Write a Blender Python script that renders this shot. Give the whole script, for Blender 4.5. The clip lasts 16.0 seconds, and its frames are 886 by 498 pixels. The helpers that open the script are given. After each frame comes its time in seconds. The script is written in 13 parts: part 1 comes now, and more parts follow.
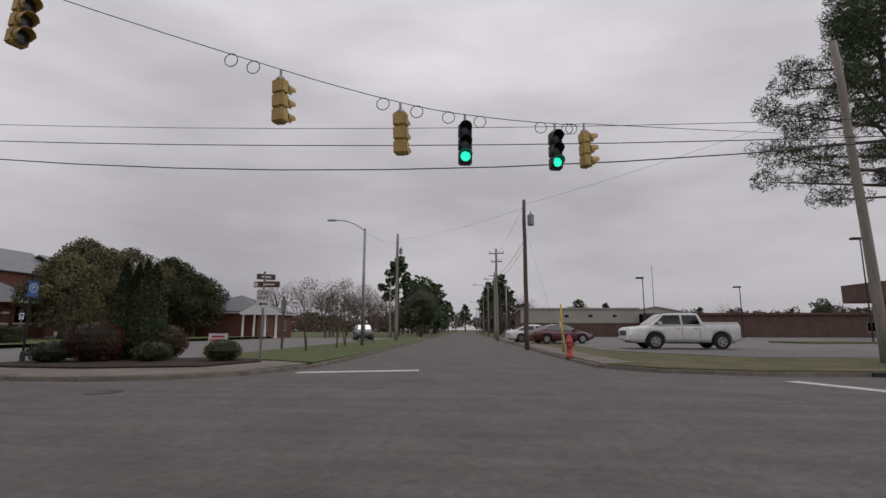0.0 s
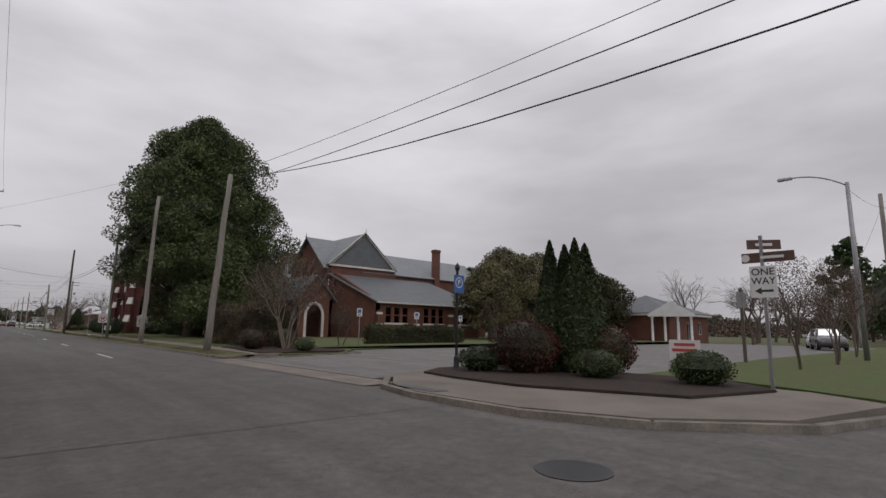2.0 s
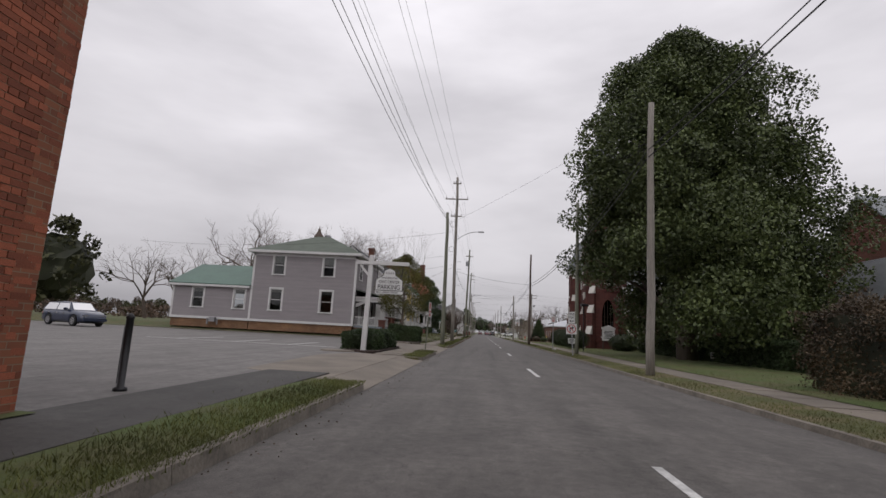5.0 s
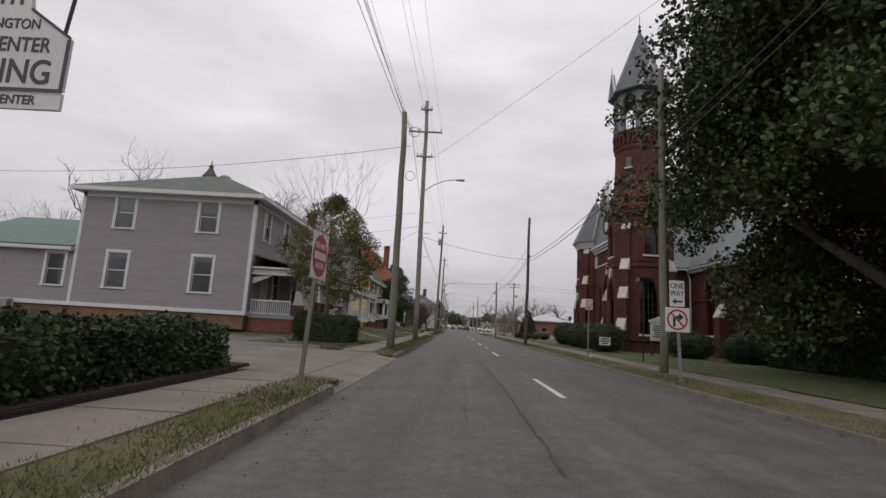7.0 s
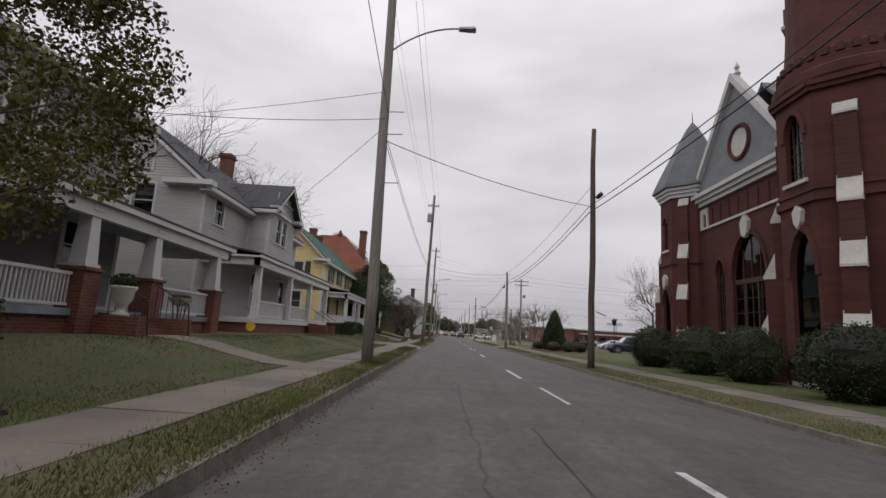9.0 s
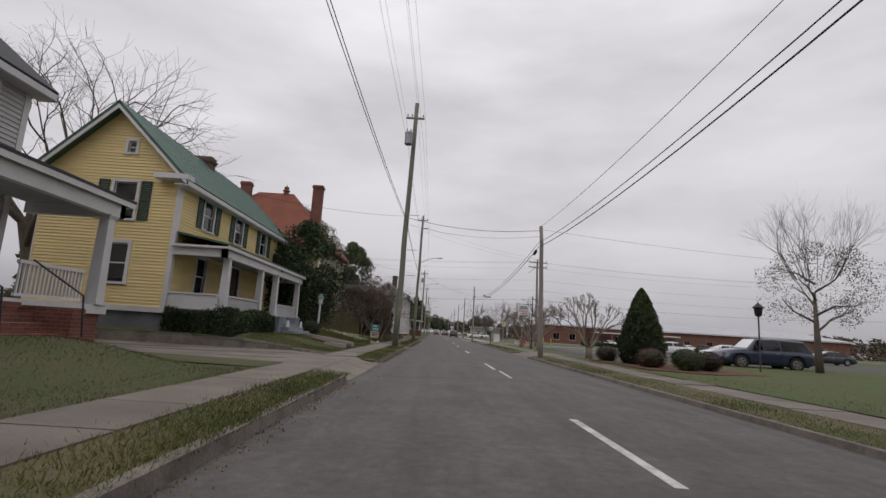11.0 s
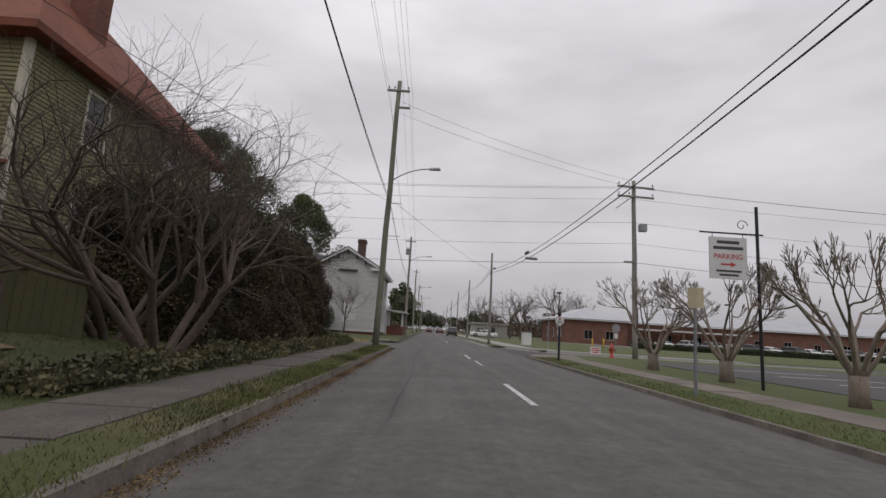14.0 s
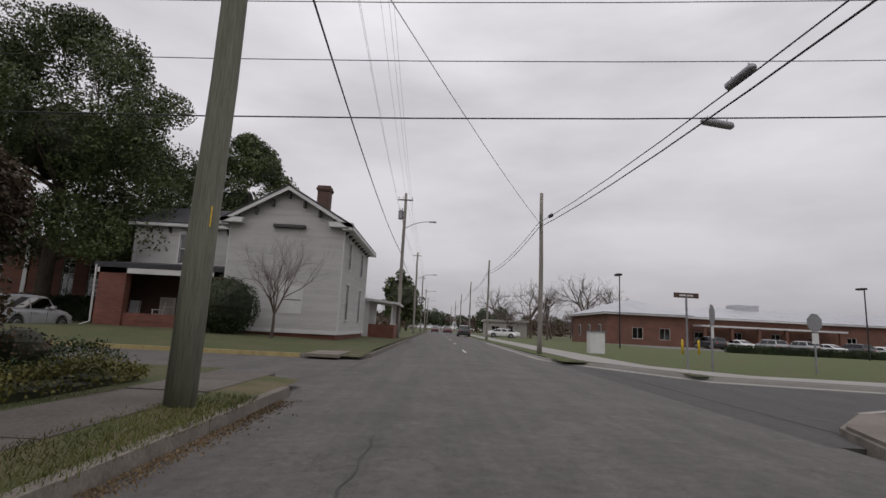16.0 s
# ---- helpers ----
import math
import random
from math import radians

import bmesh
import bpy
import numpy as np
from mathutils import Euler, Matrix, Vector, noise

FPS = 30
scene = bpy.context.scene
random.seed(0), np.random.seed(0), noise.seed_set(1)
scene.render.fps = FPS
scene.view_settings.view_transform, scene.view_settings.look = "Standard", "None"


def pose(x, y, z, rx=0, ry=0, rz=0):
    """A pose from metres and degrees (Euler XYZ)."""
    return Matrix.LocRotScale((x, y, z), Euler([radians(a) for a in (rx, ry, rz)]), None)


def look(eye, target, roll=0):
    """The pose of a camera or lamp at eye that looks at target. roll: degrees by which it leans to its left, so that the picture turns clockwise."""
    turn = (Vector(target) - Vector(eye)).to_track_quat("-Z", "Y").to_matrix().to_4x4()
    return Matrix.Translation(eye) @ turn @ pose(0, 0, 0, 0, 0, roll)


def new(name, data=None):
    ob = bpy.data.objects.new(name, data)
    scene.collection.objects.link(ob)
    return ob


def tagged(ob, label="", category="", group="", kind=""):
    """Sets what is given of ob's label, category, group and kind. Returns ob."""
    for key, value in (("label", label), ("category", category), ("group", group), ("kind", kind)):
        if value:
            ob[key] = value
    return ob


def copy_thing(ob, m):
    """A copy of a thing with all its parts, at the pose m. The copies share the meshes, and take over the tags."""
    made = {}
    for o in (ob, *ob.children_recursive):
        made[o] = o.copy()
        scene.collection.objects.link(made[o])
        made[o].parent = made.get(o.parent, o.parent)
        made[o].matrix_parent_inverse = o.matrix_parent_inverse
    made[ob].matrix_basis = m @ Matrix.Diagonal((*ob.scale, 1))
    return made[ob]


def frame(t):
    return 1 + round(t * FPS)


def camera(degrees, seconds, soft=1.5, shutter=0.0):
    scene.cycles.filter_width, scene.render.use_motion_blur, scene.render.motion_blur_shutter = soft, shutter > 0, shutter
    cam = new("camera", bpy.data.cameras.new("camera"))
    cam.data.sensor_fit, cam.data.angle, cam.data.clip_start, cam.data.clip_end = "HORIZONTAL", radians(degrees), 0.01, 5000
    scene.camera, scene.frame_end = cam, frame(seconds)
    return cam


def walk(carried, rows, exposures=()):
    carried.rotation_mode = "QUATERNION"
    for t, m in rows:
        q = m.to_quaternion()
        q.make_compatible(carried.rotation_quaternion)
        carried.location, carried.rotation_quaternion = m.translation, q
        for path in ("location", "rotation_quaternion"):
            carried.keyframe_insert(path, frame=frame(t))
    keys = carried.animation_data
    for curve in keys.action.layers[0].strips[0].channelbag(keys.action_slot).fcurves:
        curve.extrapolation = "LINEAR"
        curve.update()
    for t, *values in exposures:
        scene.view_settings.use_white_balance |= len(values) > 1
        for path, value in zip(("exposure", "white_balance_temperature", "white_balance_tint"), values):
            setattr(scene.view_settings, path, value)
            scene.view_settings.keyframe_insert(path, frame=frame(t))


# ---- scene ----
cam = camera(82.78, 16.0)
PATH = [
    (0.00, (-6.680, 19.345, 1.148), (3.144, 20.333, 2.734), 0.08),
    (0.50, (-5.599, 19.818, 1.154), (4.028, 21.953, 2.818), 0.41),
    (1.00, (-4.273, 20.697, 1.148), (4.811, 24.538, 2.801), 1.06),
    (1.50, (-2.907, 22.079, 1.149), (5.201, 27.713, 2.736), 1.28),
    (2.00, (-1.565, 23.997, 1.154), (5.030, 31.345, 2.741), 0.88),
    (2.50, (-0.513, 26.382, 1.152), (4.244, 35.033, 2.743), 1.62),
    (3.00, (0.081, 28.994, 1.157), (2.821, 38.474, 2.773), 2.02),
    (3.50, (0.235, 31.993, 1.159), (1.041, 41.814, 2.860), 2.83),
    (4.00, (0.256, 35.277, 1.154), (-0.127, 45.135, 2.788), 3.41),
    (4.50, (0.232, 38.737, 1.153), (-0.554, 48.574, 2.767), 3.37),
    (5.00, (0.144, 42.519, 1.151), (-0.657, 52.359, 2.745), 3.03),
    (5.50, (0.027, 46.580, 1.149), (-0.573, 56.437, 2.725), 2.61),
    (6.00, (-0.083, 50.876, 1.146), (-0.439, 60.747, 2.705), 2.31),
    (6.50, (-0.148, 55.364, 1.141), (-0.390, 65.241, 2.688), 2.36),
    (7.00, (-0.180, 59.933, 1.122), (-0.448, 69.814, 2.636), 3.34),
    (7.50, (-0.182, 64.595, 1.102), (-0.466, 74.474, 2.626), 3.79),
    (8.00, (-0.241, 69.384, 1.102), (-0.484, 79.254, 2.694), 3.40),
    (8.50, (-0.277, 74.292, 1.107), (-0.465, 84.153, 2.762), 3.34),
    (9.00, (-0.348, 79.331, 1.114), (-0.473, 89.194, 2.760), 3.52),
    (9.50, (-0.377, 84.540, 1.115), (-0.470, 94.404, 2.759), 3.55),
    (10.00, (-0.341, 90.005, 1.116), (-0.386, 99.870, 2.756), 3.55),
    (10.50, (-0.271, 95.602, 1.117), (-0.263, 105.467, 2.752), 3.52),
    (11.00, (-0.200, 101.206, 1.117), (-0.145, 111.073, 2.747), 3.49),
    (11.50, (-0.157, 106.693, 1.118), (-0.076, 116.561, 2.741), 3.46),
    (12.00, (-0.139, 112.080, 1.121), (-0.015, 121.951, 2.719), 3.39),
    (12.50, (-0.119, 117.481, 1.123), (0.018, 127.356, 2.691), 4.08),
    (13.00, (-0.123, 122.926, 1.124), (0.060, 132.797, 2.716), 3.66),
    (13.50, (-0.008, 128.333, 1.127), (0.176, 138.204, 2.714), 3.48),
    (14.00, (0.022, 133.760, 1.128), (0.213, 143.632, 2.709), 3.46),
    (14.50, (0.070, 139.103, 1.131), (0.253, 148.976, 2.705), 3.21),
    (15.00, (0.112, 144.352, 1.135), (0.276, 154.227, 2.706), 3.33),
    (15.50, (0.215, 149.434, 1.137), (0.322, 159.314, 2.677), 3.14),
    (16.00, (0.248, 154.318, 1.139), (0.323, 164.196, 2.692), 2.86),
]
walk(cam, [(t, look(eye, target, roll)) for t, eye, target, roll in PATH], ((0.0, -0.22, 6500, 13), (1.5, -0.14, 6500, 13), (3.0, 0.0, 6500, 13), (4.0, 0.08, 6500, 13), (9.0, 0.04, 6500, 13), (11.5, -0.04, 6500, 13), (16.0, -0.08, 6500, 13)))
# ---- world and light: an overcast sky with a weak, wide sun ----
world = bpy.data.worlds.new("overcast_sky")
scene.world = world
world.use_nodes = True
wn, wl = world.node_tree.nodes, world.node_tree.links
wn.clear()
w_out = wn.new("ShaderNodeOutputWorld")
w_bg = wn.new("ShaderNodeBackground")
w_sky = wn.new("ShaderNodeTexSky")
w_sky.sky_type, w_sky.sun_disc = "NISHITA", False
w_sky.sun_elevation, w_sky.sun_rotation = radians(38), radians(200)
w_sky.air_density, w_sky.dust_density, w_sky.ozone_density = 1.0, 4.0, 1.0
w_grey = wn.new("ShaderNodeHueSaturation")
w_grey.inputs["Saturation"].default_value = 0.1
w_grey.inputs["Value"].default_value = 0.10
wl.new(w_sky.outputs["Color"], w_grey.inputs["Color"])
w_co = wn.new("ShaderNodeTexCoord")
w_map = wn.new("ShaderNodeMapping")
w_map.inputs["Scale"].default_value = (1.0, 1.0, 3.2)
wl.new(w_co.outputs["Generated"], w_map.inputs["Vector"])
w_n1 = wn.new("ShaderNodeTexNoise")
w_n1.inputs["Scale"].default_value, w_n1.inputs["Detail"].default_value, w_n1.inputs["Roughness"].default_value = 1.7, 5.0, 0.5
wl.new(w_map.outputs["Vector"], w_n1.inputs["Vector"])
w_ramp = wn.new("ShaderNodeValToRGB")
w_ramp.color_ramp.elements[0].position, w_ramp.color_ramp.elements[0].color = 0.35, (0.475, 0.468, 0.492, 1)
w_ramp.color_ramp.elements[1].position, w_ramp.color_ramp.elements[1].color = 0.67, (0.735, 0.725, 0.752, 1)
wl.new(w_n1.outputs["Fac"], w_ramp.inputs["Fac"])
w_mix = wn.new("ShaderNodeMixRGB")
w_mix.blend_type, w_mix.inputs["Fac"].default_value = "MIX", 0.86
wl.new(w_grey.outputs["Color"], w_mix.inputs["Color1"])
wl.new(w_ramp.outputs["Color"], w_mix.inputs["Color2"])
w_bg.inputs["Strength"].default_value = 1.24
# an overcast sky is dimmer towards the horizon
w_sep = wn.new("ShaderNodeSeparateXYZ")
wl.new(w_co.outputs["Generated"], w_sep.inputs["Vector"])
w_rng = wn.new("ShaderNodeMapRange")
w_rng.inputs["From Min"].default_value, w_rng.inputs["From Max"].default_value = 0.0, 0.7
w_rng.inputs["To Min"].default_value, w_rng.inputs["To Max"].default_value = 0.63, 1.25
wl.new(w_sep.outputs["Z"], w_rng.inputs["Value"])
w_mul = wn.new("ShaderNodeMixRGB")
w_mul.blend_type, w_mul.inputs["Fac"].default_value = "MULTIPLY", 1.0
wl.new(w_mix.outputs["Color"], w_mul.inputs["Color1"])
wl.new(w_rng.outputs["Result"], w_mul.inputs["Color2"])
wl.new(w_mul.outputs["Color"], w_bg.inputs["Color"])
wl.new(w_bg.outputs["Background"], w_out.inputs["Surface"])

sun_data = bpy.data.lights.new("sun", "SUN")
sun_data.energy, sun_data.angle, sun_data.color = 0.2, radians(40), (1.0, 0.97, 0.93)
sun = new("sun", sun_data)
sun.matrix_world = look((0, 0, 60), (14, 26, 0))


# ---- materials ----
def node_mat(name):
    m = bpy.data.materials.new(name)
    m.use_nodes = True
    nt = m.node_tree
    return m, nt, nt.nodes["Principled BSDF"]


def noise_node(nt, scale, detail=4.0, rough=0.6, vec=None):
    n = nt.nodes.new("ShaderNodeTexNoise")
    n.inputs["Scale"].default_value, n.inputs["Detail"].default_value, n.inputs["Roughness"].default_value = scale, detail, rough
    if vec is not None:
        nt.links.new(vec, n.inputs["Vector"])
    return n


def ramp_node(nt, fac, stops):
    r = nt.nodes.new("ShaderNodeValToRGB")
    el = r.color_ramp.elements
    el[0].position, el[0].color = stops[0][0], (*stops[0][1], 1)
    el[1].position, el[1].color = stops[-1][0], (*stops[-1][1], 1)
    for p, c in stops[1:-1]:
        e = el.new(p)
        e.color = (*c, 1)
    nt.links.new(fac, r.inputs["Fac"])
    return r


def mix_node(nt, kind, fac, a, b):
    m = nt.nodes.new("ShaderNodeMixRGB")
    m.blend_type = kind
    for sock, val in (("Fac", fac), ("Color1", a), ("Color2", b)):
        if hasattr(val, "links"):
            nt.links.new(val, m.inputs[sock])
        else:
            m.inputs[sock].default_value = val
    return m


def place_node(nt):
    return nt.nodes.new("ShaderNodeNewGeometry").outputs["Position"]


def surface(name, color, rough=0.8, metal=0.0, grain=14.0, blotch=0.9, vary=0.18, bump=0.15, stretch=(1, 1, 1), dark=0.6, per=0.0, island=0.0, depth=0.02):
    """A plain material with fine grain, broad blotches and a little relief, at real-world size."""
    m, nt, b = node_mat(name)
    vec = place_node(nt)
    mp = nt.nodes.new("ShaderNodeMapping")
    mp.inputs["Scale"].default_value = stretch
    nt.links.new(vec, mp.inputs["Vector"])
    fine = noise_node(nt, grain, 5.0, 0.65, mp.outputs["Vector"])
    broad = noise_node(nt, blotch, 3.0, 0.55, mp.outputs["Vector"])
    lo = tuple(c * (1 - vary) for c in color)
    hi = tuple(min(1.0, c * (1 + vary)) for c in color)
    base = ramp_node(nt, fine.outputs["Fac"], [(0.3, lo), (0.7, hi)])
    stain = ramp_node(nt, broad.outputs["Fac"], [(0.32, (dark, dark, dark)), (0.62, (1, 1, 1))])
    col = mix_node(nt, "MULTIPLY", 0.75, base.outputs["Color"], stain.outputs["Color"]).outputs["Color"]
    if per or island:
        if island:
            src = nt.nodes.new("ShaderNodeNewGeometry").outputs["Random Per Island"]
        else:
            src = nt.nodes.new("ShaderNodeObjectInfo").outputs["Random"]
        k = per or island
        rr = ramp_node(nt, src, [(0.0, (1 - k, 1 - k, 1 - k)), (1.0, (1 + k, 1 + k * 0.9, 1 + k * 0.7))])
        col = mix_node(nt, "MULTIPLY", 1.0, col, rr.outputs["Color"]).outputs["Color"]
    nt.links.new(col, b.inputs["Base Color"])
    b.inputs["Roughness"].default_value, b.inputs["Metallic"].default_value = rough, metal
    if bump:
        bp = nt.nodes.new("ShaderNodeBump")
        bp.inputs["Strength"].default_value, bp.inputs["Distance"].default_value = bump, depth
        nt.links.new(fine.outputs["Fac"], bp.inputs["Height"])
        nt.links.new(bp.outputs["Normal"], b.inputs["Normal"])
    return m


def brick_wall(name, c1, c2, mortar, size=0.2, blotch=0.7):
    """Running-bond brickwork for walls that stay far off: courses along the wall, whatever way it faces."""
    m, nt, b = node_mat(name)
    pos = place_node(nt)
    sep = nt.nodes.new("ShaderNodeSeparateXYZ")
    nt.links.new(pos, sep.inputs[0])
    add = nt.nodes.new("ShaderNodeMath")
    nt.links.new(sep.outputs["X"], add.inputs[0])
    nt.links.new(sep.outputs["Y"], add.inputs[1])
    com = nt.nodes.new("ShaderNodeCombineXYZ")
    nt.links.new(add.outputs[0], com.inputs["X"])
    nt.links.new(sep.outputs["Z"], com.inputs["Y"])
    br = nt.nodes.new("ShaderNodeTexBrick")
    br.inputs["Scale"].default_value = 1.0
    br.inputs["Brick Width"].default_value, br.inputs["Row Height"].default_value = size + 0.01, 0.075
    br.inputs["Mortar Size"].default_value, br.inputs["Mortar Smooth"].default_value, br.inputs["Bias"].default_value = 0.006, 0.3, 0.0
    br.inputs["Color1"].default_value, br.inputs["Color2"].default_value, br.inputs["Mortar"].default_value = (*c1, 1), (*c2, 1), (*mortar, 1)
    nt.links.new(com.outputs[0], br.inputs["Vector"])
    broad = noise_node(nt, blotch, 4.0, 0.6, pos)
    stain = ramp_node(nt, broad.outputs["Fac"], [(0.3, (0.62, 0.6, 0.6)), (0.65, (1.08, 1.05, 1.0))])
    col = mix_node(nt, "MULTIPLY", 0.8, br.outputs["Color"], stain.outputs["Color"])
    nt.links.new(col.outputs["Color"], b.inputs["Base Color"])
    b.inputs["Roughness"].default_value = 0.88
    bp = nt.nodes.new("ShaderNodeBump")
    bp.inputs["Strength"].default_value, bp.inputs["Distance"].default_value = 0.5, 0.008
    bp.invert = True
    nt.links.new(br.outputs["Fac"], bp.inputs["Height"])
    nt.links.new(bp.outputs["Normal"], b.inputs["Normal"])
    return m


def asphalt_mat(name, tone, patchy=0.5):
    """Worn asphalt: aggregate, mottling, patches, wheel wear and fine broken cracks."""
    m, nt, b = node_mat(name)
    pos = place_node(nt)
    grit = noise_node(nt, 70.0, 3.0, 0.75, pos)
    mottle = noise_node(nt, 7.5, 6.0, 0.7, pos)
    mid = noise_node(nt, 0.9, 5.0, 0.6, pos)
    mp = nt.nodes.new("ShaderNodeMapping")
    mp.inputs["Scale"].default_value = (1.0, 0.05, 1)
    nt.links.new(pos, mp.inputs["Vector"])
    lanes = noise_node(nt, 2.2, 4.0, 0.6, mp.outputs["Vector"])
    base = ramp_node(nt, grit.outputs["Fac"], [(0.3, tuple(t * 0.66 for t in tone)), (0.72, tuple(t * 1.38 for t in tone))])
    mt = ramp_node(nt, mottle.outputs["Fac"], [(0.3, (0.68,) * 3), (0.52, (1.0,) * 3), (0.72, (1.3,) * 3)])
    st = ramp_node(nt, mid.outputs["Fac"], [(0.3, (1 - patchy * 0.6,) * 3), (0.68, (1.15,) * 3)])
    ln = ramp_node(nt, lanes.outputs["Fac"], [(0.33, (0.74,) * 3), (0.66, (1.14,) * 3)])
    c = mix_node(nt, "MULTIPLY", 0.9, base.outputs["Color"], mt.outputs["Color"])
    c = mix_node(nt, "MULTIPLY", 0.8, c.outputs["Color"], st.outputs["Color"])
    c = mix_node(nt, "MULTIPLY", 0.7, c.outputs["Color"], ln.outputs["Color"])
    vor = nt.nodes.new("ShaderNodeTexVoronoi")
    vor.feature = "DISTANCE_TO_EDGE"
    vor.inputs["Scale"].default_value, vor.inputs["Randomness"].default_value = 0.5, 1.0
    warp = noise_node(nt, 2.6, 6.0, 0.75, pos)
    wm = mix_node(nt, "ADD", 0.7, pos, warp.outputs["Color"])
    nt.links.new(wm.outputs["Color"], vor.inputs["Vector"])
    cr = ramp_node(nt, vor.outputs["Distance"], [(0.002, (0.5, 0.5, 0.5)), (0.009, (1, 1, 1))])
    where = ramp_node(nt, noise_node(nt, 0.45, 4.0, 0.6, pos).outputs["Fac"], [(0.52, (0, 0, 0)), (0.62, (0.8, 0.8, 0.8))])
    c2 = mix_node(nt, "MULTIPLY", where.outputs["Color"], c.outputs["Color"], cr.outputs["Color"])
    nt.links.new(c2.outputs["Color"], b.inputs["Base Color"])
    b.inputs["Roughness"].default_value = 0.8
    bp = nt.nodes.new("ShaderNodeBump")
    bp.inputs["Strength"].default_value, bp.inputs["Distance"].default_value = 0.45, 0.012
    nt.links.new(grit.outputs["Fac"], bp.inputs["Height"])
    nt.links.new(bp.outputs["Normal"], b.inputs["Normal"])
    return m


def leaf_mat(name, c_lo, c_hi, rough=0.55):
    """Leaves that differ from one to the next."""
    m, nt, b = node_mat(name)
    rnd = nt.nodes.new("ShaderNodeNewGeometry").outputs["Random Per Island"]
    clump = noise_node(nt, 0.5, 2.0, 0.5, place_node(nt))
    a = ramp_node(nt, rnd, [(0.0, tuple(p + 0.22 * (q - p) for p, q in zip(c_lo, c_hi))), (1.0, tuple(q - 0.26 * (q - p) for p, q in zip(c_lo, c_hi)))])
    s = ramp_node(nt, clump.outputs["Fac"], [(0.35, (0.6, 0.6, 0.6)), (0.65, (1.3, 1.28, 1.2))])
    c = mix_node(nt, "MULTIPLY", 1.0, a.outputs["Color"], s.outputs["Color"])
    nt.links.new(c.outputs["Color"], b.inputs["Base Color"])
    b.inputs["Roughness"].default_value = rough
    b.inputs["Specular IOR Level"].default_value = 0.25
    return m


def grass_mat(name, a, b_, c_):
    m, nt, b = node_mat(name)
    pos = place_node(nt)
    fine = noise_node(nt, 38.0, 4.0, 0.75, pos)
    broad = noise_node(nt, 0.7, 4.0, 0.6, pos)
    f = ramp_node(nt, fine.outputs["Fac"], [(0.3, tuple(x * 0.55 for x in a)), (0.7, tuple(x * 1.4 for x in a))])
    g = ramp_node(nt, fine.outputs["Fac"], [(0.3, tuple(x * 0.6 for x in b_)), (0.7, tuple(x * 1.3 for x in b_))])
    k = ramp_node(nt, broad.outputs["Fac"], [(0.42, (0, 0, 0)), (0.6, (1, 1, 1))])
    mx = mix_node(nt, "MIX", k.outputs["Color"], f.outputs["Color"], g.outputs["Color"])
    soil = ramp_node(nt, noise_node(nt, 2.6, 5.0, 0.7, pos).outputs["Fac"], [(0.62, (0, 0, 0)), (0.72, (0.7, 0.7, 0.7))])
    mx = mix_node(nt, "MIX", soil.outputs["Color"], mx.outputs["Color"], (*c_, 1))
    nt.links.new(mx.outputs["Color"], b.inputs["Base Color"])
    b.inputs["Roughness"].default_value = 0.95
    bp = nt.nodes.new("ShaderNodeBump")
    bp.inputs["Strength"].default_value, bp.inputs["Distance"].default_value = 0.6, 0.04
    nt.links.new(fine.outputs["Fac"], bp.inputs["Height"])
    nt.links.new(bp.outputs["Normal"], b.inputs["Normal"])
    return m


def glass_mat(name, tint=(0.72, 0.74, 0.74)):
    """A dim window pane: the dark room behind it and the sky mirrored in it."""
    m, nt, b = node_mat(name)
    out = nt.nodes["Material Output"]
    nt.nodes.remove(b)
    tr, gl, mx, fr = (nt.nodes.new(k) for k in ("ShaderNodeBsdfTransparent", "ShaderNodeBsdfGlossy", "ShaderNodeMixShader", "ShaderNodeFresnel"))
    tr.inputs["Color"].default_value = (*tint, 1)
    gl.inputs["Roughness"].default_value = 0.03
    fr.inputs["IOR"].default_value = 1.6
    nt.links.new(fr.outputs[0], mx.inputs[0])
    nt.links.new(tr.outputs[0], mx.inputs[1])
    nt.links.new(gl.outputs[0], mx.inputs[2])
    nt.links.new(mx.outputs[0], out.inputs["Surface"])
    return m


def paint(name, color, rough=0.4, metal=0.0, coat=0.0):
    m, nt, b = node_mat(name)
    n = noise_node(nt, 2.5, 4.0, 0.6, place_node(nt))
    r = ramp_node(nt, n.outputs["Fac"], [(0.3, tuple(c * 0.88 for c in color)), (0.7, tuple(min(1, c * 1.06) for c in color))])
    nt.links.new(r.outputs["Color"], b.inputs["Base Color"])
    b.inputs["Roughness"].default_value, b.inputs["Metallic"].default_value = rough, metal
    b.inputs["Coat Weight"].default_value = coat
    return m


def glow(name, color, strength):
    m, nt, b = node_mat(name)
    b.inputs["Base Color"].default_value = (*color, 1)
    b.inputs["Emission Color"].default_value, b.inputs["Emission Strength"].default_value = (*color, 1), strength
    return m


ASPHALT = asphalt_mat("worn_asphalt", (0.111, 0.102, 0.094))
ASPHALT_LOT = asphalt_mat("car_park_asphalt", (0.165, 0.155, 0.147), 0.4)
ASPHALT_NEW = asphalt_mat("new_asphalt", (0.066, 0.062, 0.06), 0.3)
ASPHALT_OLD = asphalt_mat("old_path_asphalt", (0.06, 0.056, 0.052), 0.5)
CONCRETE = surface("weathered_concrete", (0.205, 0.178, 0.148), 0.9, grain=22, blotch=0.8, vary=0.14, bump=0.25, per=0.10)
# darker concrete: damp and dirt, with the hedge path's shade in the colour
CONCRETE_DAMP_SHADED = surface("dirty_shaded_concrete", (0.125, 0.11, 0.095), 0.9, grain=18, blotch=1.1, vary=0.3, bump=0.25, per=0.12, dark=0.6)
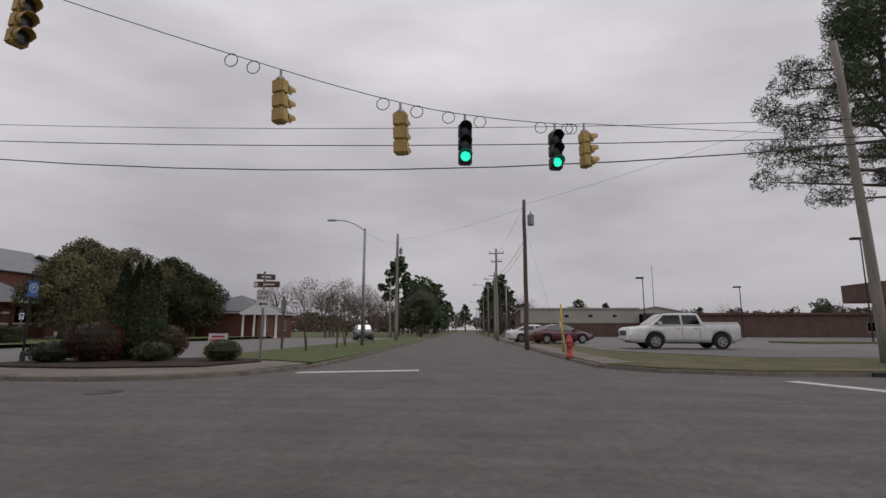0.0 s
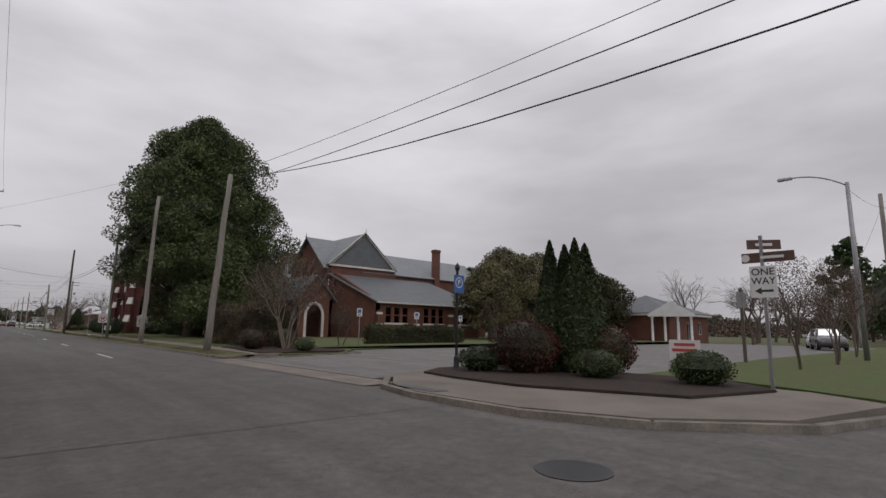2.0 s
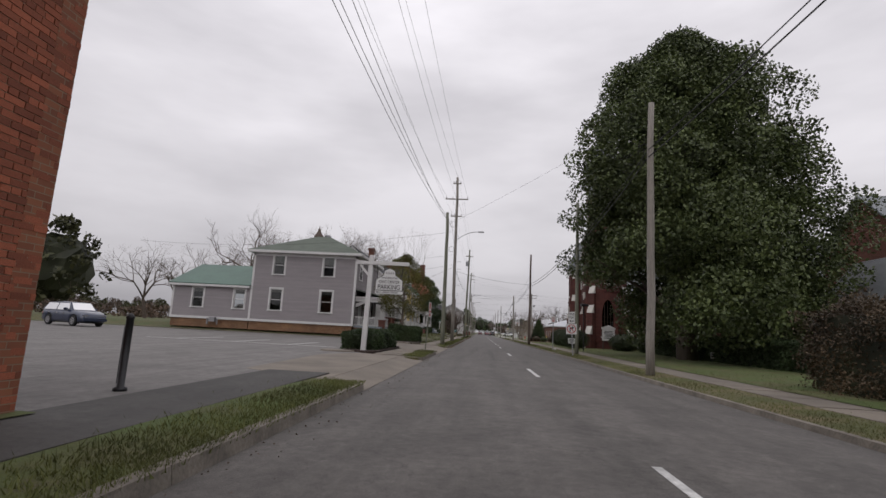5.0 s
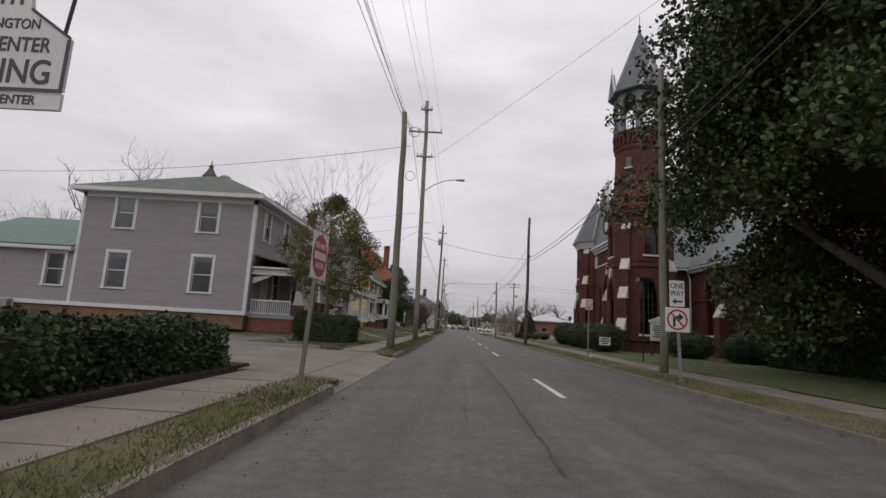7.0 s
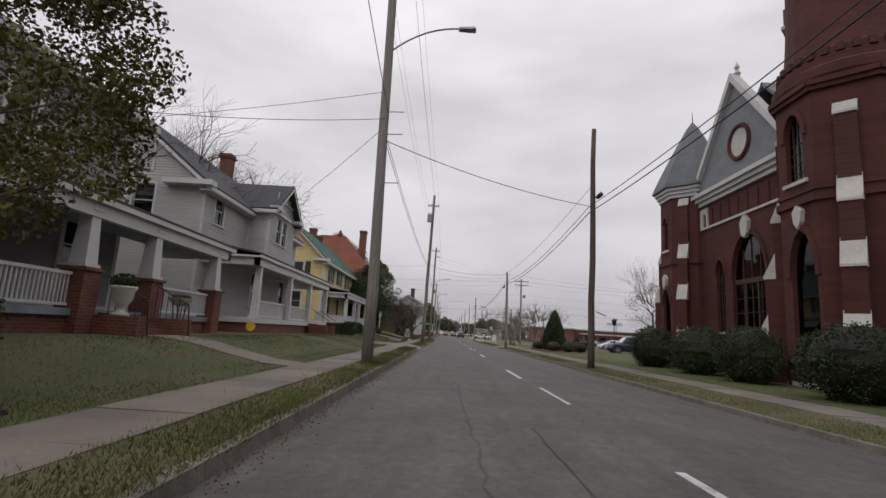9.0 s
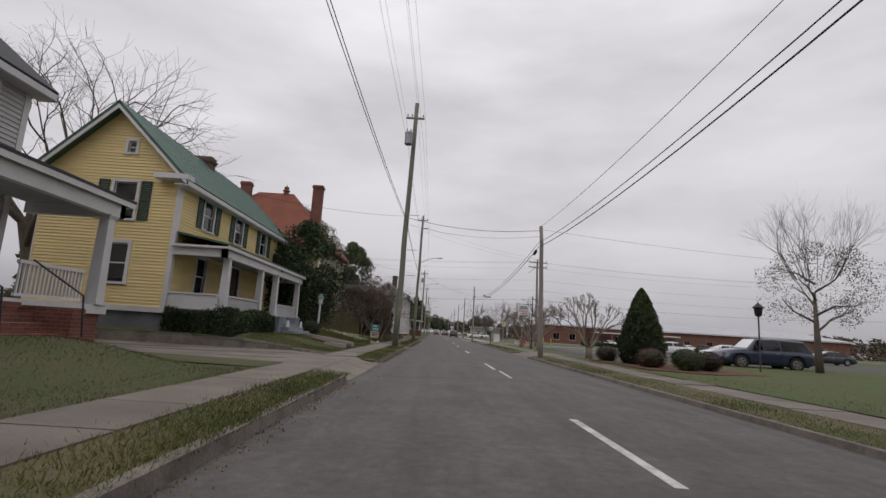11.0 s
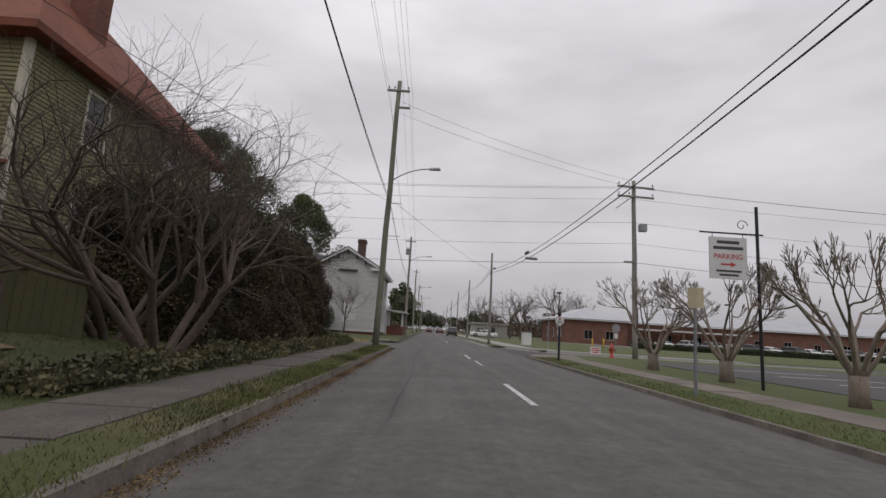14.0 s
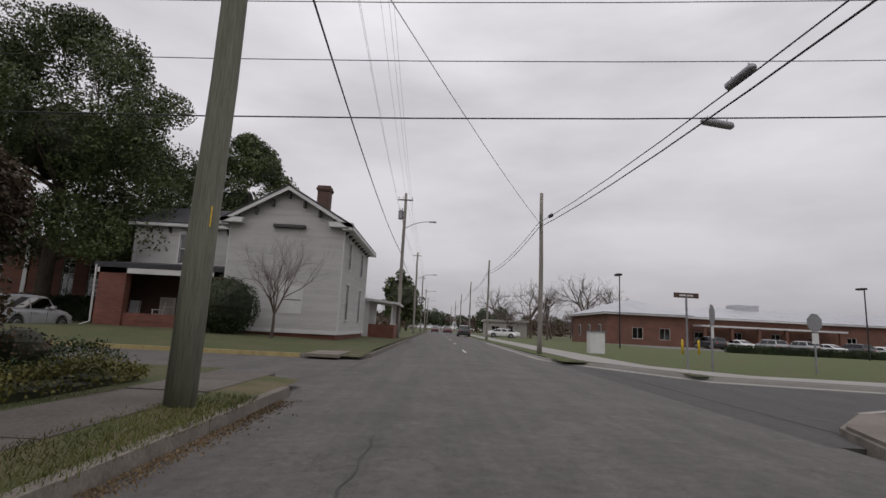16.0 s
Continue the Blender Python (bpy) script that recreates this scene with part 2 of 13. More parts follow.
CONCRETE_NEW = surface("pale_new_concrete", (0.322, 0.31, 0.285), 0.9, grain=22, blotch=0.6, vary=0.08, bump=0.15, dark=0.85)
KERB = surface("dirty_kerb_concrete", (0.20, 0.178, 0.15), 0.92, grain=26, blotch=2.4, vary=0.25, bump=0.3, dark=0.45, per=0.12)
ROADPAINT = surface("worn_white_road_paint", (0.62, 0.62, 0.60), 0.8, grain=30, blotch=5.0, vary=0.2, bump=0.1, dark=0.5)
YELLOWPAINT = surface("yellow_kerb_paint", (0.4, 0.32, 0.14), 0.8, grain=30, blotch=4.0, vary=0.2, dark=0.6)
GRASS = grass_mat("winter_lawn", (0.078, 0.11, 0.028), (0.1, 0.1, 0.038), (0.1, 0.08, 0.05))
GRASS_DRY = grass_mat("dry_verge", (0.085, 0.092, 0.032), (0.15, 0.122, 0.062), (0.145, 0.11, 0.07))
GRASS_DRY2 = grass_mat("thin_yard_grass", (0.07, 0.088, 0.028), (0.1, 0.094, 0.042), (0.108, 0.083, 0.052))
MULCH = surface("dark_bark_mulch", (0.049, 0.0315, 0.0245), 0.97, grain=40, blotch=2.0, vary=0.5, bump=0.9, depth=0.05)
STRAW = surface("pine_straw_bed", (0.14, 0.0805, 0.049), 0.97, grain=50, blotch=2.0, vary=0.4, bump=0.8, depth=0.04)
GRAVEL = surface("tan_gravel", (0.27, 0.2, 0.11), 0.95, grain=45, blotch=2.0, vary=0.35, bump=0.8, depth=0.03)
BRICK_CIVIC = surface("old_orange_brick", (0.43, 0.155, 0.072), 0.9, grain=60, blotch=0.8, vary=0.22, bump=0.35, island=0.42, dark=0.62, depth=0.006)
BRICK_CIVIC_PIECE = surface("old_orange_brick_piece", (0.43, 0.155, 0.072), 0.9, grain=60, blotch=0.8, vary=0.22, bump=0.35, per=0.42, dark=0.62, depth=0.006)
BRICK_DARK = surface("darker_red_brick", (0.29, 0.09, 0.05), 0.9, grain=60, blotch=0.8, vary=0.22, bump=0.35, island=0.35, dark=0.65, depth=0.006)
MORTAR = surface("sandy_mortar", (0.37, 0.26, 0.18), 0.95, grain=70, blotch=1.0, vary=0.25, bump=0.3, dark=0.6)
BRICK_CIVIC_FAR = brick_wall("orange_brickwork", (0.30, 0.115, 0.06), (0.20, 0.07, 0.04), (0.26, 0.19, 0.13))
BRICK_CHURCH = brick_wall("dark_church_brickwork", (0.115, 0.035, 0.027), (0.082, 0.026, 0.022), (0.09, 0.04, 0.032))
BRICK_HALL = brick_wall("church_hall_brickwork", (0.175, 0.066, 0.045), (0.13, 0.048, 0.035), (0.18, 0.115, 0.085))
BRICK_RED = brick_wall("porch_brickwork", (0.22, 0.075, 0.05), (0.15, 0.05, 0.04), (0.22, 0.16, 0.13))
BRICK_TAN = brick_wall("foundation_brickwork", (0.24, 0.13, 0.065), (0.17, 0.08, 0.045), (0.25, 0.19, 0.13))
BRICK_BROWN = brick_wall("brown_brickwork", (0.13, 0.078, 0.062), (0.105, 0.062, 0.052), (0.15, 0.105, 0.09))
BRICK_SCHOOL = brick_wall("school_brickwork", (0.19, 0.085, 0.058), (0.15, 0.065, 0.046), (0.2, 0.14, 0.11))
BRICK_CHIM = brick_wall("chimney_brickwork", (0.21, 0.075, 0.05), (0.15, 0.055, 0.04), (0.18, 0.12, 0.10))
STONE = surface("pale_limestone", (0.62, 0.60, 0.55), 0.85, grain=18, blotch=1.6, vary=0.12, bump=0.15, dark=0.75)
SLATE = surface("grey_slate", (0.125, 0.135, 0.142), 0.6, grain=9, blotch=1.4, vary=0.22, bump=0.3, stretch=(1, 1, 2.5), dark=0.75)
SLATE_LIGHT = surface("weathered_grey_shingle", (0.22, 0.235, 0.245), 0.7, grain=9, blotch=1.2, vary=0.15, bump=0.3, stretch=(1, 1, 2.5), dark=0.8)
ROOF_GREEN = surface("green_standing_seam_metal", (0.058, 0.125, 0.092), 0.45, metal=0.2, grain=6, blotch=0.7, vary=0.12, bump=0.05, dark=0.75)
ROOF_GREENGREY = surface("grey_green_shingle", (0.105, 0.125, 0.10), 0.85, grain=10, blotch=1.0, vary=0.2, bump=0.3, dark=0.75)
ROOF_DARK = surface("dark_shingle", (0.055, 0.055, 0.06), 0.8, grain=10, blotch=1.0, vary=0.2, bump=0.3, dark=0.75)
ROOF_RED = surface("rusty_red_metal_roof", (0.2, 0.062, 0.034), 0.85, metal=0.0, grain=5, blotch=0.6, vary=0.16, bump=0.08, dark=0.7)
ROOF_SCHOOL = surface("pale_grey_metal_roof", (0.50, 0.51, 0.53), 0.45, metal=0.3, grain=4, blotch=0.4, vary=0.06, bump=0.02, dark=0.85)
SIDING_GREY = surface("mauve_grey_clapboard", (0.283, 0.258, 0.267), 0.7, grain=10, blotch=0.7, vary=0.07, bump=0.05, stretch=(1, 1, 5), dark=0.88, island=0.05)
SIDING_WHITE = surface("greyish_white_clapboard", (0.492, 0.48, 0.467), 0.7, grain=10, blotch=0.7, vary=0.06, bump=0.05, stretch=(1, 1, 5), dark=0.85, island=0.05)
SIDING_YELLOW = surface("yellow_clapboard", (0.74, 0.59, 0.28), 0.7, grain=10, blotch=0.7, vary=0.05, bump=0.05, stretch=(1, 1, 5), dark=0.88, island=0.05)
FENCE_OLIVE = surface("dark_olive_fence_paint", (0.115, 0.105, 0.05), 0.75, grain=10, blotch=0.7, vary=0.1, bump=0.05, stretch=(5, 5, 1), dark=0.8, island=0.08)
SIDING_OLIVE = surface("olive_green_clapboard", (0.215, 0.2, 0.1), 0.7, grain=10, blotch=0.7, vary=0.07, bump=0.05, stretch=(1, 1, 5), dark=0.85, island=0.06)
TRIM = surface("white_trim_paint", (0.607, 0.599, 0.59), 0.55, grain=12, blotch=1.2, vary=0.05, bump=0.04, dark=0.85)
TRIM_CREAM = surface("cream_trim_paint", (0.541, 0.517, 0.41), 0.6, grain=12, blotch=1.2, vary=0.06, bump=0.04, dark=0.85)
SHUTTER = surface("dark_green_shutter_paint", (0.028, 0.065, 0.045), 0.6, grain=20, blotch=2.0, vary=0.1, bump=0.05)
PORCHGREY = surface("blue_grey_porch_paint", (0.246, 0.271, 0.303), 0.7, grain=14, blotch=1.5, vary=0.1, bump=0.06)
FOUND_GREY = surface("grey_foundation_stucco", (0.15, 0.155, 0.165), 0.9, grain=20, blotch=1.2, vary=0.15, bump=0.2)
STUCCO_TAN = surface("tan_block_wall", (0.36, 0.345, 0.315), 0.9, grain=20, blotch=0.5, vary=0.08, bump=0.1, dark=0.85)
POLEWOOD = surface("weathered_pole_wood", (0.26, 0.238, 0.21), 0.9, grain=7, blotch=1.2, vary=0.3, bump=0.35, stretch=(9, 9, 0.5), dark=0.7, depth=0.01)
POLEGREEN = surface("greenish_treated_pole", (0.185, 0.19, 0.145), 0.9, grain=7, blotch=1.2, vary=0.3, bump=0.35, stretch=(9, 9, 0.5), dark=0.7, depth=0.01)
POLEBROWN = surface("brown_creosote_pole", (0.115, 0.085, 0.07), 0.9, grain=7, blotch=1.2, vary=0.3, bump=0.35, stretch=(9, 9, 0.5), dark=0.7, depth=0.01)
BARK = surface("grey_brown_bark", (0.13, 0.105, 0.085), 0.95, grain=12, blotch=1.5, vary=0.3, bump=0.5, stretch=(3, 3, 0.7))
BARK_PALE = surface("pale_smooth_bark", (0.23, 0.19, 0.15), 0.85, grain=8, blotch=1.5, vary=0.25, bump=0.2, stretch=(2, 2, 0.7), dark=0.65)
TWIG = surface("brown_twigs", (0.12, 0.092, 0.075), 0.95, grain=10, blotch=1.5, vary=0.25, bump=0.0)
STEEL = surface("dull_galvanised_steel", (0.30, 0.30, 0.31), 0.5, metal=0.6, grain=12, blotch=2.0, vary=0.12, bump=0.05, dark=0.8)
BLACKMETAL = surface("black_painted_metal", (0.02, 0.02, 0.022), 0.45, metal=0.2, grain=12, blotch=2.0, vary=0.2, bump=0.05)
CABLE = surface("black_cable_sheath", (0.035, 0.035, 0.037), 0.7, grain=20, blotch=2.0, vary=0.2, bump=0.0)
SIGNALYELLOW = surface("faded_signal_yellow", (0.47, 0.32, 0.1), 0.6, grain=16, blotch=3.0, vary=0.12, bump=0.05, dark=0.75)
SIGNALDARK = surface("dark_signal_face", (0.055, 0.052, 0.045), 0.6, grain=16, blotch=3.0, vary=0.15, bump=0.03)
LENSDARK = paint("unlit_signal_lens", (0.03, 0.028, 0.03), 0.2)
GREENLIGHT = glow("lit_green_lens", (0.02, 0.82, 0.52), 1.3)
SIGNWHITE = surface("white_sign_sheeting", (0.66, 0.66, 0.65), 0.5, grain=16, blotch=2.5, vary=0.05, bump=0.0, dark=0.85)
SIGNRED = surface("red_sign_sheeting", (0.42, 0.035, 0.035), 0.5, grain=16, blotch=2.5, vary=0.08, bump=0.0, dark=0.8)
SIGNBLUE = surface("blue_sign_sheeting", (0.04, 0.13, 0.36), 0.5, grain=16, blotch=2.5, vary=0.08, bump=0.0)
SIGNBROWN = surface("brown_street_name_blade", (0.10, 0.05, 0.035), 0.6, grain=16, blotch=2.5, vary=0.1, bump=0.0)
SIGNTEAL = surface("teal_sign_board", (0.03, 0.20, 0.21), 0.6, grain=16, blotch=2.5, vary=0.08, bump=0.0)
SIGNCREAM = surface("cream_sign_board", (0.55, 0.48, 0.33), 0.6, grain=16, blotch=2.5, vary=0.08, bump=0.0)
SIGNYELLOW = surface("yellow_sign_sheeting", (0.75, 0.50, 0.03), 0.5, grain=16, blotch=2.5, vary=0.06, bump=0.0)
INK = paint("black_sign_ink", (0.03, 0.03, 0.035), 0.6)
INKGREY = paint("dark_grey_letters", (0.06, 0.055, 0.055), 0.6)
INKRED = paint("red_sign_ink", (0.5, 0.06, 0.05), 0.6)
HYDRANTRED = surface("faded_red_hydrant_paint", (0.45, 0.07, 0.05), 0.55, grain=16, blotch=4.0, vary=0.15, bump=0.1)
GLASS = glass_mat("window_glass")
GLASS_BLUE = glass_mat("leaded_church_glass", (0.18, 0.21, 0.25))
CARGLASS = glass_mat("car_glass", (0.10, 0.11, 0.12))
TYRE = surface("tyre_rubber", (0.022, 0.022, 0.023), 0.85, grain=30, blotch=5, vary=0.2, bump=0.1)
RIM = surface("alloy_rim", (0.42, 0.42, 0.43), 0.35, metal=0.8, grain=10, blotch=4, vary=0.1, bump=0.0)
BLIND = surface("pale_window_blind", (0.50, 0.47, 0.42), 0.9, grain=14, blotch=2, vary=0.06, bump=0.05)
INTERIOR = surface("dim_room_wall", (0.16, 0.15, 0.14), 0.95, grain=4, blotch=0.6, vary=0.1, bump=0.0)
CEILPAINT = surface("porch_ceiling_paint", (0.344, 0.361, 0.369), 0.8, grain=6, blotch=1, vary=0.06, bump=0.03)
WOODDARK = surface("dark_stained_door_wood", (0.06, 0.035, 0.025), 0.6, grain=6, blotch=1.5, vary=0.25, bump=0.15, stretch=(6, 6, 0.8))
LEAF_MAGNOLIA = leaf_mat("glossy_magnolia_leaves", (0.026, 0.042, 0.016), (0.13, 0.16, 0.062), 0.42)
LEAF_HEDGE = leaf_mat("dark_hedge_leaves", (0.018, 0.034, 0.014), (0.06, 0.088, 0.035))
LEAF_BOX = leaf_mat("boxwood_leaves", (0.022, 0.042, 0.014), (0.07, 0.10, 0.035))
LEAF_CEDAR = leaf_mat("cypress_foliage", (0.02, 0.034, 0.014), (0.055, 0.075, 0.028))
LEAF_RED = leaf_mat("dark_red_shrub_leaves", (0.042, 0.016, 0.013), (0.105, 0.038, 0.029))
LEAF_HOLLY = leaf_mat("yellow_green_leaves", (0.05, 0.054, 0.014), (0.18, 0.165, 0.04))
LEAF_FALLEN = leaf_mat("tan_fallen_leaves", (0.12, 0.085, 0.05), (0.24, 0.175, 0.1), 0.9)
LEAF_BROWN = leaf_mat("dull_brown_winter_leaves", (0.06, 0.042, 0.03), (0.13, 0.085, 0.06))
LEAF_DULL = leaf_mat("dull_olive_leaves", (0.03, 0.035, 0.016), (0.085, 0.085, 0.04))
LEAF_OAK = leaf_mat("olive_brown_oak_leaves", (0.07, 0.068, 0.034), (0.18, 0.165, 0.085))
LEAF_PINE = leaf_mat("pine_needles", (0.028, 0.05, 0.022), (0.085, 0.125, 0.05))
LEAF_BURGUNDY = leaf_mat("smoky_brown_hedge_leaves", (0.034, 0.033, 0.021), (0.13, 0.085, 0.052))
# dark filler inside foliage: the shade between leaves is put into its colour
INNER_SHADE = leaf_mat("shaded_inner_core", (0.016, 0.019, 0.01), (0.04, 0.045, 0.023))
FLOWER = leaf_mat("cream_flowers", (0.6, 0.6, 0.45), (0.75, 0.74, 0.6))
BLADE = leaf_mat("grass_blades", (0.075, 0.092, 0.028), (0.15, 0.155, 0.056), 0.8)
BLADE_YARD = leaf_mat("thin_yard_blades", (0.075, 0.09, 0.03), (0.15, 0.152, 0.064), 0.85)


# ---- mesh building ----
class Geo:
    """Gathers corners and faces of one mesh."""

    def __init__(self):
        self.v, self.f = [], []

    def add(self, verts, faces):
        n = len(self.v)
        self.v.extend(verts)
        self.f.extend([tuple(i + n for i in q) for q in faces])
        return self

    def hexa(self, c):
        """Eight corners: four below, anticlockwise, and four above."""
        return self.add(c, [(3, 2, 1, 0), (4, 5, 6, 7), (0, 1, 5, 4), (1, 2, 6, 5), (2, 3, 7, 6), (3, 0, 4, 7)])

    def box(self, x0, x1, y0, y1, z0, z1):
        return self.hexa([(x0, y0, z0), (x1, y0, z0), (x1, y1, z0), (x0, y1, z0), (x0, y0, z1), (x1, y0, z1), (x1, y1, z1), (x0, y1, z1)])

    def cbox(self, cx, cy, z0, sx, sy, sz):
        return self.box(cx - sx / 2, cx + sx / 2, cy - sy / 2, cy + sy / 2, z0, z0 + sz)

    def tube(self, pts, radii, n=8, cap=True):
        pts = [Vector(p) for p in pts]
        base = len(self.v)
        ref = None
        for i, p in enumerate(pts):
            d = (pts[min(i + 1, len(pts) - 1)] - pts[max(i - 1, 0)]).normalized()
            if ref is None:
                ref = d.orthogonal().normalized()
            ref = (ref - d * ref.dot(d)).normalized()
            side = d.cross(ref)
            for k in range(n):
                a = 2 * math.pi * k / n
                self.v.append(tuple(p + (ref * math.cos(a) + side * math.sin(a)) * radii[i]))
        for i in range(len(pts) - 1):
            for k in range(n):
                a, b = base + i * n + k, base + i * n + (k + 1) % n
                self.f.append((a, b, b + n, a + n))
        if cap:
            self.f.append(tuple(base + k for k in reversed(range(n))))
            self.f.append(tuple(base + (len(pts) - 1) * n + k for k in range(n)))
        return self

    def cyl(self, a, b, r0, r1=None, n=10):
        return self.tube([a, b], [r0, r0 if r1 is None else r1], n)

    def lathe(self, cx, cy, profile, n=12, turn=0.0, squash=1.0):
        """A turned form: rings of (radius, height)."""
        base = len(self.v)
        for r, z in profile:
            for k in range(n):
                a = turn + 2 * math.pi * k / n
                self.v.append((cx + r * math.cos(a), cy + r * math.sin(a) * squash, z))
        for i in range(len(profile) - 1):
            for k in range(n):
                a, b = base + i * n + k, base + i * n + (k + 1) % n
                self.f.append((a, b, b + n, a + n))
        self.f.append(tuple(base + k for k in reversed(range(n))))
        self.f.append(tuple(base + (len(profile) - 1) * n + k for k in range(n)))
        return self

    def prism(self, poly, z0, z1):
        """A flat outline (x, y) raised from z0 to z1."""
        n = len(poly)
        v = [(x, y, z0) for x, y in poly] + [(x, y, z1) for x, y in poly]
        return self.add(v, [tuple(reversed(range(n))), tuple(range(n, 2 * n))] + [(i, (i + 1) % n, n + (i + 1) % n, n + i) for i in range(n)])

    def slab(self, pts, t):
        """A flat roof plane or board through the points, of thickness t downwards along its normal."""
        p = [Vector(q) for q in pts]
        nrm = (p[1] - p[0]).cross(p[2] - p[0]).normalized()
        if nrm.z < 0:
            nrm = -nrm
        n = len(p)
        low = [tuple(q - nrm * t) for q in p]
        return self.add([tuple(q) for q in p] + low, [tuple(range(n)), tuple(reversed(range(n, 2 * n)))] + [(i, n + i, n + (i + 1) % n, (i + 1) % n) for i in range(n)])


class Wall:
    """A wall's own axes: u along it, w out of it, z up."""

    def __init__(self, ox, oy, deg):
        a = radians(deg)
        self.o, self.u, self.n = (ox, oy), (math.cos(a), math.sin(a)), (math.sin(a), -math.cos(a))

    def at(self, u, w, z):
        return (self.o[0] + u * self.u[0] + w * self.n[0], self.o[1] + u * self.u[1] + w * self.n[1], z)

    def box(self, g, u0, u1, w0, w1, z0, z1):
        return g.hexa([self.at(u0, w1, z0), self.at(u1, w1, z0), self.at(u1, w0, z0), self.at(u0, w0, z0), self.at(u0, w1, z1), self.at(u1, w1, z1), self.at(u1, w0, z1), self.at(u0, w0, z1)])

    def plate(self, g, poly, w0, w1):
        """An outline (u, z) with thickness from w0 to w1."""
        n = len(poly)
        v = [self.at(u, w1, z) for u, z in poly] + [self.at(u, w0, z) for u, z in poly]
        return g.add(v, [tuple(range(n)), tuple(reversed(range(n, 2 * n)))] + [(i, n + i, n + (i + 1) % n, (i + 1) % n) for i in range(n)])


def half_width(hole, z):
    """Half the width of a hole at a height: straight sides, and a pointed head where it has one."""
    u0, u1, z0, z1, spring = hole
    h = (u1 - u0) / 2
    if spring is None or z <= spring:
        return h
    k = min(1.0, (z - spring) / max(1e-6, z1 - spring))
    return h * math.sqrt(max(0.0, 1 - k ** 1.75))


def pierced(g, wall, u0, u1, z0, z1, holes=(), w0=-0.2, w1=0.0, left=None, right=None, step=None):
    """A wall with real openings: holes are (u0, u1, z0, z1, spring), spring None for a square head. left, right: its ends by height, for gables."""
    left, right = left or (lambda z: u0), right or (lambda z: u1)
    cuts = {z0, z1}
    for h in holes:
        cuts |= {h[2], h[3]}
        if h[4] is not None:
            cuts |= {h[4] + (h[3] - h[4]) * k / 7 for k in range(8)}
    if step:
        k = z0
        while k < z1:
            cuts.add(k)
            k += step
    zs = sorted(c for c in cuts if z0 - 1e-9 <= c <= z1 + 1e-9)
    for a, b in zip(zs, zs[1:]):
        if b - a < 1e-6:
            continue
        live = sorted((h for h in holes if h[2] <= a + 1e-9 and h[3] >= b - 1e-9), key=lambda h: h[0])
        ea, eb = [left(a)], [left(b)]
        for h in live:
            m = (h[0] + h[1]) / 2
            ea += [m - half_width(h, a), m + half_width(h, a)]
            eb += [m - half_width(h, b), m + half_width(h, b)]
        ea.append(right(a))
        eb.append(right(b))
        for i in range(0, len(ea), 2):
            if ea[i + 1] - ea[i] < 1e-5 and eb[i + 1] - eb[i] < 1e-5:
                continue
            g.hexa([wall.at(ea[i], w1, a), wall.at(ea[i + 1], w1, a), wall.at(ea[i + 1], w0, a), wall.at(ea[i], w0, a), wall.at(eb[i], w1, b), wall.at(eb[i + 1], w1, b), wall.at(eb[i + 1], w0, b), wall.at(eb[i], w0, b)])
    return g


def lapped(g, wall, u0, u1, z0, z1, holes=(), left=None, right=None, expo=0.125):
    """Lapped clapboards, board by board, cut round the openings."""
    left, right = left or (lambda z: u0), right or (lambda z: u1)
    n = max(1, round((z1 - z0) / expo))
    for i in range(n):
        a, b = z0 + (z1 - z0) * i / n, z0 + (z1 - z0) * (i + 1) / n
        m = (a + b) / 2
        live = sorted((h for h in holes if h[2] < m < h[3]), key=lambda h: h[0])
        ends = [left(m)]
        for h in live:
            ends += [h[0], h[1]]
        ends.append(right(m))
        for k in range(0, len(ends), 2):
            p, q = ends[k], ends[k + 1]
            if q - p < 0.02:
                continue
            g.add([wall.at(p, 0.036, a), wall.at(q, 0.036, a), wall.at(q, 0.004, b), wall.at(p, 0.004, b), wall.at(p, 0.002, a), wall.at(q, 0.002, a)], [(0, 1, 2, 3), (4, 5, 1, 0)])
    return g


def chain_offset(ob):
    off = Vector((0, 0, 0))
    while ob is not None:
        off += ob.location
        ob = ob.parent
    return off


def part(name, g, material, parent=None, label="", bevel=0.0, smooth=False, world_co=True):
    """One mesh object from a Geo. Under a parent, corners given in the world's metres are moved to the thing's own place."""
    me = bpy.data.meshes.new(name)
    off = chain_offset(parent) if (parent is not None and world_co) else Vector((0, 0, 0))
    verts = g.v if off.length == 0 else [(x - off.x, y - off.y, z - off.z) for x, y, z in g.v]
    me.from_pydata(verts, [], g.f)
    if bevel:
        bm = bmesh.new()
        bm.from_mesh(me)
        bmesh.ops.remove_doubles(bm, verts=bm.verts, dist=1e-5)
        bmesh.ops.bevel(bm, geom=bm.edges, offset=bevel, segments=2, affect="EDGES", clamp_overlap=True)
        bm.to_mesh(me)
        bm.free()
    me.update()
    if smooth:
        me.polygons.foreach_set("use_smooth", [True] * len(me.polygons))
    me.materials.append(material)
    ob = new(name, me)
    if parent is not None:
        ob.parent = parent
    if label:
        ob["label"] = label
    return ob


def thing(name, place, label, category, group="", kind=""):
    """An Empty at the base of a thing, which parents its parts."""
    ob = new(name)
    ob.location = place
    ob.empty_display_size = 0.2
    return tagged(ob, label, category, group, kind)


def lone(name, g, material, label, category, group="", kind="", bevel=0.0, smooth=False):
    return tagged(part(name, g, material, None, "", bevel, smooth), label, category, group, kind)


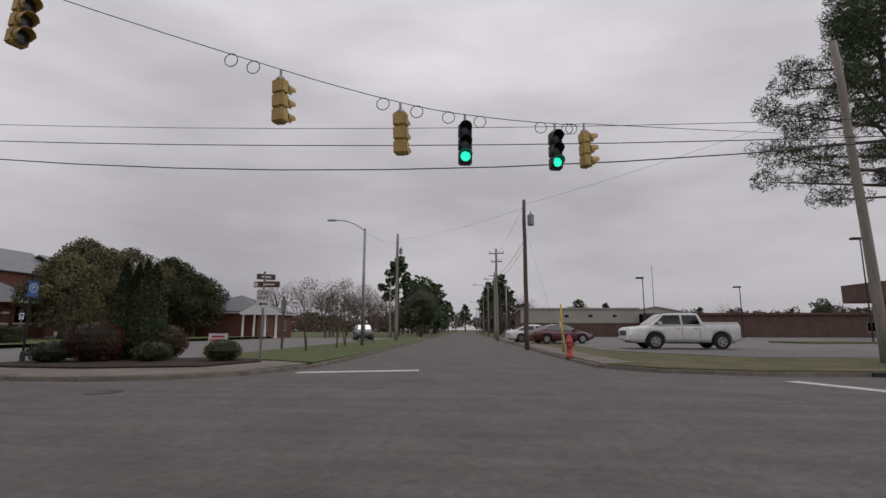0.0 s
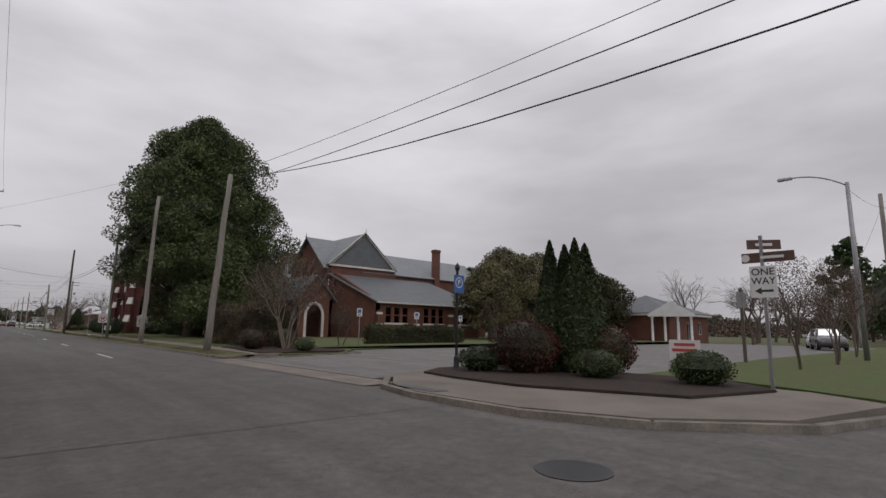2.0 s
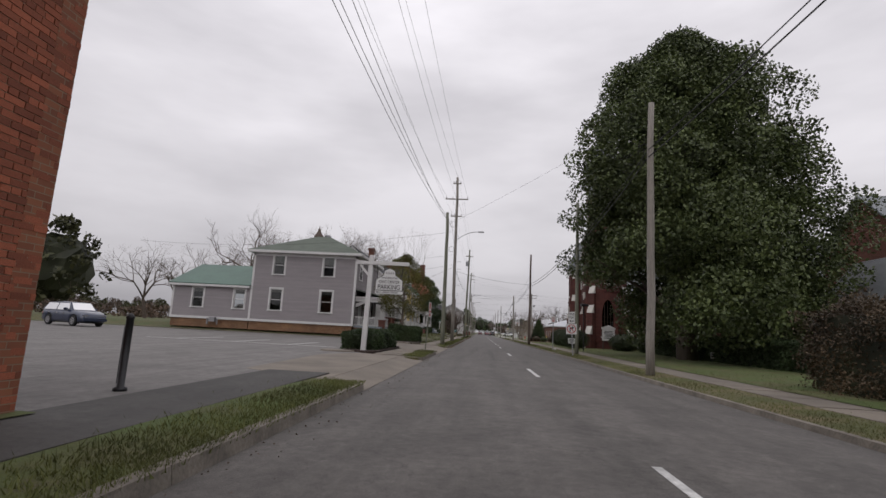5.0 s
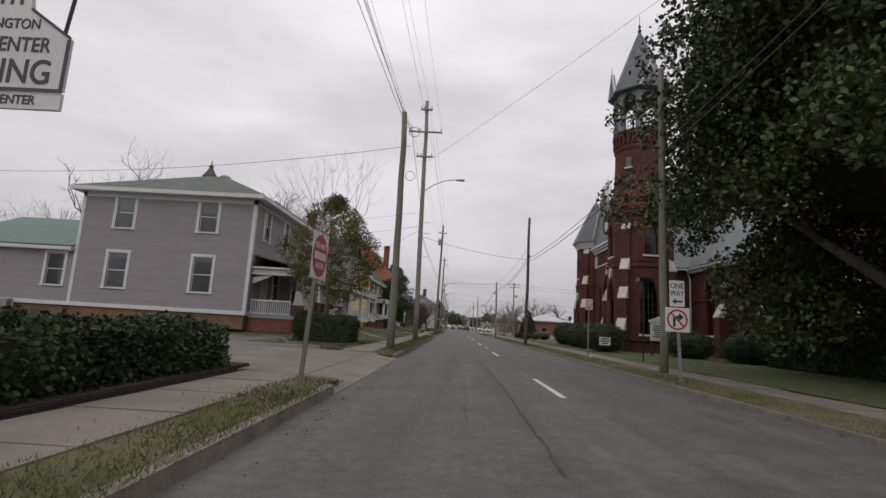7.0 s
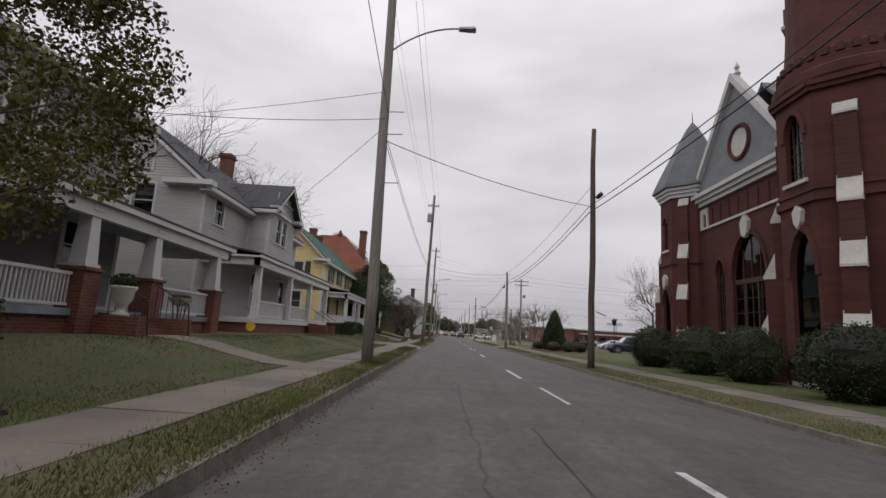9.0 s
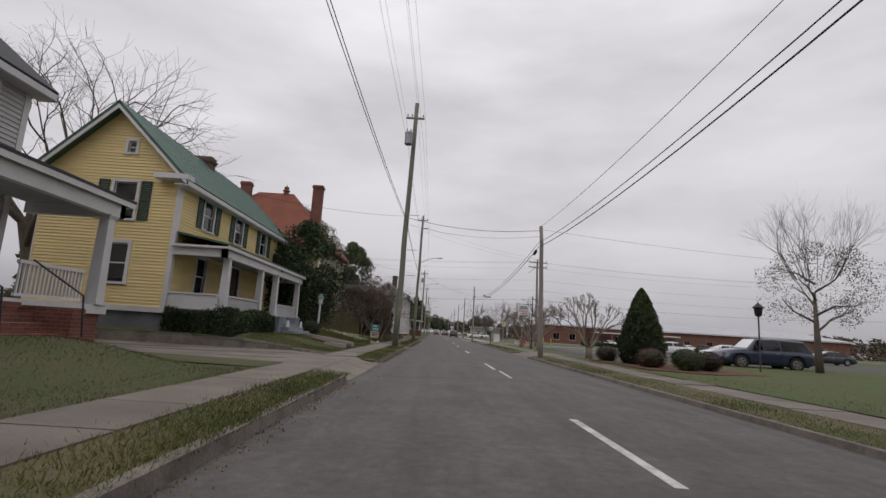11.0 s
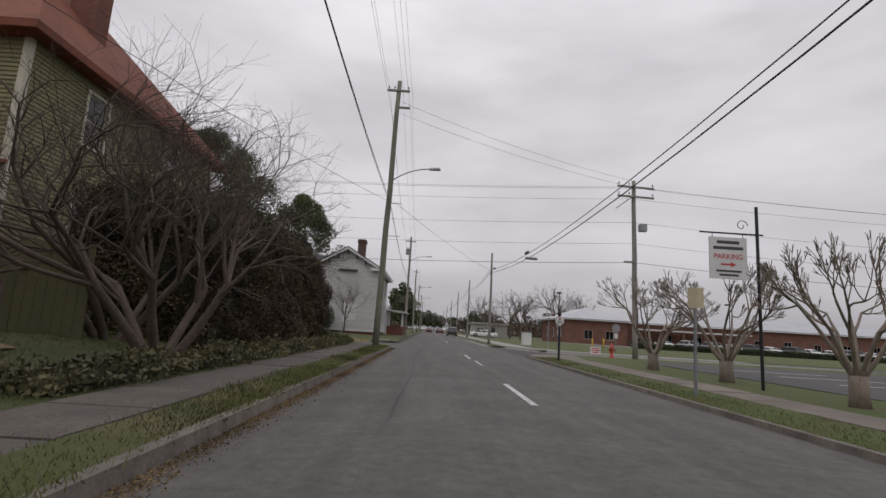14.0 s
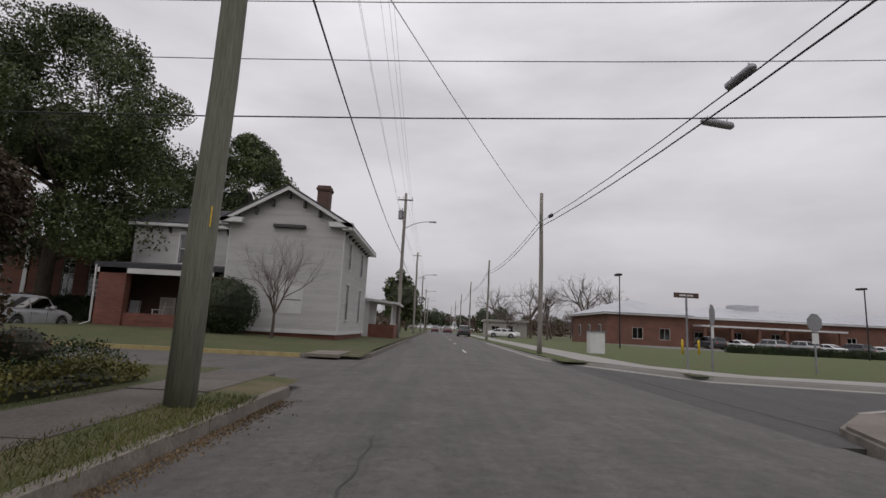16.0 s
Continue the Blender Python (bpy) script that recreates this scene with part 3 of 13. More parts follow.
def lettering(name, text, wall, u, w, z, size, material, parent, thick=0.006, squeeze=1.0):
    """Raised letters centred at u, z on a wall or board, from the built-in font."""
    cu = bpy.data.curves.new(name, "FONT")
    cu.body, cu.size, cu.extrude, cu.align_x, cu.align_y = text, size, thick, "CENTER", "CENTER"
    cu.offset = size * 0.012
    tmp = bpy.data.objects.new(name, cu)
    scene.collection.objects.link(tmp)
    me = bpy.data.meshes.new_from_object(tmp.evaluated_get(bpy.context.evaluated_depsgraph_get()))
    bpy.data.objects.remove(tmp)
    off = chain_offset(parent)
    for v in me.vertices:
        p = wall.at(u + v.co.x * squeeze, w + v.co.z, z + v.co.y)
        v.co = Vector(p) - off
    me.materials.clear()
    me.materials.append(material)
    ob = new(name, me)
    ob.parent = parent
    return ob


# ---- foliage and wood ----
def leaves_geo(rng, pts, size, flat=0.0, long=1.5):
    """One small folded leaf at each point, turned at random."""
    n = len(pts)
    pts = np.asarray(pts, float)
    d = rng.normal(size=(n, 3))
    d[:, 2] *= 1 - flat
    d /= np.linalg.norm(d, axis=1, keepdims=True) + 1e-9
    e = rng.normal(size=(n, 3))
    e -= d * (e * d).sum(1, keepdims=True)
    e /= np.linalg.norm(e, axis=1, keepdims=True) + 1e-9
    s = size * rng.uniform(0.6, 1.25, (n, 1))
    a, b = pts - d * s * long / 2, pts + d * s * long / 2
    c, f = pts - e * s / 2, pts + e * s / 2
    v = np.stack([a, c, b, f], 1).reshape(-1, 3)
    g = Geo()
    g.v = [tuple(q) for q in v.tolist()]
    g.f = [(4 * i, 4 * i + 1, 4 * i + 2, 4 * i + 3) for i in range(n)]
    return g


def clump_points(rng, clumps, per):
    """Points in the outer shell of each clump (x, y, z, r)."""
    out = []
    for x, y, z, r in clumps:
        k = max(4, int(per * r * r))
        d = rng.normal(size=(k, 3))
        d /= np.linalg.norm(d, axis=1, keepdims=True)
        rad = r * rng.uniform(0.45, 1.08, (k, 1)) ** 0.6
        out.append(d * rad * [1, 1, 0.85] + [x, y, z])
    return np.concatenate(out)


def blob(g, rng, cx, cy, cz, rx, ry, rz, n=10, m=7, rough=0.12):
    """A lumpy solid, for the shade-coloured inside of a bush."""
    base = len(g.v)
    g.v.append((cx, cy, cz - rz))
    for i in range(1, m):
        th = math.pi * i / m
        for k in range(n):
            ph = 2 * math.pi * k / n
            s = 1 + rng.uniform(-rough, rough)
            g.v.append((cx + rx * s * math.sin(th) * math.cos(ph), cy + ry * s * math.sin(th) * math.sin(ph), cz - rz * s * math.cos(th)))
    g.v.append((cx, cy, cz + rz))
    top = len(g.v) - 1
    for k in range(n):
        g.f.append((base, base + 1 + (k + 1) % n, base + 1 + k))
        for i in range(m - 2):
            a, b = base + 1 + i * n + k, base + 1 + i * n + (k + 1) % n
            g.f.append((a, b, b + n, a + n))
        a = base + 1 + (m - 2) * n
        g.f.append((a + k, a + (k + 1) % n, top))
    return g


def limb(g, rng, p, d, length, r, level, levels, spread, up, kids, tips, curve=0.25, taper=0.62, shrink=0.72, sides=6):
    """A branch and, at and along its end, its smaller branches."""
    segs = 3 if level < levels else 2
    pts, rad = [Vector(p)], [r]
    d = Vector(d).normalized()
    for i in range(segs):
        bend = Vector(rng.normal(size=3)) * curve * 0.5
        bend.z += up
        d = (d + bend * 0.5).normalized()
        pts.append(pts[-1] + d * (length / segs))
        rad.append(r * (1 - (1 - taper) * (i + 1) / segs))
    (g[min(level, 1)] if isinstance(g, list) else g).tube(pts, rad, max(3, sides - level), cap=False)
    if level >= levels:
        tips.append(tuple(pts[-1]))
        return
    for k in range(kids[min(level, len(kids) - 1)]):
        side = Vector(rng.normal(size=3))
        side = (side - d * side.dot(d)).normalized()
        nd = (d + side * spread * rng.uniform(0.6, 1.3)).normalized()
        start = pts[-1] if k == 0 or rng.uniform() < 0.5 else pts[-2].lerp(pts[-1], rng.uniform(0.2, 0.9))
        limb(g, rng, start, nd, length * shrink * rng.uniform(0.75, 1.2), rad[-1] * (0.9 if k == 0 else 0.68), level + 1, levels, spread, up, kids, tips, curve, taper, shrink, sides)
# ---- ground, roads, pavements ----
XL, XR, XC = -2.02, 5.05, 1.75           # left kerb, right kerb and crown of the one-way street, which runs along y
A_SLOPE = 0.056                           # the cross street runs along x and drifts to larger y


def a_left(x):
    return 24.95 + A_SLOPE * (x - 14.6)


def a_right(x):
    return 16.85 + A_SLOPE * (x - 17.3)


def road_z(x):
    """Cambered road surface."""
    return 0.05 - 0.0075 * (x - XC) ** 2


g = Geo()
R = 1900
for i in range(40):
    for j in range(40):
        def gx(k):
            s = (k / 20) - 1
            return R * s * abs(s) ** 1.5
        x0, x1, y0, y1 = gx(i), gx(i + 1), gx(j) + 90, gx(j + 1) + 90
        g.add([(x0, y0, -0.14), (x1, y0, -0.14), (x1, y1, -0.14), (x0, y1, -0.14)], [(0, 1, 2, 3)])
lone("ground", g, GRASS_DRY2, "flat winter ground of thin grass reaching the horizon", "ground", kind="structure")


def strip(g, xs, y0, y1, zf, step=6.0):
    """A sheet over x by y whose height follows zf(x, y)."""
    n = max(1, int((y1 - y0) / step))
    base = len(g.v)
    for j in range(n + 1):
        y = y0 + (y1 - y0) * j / n
        for x in xs:
            g.v.append((x, y, zf(x, y)))
    m = len(xs)
    for j in range(n):
        for i in range(m - 1):
            a = base + j * m + i
            g.f.append((a, a + 1, a + 1 + m, a + m))
    return g


g = Geo()
strip(g, [XL - 0.1, -1.0, 0.2, XC, 3.2, 4.2, XR + 0.1], 30, 720, lambda x, y: -0.008 + (road_z(x) + 0.008) * min(1.0, max(0.0, (y - 30) / 8.0)))
lone("road", g, ASPHALT, "worn grey asphalt one-way street with faint cracks", "road", kind="structure")
g = Geo()
# crossing and cross street
g.prism([(-90, 7.8), (-3.2, 9.6), (-3.2, -70), (7.3, -70), (7.3, 13.2), (9.6, 16.0), (17.3, 16.85), (420, a_right(420)), (420, a_left(420)), (14.6, 24.95), (8.0, 24.9), (4.0, 28.5), (4.0, 31.0), (5.15, 31.5), (-2.12, 31.5), (-2.12, 29.0), (-4.5, 24.3), (-90, 19.2)], -0.2, -0.012)
lone("road_crossing", g, ASPHALT, "worn grey asphalt crossing and side street", "road", kind="structure")
g = Geo()
g.prism([(5.85, 161.4), (7.2, 162.9), (9.5, 164.2), (14, 164.6), (60, 164.2), (60, 167.6), (13.0, 168.9), (9.2, 170.0), (7.7, 173.0), (6.6, 175.3), (5.85, 176.4)], -0.1, -0.026)
g.box(5.0, 5.85, 160.5, 175.0, -0.1, -0.03)
lone("road_side_street", g, ASPHALT_NEW, "fresh dark asphalt side street mouth", "road", kind="structure")
g = Geo()
g.prism([(-2.0, 162.4), (-2.0, 172.8), (-4.0, 171.4), (-70, 171.4), (-70, 165.1), (-3.4, 164.9)], -0.12, -0.052)
lone("road_side_street_west", g, ASPHALT, "worn grey asphalt side street", "road", kind="structure")

g = Geo()
for a_, b_ in (((40, 167.4), (13.0, 167.8)), ((13.0, 167.8), (8.15, 168.85)), ((8.15, 168.85), (6.5, 172.1)), ((6.5, 172.1), (5.4, 174.4)), ((5.4, 174.4), (4.75, 176.5)), ((4.75, 176.5), (4.75, 200.0))):
    (xa, ya), (xb, yb) = a_, b_
    ox, oy = (0.0, 0.55) if xa > 12 and xb > 12 else (0.4, 0.45)
    g.prism([(xa, ya), (xa + ox, ya + oy), (xb + (0.4 if xb < 12.5 else 0.0), yb + (0.45 if xb < 12.5 else 0.55)), (xb, yb)], -0.12, -0.012)
lone("gutter_new", g, CONCRETE_NEW, "pale new concrete gutter round the side street corner", "pavement", kind="structure")
# lane dashes, stop lines
for k in range(-1, 46):
    y = 44.3 + 12.19 * k
    if 40 < y < 600 and not 162 < y < 168:
        g = Geo()
        for j in range(6):
            a, b = y + j * 0.51, y + (j + 1) * 0.51
            w = 0.055 if k % 3 else 0.045
            foot = [(px, py, road_z(px)) for px, py in ((XC - w, a), (XC + w, a), (XC + w, b), (XC - w, b))]
            g.hexa(foot + [(px, py, pz + 0.005) for px, py, pz in foot])
        lone("lane_marking", g, ROADPAINT, "worn white lane dash painted on the asphalt", "lane marking", "lane dashes")
for y, n in ((88.2, 2.6), (114.6, 2.4), (150.6, 2.3)):
    g = Geo()
    g.box(XC + 0.06, XC + 0.13, y, y + n, road_z(XC) - 0.002, road_z(XC) + 0.004)
    lone("lane_marking", g, ROADPAINT, "older faded white lane dash on the asphalt", "lane marking", "lane dashes")
for poly, lab in (([(6.75, 24.7), (7.15, 24.72), (8.25, 21.55), (7.85, 21.5)], "white stop line across the side street"), ([(5.9, 12.75), (5.95, 12.4), (1.8, 10.7), (1.75, 11.1)], "worn white stop line by the corner")):
    g = Geo()
    g.prism(poly, -0.012, -0.006)
    lone("stop_line", g, ROADPAINT, lab, "stop line")
# long tar seams in the lane
for pts in (((0.05, 66.0), (0.12, 70.0), (-0.05, 75), (0.05, 82.0), (-0.02, 92.0)), ((0.75, 64.0), (0.85, 70.0), (0.72, 77.0), (0.8, 86.0)), ((-0.4, 140.0), (-0.3, 146.0), (-0.42, 153.0), (-0.3, 160.0)), ((0.1, 118.0), (0.22, 121.0), (0.12, 126.0))):
    g = Geo()
    rng = np.random.default_rng(int(pts[0][1]))
    path = []
    for (xa, ya), (xb, yb) in zip(pts, pts[1:]):
        n = int((yb - ya) / 0.25)
        for i in range(n):
            k = i / n
            path.append((xa + (xb - xa) * k + rng.normal() * 0.018, ya + (yb - ya) * k))
    for (xa, ya), (xb, yb) in zip(path, path[1:]):
        w = 0.008 + 0.006 * rng.uniform()
        g.add([(xa - w, ya, road_z(xa) + 0.003), (xa + w, ya, road_z(xa) + 0.003), (xb + w, yb, road_z(xb) + 0.003), (xb - w, yb, road_z(xb) + 0.003)], [(0, 1, 2, 3)])
    lone("road_crack", g, ASPHALT_NEW, "long dark crack in the asphalt lane", "crack", kind="structure")
g = Geo()
# drain covers and inlets
for poly in ([(4.42, 32.0), (4.72, 31.9), (4.62, 30.7), (4.3, 30.75)], [(7.25, 9.9), (7.62, 9.9), (7.62, 8.4), (7.25, 8.4)]):
    g = Geo()
    g.prism(poly, -0.1, 0.098)
    lone("storm_drain", g, BLACKMETAL, "dark storm drain slot let into the kerb", "drain")
g = Geo()
g.lathe(2.3, 26.6, [(0.33, -0.02), (0.33, -0.004), (0.28, 0.0), (0.0, 0.0)], 20)
lone("manhole_cover", g, BLACKMETAL, "round iron manhole cover set in the asphalt", "manhole cover")

# kerbs: stones end to end, with open joints


def kerb_line(pts, parent, material=KERB, width=0.16, top=0.085, low=-0.1, length=3.0):
    """Kerb stones along a line, each a piece of its own."""
    for (xa, ya), (xb, yb) in zip(pts, pts[1:]):
        L = math.hypot(xb - xa, yb - ya)
        n = max(1, round(L / length))
        low_run = abs(xa - xb) < 0.05 and (abs(xa - XL) < 0.05 or abs(xa - XR) < 0.05) and min(ya, yb) > 30.5
        if low_run:
            top = 0.082 if xa < 0 else 0.06
        wl_ = Wall(xa, ya, math.degrees(math.atan2(yb - ya, xb - xa)))
        for i in range(n):
            a, b = L * i / n, L * (i + 1) / n - 0.012
            g = Geo()
            v = [(a, width, low), (b, width, low), (b, 0.0, low), (a, 0.0, low), (a, width, top), (b, width, top), (b, 0.025, top), (a, 0.025, top)]
            c = [wl_.at(*q) for q in v]
            g.hexa(c)
            part("kerbstone", g, material, parent)


kerb_w = thing("kerb_west", (XL, 40, 0), "weathered concrete kerb, stained and chipped, along the grass verge", "kerb", kind="structure")
kerb_e = thing("kerb_east", (XR, 60, 0), "weathered concrete kerb along the church side of the street", "kerb", kind="structure")
# along -y on the west side so that the stones lie behind the face
kerb_line([(XL, 52.3), (XL, 31.0), (-2.6, 28.6), (-4.4, 26.6), (-9, 25.6)], kerb_w)
kerb_line([(XL, 68.3), (XL, 62.4), (XL - 0.8, 61.8)], kerb_w)
kerb_line([(XL - 0.35, 113.0), (XL, 112.3), (XL, 77.4)], kerb_w)
kerb_line([(XL, 133.2), (XL, 118.9), (XL - 0.3, 118.3)], kerb_w)
kerb_line([(-30.0, 165.0), (-6.0, 165.0), (-3.6, 164.8), (-2.7, 164.2), (XL, 162.7), (XL, 136.4)], kerb_w, top=0.06)
kerb_line([(XL, 330.0), (XL, 173.2), (-2.6, 171.9), (-4.2, 171.4)], kerb_w, length=6)
kerb_line([(-4.2, 171.4), (-40, 171.4)], kerb_w, YELLOWPAINT, length=6)
kerb_line([(4.0, 28.6), (4.0, 31.0), (4.35, 32.4), (5.3, 33.6), (7.0, 34.1)], kerb_e)
kerb_line([(60, a_left(60)), (14.6, 24.95), (8.6, 24.85), (6.0, 25.6), (4.6, 27.0), (4.0, 28.6)], kerb_e)
kerb_line([(10.4, 43.6), (7.2, 42.5), (5.6, 42.3), (XR, 43.0), (XR, 130.0), (5.6, 130.5)], kerb_e)
kerb_line([(5.6, 135.8), (XR, 136.4), (XR, 159.6), (5.8, 161.4), (7.2, 162.8)], kerb_e, top=0.1)
kerb_line([(7.2, 162.8), (9.5, 164.1), (14.0, 164.5), (40, 164.2)], kerb_e, CONCRETE_NEW, top=0.1)
kerb_line([(40, 167.9), (13.0, 168.3), (8.4, 169.3), (7.0, 172.3), (XR + 0.8, 174.6), (XR, 176.5), (XR, 330.0)], kerb_e, CONCRETE_NEW, top=0.1, length=6)
kerb_line([(7.3, -40), (7.3, 12.6), (8.0, 14.9), (9.8, 16.2), (17.3, 16.85), (60, a_right(60))], kerb_e)
kerb_line([(11.4, 45.2), (11.6, 44.2), (10.4, 43.6)], kerb_e)


def sheet(name, poly, z0, z1, material, label, category="ground"):
    g = Geo()
    g.prism(poly, z0, z1)
    return lone(name, g, material, label, category, kind="structure")


def lawn(name, xs, y0, y1, zf, material, label):
    g = Geo()
    strip(g, xs, y0, y1, zf, 0.8)
    return lone(name, g, material, label, "lawn", kind="structure")


def border_y(x):
    """The stone border between the driveway and the yellow house's yard."""
    return float(np.interp(x, (-30.0, -9.0, -7.2, -5.5, -4.9, -3.9), (119.6, 119.8, 120.0, 120.2, 119.7, 118.5)))


def yard_z(x, y):
    """House yards climb a little behind the footpath."""
    k = min(1.0, max(0.0, (-4.0 - x) / 3.2))
    e = 0.0 if 78 < y < 85.2 else 1.0
    if 118 < y < 134:
        e = float(np.interp(x, (-9.0, -7.2, -5.5), (0.7, 0.52, 0.4)))
        e += (1.0 - e) * min(1.0, max(0.0, (y - border_y(x)) / 1.8))
    for a, b in ((85.2, 88.5), (112.6, 110.6), (165.0, 161.5)):
        if abs(y - a) <= abs(b - a) + 0.01 and (y - a) * (b - a) >= -0.5:
            e = min(e, max(0.0, (y - a) / (b - a)))
    return 0.12 + 0.5 * k * k * (3 - 2 * k) * (e * e * (3 - 2 * e))


def verge_z(x, y):
    """Verges rise gently from the worn kerb to the path."""
    k = min(1.0, max(0.0, ((XL - 0.1 - x) if x < 0 else (x - XR - 0.1)) / 0.8))
    return (0.07 if x < 0 else 0.05) + (0.045 if x < 0 else 0.065) * k * k * (3 - 2 * k) + 0.02 * noise.noise((x * 0.9, y * 0.5, 0))


# west side: verges, path, yards; each verge ends in a worn earth nose
for y, d in ((52.35, 1), (62.0, -1), (69.2, 1), (77.2, -1), (112.7, 1), (118.4, -1), (133.2, 1), (136.35, -1)):
    g = Geo()
    g.prism([(XL - 0.15, y - d * 0.3), (XL - 0.15, y), (XL - 0.3, y + d * 0.22), (XL - 0.6, y + d * 0.32), (XL - 0.82, y + d * 0.1), (XL - 0.82, y - d * 0.3)][::-d], -0.12, 0.074)
    lone("verge_end", g, GRASS_DRY, "worn earthy end of a grass verge", "lawn", kind="structure")
lawn("verge_civic", [XL - 0.16, -2.4, -2.7, -3.05], 31, 52.35, verge_z, GRASS, "grass verge between kerb and path by the brick hall")
lawn("verge_signs", [XL - 0.16, -2.3, -2.6, -2.8], 62.0, 69.2, verge_z, GRASS_DRY, "dry grass verge at the car park entrance")
lawn("verge_poles", [XL - 0.16, -2.3, -2.6, -2.85], 77.2, 112.7, verge_z, GRASS_DRY, "dry grass verge along the kerb")
lawn("verge_yellow", [XL - 0.16, -2.3, -2.6, -2.85], 118.4, 133.2, verge_z, GRASS, "green grass verge along the kerb")
lawn("verge_hedge", [XL - 0.16, -2.3, -2.6, -2.8], 136.35, 163.9, verge_z, GRASS_DRY, "weedy grass verge along the kerb")
lawn("yard_far_west", [XL - 0.16, -3.0, -6, -12, -40], 171.5, 330, lambda x, y: 0.05 + (0.09 + 0.03 * min(10, -2 - x)) * min(1.0, max(0.0, (y - 171.5) / 3.5)), GRASS_DRY2, "patchy lawn by the far white house")
sheet("path_civic", [(-3.05, 31), (-3.05, 53.4), (-4.38, 53.4), (-4.38, 31)], -0.12, 0.125, ASPHALT_OLD, "dark old asphalt path beside the brick hall", "pavement")
lawn("strip_civic", [-4.2, -4.4, -4.6], 31, 47.4, lambda x, y: 0.14, GRASS, "thin strip of grass and moss at the wall's foot")
sheet("car_park_west", [(-4.4, 47.6), (-3.1, 53.3), (-3.0, 53.4), (-3.0, 62.0), (-4.2, 62.4), (-6.0, 64.0), (-5.2, 70.0), (-4.2, 76.6), (-4.5, 77.5), (-6.5, 79.8), (-8.4, 84.4), (-9.5, 85.0), (-60, 86.4), (-60, 47.6)], -0.12, 0.1, ASPHALT_LOT, "pale worn asphalt car park with faded bay lines", "car park")
sheet("apron_near", [(XL - 0.8, 52.3), (XL - 0.8, 62.1), (-2.83, 62.0), (-4.6, 62.4), (-5.4, 60.0), (-5.0, 53.6), (-4.4, 53.2), (-3.04, 53.2), (-3.04, 52.3)], -0.1, 0.104, CONCRETE, "concrete drive apron across the path", "pavement")
sheet("apron_far", [(XL - 0.8, 68.3), (XL - 0.8, 77.4), (-2.9, 77.0), (-4.6, 77.2), (-6.8, 76.5), (-6.3, 70.2), (-4.3, 69.6), (-2.83, 69.2)], -0.1, 0.112, CONCRETE, "broad concrete drive apron, cracked and stained", "pavement")
lawn("yards_corner", [-3.95, -4.6, -5.4, -6.3, -7.2, -8.3], 80.0, 85.3, yard_z, GRASS, "grass beside the clipped hedge")
lawn("yards_west", [-2.8 - 1.15, -4.6, -5.4, -6.3, -7.2, -9.0, -14, -30, -60], 85.2, 112.4, yard_z, GRASS_DRY2, "patchy brown and green front yards")
g = Geo()
yx = [-3.95, -4.4, -4.9, -5.5, -6.3, -7.2, -9.2, -13.0, -30.0, -60.0]
yt = [0.0, 0.012, 0.024, 0.04, 0.06, 0.09, 0.14, 0.25, 0.5, 1.0]
rows_ = [[(x, border_y(x) + (164.9 - border_y(x)) * t) for x in yx] for t in yt]
g.add([(x, y, yard_z(x, y)) for row in rows_ for x, y in row], [(a * 10 + b + 1, a * 10 + b, a * 10 + b + 10, a * 10 + b + 11) for a in range(9) for b in range(9)])
lone("yard_yellow", g, GRASS_DRY2, "patchy front yard sloping up from the path", "lawn", kind="structure")
sheet("drive_yellow", [(XL - 0.8, 112.6), (XL - 0.8, 118.4), (-3.9, 118.7), (-4.9, 119.8), (-5.5, 120.3), (-7.2, 120.1), (-9.0, 119.9), (-30, 119.7), (-30, 112.0), (-4.0, 112.4), (-2.9, 112.8)], -0.1, 0.125, CONCRETE, "cracked concrete driveway running up beside the yellow house", "driveway")
rng = np.random.default_rng(1181)
for cx, cy, rx, ry in ((-5.8, 118.3, 1.3, 0.35), (-8.2, 119.4, 2.2, 0.5), (-7.4, 117.2, 2.4, 0.3), (-11.0, 120.9, 2.4, 0.6), (-10.2, 117.9, 2.6, 0.35), (-5.2, 115.9, 1.1, 0.22), (-13.5, 119.0, 2.0, 0.5)):
    sheet("worn_patch", [(cx + rx * math.cos(a) * rng.uniform(0.6, 1.1) + 0.0, cy + ry * math.sin(a) * rng.uniform(0.5, 1.15) + 0.16 * rx * math.cos(a)) for a in [2 * math.pi * k / 18 for k in range(18)]], 0.1, 0.129, CONCRETE_DAMP_SHADED, "dark worn patch in the concrete driveway", "driveway")
g = Geo()
strip(g, [-7.6, -7.2, -6.3, -5.4, -4.6, -3.9], 91.4, 92.75, lambda x, y: yard_z(x, y) + 0.014, 0.7)
lone("front_walk", g, CONCRETE, "narrow concrete walk from the footpath to the grey house steps", "path", kind="structure")
kerb_y = thing("yard_border", (-6, 120, 0.1), "low mossy stone border between driveway and yard", "border", kind="structure")
for p, q, t in (((-4.75, 119.5), (-5.5, 120.2), 0.2), ((-5.5, 120.2), (-6.3, 120.1), 0.3), ((-6.3, 120.1), (-7.2, 120.0), 0.38), ((-7.2, 120.0), (-9.0, 119.8), 0.46), ((-9.0, 119.8), (-15.0, 119.72), 0.52)):
    kerb_line([p, q], kerb_y, KERB, 0.16, t)
lawn("yard_between", [-3.95, -5, -6.3, -9, -30], 112.42, 114.2, lambda x, y: 0.14 + 0.012 * (-4 - x), GRASS_DRY2, "strip of grass by the driveway")
sheet("drive_gravel", [(XL - 0.8, 133.2), (XL - 0.8, 136.35), (-4.05, 136.35), (-4.05, 133.2)], -0.1, 0.118, CONCRETE, "concrete drive apron by the inn sign", "pavement")
g = Geo()
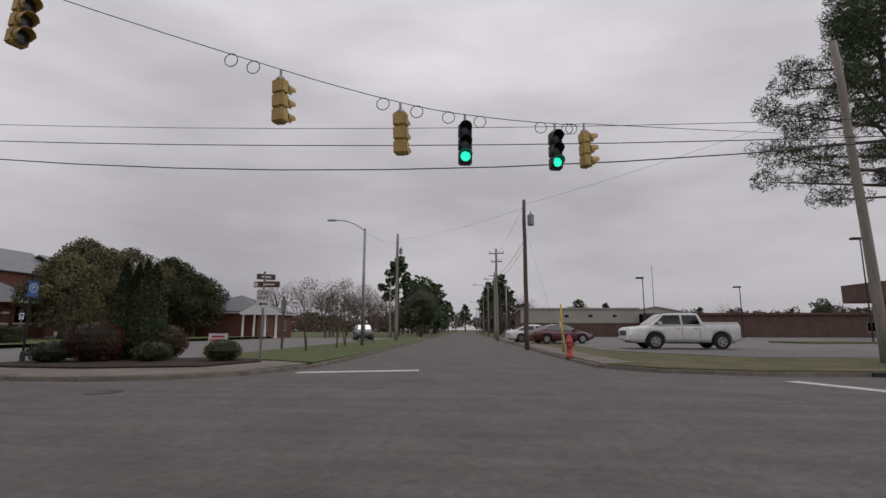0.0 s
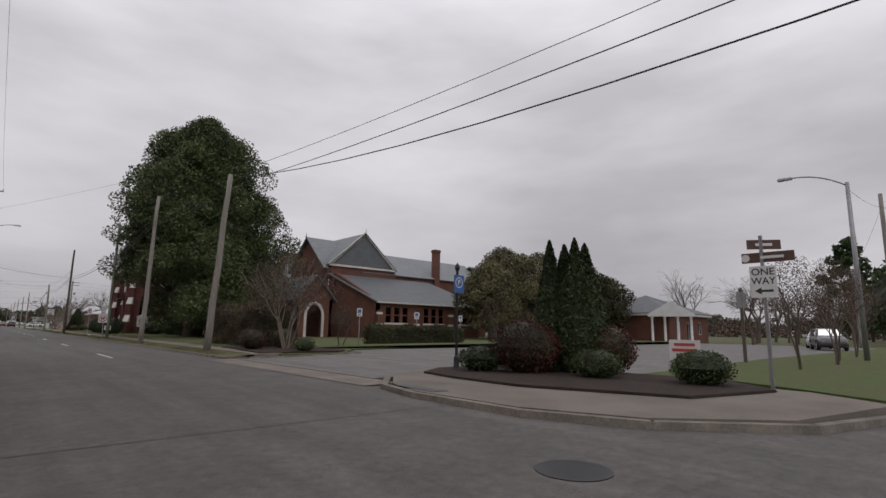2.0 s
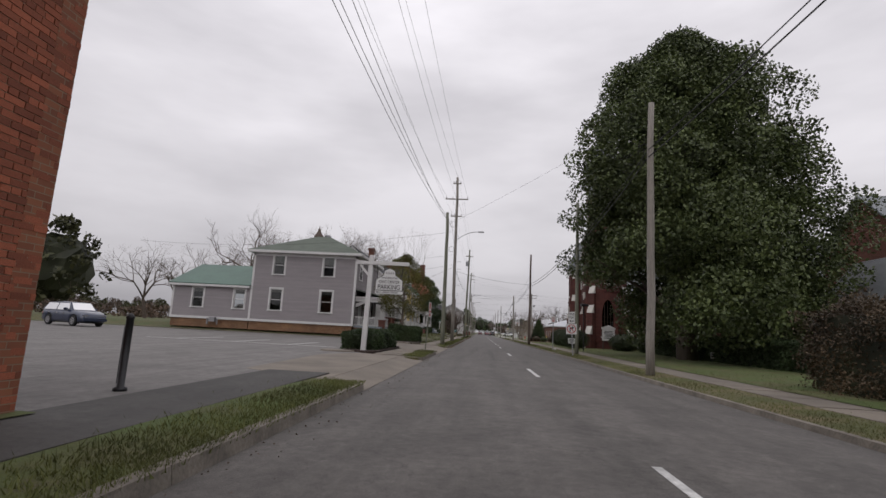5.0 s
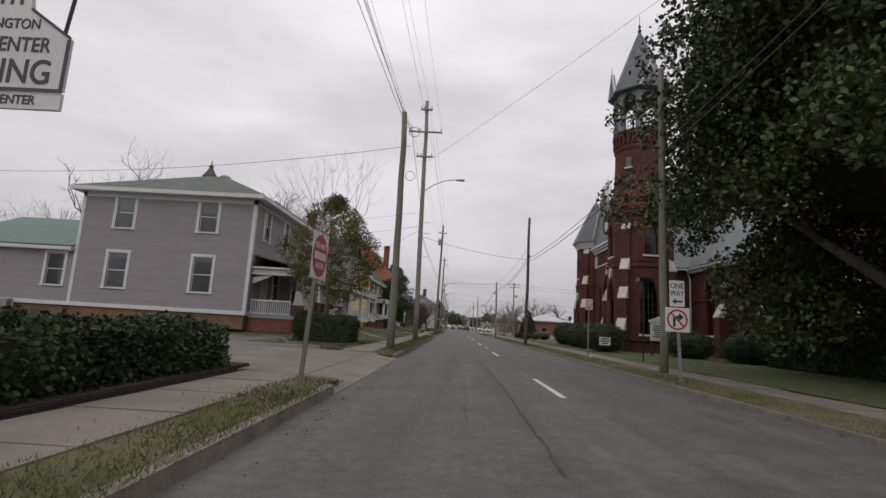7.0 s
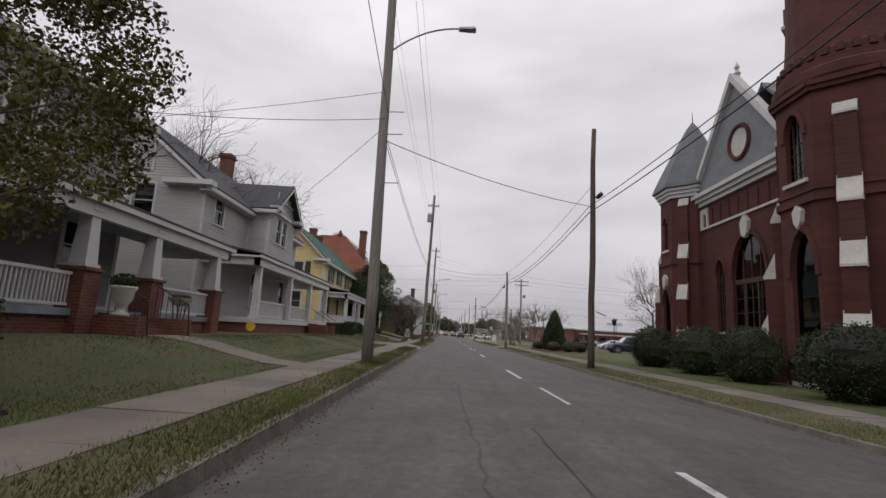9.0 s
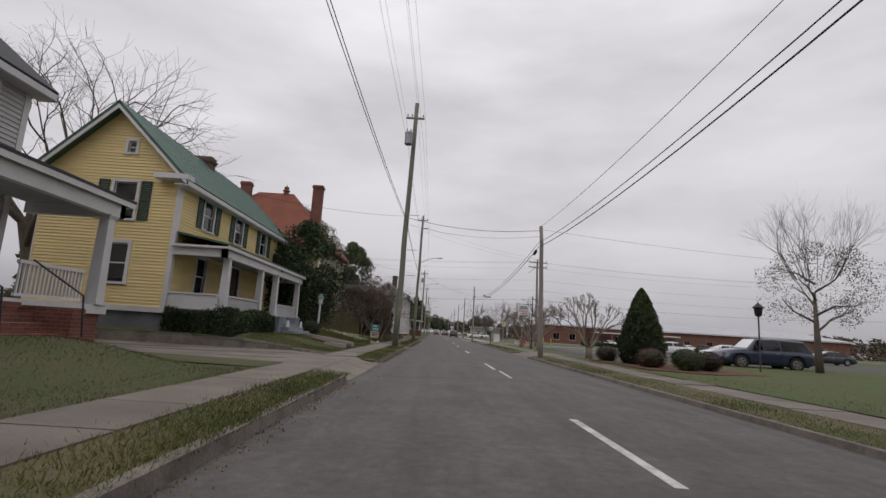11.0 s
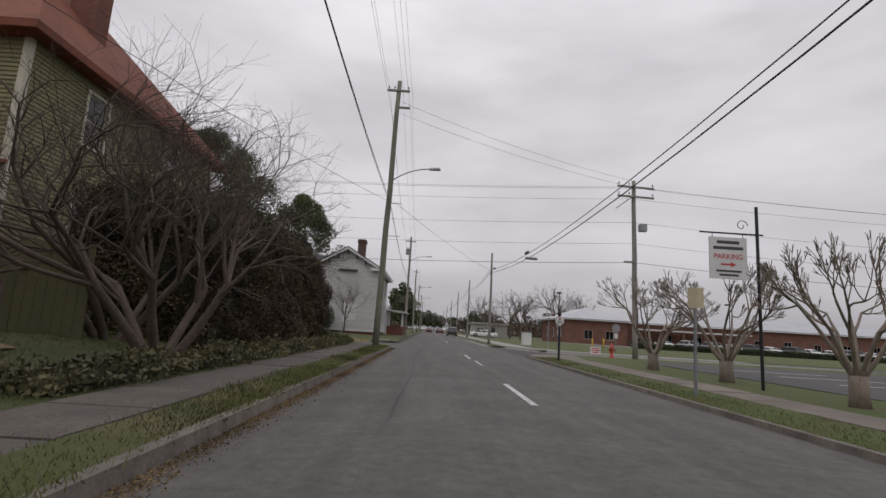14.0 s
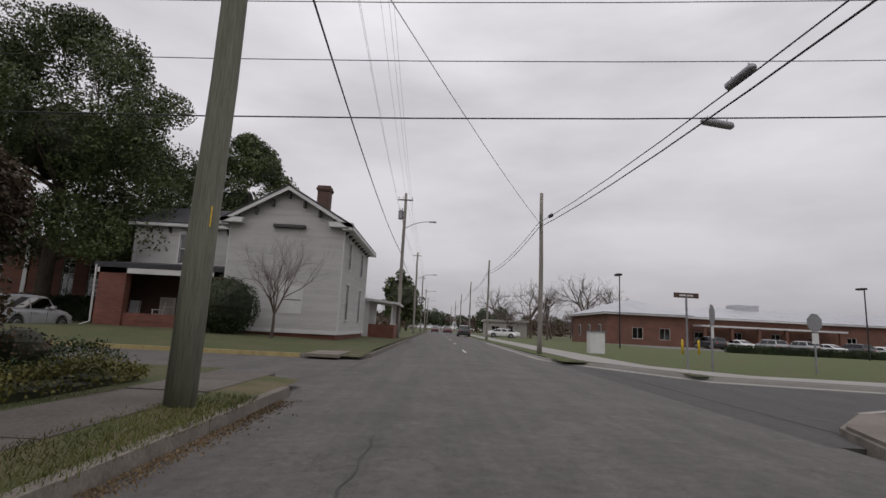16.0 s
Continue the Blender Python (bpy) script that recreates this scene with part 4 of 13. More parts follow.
strip(g, [-3.96, -4.4, -4.8, -5.2, -5.6, -6.0], 133.9, 136.9, lambda x, y: yard_z(x, y) + 0.03, 1.0)
strip(g, [-6.0, -6.5, -7.2, -8, -12], 135.6, 141.5, lambda x, y: yard_z(x, y) + 0.03, 1.0)
lone("gravel_drive", g, GRAVEL, "tan gravel drive leading to a fence", "driveway", kind="structure")

# east side
lawn("verge_church", [XR + 0.16, 5.5, 6.0, 6.3], 43.2, 130.2, verge_z, GRASS_DRY, "narrow grass verge on the church side")
lawn("verge_lot", [XR + 0.16, 5.5, 6.0, 6.3], 136.0, 158.8, verge_z, GRASS, "narrow grass verge by the church car park")
lawn("lawn_church", [7.5, 9, 12, 16, 24, 40, 60], 47.6, 132.0, lambda x, y: 0.14 + 0.01 * min(14, x - 7.5), GRASS, "green church lawn under the big magnolia")
sheet("lawn_front", [(7.3, 43.3), (10.4, 43.75), (12.9, 47.1), (22, 49.3), (62, 54.1), (62, 56.5), (7.3, 56.5)], -0.1, 0.1, GRASS, "grass between the church car park and the hall", "lawn")
lawn("lawn_lot", [7.5, 8.2, 9.2, 10.4], 136.5, 158.6, verge_z, GRASS, "strip of lawn with pruned trees by the car park")
lawn("lawn_school", [8.0, 14, 24, 60, 110], 169.4, 231.0, lambda x, y: 0.1, GRASS, "mown lawn in front of the low brick school")
lawn("lawn_school_west", [XR + 0.16, 5.8, 6.4, 8.0], 174.0, 330.0, lambda x, y: 0.1, GRASS, "mown grass along the far kerb")
sheet("car_park_church", [(10.2, 30.5), (6.8, 34.2), (5.22, 33.9), (5.22, 42.6), (7.2, 42.55), (10.4, 43.7), (13.0, 47.0), (22, 49.2), (62, 54.0), (62, 32.0)], -0.12, 0.03, ASPHALT_LOT, "worn grey asphalt church car park", "car park")
g = Geo()
strip(g, [4.3, 4.6, 5.0, 5.25], 32.9, 42.7, lambda x, y: road_z(x) + 0.006 + 0.052 * max(0.0, (x - 4.3) / 0.95), 1.2)
lone("gutter_strip", g, CONCRETE, "pale concrete gutter across the car park mouth", "pavement", kind="structure")
for y0, y1, side, zt in ((52.1, 62.2, -1, 0.105), (68.2, 77.5, -1, 0.113), (112.45, 118.6, -1, 0.126), (133.0, 136.5, -1, 0.119), (130.0, 136.3, 1, 0.14)):
    g = Geo()
    xe = XL if side < 0 else XR
    wd = 0.82 if side < 0 else 1.02
    xs = [xe - 0.03 * side + side * wd * k for k in (0.0, 0.35, 0.7, 1.0)]
    xs = sorted(xs)
    strip(g, xs, y0, y1, lambda x, y: road_z(xe) + 0.004 + (zt - road_z(xe) - 0.004) * min(1.0, abs(x - xe) / wd), 1.5)
    lone("drive_ramp", g, CONCRETE, "sloping concrete drive ramp meeting the road", "pavement", kind="structure")
sheet("island_bed", [(4.2, 28.8), (4.2, 31.0), (4.6, 32.3), (5.5, 33.5), (6.5, 34.25), (7.6, 34.75), (8.8, 34.75), (10.3, 33.4), (10.9, 30.4), (10.6, 29.4), (10.2, 26.6), (9.2, 25.3), (6.2, 25.9), (4.8, 27.2)], -0.1, 0.09, CONCRETE, "concrete corner pavement", "pavement")
g = Geo()
g.prism([(6.2, 30.4), (6.3, 32.3), (6.6, 33.75), (7.7, 34.5), (8.6, 34.6), (10.0, 33.3), (10.8, 30.8), (11.0, 28.4), (9.6, 27.0), (7.2, 27.6)], 0.08, 0.14)
lone("mulch_bed", g, MULCH, "dark bark mulch bed at the corner", "mulch bed", kind="structure", bevel=0.02)
sheet("island_grass", [(9.3, 25.15), (10.4, 26.9), (11.1, 28.3), (11.0, 30.4), (24, 31.2), (62, 31.8), (62, a_left(62) + 0.16), (14.6, 25.12)], -0.1, 0.12, GRASS, "green grass strip between side street and car park", "lawn")
g = Geo()
g.prism([(6.6, 43.9), (10.3, 44.0), (11.2, 45.0), (10.6, 50.5), (7.4, 50.6)], 0.1, 0.17)
lone("mulch_bed", g, MULCH, "dark mulch bed with shrubs beside the car park", "mulch bed", kind="structure", bevel=0.02)
g = Geo()
g.prism([(8.0, 120.8), (10.0, 119.6), (13.0, 121.0), (13.4, 127.0), (10.0, 128.8), (7.8, 127.6)], 0.1, 0.2)
lone("straw_bed", g, STRAW, "rust-brown pine straw bed round evergreen shrubs", "planting bed", kind="structure", bevel=0.02)
sheet("car_park_lot", [(7.7, 130.2), (7.7, 136.2), (10.4, 136.6), (10.4, 158.5), (12.0, 160.0), (60, 159.6), (60, 118.0), (17, 118.0), (15.0, 131.0)], -0.12, 0.135, ASPHALT_NEW, "dark asphalt car park with white bay lines", "car park")
sheet("lot_mouth", [(XR + 1.0, 130.0), (XR + 1.0, 136.3), (7.8, 136.3), (7.8, 130.0)], -0.1, 0.139, CONCRETE, "concrete drive apron into the car park", "pavement")
sheet("corner_slab", [(5.2, 158.7), (5.2, 159.7), (5.85, 161.3), (7.2, 162.7), (8.4, 162.9), (7.8, 158.7)], -0.1, 0.104, CONCRETE, "pale concrete corner pavement", "pavement")
sheet("new_path", [(6.2, 175.2), (7.3, 172.4), (8.7, 169.5), (13.0, 168.5), (22.0, 168.2), (22.0, 169.6), (10.4, 170.6), (8.3, 173.4), (7.6, 330), (6.2, 330)], -0.1, 0.125, CONCRETE_NEW, "pale new concrete footpath round the corner", "pavement")
sheet("school_drive", [(15, 168.6), (60, 167.0), (60, 172.0), (24, 174.0), (16.5, 171.0)], -0.1, 0.06, ASPHALT_LOT, "grey asphalt school drive", "driveway")
sheet("school_car_park", [(26, 212), (100, 205), (100, 231), (24, 231)], -0.1, 0.11, ASPHALT_LOT, "grey asphalt car park in front of the school", "car park")
for i in range(7):
    g = Geo()
    g.box(13.0 + i * 0.05, 17.4, 138.2 + 2.9 * i, 138.32 + 2.9 * i, 0.134, 0.14)
    lone("bay_line", g, ROADPAINT, "white car park bay line on dark asphalt", "bay line", "car park bay lines")
for i in range(4):
    g = Geo()
    g.box(-14.6 + 2.8 * i, -14.5 + 2.8 * i, 66.4, 70.8, 0.098, 0.105)
    lone("bay_line", g, ROADPAINT, "faded white bay line in the car park", "bay line", "car park bay lines")
g = Geo()
g.box(-16, -6.6, 66.2, 66.3, 0.098, 0.105)
lone("bay_line", g, ROADPAINT, "faded white line across the car park", "bay line", "car park bay lines")
sheet("corner_lawn", [(7.8, 158.7), (8.4, 162.9), (9.5, 163.95), (14, 164.35), (60, 164.0), (60, 159.8), (12, 160.0), (10.4, 158.7)], -0.1, 0.1, GRASS, "green lawn corner with hydrant and pole", "lawn")
# south-east corner: grass by the pick-up, brick-walled lot
sheet("corner_grass", [(7.5, 12.6), (8.2, 14.7), (9.8, 15.95), (17.3, 16.6), (60, a_right(60) - 0.3), (60, 14.6), (20.0, 13.8), (14.0, 10.0), (13.6, -30), (7.5, -30)], -0.1, 0.12, GRASS_DRY, "dry grass corner with a hydrant", "lawn")
sheet("car_park_south", [(13.6, -30), (14.0, 10.0), (20.0, 13.8), (60, 14.6), (70, 12), (70, -40)], -0.1, 0.14, ASPHALT_LOT, "grey asphalt car park beyond the grass", "car park")
sheet("path_south", [(9.7, 16.0), (17.3, 16.68), (60, a_right(60) - 0.2), (60, a_right(60) - 1.5), (17.4, 15.4), (10.4, 14.9)], -0.1, 0.128, CONCRETE, "concrete footpath along the side street", "pavement")
sheet("lawn_edge", [(-60, 85.8), (-9.4, 84.4), (-6.3, 79.4), (-4.3, 77.2), (-3.9, 80.6), (-4.2, 87), (-60, 88)], -0.1, 0.094, GRASS, "strip of grass between the car park and the grey house", "lawn")
kerb_b = thing("kerb_bed", (-6, 79, 0.1), "pale concrete kerb round the planting bed", "kerb", kind="structure")
kerb_line([(-9.5, 85.0), (-8.3, 84.3), (-6.5, 79.8), (-4.6, 77.6), (-4.1, 78.3)], kerb_b, CONCRETE, 0.13, 0.2)
kerb_line([(-45.0, 86.0), (-9.5, 85.0)], kerb_b, CONCRETE, 0.13, 0.17)
g = Geo()
g.lathe(-5.9, 78.3, [(0.8, 0.05), (0.77, 0.14), (0.0, 0.15)], 14, squash=0.8)
lone("concrete_pad", g, CONCRETE, "round concrete pad at the hedge bed's tip", "pavement", kind="structure")
g = Geo()
g.lathe(-5.6, 63.1, [(0.75, 0.05), (0.72, 0.15), (0.0, 0.16)], 14, squash=0.9)
lone("concrete_pad", g, CONCRETE, "round concrete pad at the bed's tip", "pavement", kind="structure")
# kerb island in the west car park
g = Geo()
g.prism([(-4.35, 62.6), (-4.0, 63.2), (-4.2, 70.2), (-5.6, 70.4), (-5.9, 66.0), (-5.5, 63.4)], 0.05, 0.17)
lone("mulch_bed", g, MULCH, "dark mulch bed under the low hedge", "mulch bed", kind="structure", bevel=0.02)
g = Geo()
g.prism([(-4.45, 77.75), (-4.35, 84.2), (-7.2, 84.5), (-7.5, 82.6), (-6.4, 80.0)], 0.05, 0.165)
lone("mulch_bed", g, MULCH, "dark mulch bed with clipped bushes by the car park", "mulch bed", kind="structure", bevel=0.02)
# ---- brick hall with gable end on the street ----
CX, C_SOUTH, C_NORTH, C_EAVE, C_RIDGE = -4.4, 27.4, 47.35, 5.75, 11.3
civic = thing("brick_hall", (-14, 37.4, 0.1), "old orange-red brick hall with gable end, recessed panels and raised letters", "building")
cw = Wall(CX, C_SOUTH, 90)                      # street front: u is y - C_SOUTH
cl = C_NORTH - C_SOUTH
mid_u = cl / 2


def rake_z(u):
    return C_EAVE + (C_RIDGE - C_EAVE) * (1 - abs(u - mid_u) / mid_u)


def rake_left(z):
    return 0.0 if z <= C_EAVE else mid_u * (z - C_EAVE) / (C_RIDGE - C_EAVE)


def rake_right(z):
    return cl if z <= C_EAVE else cl - mid_u * (z - C_EAVE) / (C_RIDGE - C_EAVE)


# panels (u0, u1, z0, z1): set back from the face
PANELS = [(5.6, 14.33, 1.22, 4.95), (15.35, 18.83, 1.22, 4.78), (1.12, 4.6, 1.22, 4.78)]
panel_holes = [(*p, None) for p in PANELS]
g = Geo()
pierced(g, cw, 0, cl, 0.0, C_RIDGE - 0.02, panel_holes, -0.30, -0.012, rake_left, rake_right, step=0.6)
for p in PANELS:
    cw.box(g, p[0], p[1], -0.32, -0.132, p[2], p[3])
part("front_wall", g, MORTAR, civic)
g = Geo()
for w_, u1_ in ((Wall(CX, C_NORTH, 180), 26.0), (Wall(-30.4, C_SOUTH, 0), 26.0)):
    pierced(g, w_, 0, u1_, 0.0, C_EAVE, [], -0.3, 0.0)
pierced(g, Wall(-30.4, C_NORTH, -90), 0, cl, 0.0, C_RIDGE - 0.02, [], -0.3, 0.0, rake_left, rake_right, step=0.6)
part("side_walls", g, BRICK_CIVIC_FAR, civic)
g = Geo()
for s in (-1, 1):
    ye = 37.375 + s * (cl / 2 + 0.28)
    ze = C_EAVE - 0.02
    g.slab([(CX + 0.32, 37.375, C_RIDGE + 0.18), (-30.7, 37.375, C_RIDGE + 0.18), (-30.7, ye, ze + 0.06), (CX + 0.32, ye, ze + 0.06)], 0.1)
part("roof", g, ROOF_DARK, civic, "dark roof with weathered overhanging verge")
for s, nm in ((1, "north"), (-1, "south")):
    g = Geo()
    for k, (out, drop, th) in enumerate(((0.26, 0.10, 0.14), (0.18, 0.24, 0.16), (0.10, 0.40, 0.16))):
        pts = []
        for u in (mid_u, mid_u + s * (mid_u + 0.2)):
            zt = C_RIDGE + 0.17 - drop - (C_RIDGE - C_EAVE) / mid_u * abs(u - mid_u)
            pts.append((u, zt))
        cw.plate(g, [pts[0], pts[1], (pts[1][0], pts[1][1] - th), (pts[0][0], pts[0][1] - th)], -0.05, out)
    part("verge_board", g, WOODDARK if False else BRICK_DARK, civic, "stepped dark brick cornice along the verge")
# corbel courses over the panels, and the plinth
for p in PANELS:
    g = Geo()
    for k in range(3):
        cw.box(g, p[0] - 0.02, p[1] + 0.02, -0.14, -0.085 + 0.03 * k, p[3] - 0.21 + 0.075 * k, p[3] - 0.145 + 0.075 * k)
    part("corbel", g, BRICK_DARK, civic, "corbelled brick courses over the panel")
g = Geo()
cw.box(g, 4.5, 15.2, -0.02, 0.035, 4.97, 5.03)
part("letter_ledge", g, BRICK_DARK, civic)
lettering("letters", "CIVIC", cw, 38.15 - C_SOUTH, 0.03, 5.28, 0.56, BLACKMETAL, civic, 0.02, 1.0)
lettering("letters", "CENTER", cw, 40.55 - C_SOUTH, 0.03, 5.28, 0.56, BLACKMETAL, civic, 0.02, 0.86)

# bricks: one solid each
BL, BH, BJ = 0.205, 0.066, 0.011
rngc = np.random.default_rng(11)


def bricks(g, u0, u1, z0, z1, w_face, keep, thick=0.03, single=None):
    """Courses of bricks over a field of the front; keep(u, z) tells where they lie."""
    n = int((z1 - z0) / (BH + BJ))
    for i in range(n):
        z = z0 + i * (BH + BJ)
        header = i % 6 == 5
        bl = 0.1 if header else BL
        u = u0 - (0.0 if header else (bl / 2 if i % 2 else 0.0))
        while u < u1:
            a, b = max(u, u0), min(u + bl, u1)
            u += bl + BJ
            if b - a < 0.03 or not keep((a + b) / 2, z + BH / 2):
                continue
            d = w_face + rngc.normal() * 0.0028
            box = (a, b, z, z + BH, d)
            if single is not None and len(single) < 290 and 40.6 - C_SOUTH < a < 42.4 - C_SOUTH + 2.0 and 1.25 < z < 2.6:
                single.append(box)
                continue
            c = [cw.at(a, d, z), cw.at(b, d, z), cw.at(b, d, z + BH), cw.at(a, d, z + BH), cw.at(a, d - thick, z), cw.at(b, d - thick, z), cw.at(b, d - thick, z + BH), cw.at(a, d - thick, z + BH)]
            g.add(c, [(0, 1, 2, 3), (4, 5, 1, 0), (3, 2, 6, 7), (5, 6, 2, 1), (4, 0, 3, 7)])


near_bricks = []
U_FROM = 6.5
g = Geo()
bricks(g, U_FROM, cl, 0.0, C_RIDGE, 0.0, lambda u, z: not any(p[0] - 0.05 < u < p[1] + 0.05 and p[2] - 0.03 < z < p[3] + 0.03 for p in PANELS) and z < rake_z(u) - 0.35)
field_plain = part("brickwork", g, BRICK_DARK, civic, "darker red brick courses of the piers and plinth")
field_plain["kind"] = "stuff"
g = Geo()
bricks(g, max(U_FROM, PANELS[0][0]), PANELS[0][1], 1.24, 4.74, -0.115, lambda u, z: True, single=near_bricks)
bricks(g, PANELS[1][0], PANELS[1][1], 1.24, 4.55, -0.115, lambda u, z: True)
field_panel = part("brickwork", g, BRICK_CIVIC, civic, "orange and brown bricks of the sunk panels")
field_panel["kind"] = "stuff"
for a, b, z0, z1, d in near_bricks:
    g = Geo()
    cw.box(g, a, b, d - 0.03, d, z0, z1)
    part("brick", g, BRICK_CIVIC_PIECE, civic)

# bollard and chain post by the hall
g = Geo()
g.lathe(-4.75, 49.3, [(0.09, 0.1), (0.09, 0.14), (0.05, 0.16), (0.05, 1.08), (0.06, 1.1), (0.03, 1.15), (0.0, 1.16)], 10)
lone("bollard", g, BLACKMETAL, "thin black metal bollard at the hall's corner", "bollard", smooth=True)
g = Geo()
g.cyl((-5.3, 50.0, 0.1), (-5.3, 50.0, 0.95), 0.03, n=8)
lone("bollard", g, BLACKMETAL, "thin black metal post by the hall's corner", "bollard", smooth=True)
# ---- timber houses ----
def sash(parent, wall, u, z0, w, h, frame_mat=TRIM, blind=0.0, casing=0.11, rows=1, out=0.05, cols=1):
    """A sash window in a wall's opening: casing, sill, two sashes, panes, and a blind where one is drawn."""
    g = Geo()
    c = casing
    for a, b, lo, hi in ((u - w / 2 - c, u - w / 2, z0, z0 + h), (u + w / 2, u + w / 2 + c, z0, z0 + h), (u - w / 2 - c, u + w / 2 + c, z0 + h, z0 + h + c)):
        wall.box(g, a, b, -0.1, out, lo, hi)
    wall.box(g, u - w / 2 - c - 0.03, u + w / 2 + c + 0.03, -0.1, out + 0.04, z0 - 0.06, z0)
    wn_ = part("window", g, frame_mat, parent)
    g = Geo()
    m = z0 + h * 0.5
    for lo, hi, ww in ((z0, m + 0.02, -0.07), (m - 0.02, z0 + h, -0.045)):
        s = 0.045
        wall.box(g, u - w / 2, u - w / 2 + s, ww - 0.02, ww + 0.02, lo, hi)
        wall.box(g, u + w / 2 - s, u + w / 2, ww - 0.02, ww + 0.02, lo, hi)
        wall.box(g, u - w / 2 + s, u + w / 2 - s, ww - 0.02, ww + 0.02, lo, lo + s)
        wall.box(g, u - w / 2 + s, u + w / 2 - s, ww - 0.02, ww + 0.02, hi - s, hi)
        for k in range(1, cols):
            x = u - w / 2 + w * k / cols
            wall.box(g, x - 0.012, x + 0.012, ww - 0.015, ww + 0.015, lo + s, hi - s)
        for k in range(1, rows):
            zz = lo + (hi - lo) * k / rows
            wall.box(g, u - w / 2 + s, u + w / 2 - s, ww - 0.015, ww + 0.015, zz - 0.012, zz + 0.012)
    part("sash", g, frame_mat, wn_)
    for lo, hi, ww in ((z0, m, -0.07), (m, z0 + h, -0.045)):
        g = Geo()
        wall.box(g, u - w / 2 + 0.03, u + w / 2 - 0.03, ww - 0.004, ww + 0.004, lo + 0.03, hi - 0.03)
        part("pane", g, GLASS, wn_)
    if blind:
        g = Geo()
        n = int(h * blind / 0.05)
        for i in range(n):
            zz = z0 + h - 0.03 - i * 0.05
            wall.box(g, u - w / 2 + 0.02, u + w / 2 - 0.02, -0.115, -0.1, zz - 0.046, zz)
        part("blind", g, BLIND, wn_)
    return wn_


def clad(parent, wall, u0, u1, z0, z1, wins, siding, left=None, right=None, corner=0.14, trim=TRIM, name="wall", bottom=True, step=None, corners=(True, True)):
    """One clapboarded wall with real window openings, corner boards and a skirt board."""
    holes = [(u - w / 2, u + w / 2, a, a + h, None) for u, a, w, h in wins]
    g = Geo()
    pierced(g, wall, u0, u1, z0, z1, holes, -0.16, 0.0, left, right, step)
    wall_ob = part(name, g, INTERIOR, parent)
    g = Geo()
    big = [(a - 0.1, b + 0.1, c - 0.05, d + 0.1, None) for a, b, c, d, _ in holes]
    lapped(g, wall, u0, u1, z0, z1, big, left, right)
    part("cladding", g, siding, wall_ob)
    g = Geo()
    if corners[0]:
        wall.box(g, u0 - 0.035, u0 + corner, 0.0, 0.04, z0, z1 if left is None else z0 + (z1 - z0) * 0.0 + 0.001)
    if corners[1]:
        wall.box(g, u1 - corner, u1 + 0.035, 0.0, 0.04, z0, z1 if right is None else z0 + 0.001)
    if bottom:
        wall.box(g, u0 - 0.035, u1 + 0.035, 0.0, 0.06, z0 - 0.2, z0)
    if g.v:
        part("corner_board", g, trim, wall_ob)
    return wall_ob


def hip_roof(parent, x0, x1, y0, y1, z, rise, material, over=0.45, ridge=0.0, thick=0.1, fascia=TRIM, along="x"):
    """A hipped roof with boxed eaves. ridge: length of the top edge."""
    cx, cy = (x0 + x1) / 2, (y0 + y1) / 2
    a, b, c, d = x0 - over, x1 + over, y0 - over, y1 + over
    r = ridge / 2
    p, q = ((cx - r, cy, z + rise), (cx + r, cy, z + rise)) if along == "x" else ((cx, cy - r, z + rise), (cx, cy + r, z + rise))
    g = Geo()
    zz = z + 0.06
    if along == "x":
        quads = [[(a, c, zz), (b, c, zz), q, p], [(b, d, zz), (a, d, zz), p, q], [(b, c, zz), (b, d, zz), q], [(a, d, zz), (a, c, zz), p]]
    else:
        quads = [[(b, c, zz), (b, d, zz), q, p], [(a, d, zz), (a, c, zz), p, q], [(a, c, zz), (b, c, zz), p], [(b, d, zz), (a, d, zz), q]]
    for k in quads:
        k = [k[i] for i in range(len(k)) if i == 0 or k[i] != k[i - 1]]
        g.slab(k, thick)
    roof = part("roof", g, material, parent)
    g = Geo()
    g.box(a, b, c, c + 0.03, z - 0.16, z + 0.05).box(a, b, d - 0.03, d, z - 0.16, z + 0.05).box(a, a + 0.03, c + 0.03, d - 0.03, z - 0.16, z + 0.05).box(b - 0.03, b, c + 0.03, d - 0.03, z - 0.16, z + 0.05)
    g.box(a + 0.03, b - 0.03, c + 0.03, d - 0.03, z - 0.17, z - 0.12)
    part("fascia", g, fascia, roof)
    return roof


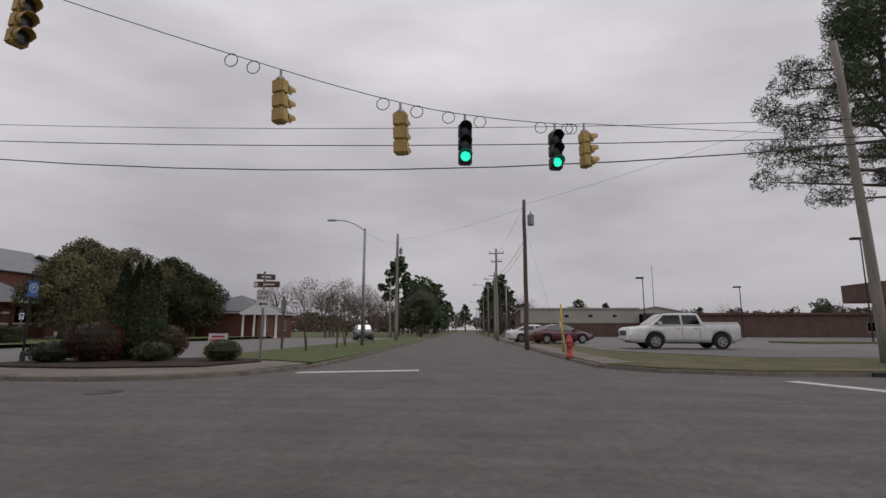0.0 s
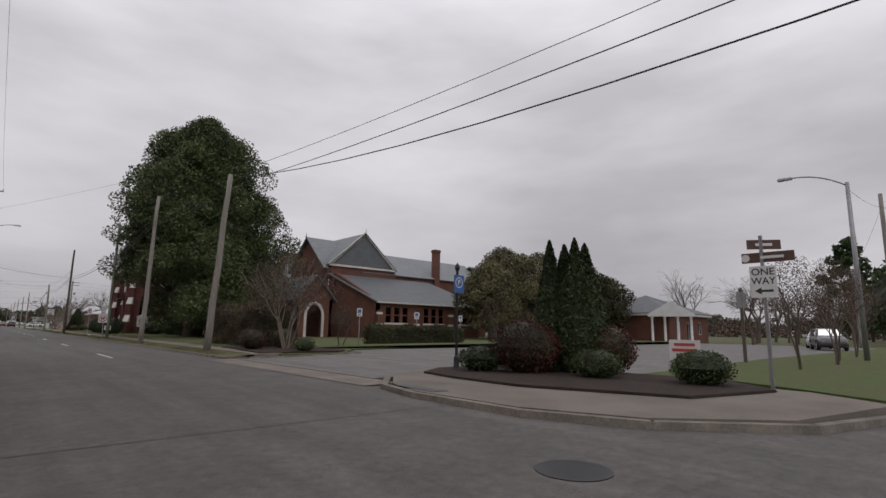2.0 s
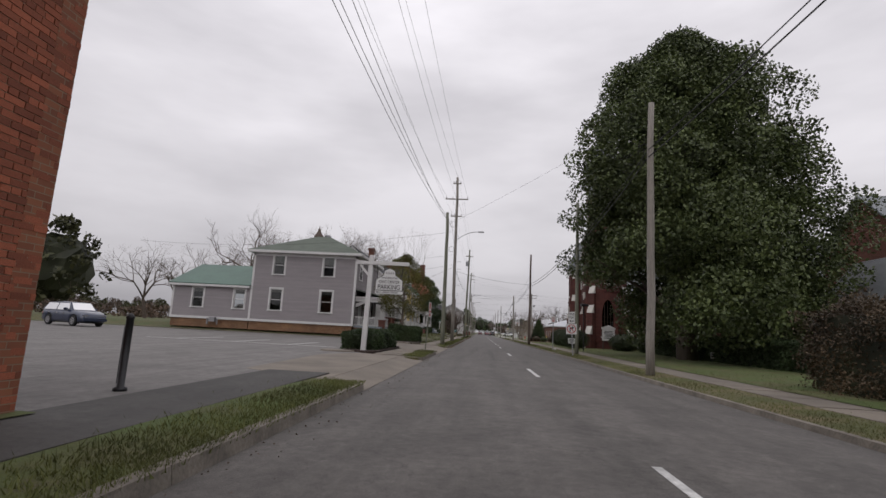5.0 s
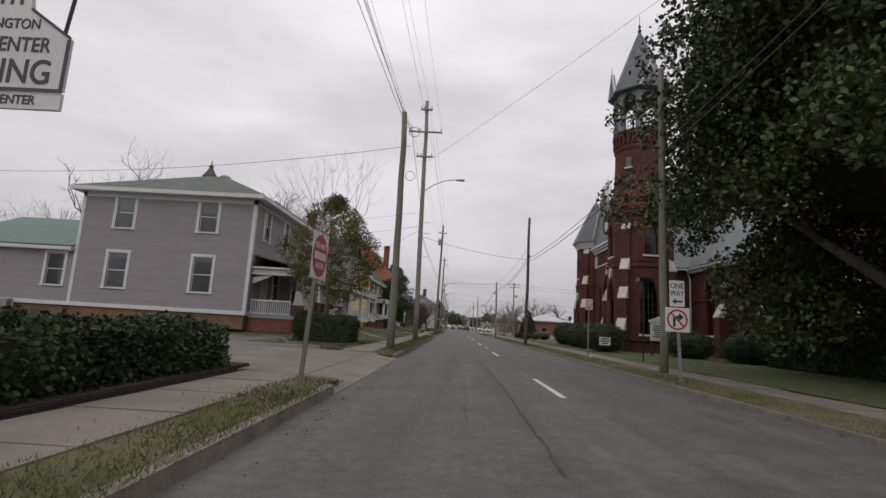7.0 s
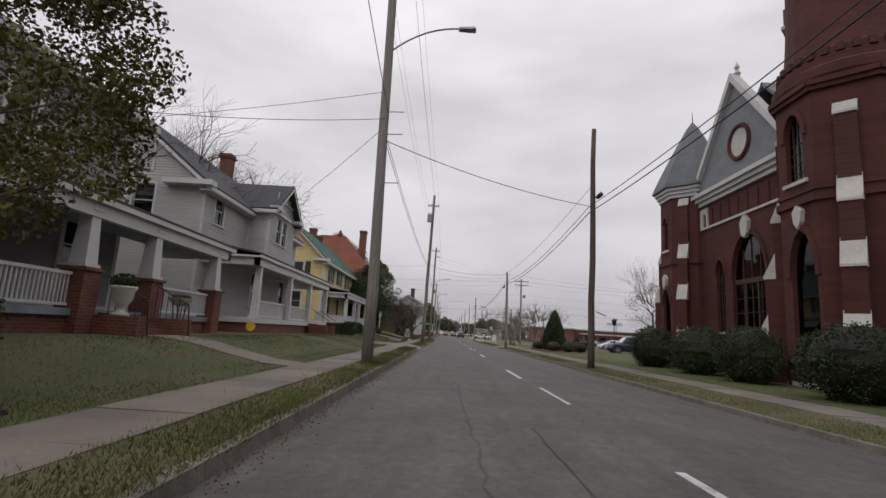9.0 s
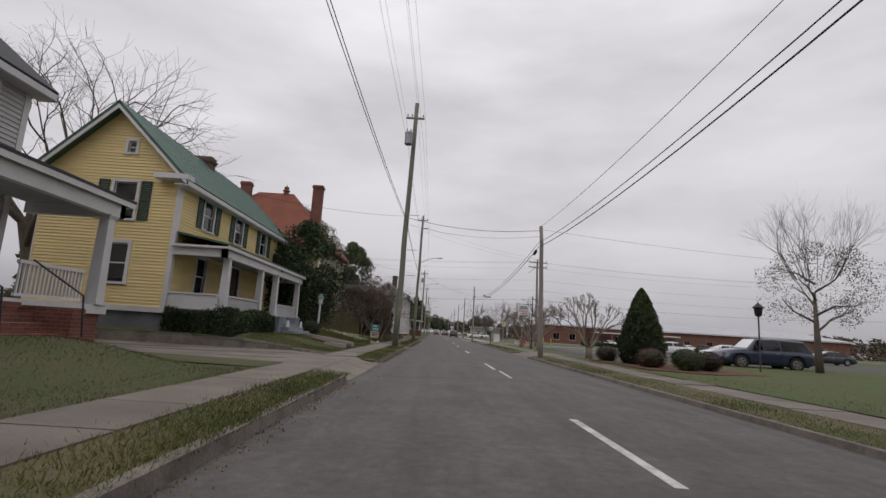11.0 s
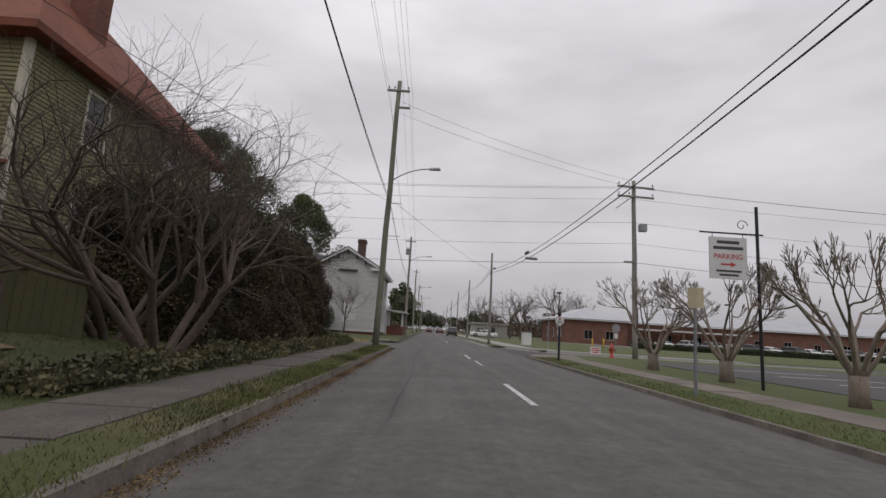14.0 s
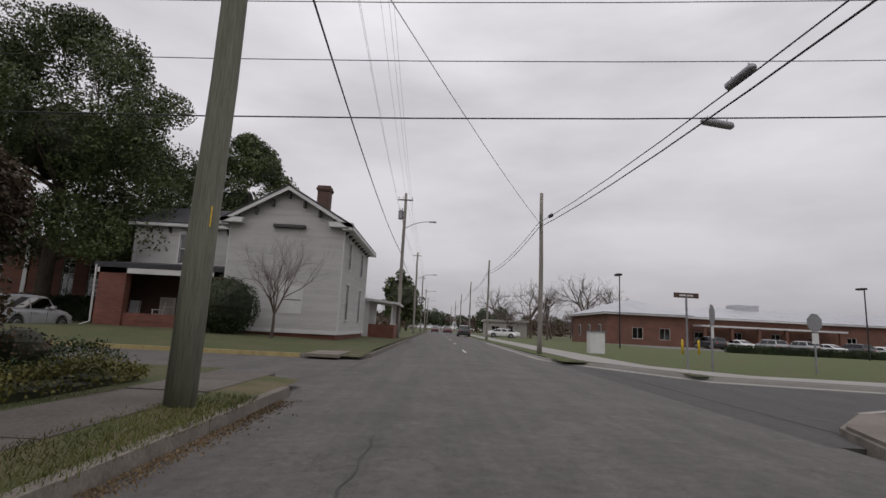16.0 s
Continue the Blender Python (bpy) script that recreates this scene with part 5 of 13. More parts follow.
def gable_roof(parent, x0, x1, y0, y1, z, rise, material, over=0.4, along="y", thick=0.1, fascia=TRIM, seams=0.0, end=0.35):
    """A pitched roof, with seams on it where it is of metal, and boarded verges."""
    g = Geo()
    s_g = Geo()
    if along == "y":
        cx = (x0 + x1) / 2
        slope = rise / ((x1 - x0) / 2)
        for s in (-1, 1):
            xe = cx + s * ((x1 - x0) / 2 + over)
            ze = z - slope * over
            pts = [(cx, y0 - end, z + rise + 0.1), (cx, y1 + end, z + rise + 0.1), (xe, y1 + end, ze + 0.1), (xe, y0 - end, ze + 0.1)]
            g.slab(pts, thick)
            if seams:
                n = int((y1 - y0 + 2 * end) / seams)
                for i in range(n + 1):
                    y = y0 - end + (y1 - y0 + 2 * end) * i / n
                    a, b = Vector((cx, y, z + rise + 0.115)), Vector((xe, y, ze + 0.115))
                    s_g.add([(a.x, y - 0.015, a.z), (a.x, y + 0.015, a.z), (b.x, y + 0.015, b.z), (b.x, y - 0.015, b.z), (a.x, y, a.z + 0.03), (b.x, y, b.z + 0.03)], [(0, 3, 5, 4), (1, 4, 5, 2)])
    else:
        cy = (y0 + y1) / 2
        slope = rise / ((y1 - y0) / 2)
        for s in (-1, 1):
            ye = cy + s * ((y1 - y0) / 2 + over)
            ze = z - slope * over
            g.slab([(x0 - end, cy, z + rise + 0.1), (x1 + end, cy, z + rise + 0.1), (x1 + end, ye, ze + 0.1), (x0 - end, ye, ze + 0.1)], thick)
            if seams:
                n = int((x1 - x0 + 2 * end) / seams)
                for i in range(n + 1):
                    x = x0 - end + (x1 - x0 + 2 * end) * i / n
                    a, b = (cy, z + rise + 0.115), (ye, ze + 0.115)
                    s_g.add([(x - 0.015, a[0], a[1]), (x + 0.015, a[0], a[1]), (x + 0.015, b[0], b[1]), (x - 0.015, b[0], b[1]), (x, a[0], a[1] + 0.03), (x, b[0], b[1] + 0.03)], [(0, 3, 5, 4), (1, 4, 5, 2)])
    roof = part("roof", g, material, parent)
    if seams:
        part("seams", s_g, material, roof)
    # verge and eave boards
    g = Geo()
    if along == "y":
        for ye_ in (y0 - end, y1 + end - 0.04):
            w_ = Wall(0, ye_ + (0.0 if ye_ < y0 else 0.04), 0 if ye_ < y0 else 180)
            sg = 1 if ye_ < y0 else -1
            for s in (-1, 1):
                xe = cx + s * ((x1 - x0) / 2 + over)
                ze = z - slope * over
                w_.plate(g, [(sg * cx, z + rise + 0.0), (sg * xe, ze + 0.0), (sg * xe, ze - 0.2), (sg * cx, z + rise - 0.2)] if s * sg < 0 else [(sg * cx, z + rise - 0.2), (sg * xe, ze - 0.2), (sg * xe, ze), (sg * cx, z + rise)], -0.04, 0.0)
        for s in (-1, 1):
            xe = cx + s * ((x1 - x0) / 2 + over)
            ze = z - slope * over
            g.box(min(xe, xe - s * 0.04), max(xe, xe - s * 0.04), y0 - end, y1 + end, ze - 0.14, ze + 0.03)
            g.box(min(xe - s * 0.04, xe - s * (over + 0.05)), max(xe - s * 0.04, xe - s * (over + 0.05)), y0 - end, y1 + end, ze - 0.16, ze - 0.12)
    else:
        for xe_ in (x0 - end, x1 + end):
            w_ = Wall(xe_, 0, -90 if xe_ < x0 else 90)
            sg = -1 if xe_ < x0 else 1
            for s in (-1, 1):
                ye = cy + s * ((y1 - y0) / 2 + over)
                ze = z - slope * over
                w_.plate(g, [(sg * cy, z + rise), (sg * ye, ze), (sg * ye, ze - 0.2), (sg * cy, z + rise - 0.2)] if s * sg < 0 else [(sg * cy, z + rise - 0.2), (sg * ye, ze - 0.2), (sg * ye, ze), (sg * cy, z + rise)], -0.04, 0.0)
        for s in (-1, 1):
            ye = cy + s * ((y1 - y0) / 2 + over)
            ze = z - slope * over
            g.box(x0 - end, x1 + end, min(ye, ye - s * 0.04), max(ye, ye - s * 0.04), ze - 0.14, ze + 0.03)
            g.box(x0 - end, x1 + end, min(ye - s * 0.04, ye - s * (over + 0.05)), max(ye - s * 0.04, ye - s * (over + 0.05)), ze - 0.16, ze - 0.12)
    part("fascia", g, fascia, roof)
    return roof


def column(parent, x, y, z0, z1, w0, w1, material=TRIM, name="column"):
    """A tapering square porch post with cap and base."""
    g = Geo()
    a, b = w0 / 2, w1 / 2
    g.cbox(x, y, z0, w0 + 0.1, w0 + 0.1, 0.08)
    g.hexa([(x - a, y - a, z0 + 0.08), (x + a, y - a, z0 + 0.08), (x + a, y + a, z0 + 0.08), (x - a, y + a, z0 + 0.08), (x - b, y - b, z1 - 0.12), (x + b, y - b, z1 - 0.12), (x + b, y + b, z1 - 0.12), (x - b, y + b, z1 - 0.12)])
    g.cbox(x, y, z1 - 0.12, w1 + 0.06, w1 + 0.06, 0.05)
    g.cbox(x, y, z1 - 0.07, w1 + 0.12, w1 + 0.12, 0.07)
    return part(name, g, material, parent)


def railing(parent, wall, u0, u1, z0, z1, material=TRIM, gap=0.11, w=0.0):
    """A porch rail: top and bottom rails with balusters between."""
    g = Geo()
    wall.box(g, u0, u1, w - 0.04, w + 0.04, z1 - 0.07, z1)
    wall.box(g, u0, u1, w - 0.03, w + 0.03, z0 + 0.05, z0 + 0.11)
    r = part("railing", g, material, parent)
    n = max(2, int((u1 - u0) / gap))
    for i in range(n):
        g = Geo()
        u = u0 + (u1 - u0) * (i + 0.5) / n
        wall.box(g, u - 0.018, u + 0.018, w - 0.018, w + 0.018, z0 + 0.11, z1 - 0.07)
        part("baluster", g, material, r)
    return r


def chimney(parent, x, y, z0, z1, sx, sy, material=BRICK_CHIM, cap=True):
    g = Geo()
    g.cbox(x, y, z0, sx, sy, z1 - z0 - 0.35)
    g.cbox(x, y, z1 - 0.35, sx + 0.1, sy + 0.1, 0.09)
    g.cbox(x, y, z1 - 0.26, sx + 0.18, sy + 0.18, 0.1)
    g.cbox(x, y, z1 - 0.16, sx + 0.06, sy + 0.06, 0.16)
    ch = part("chimney", g, material, parent)
    if cap:
        g = Geo()
        g.cbox(x, y, z1, sx * 0.55, sy * 0.55, 0.05)
        part("flue", g, BLACKMETAL, ch)
    return ch


def porch_roof(parent, x0, x1, y0, y1, z, drop, material, trim=TRIM, beam=0.32, name="porch_roof"):
    """A shallow roof sloping to the street over a boxed beam, with a boarded ceiling. x1 is the street side."""
    g = Geo()
    g.slab([(x0, y0, z + drop), (x1, y0 - 0.3, z), (x1, y1 + 0.3, z), (x0, y1, z + drop)], 0.07)
    r = part(name, g, material, parent)
    g = Geo()
    g.box(x1 - 0.05, x1 - 0.02, y0 - 0.28, y1 + 0.28, z - 0.2, z - 0.03)
    g.box(x1 - 0.34, x1 - 0.14, y0 - 0.1, y1 + 0.1, z - 0.2 - beam, z - 0.1)
    g.box(x0, x1 - 0.14, y0 - 0.1, y0 + 0.1, z - 0.2 - beam, z - 0.1)
    g.box(x0, x1 - 0.14, y1 - 0.1, y1 + 0.1, z - 0.2 - beam, z - 0.1)
    for ya, yb in ((y0 - 0.28, y0 - 0.1), (y1 + 0.1, y1 + 0.28)):
        g.box(x0, x1 - 0.05, ya, yb, z - 0.2, z - 0.12)
    part("beam", g, trim, r)
    g = Geo()
    g.box(x0, x1 - 0.34, y0 + 0.1, y1 - 0.1, z - 0.24, z - 0.2)
    part("porch_ceiling", g, CEILPAINT, r)
    return r


def steps_front(parent, x_top, y0, y1, z0, z1, material, tread=0.3, cheek=None):
    """Steps down to the street side."""
    n = max(2, round((z1 - z0) / 0.18))
    for i in range(n):
        g = Geo()
        top = z1 - (z1 - z0) * i / n
        g.box(x_top + tread * (i - 1), x_top + tread * i, y0, y1, z0 - 0.1, top)
        part("step", g, material, parent)
    if cheek is not None:
        for ya, yb in ((y0 - 0.4, y0), (y1, y1 + 0.4)):
            g = Geo()
            g.box(x_top - 0.02, x_top + tread * (n - 1) + 0.1, ya, yb, z0 - 0.1, z1 - 0.05)
            part("cheek_wall", g, cheek, parent, bevel=0.015)


def shut(parent, wall, u, z0, w, h):
    """A louvred shutter."""
    g = Geo()
    wall.box(g, u - w / 2, u - w / 2 + 0.05, 0.03, 0.07, z0, z0 + h)
    wall.box(g, u + w / 2 - 0.05, u + w / 2, 0.03, 0.07, z0, z0 + h)
    for zz in (z0, z0 + h / 2 - 0.03, z0 + h - 0.06):
        wall.box(g, u - w / 2 + 0.05, u + w / 2 - 0.05, 0.03, 0.07, zz, zz + 0.06)
    sh = part("shutter", g, SHUTTER, parent)
    n = int(h / 0.07)
    for i in range(n):
        g = Geo()
        zz = z0 + h * i / n
        wall.box(g, u - w / 2 + 0.05, u + w / 2 - 0.05, 0.035, 0.055, zz, zz + 0.05)
        part("louvre", g, SHUTTER, sh)


def base_wall(parent, x0, x1, y0, y1, z0, z1, material, inset=0.06):
    g = Geo()
    g.box(x0 + inset, x1 - inset, y0 + inset, y1 - inset, z0, z1)
    return part("foundation", g, material, parent)


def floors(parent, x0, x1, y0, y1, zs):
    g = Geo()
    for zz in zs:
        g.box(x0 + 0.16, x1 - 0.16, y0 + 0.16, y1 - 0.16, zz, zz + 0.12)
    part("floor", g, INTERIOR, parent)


# grey two-storey house with one-storey wing
GX0, GX1, GY0, GY1, GZ, GE = -20.3, -10.93, 85.9, 95.1, 1.28, 7.36
grey = thing("grey_house", (-15.6, 92, 0.6), "two-storey mauve-grey clapboard house with white trim, hipped roof and porch", "house")
sw = Wall(GX0, GY0, 0)
wins = [(u - GX0, z, w, h) for u, z, w, h in ((-17.95, 5.3, 0.95, 1.68), (-13.43, 5.3, 0.95, 1.68), (-17.98, 2.12, 1.02, 1.86), (-13.43, 2.12, 1.02, 1.86))]
clad(grey, sw, 0, GX1 - GX0, GZ, GE - 0.12, wins, SIDING_GREY)
for u, z, w, h in wins:
    sash(grey, sw, u, z, w, h, blind=0.4 if z > 4 else 0.15, casing=0.15)
fw = Wall(GX1, GY0, 90)
wf = [(1.75, 5.25, 0.85, 1.65), (4.9, 5.25, 0.85, 1.65), (4.0, 2.0, 0.95, 1.85), (7.4, 2.0, 0.95, 1.85)]
clad(grey, fw, 0, GY1 - GY0, GZ, GE - 0.12, wf, SIDING_GREY)
for u, z, w, h in wf:
    sash(grey, fw, u, z, w, h, blind=0.3, casing=0.13)
clad(grey, Wall(GX1, GY1, 180), 0, GX1 - GX0, GZ, GE - 0.12, [], SIDING_GREY)
clad(grey, Wall(GX0, GY1, -90), 0, GY1 - GY0, GZ, GE - 0.12, [], SIDING_GREY)
floors(grey, GX0, GX1, GY0, GY1, (GZ, 4.4, GE - 0.3))
base_wall(grey, GX0, GX1, GY0, GY1, 0.35, GZ - 0.1, BRICK_TAN)
hip_roof(grey, GX0, GX1, GY0, GY1, GE, 2.3, ROOF_GREENGREY, 0.5, 1.2, along="x")
g = Geo()
g.box(GX0 - 0.02, GX1 + 0.04, GY0 - 0.04, GY0, GE - 0.42, GE - 0.12).box(GX1, GX1 + 0.04, GY0, GY1, GE - 0.42, GE - 0.12)
part("frieze_board", g, TRIM, grey)
g = Geo()
g.lathe(-16.4, 91.2, [(0.42, 9.0), (0.42, 9.55), (0.5, 9.6), (0.46, 9.85), (0.25, 10.15), (0.12, 10.4), (0.16, 10.5), (0.05, 10.6), (0.0, 11.0)], 10)
part("roof_finial", g, POLEBROWN, grey, "weathered brown metal hood with a pointed finial")
g = Geo()
g.lathe(-15.6, 91.6, [(0.3, 9.2), (0.3, 9.75), (0.36, 9.8), (0.36, 9.95), (0.2, 10.05)], 8)
part("roof_vent", g, STEEL, grey)
# wing
WX0 = -27.6
ww_ = Wall(WX0, 86.0, 0)
wins = [(u - WX0, 2.1, 0.95, 1.7) for u in (-21.35, -25.2)]
clad(grey, ww_, 0, GX0 - WX0, GZ, 4.2, wins, SIDING_GREY, name="wing_wall", corners=(True, False))
for u, z, w, h in wins:
    sash(grey, ww_, u, z, w, h, casing=0.15, blind=0.2)
clad(grey, Wall(WX0, 95.6, -90), 0, 9.6, GZ, 4.2, [], SIDING_GREY, name="wing_wall")
base_wall(grey, WX0, GX0, 86.0, 95.6, 0.35, GZ - 0.1, BRICK_TAN)
floors(grey, WX0, GX0, 86.0, 95.6, (GZ, 4.0))
gable_roof(grey, WX0, GX0 - 0.4, 86.0, 95.6, 4.25, 2.1, ROOF_GREEN, 0.35, along="x")
g = Geo()
g.box(-23.7, -23.2, 85.55, 85.9, 0.85, 1.25).cyl((-23.9, 85.7, 0.62), (-23.9, 85.7, 1.15), 0.08, n=8).cyl((-23.0, 85.7, 0.62), (-23.0, 85.7, 1.1), 0.06, n=8)
part("gas_meter", g, STEEL, grey)
# street porch of the grey house
porch_roof(grey, GX1, -8.3, 86.3, 97.7, 3.78, 0.55, ROOF_GREENGREY)
g = Geo()
g.box(GX1, -8.5, 86.3, 97.3, 1.0, 1.16)
part("porch_floor", g, PORCHGREY, grey)
g = Geo()
g.box(GX1, -8.6, 86.35, 97.25, 0.3, 1.0)
part("porch_base", g, BRICK_RED, grey)
for y in (90.6, 93.2, 97.0):
    g = Geo()
    g.cbox(-8.62, y, 0.3, 0.55, 0.55, 1.72)
    g.cbox(-8.62, y, 2.02, 0.66, 0.66, 0.07)
    part("pier", g, BRICK_RED, grey)
    column(grey, -8.62, y, 2.09, 3.46, 0.4, 0.28)
g = Geo()
g.cbox(-8.62, 87.3, 0.3, 0.55, 0.55, 1.4)
g.cbox(-8.62, 87.3, 1.7, 0.64, 0.64, 0.07)
part("pier", g, BRICK_RED, grey)
column(grey, -8.62, 87.3, 1.77, 3.46, 0.38, 0.28)
pw = Wall(-8.62, 86.3, 90)
railing(grey, pw, 1.3, 4.0, 1.16, 1.95)
railing(grey, pw, 7.2, 10.4, 1.16, 1.95)
railing(grey, Wall(GX1, 86.38, 0), 0.05, 2.2, 1.16, 1.95)
g = Geo()
Wall(GX1, 86.38, 0).plate(g, [(0.05, 3.1), (0.05, 2.75), (1.0, 3.2), (1.0, 3.3), (0.8, 3.3)], -0.04, 0.04)
part("bracket", g, TRIM, grey)
steps_front(grey, -8.3, 91.2, 92.9, 0.45, 1.1, BRICK_RED, cheek=BRICK_RED)
for y in (91.1, 93.0):
    g = Geo()
    g.tube([(-8.3, y, 1.95), (-7.3, y, 1.45), (-7.2, y, 0.6)], [0.02] * 3, 6)
    for k in range(6):
        x = -8.2 + k * 0.16
        g.cyl((x, y, 0.9 - 0.12 * k), (x, y, 1.9 - 0.08 * k), 0.01, n=4)
    part("hand_rail", g, BLACKMETAL, grey)
clad(grey, Wall(GX1 + 0.03, 87.6, 90), 0, 0.9, 1.16, 3.2, [], TRIM, name="door_panel", bottom=False)

# white house with long porch, gable and gabled bay
HX, HY0, HY1 = -10.9, 100.0, 113.4
white = thing("white_house", (-15, 106.5, 0.6), "greyish-white two-storey clapboard house with long columned porch and gabled bay", "house")
hw = Wall(HX, HY0, 90)
wf = [(1.55, 5.3, 0.85, 1.3), (12.0, 5.3, 0.85, 1.3), (1.6, 1.9, 0.9, 1.8), (6.6, 1.9, 0.9, 1.8), (11.2, 1.9, 0.9, 1.8)]
clad(white, hw, 0, HY1 - HY0, 1.25, 6.95, wf, SIDING_WHITE)
for u, z, w, h in wf:
    sash(white, hw, u, z, w, h, blind=0.5)
SWX = -19.4
sw2 = Wall(SWX, HY0, 0)
apex_u = (HX - SWX) / 2
G_Z, G_R = 6.95, 3.4


def wl_left(z):
    return 0.0 if z <= G_Z else apex_u * (z - G_Z) / G_R


def wl_right(z):
    return (HX - SWX) if z <= G_Z else (HX - SWX) - apex_u * (z - G_Z) / G_R


wins = [(5.95, 5.2, 0.9, 1.45), (5.75, 7.25, 0.75, 1.25)]
clad(white, sw2, 0, HX - SWX, 1.25, G_Z + G_R - 0.05, wins, SIDING_WHITE, wl_left, wl_right, step=0.3, corners=(False, False))
sash(white, sw2, 5.95, 5.2, 0.9, 1.45, blind=0.6)
LU = 5.75
g = Geo()
for i in range(14):
    sw2.box(g, LU - 0.33, LU + 0.33, -0.03, 0.02, 7.3 + i * 0.085, 7.35 + i * 0.085)
sw2.plate(g, [(LU - 0.46, 7.2), (LU - 0.36, 7.2), (LU - 0.36, 8.2), (LU - 0.46, 8.2)], 0.0, 0.05)
sw2.plate(g, [(LU + 0.36, 7.2), (LU + 0.46, 7.2), (LU + 0.46, 8.2), (LU + 0.36, 8.2)], 0.0, 0.05)
sw2.plate(g, [(LU + 0.46 * math.cos(math.pi * k / 10), 8.2 + 0.46 * math.sin(math.pi * k / 10)) for k in range(11)] + [(LU + 0.34 * math.cos(math.pi * k / 10), 8.2 + 0.34 * math.sin(math.pi * k / 10)) for k in reversed(range(11))], 0.0, 0.05)
part("louvre_vent", g, TRIM, white, "white arched louvre in the gable")
clad(white, Wall(SWX, HY1, -90), 0, HY1 - HY0, 1.25, 6.95, [], SIDING_WHITE)
clad(white, Wall(HX, HY1, 180), 0, HX - SWX, 1.25, G_Z + G_R - 0.05, [], SIDING_WHITE, wl_left, wl_right, step=0.3, corners=(False, False))
gable_roof(white, SWX, HX, HY0, HY1, G_Z, G_R, ROOF_DARK, 0.45, along="y")
g = Geo()
g.box(HX - 1.6, HX + 0.5, HY0 - 0.5, HY0 + 0.05, G_Z - 0.32, G_Z - 0.1)
part("cornice_return", g, TRIM, white)
base_wall(white, SWX, HX, HY0, HY1, 0.3, 1.2, BRICK_RED)
floors(white, SWX, HX, HY0, HY1, (1.25, 4.3, 6.8))
# gabled bay over the porch
BX, BY0, BY1, BZ = -9.75, 104.9, 108.9, 7.15
bw = Wall(BX, BY0, 90)
bl_ = BY1 - BY0
bwins = [(1.35, 5.35, 0.7, 1.35), (2.3, 5.35, 0.7, 1.35)]
clad(white, bw, 0, bl_, 4.4, BZ + 1.5, bwins, SIDING_WHITE, lambda z: 0.0 if z < BZ else (bl_ / 2) * (z - BZ) / 1.55, lambda z: bl_ if z < BZ else bl_ - (bl_ / 2) * (z - BZ) / 1.55, name="bay_wall", bottom=False, step=0.2)
for u, z, w, h in bwins:
    sash(white, bw, u, z, w, h, blind=0.4)
clad(white, Wall(HX, BY0, 0), 0, BX - HX, 4.4, BZ, [], SIDING_WHITE, name="bay_wall", bottom=False)
clad(white, Wall(BX, BY1, 180), 0, BX - HX, 4.4, BZ, [], SIDING_WHITE, name="bay_wall", bottom=False)
gable_roof(white, -15.1, BX, BY0, BY1, BZ, 1.55, ROOF_DARK, 0.4, along="x", end=0.45)
g = Geo()
g.box(BX, BX + 0.5, BY0 - 0.3, BY0 + 0.5, BZ - 0.25, BZ - 0.05).box(BX, BX + 0.5, BY1 - 0.5, BY1 + 0.3, BZ - 0.25, BZ - 0.05)
for k in range(5):
    bw.plate(g, [(0.75 + 0.5 * k, BZ + 0.6), (0.8 + 0.5 * k, BZ + 0.6), (0.8 + 0.5 * k, BZ + 0.95), (0.75 + 0.5 * k, BZ + 0.95)], 0.02, 0.06)
bw.box(g, 0.6, bl_ - 0.6, 0.02, 0.1, BZ + 0.52, BZ + 0.6)
bw.box(g, 0.85, 2.8, 0.02, 0.22, 6.82, 6.95)
part("bay_trim", g, TRIM, white)
# long porch
porch_roof(white, HX, -8.3, 100.7, 114.0, 4.02, 0.45, ROOF_DARK)
g = Geo()
g.box(HX, -8.45, 100.7, 114.0, 1.05, 1.27)
part("porch_floor", g, TRIM, white)
g = Geo()
g.box(HX, -8.55, 100.8, 113.9, 0.3, 1.05)
part("porch_base", g, BRICK_RED, white)
for y in (101.2, 105.7, 109.6, 113.7):
    column(white, -8.6, y, 1.27, 3.55, 0.3, 0.24)
pw = Wall(-8.6, 100.7, 90)
railing(white, pw, 0.6, 4.3, 1.27, 2.05)
railing(white, pw, 4.7, 8.4, 1.27, 2.05)
railing(white, pw, 10.6, 12.5, 1.27, 2.05)
steps_front(white, -8.3, 109.5, 111.2, 0.45, 1.2, BRICK_RED, cheek=BRICK_RED)
for y in (109.4, 111.3):
    g = Geo()
    g.tube([(-8.3, y, 2.05), (-7.2, y, 1.4), (-7.1, y, 0.6)], [0.02] * 3, 6)
    part("hand_rail", g, BLACKMETAL, white)
chimney(white, -15.5, 111.5, 9.5, 12.0, 0.7, 0.7)

# yellow house with green metal roof
YX, YY0, YY1, YE = -10.6, 120.7, 133.6, 6.75
yellow = thing("yellow_house", (-13.4, 127, 0.6), "yellow clapboard two-storey house with green metal roof, shutters and white porch", "house")
yw = Wall(YX, YY0, 90)
wf = [(2.55, 4.9, 0.95, 1.3), (6.0, 4.9, 0.95, 1.3), (9.7, 4.9, 0.95, 1.3), (2.5, 2.05, 0.9, 1.6), (9.9, 2.05, 0.9, 1.6)]
door_h = [(6.2, 1.45, 1.0, 2.2)]
clad(yellow, yw, 0, YY1 - YY0, 1.4, YE - 0.12, wf + door_h, SIDING_YELLOW)
for u, z, w, h in wf:
    sash(yellow, yw, u, z, w, h, blind=0.5)
    if z > 4:
        shut(yellow, yw, u - 0.88, z - 0.02, 0.46, h + 0.1)
        shut(yellow, yw, u + 0.88, z - 0.02, 0.46, h + 0.1)
g = Geo()
yw.box(g, 5.72, 6.68, -0.1, -0.05, 1.45, 3.6)
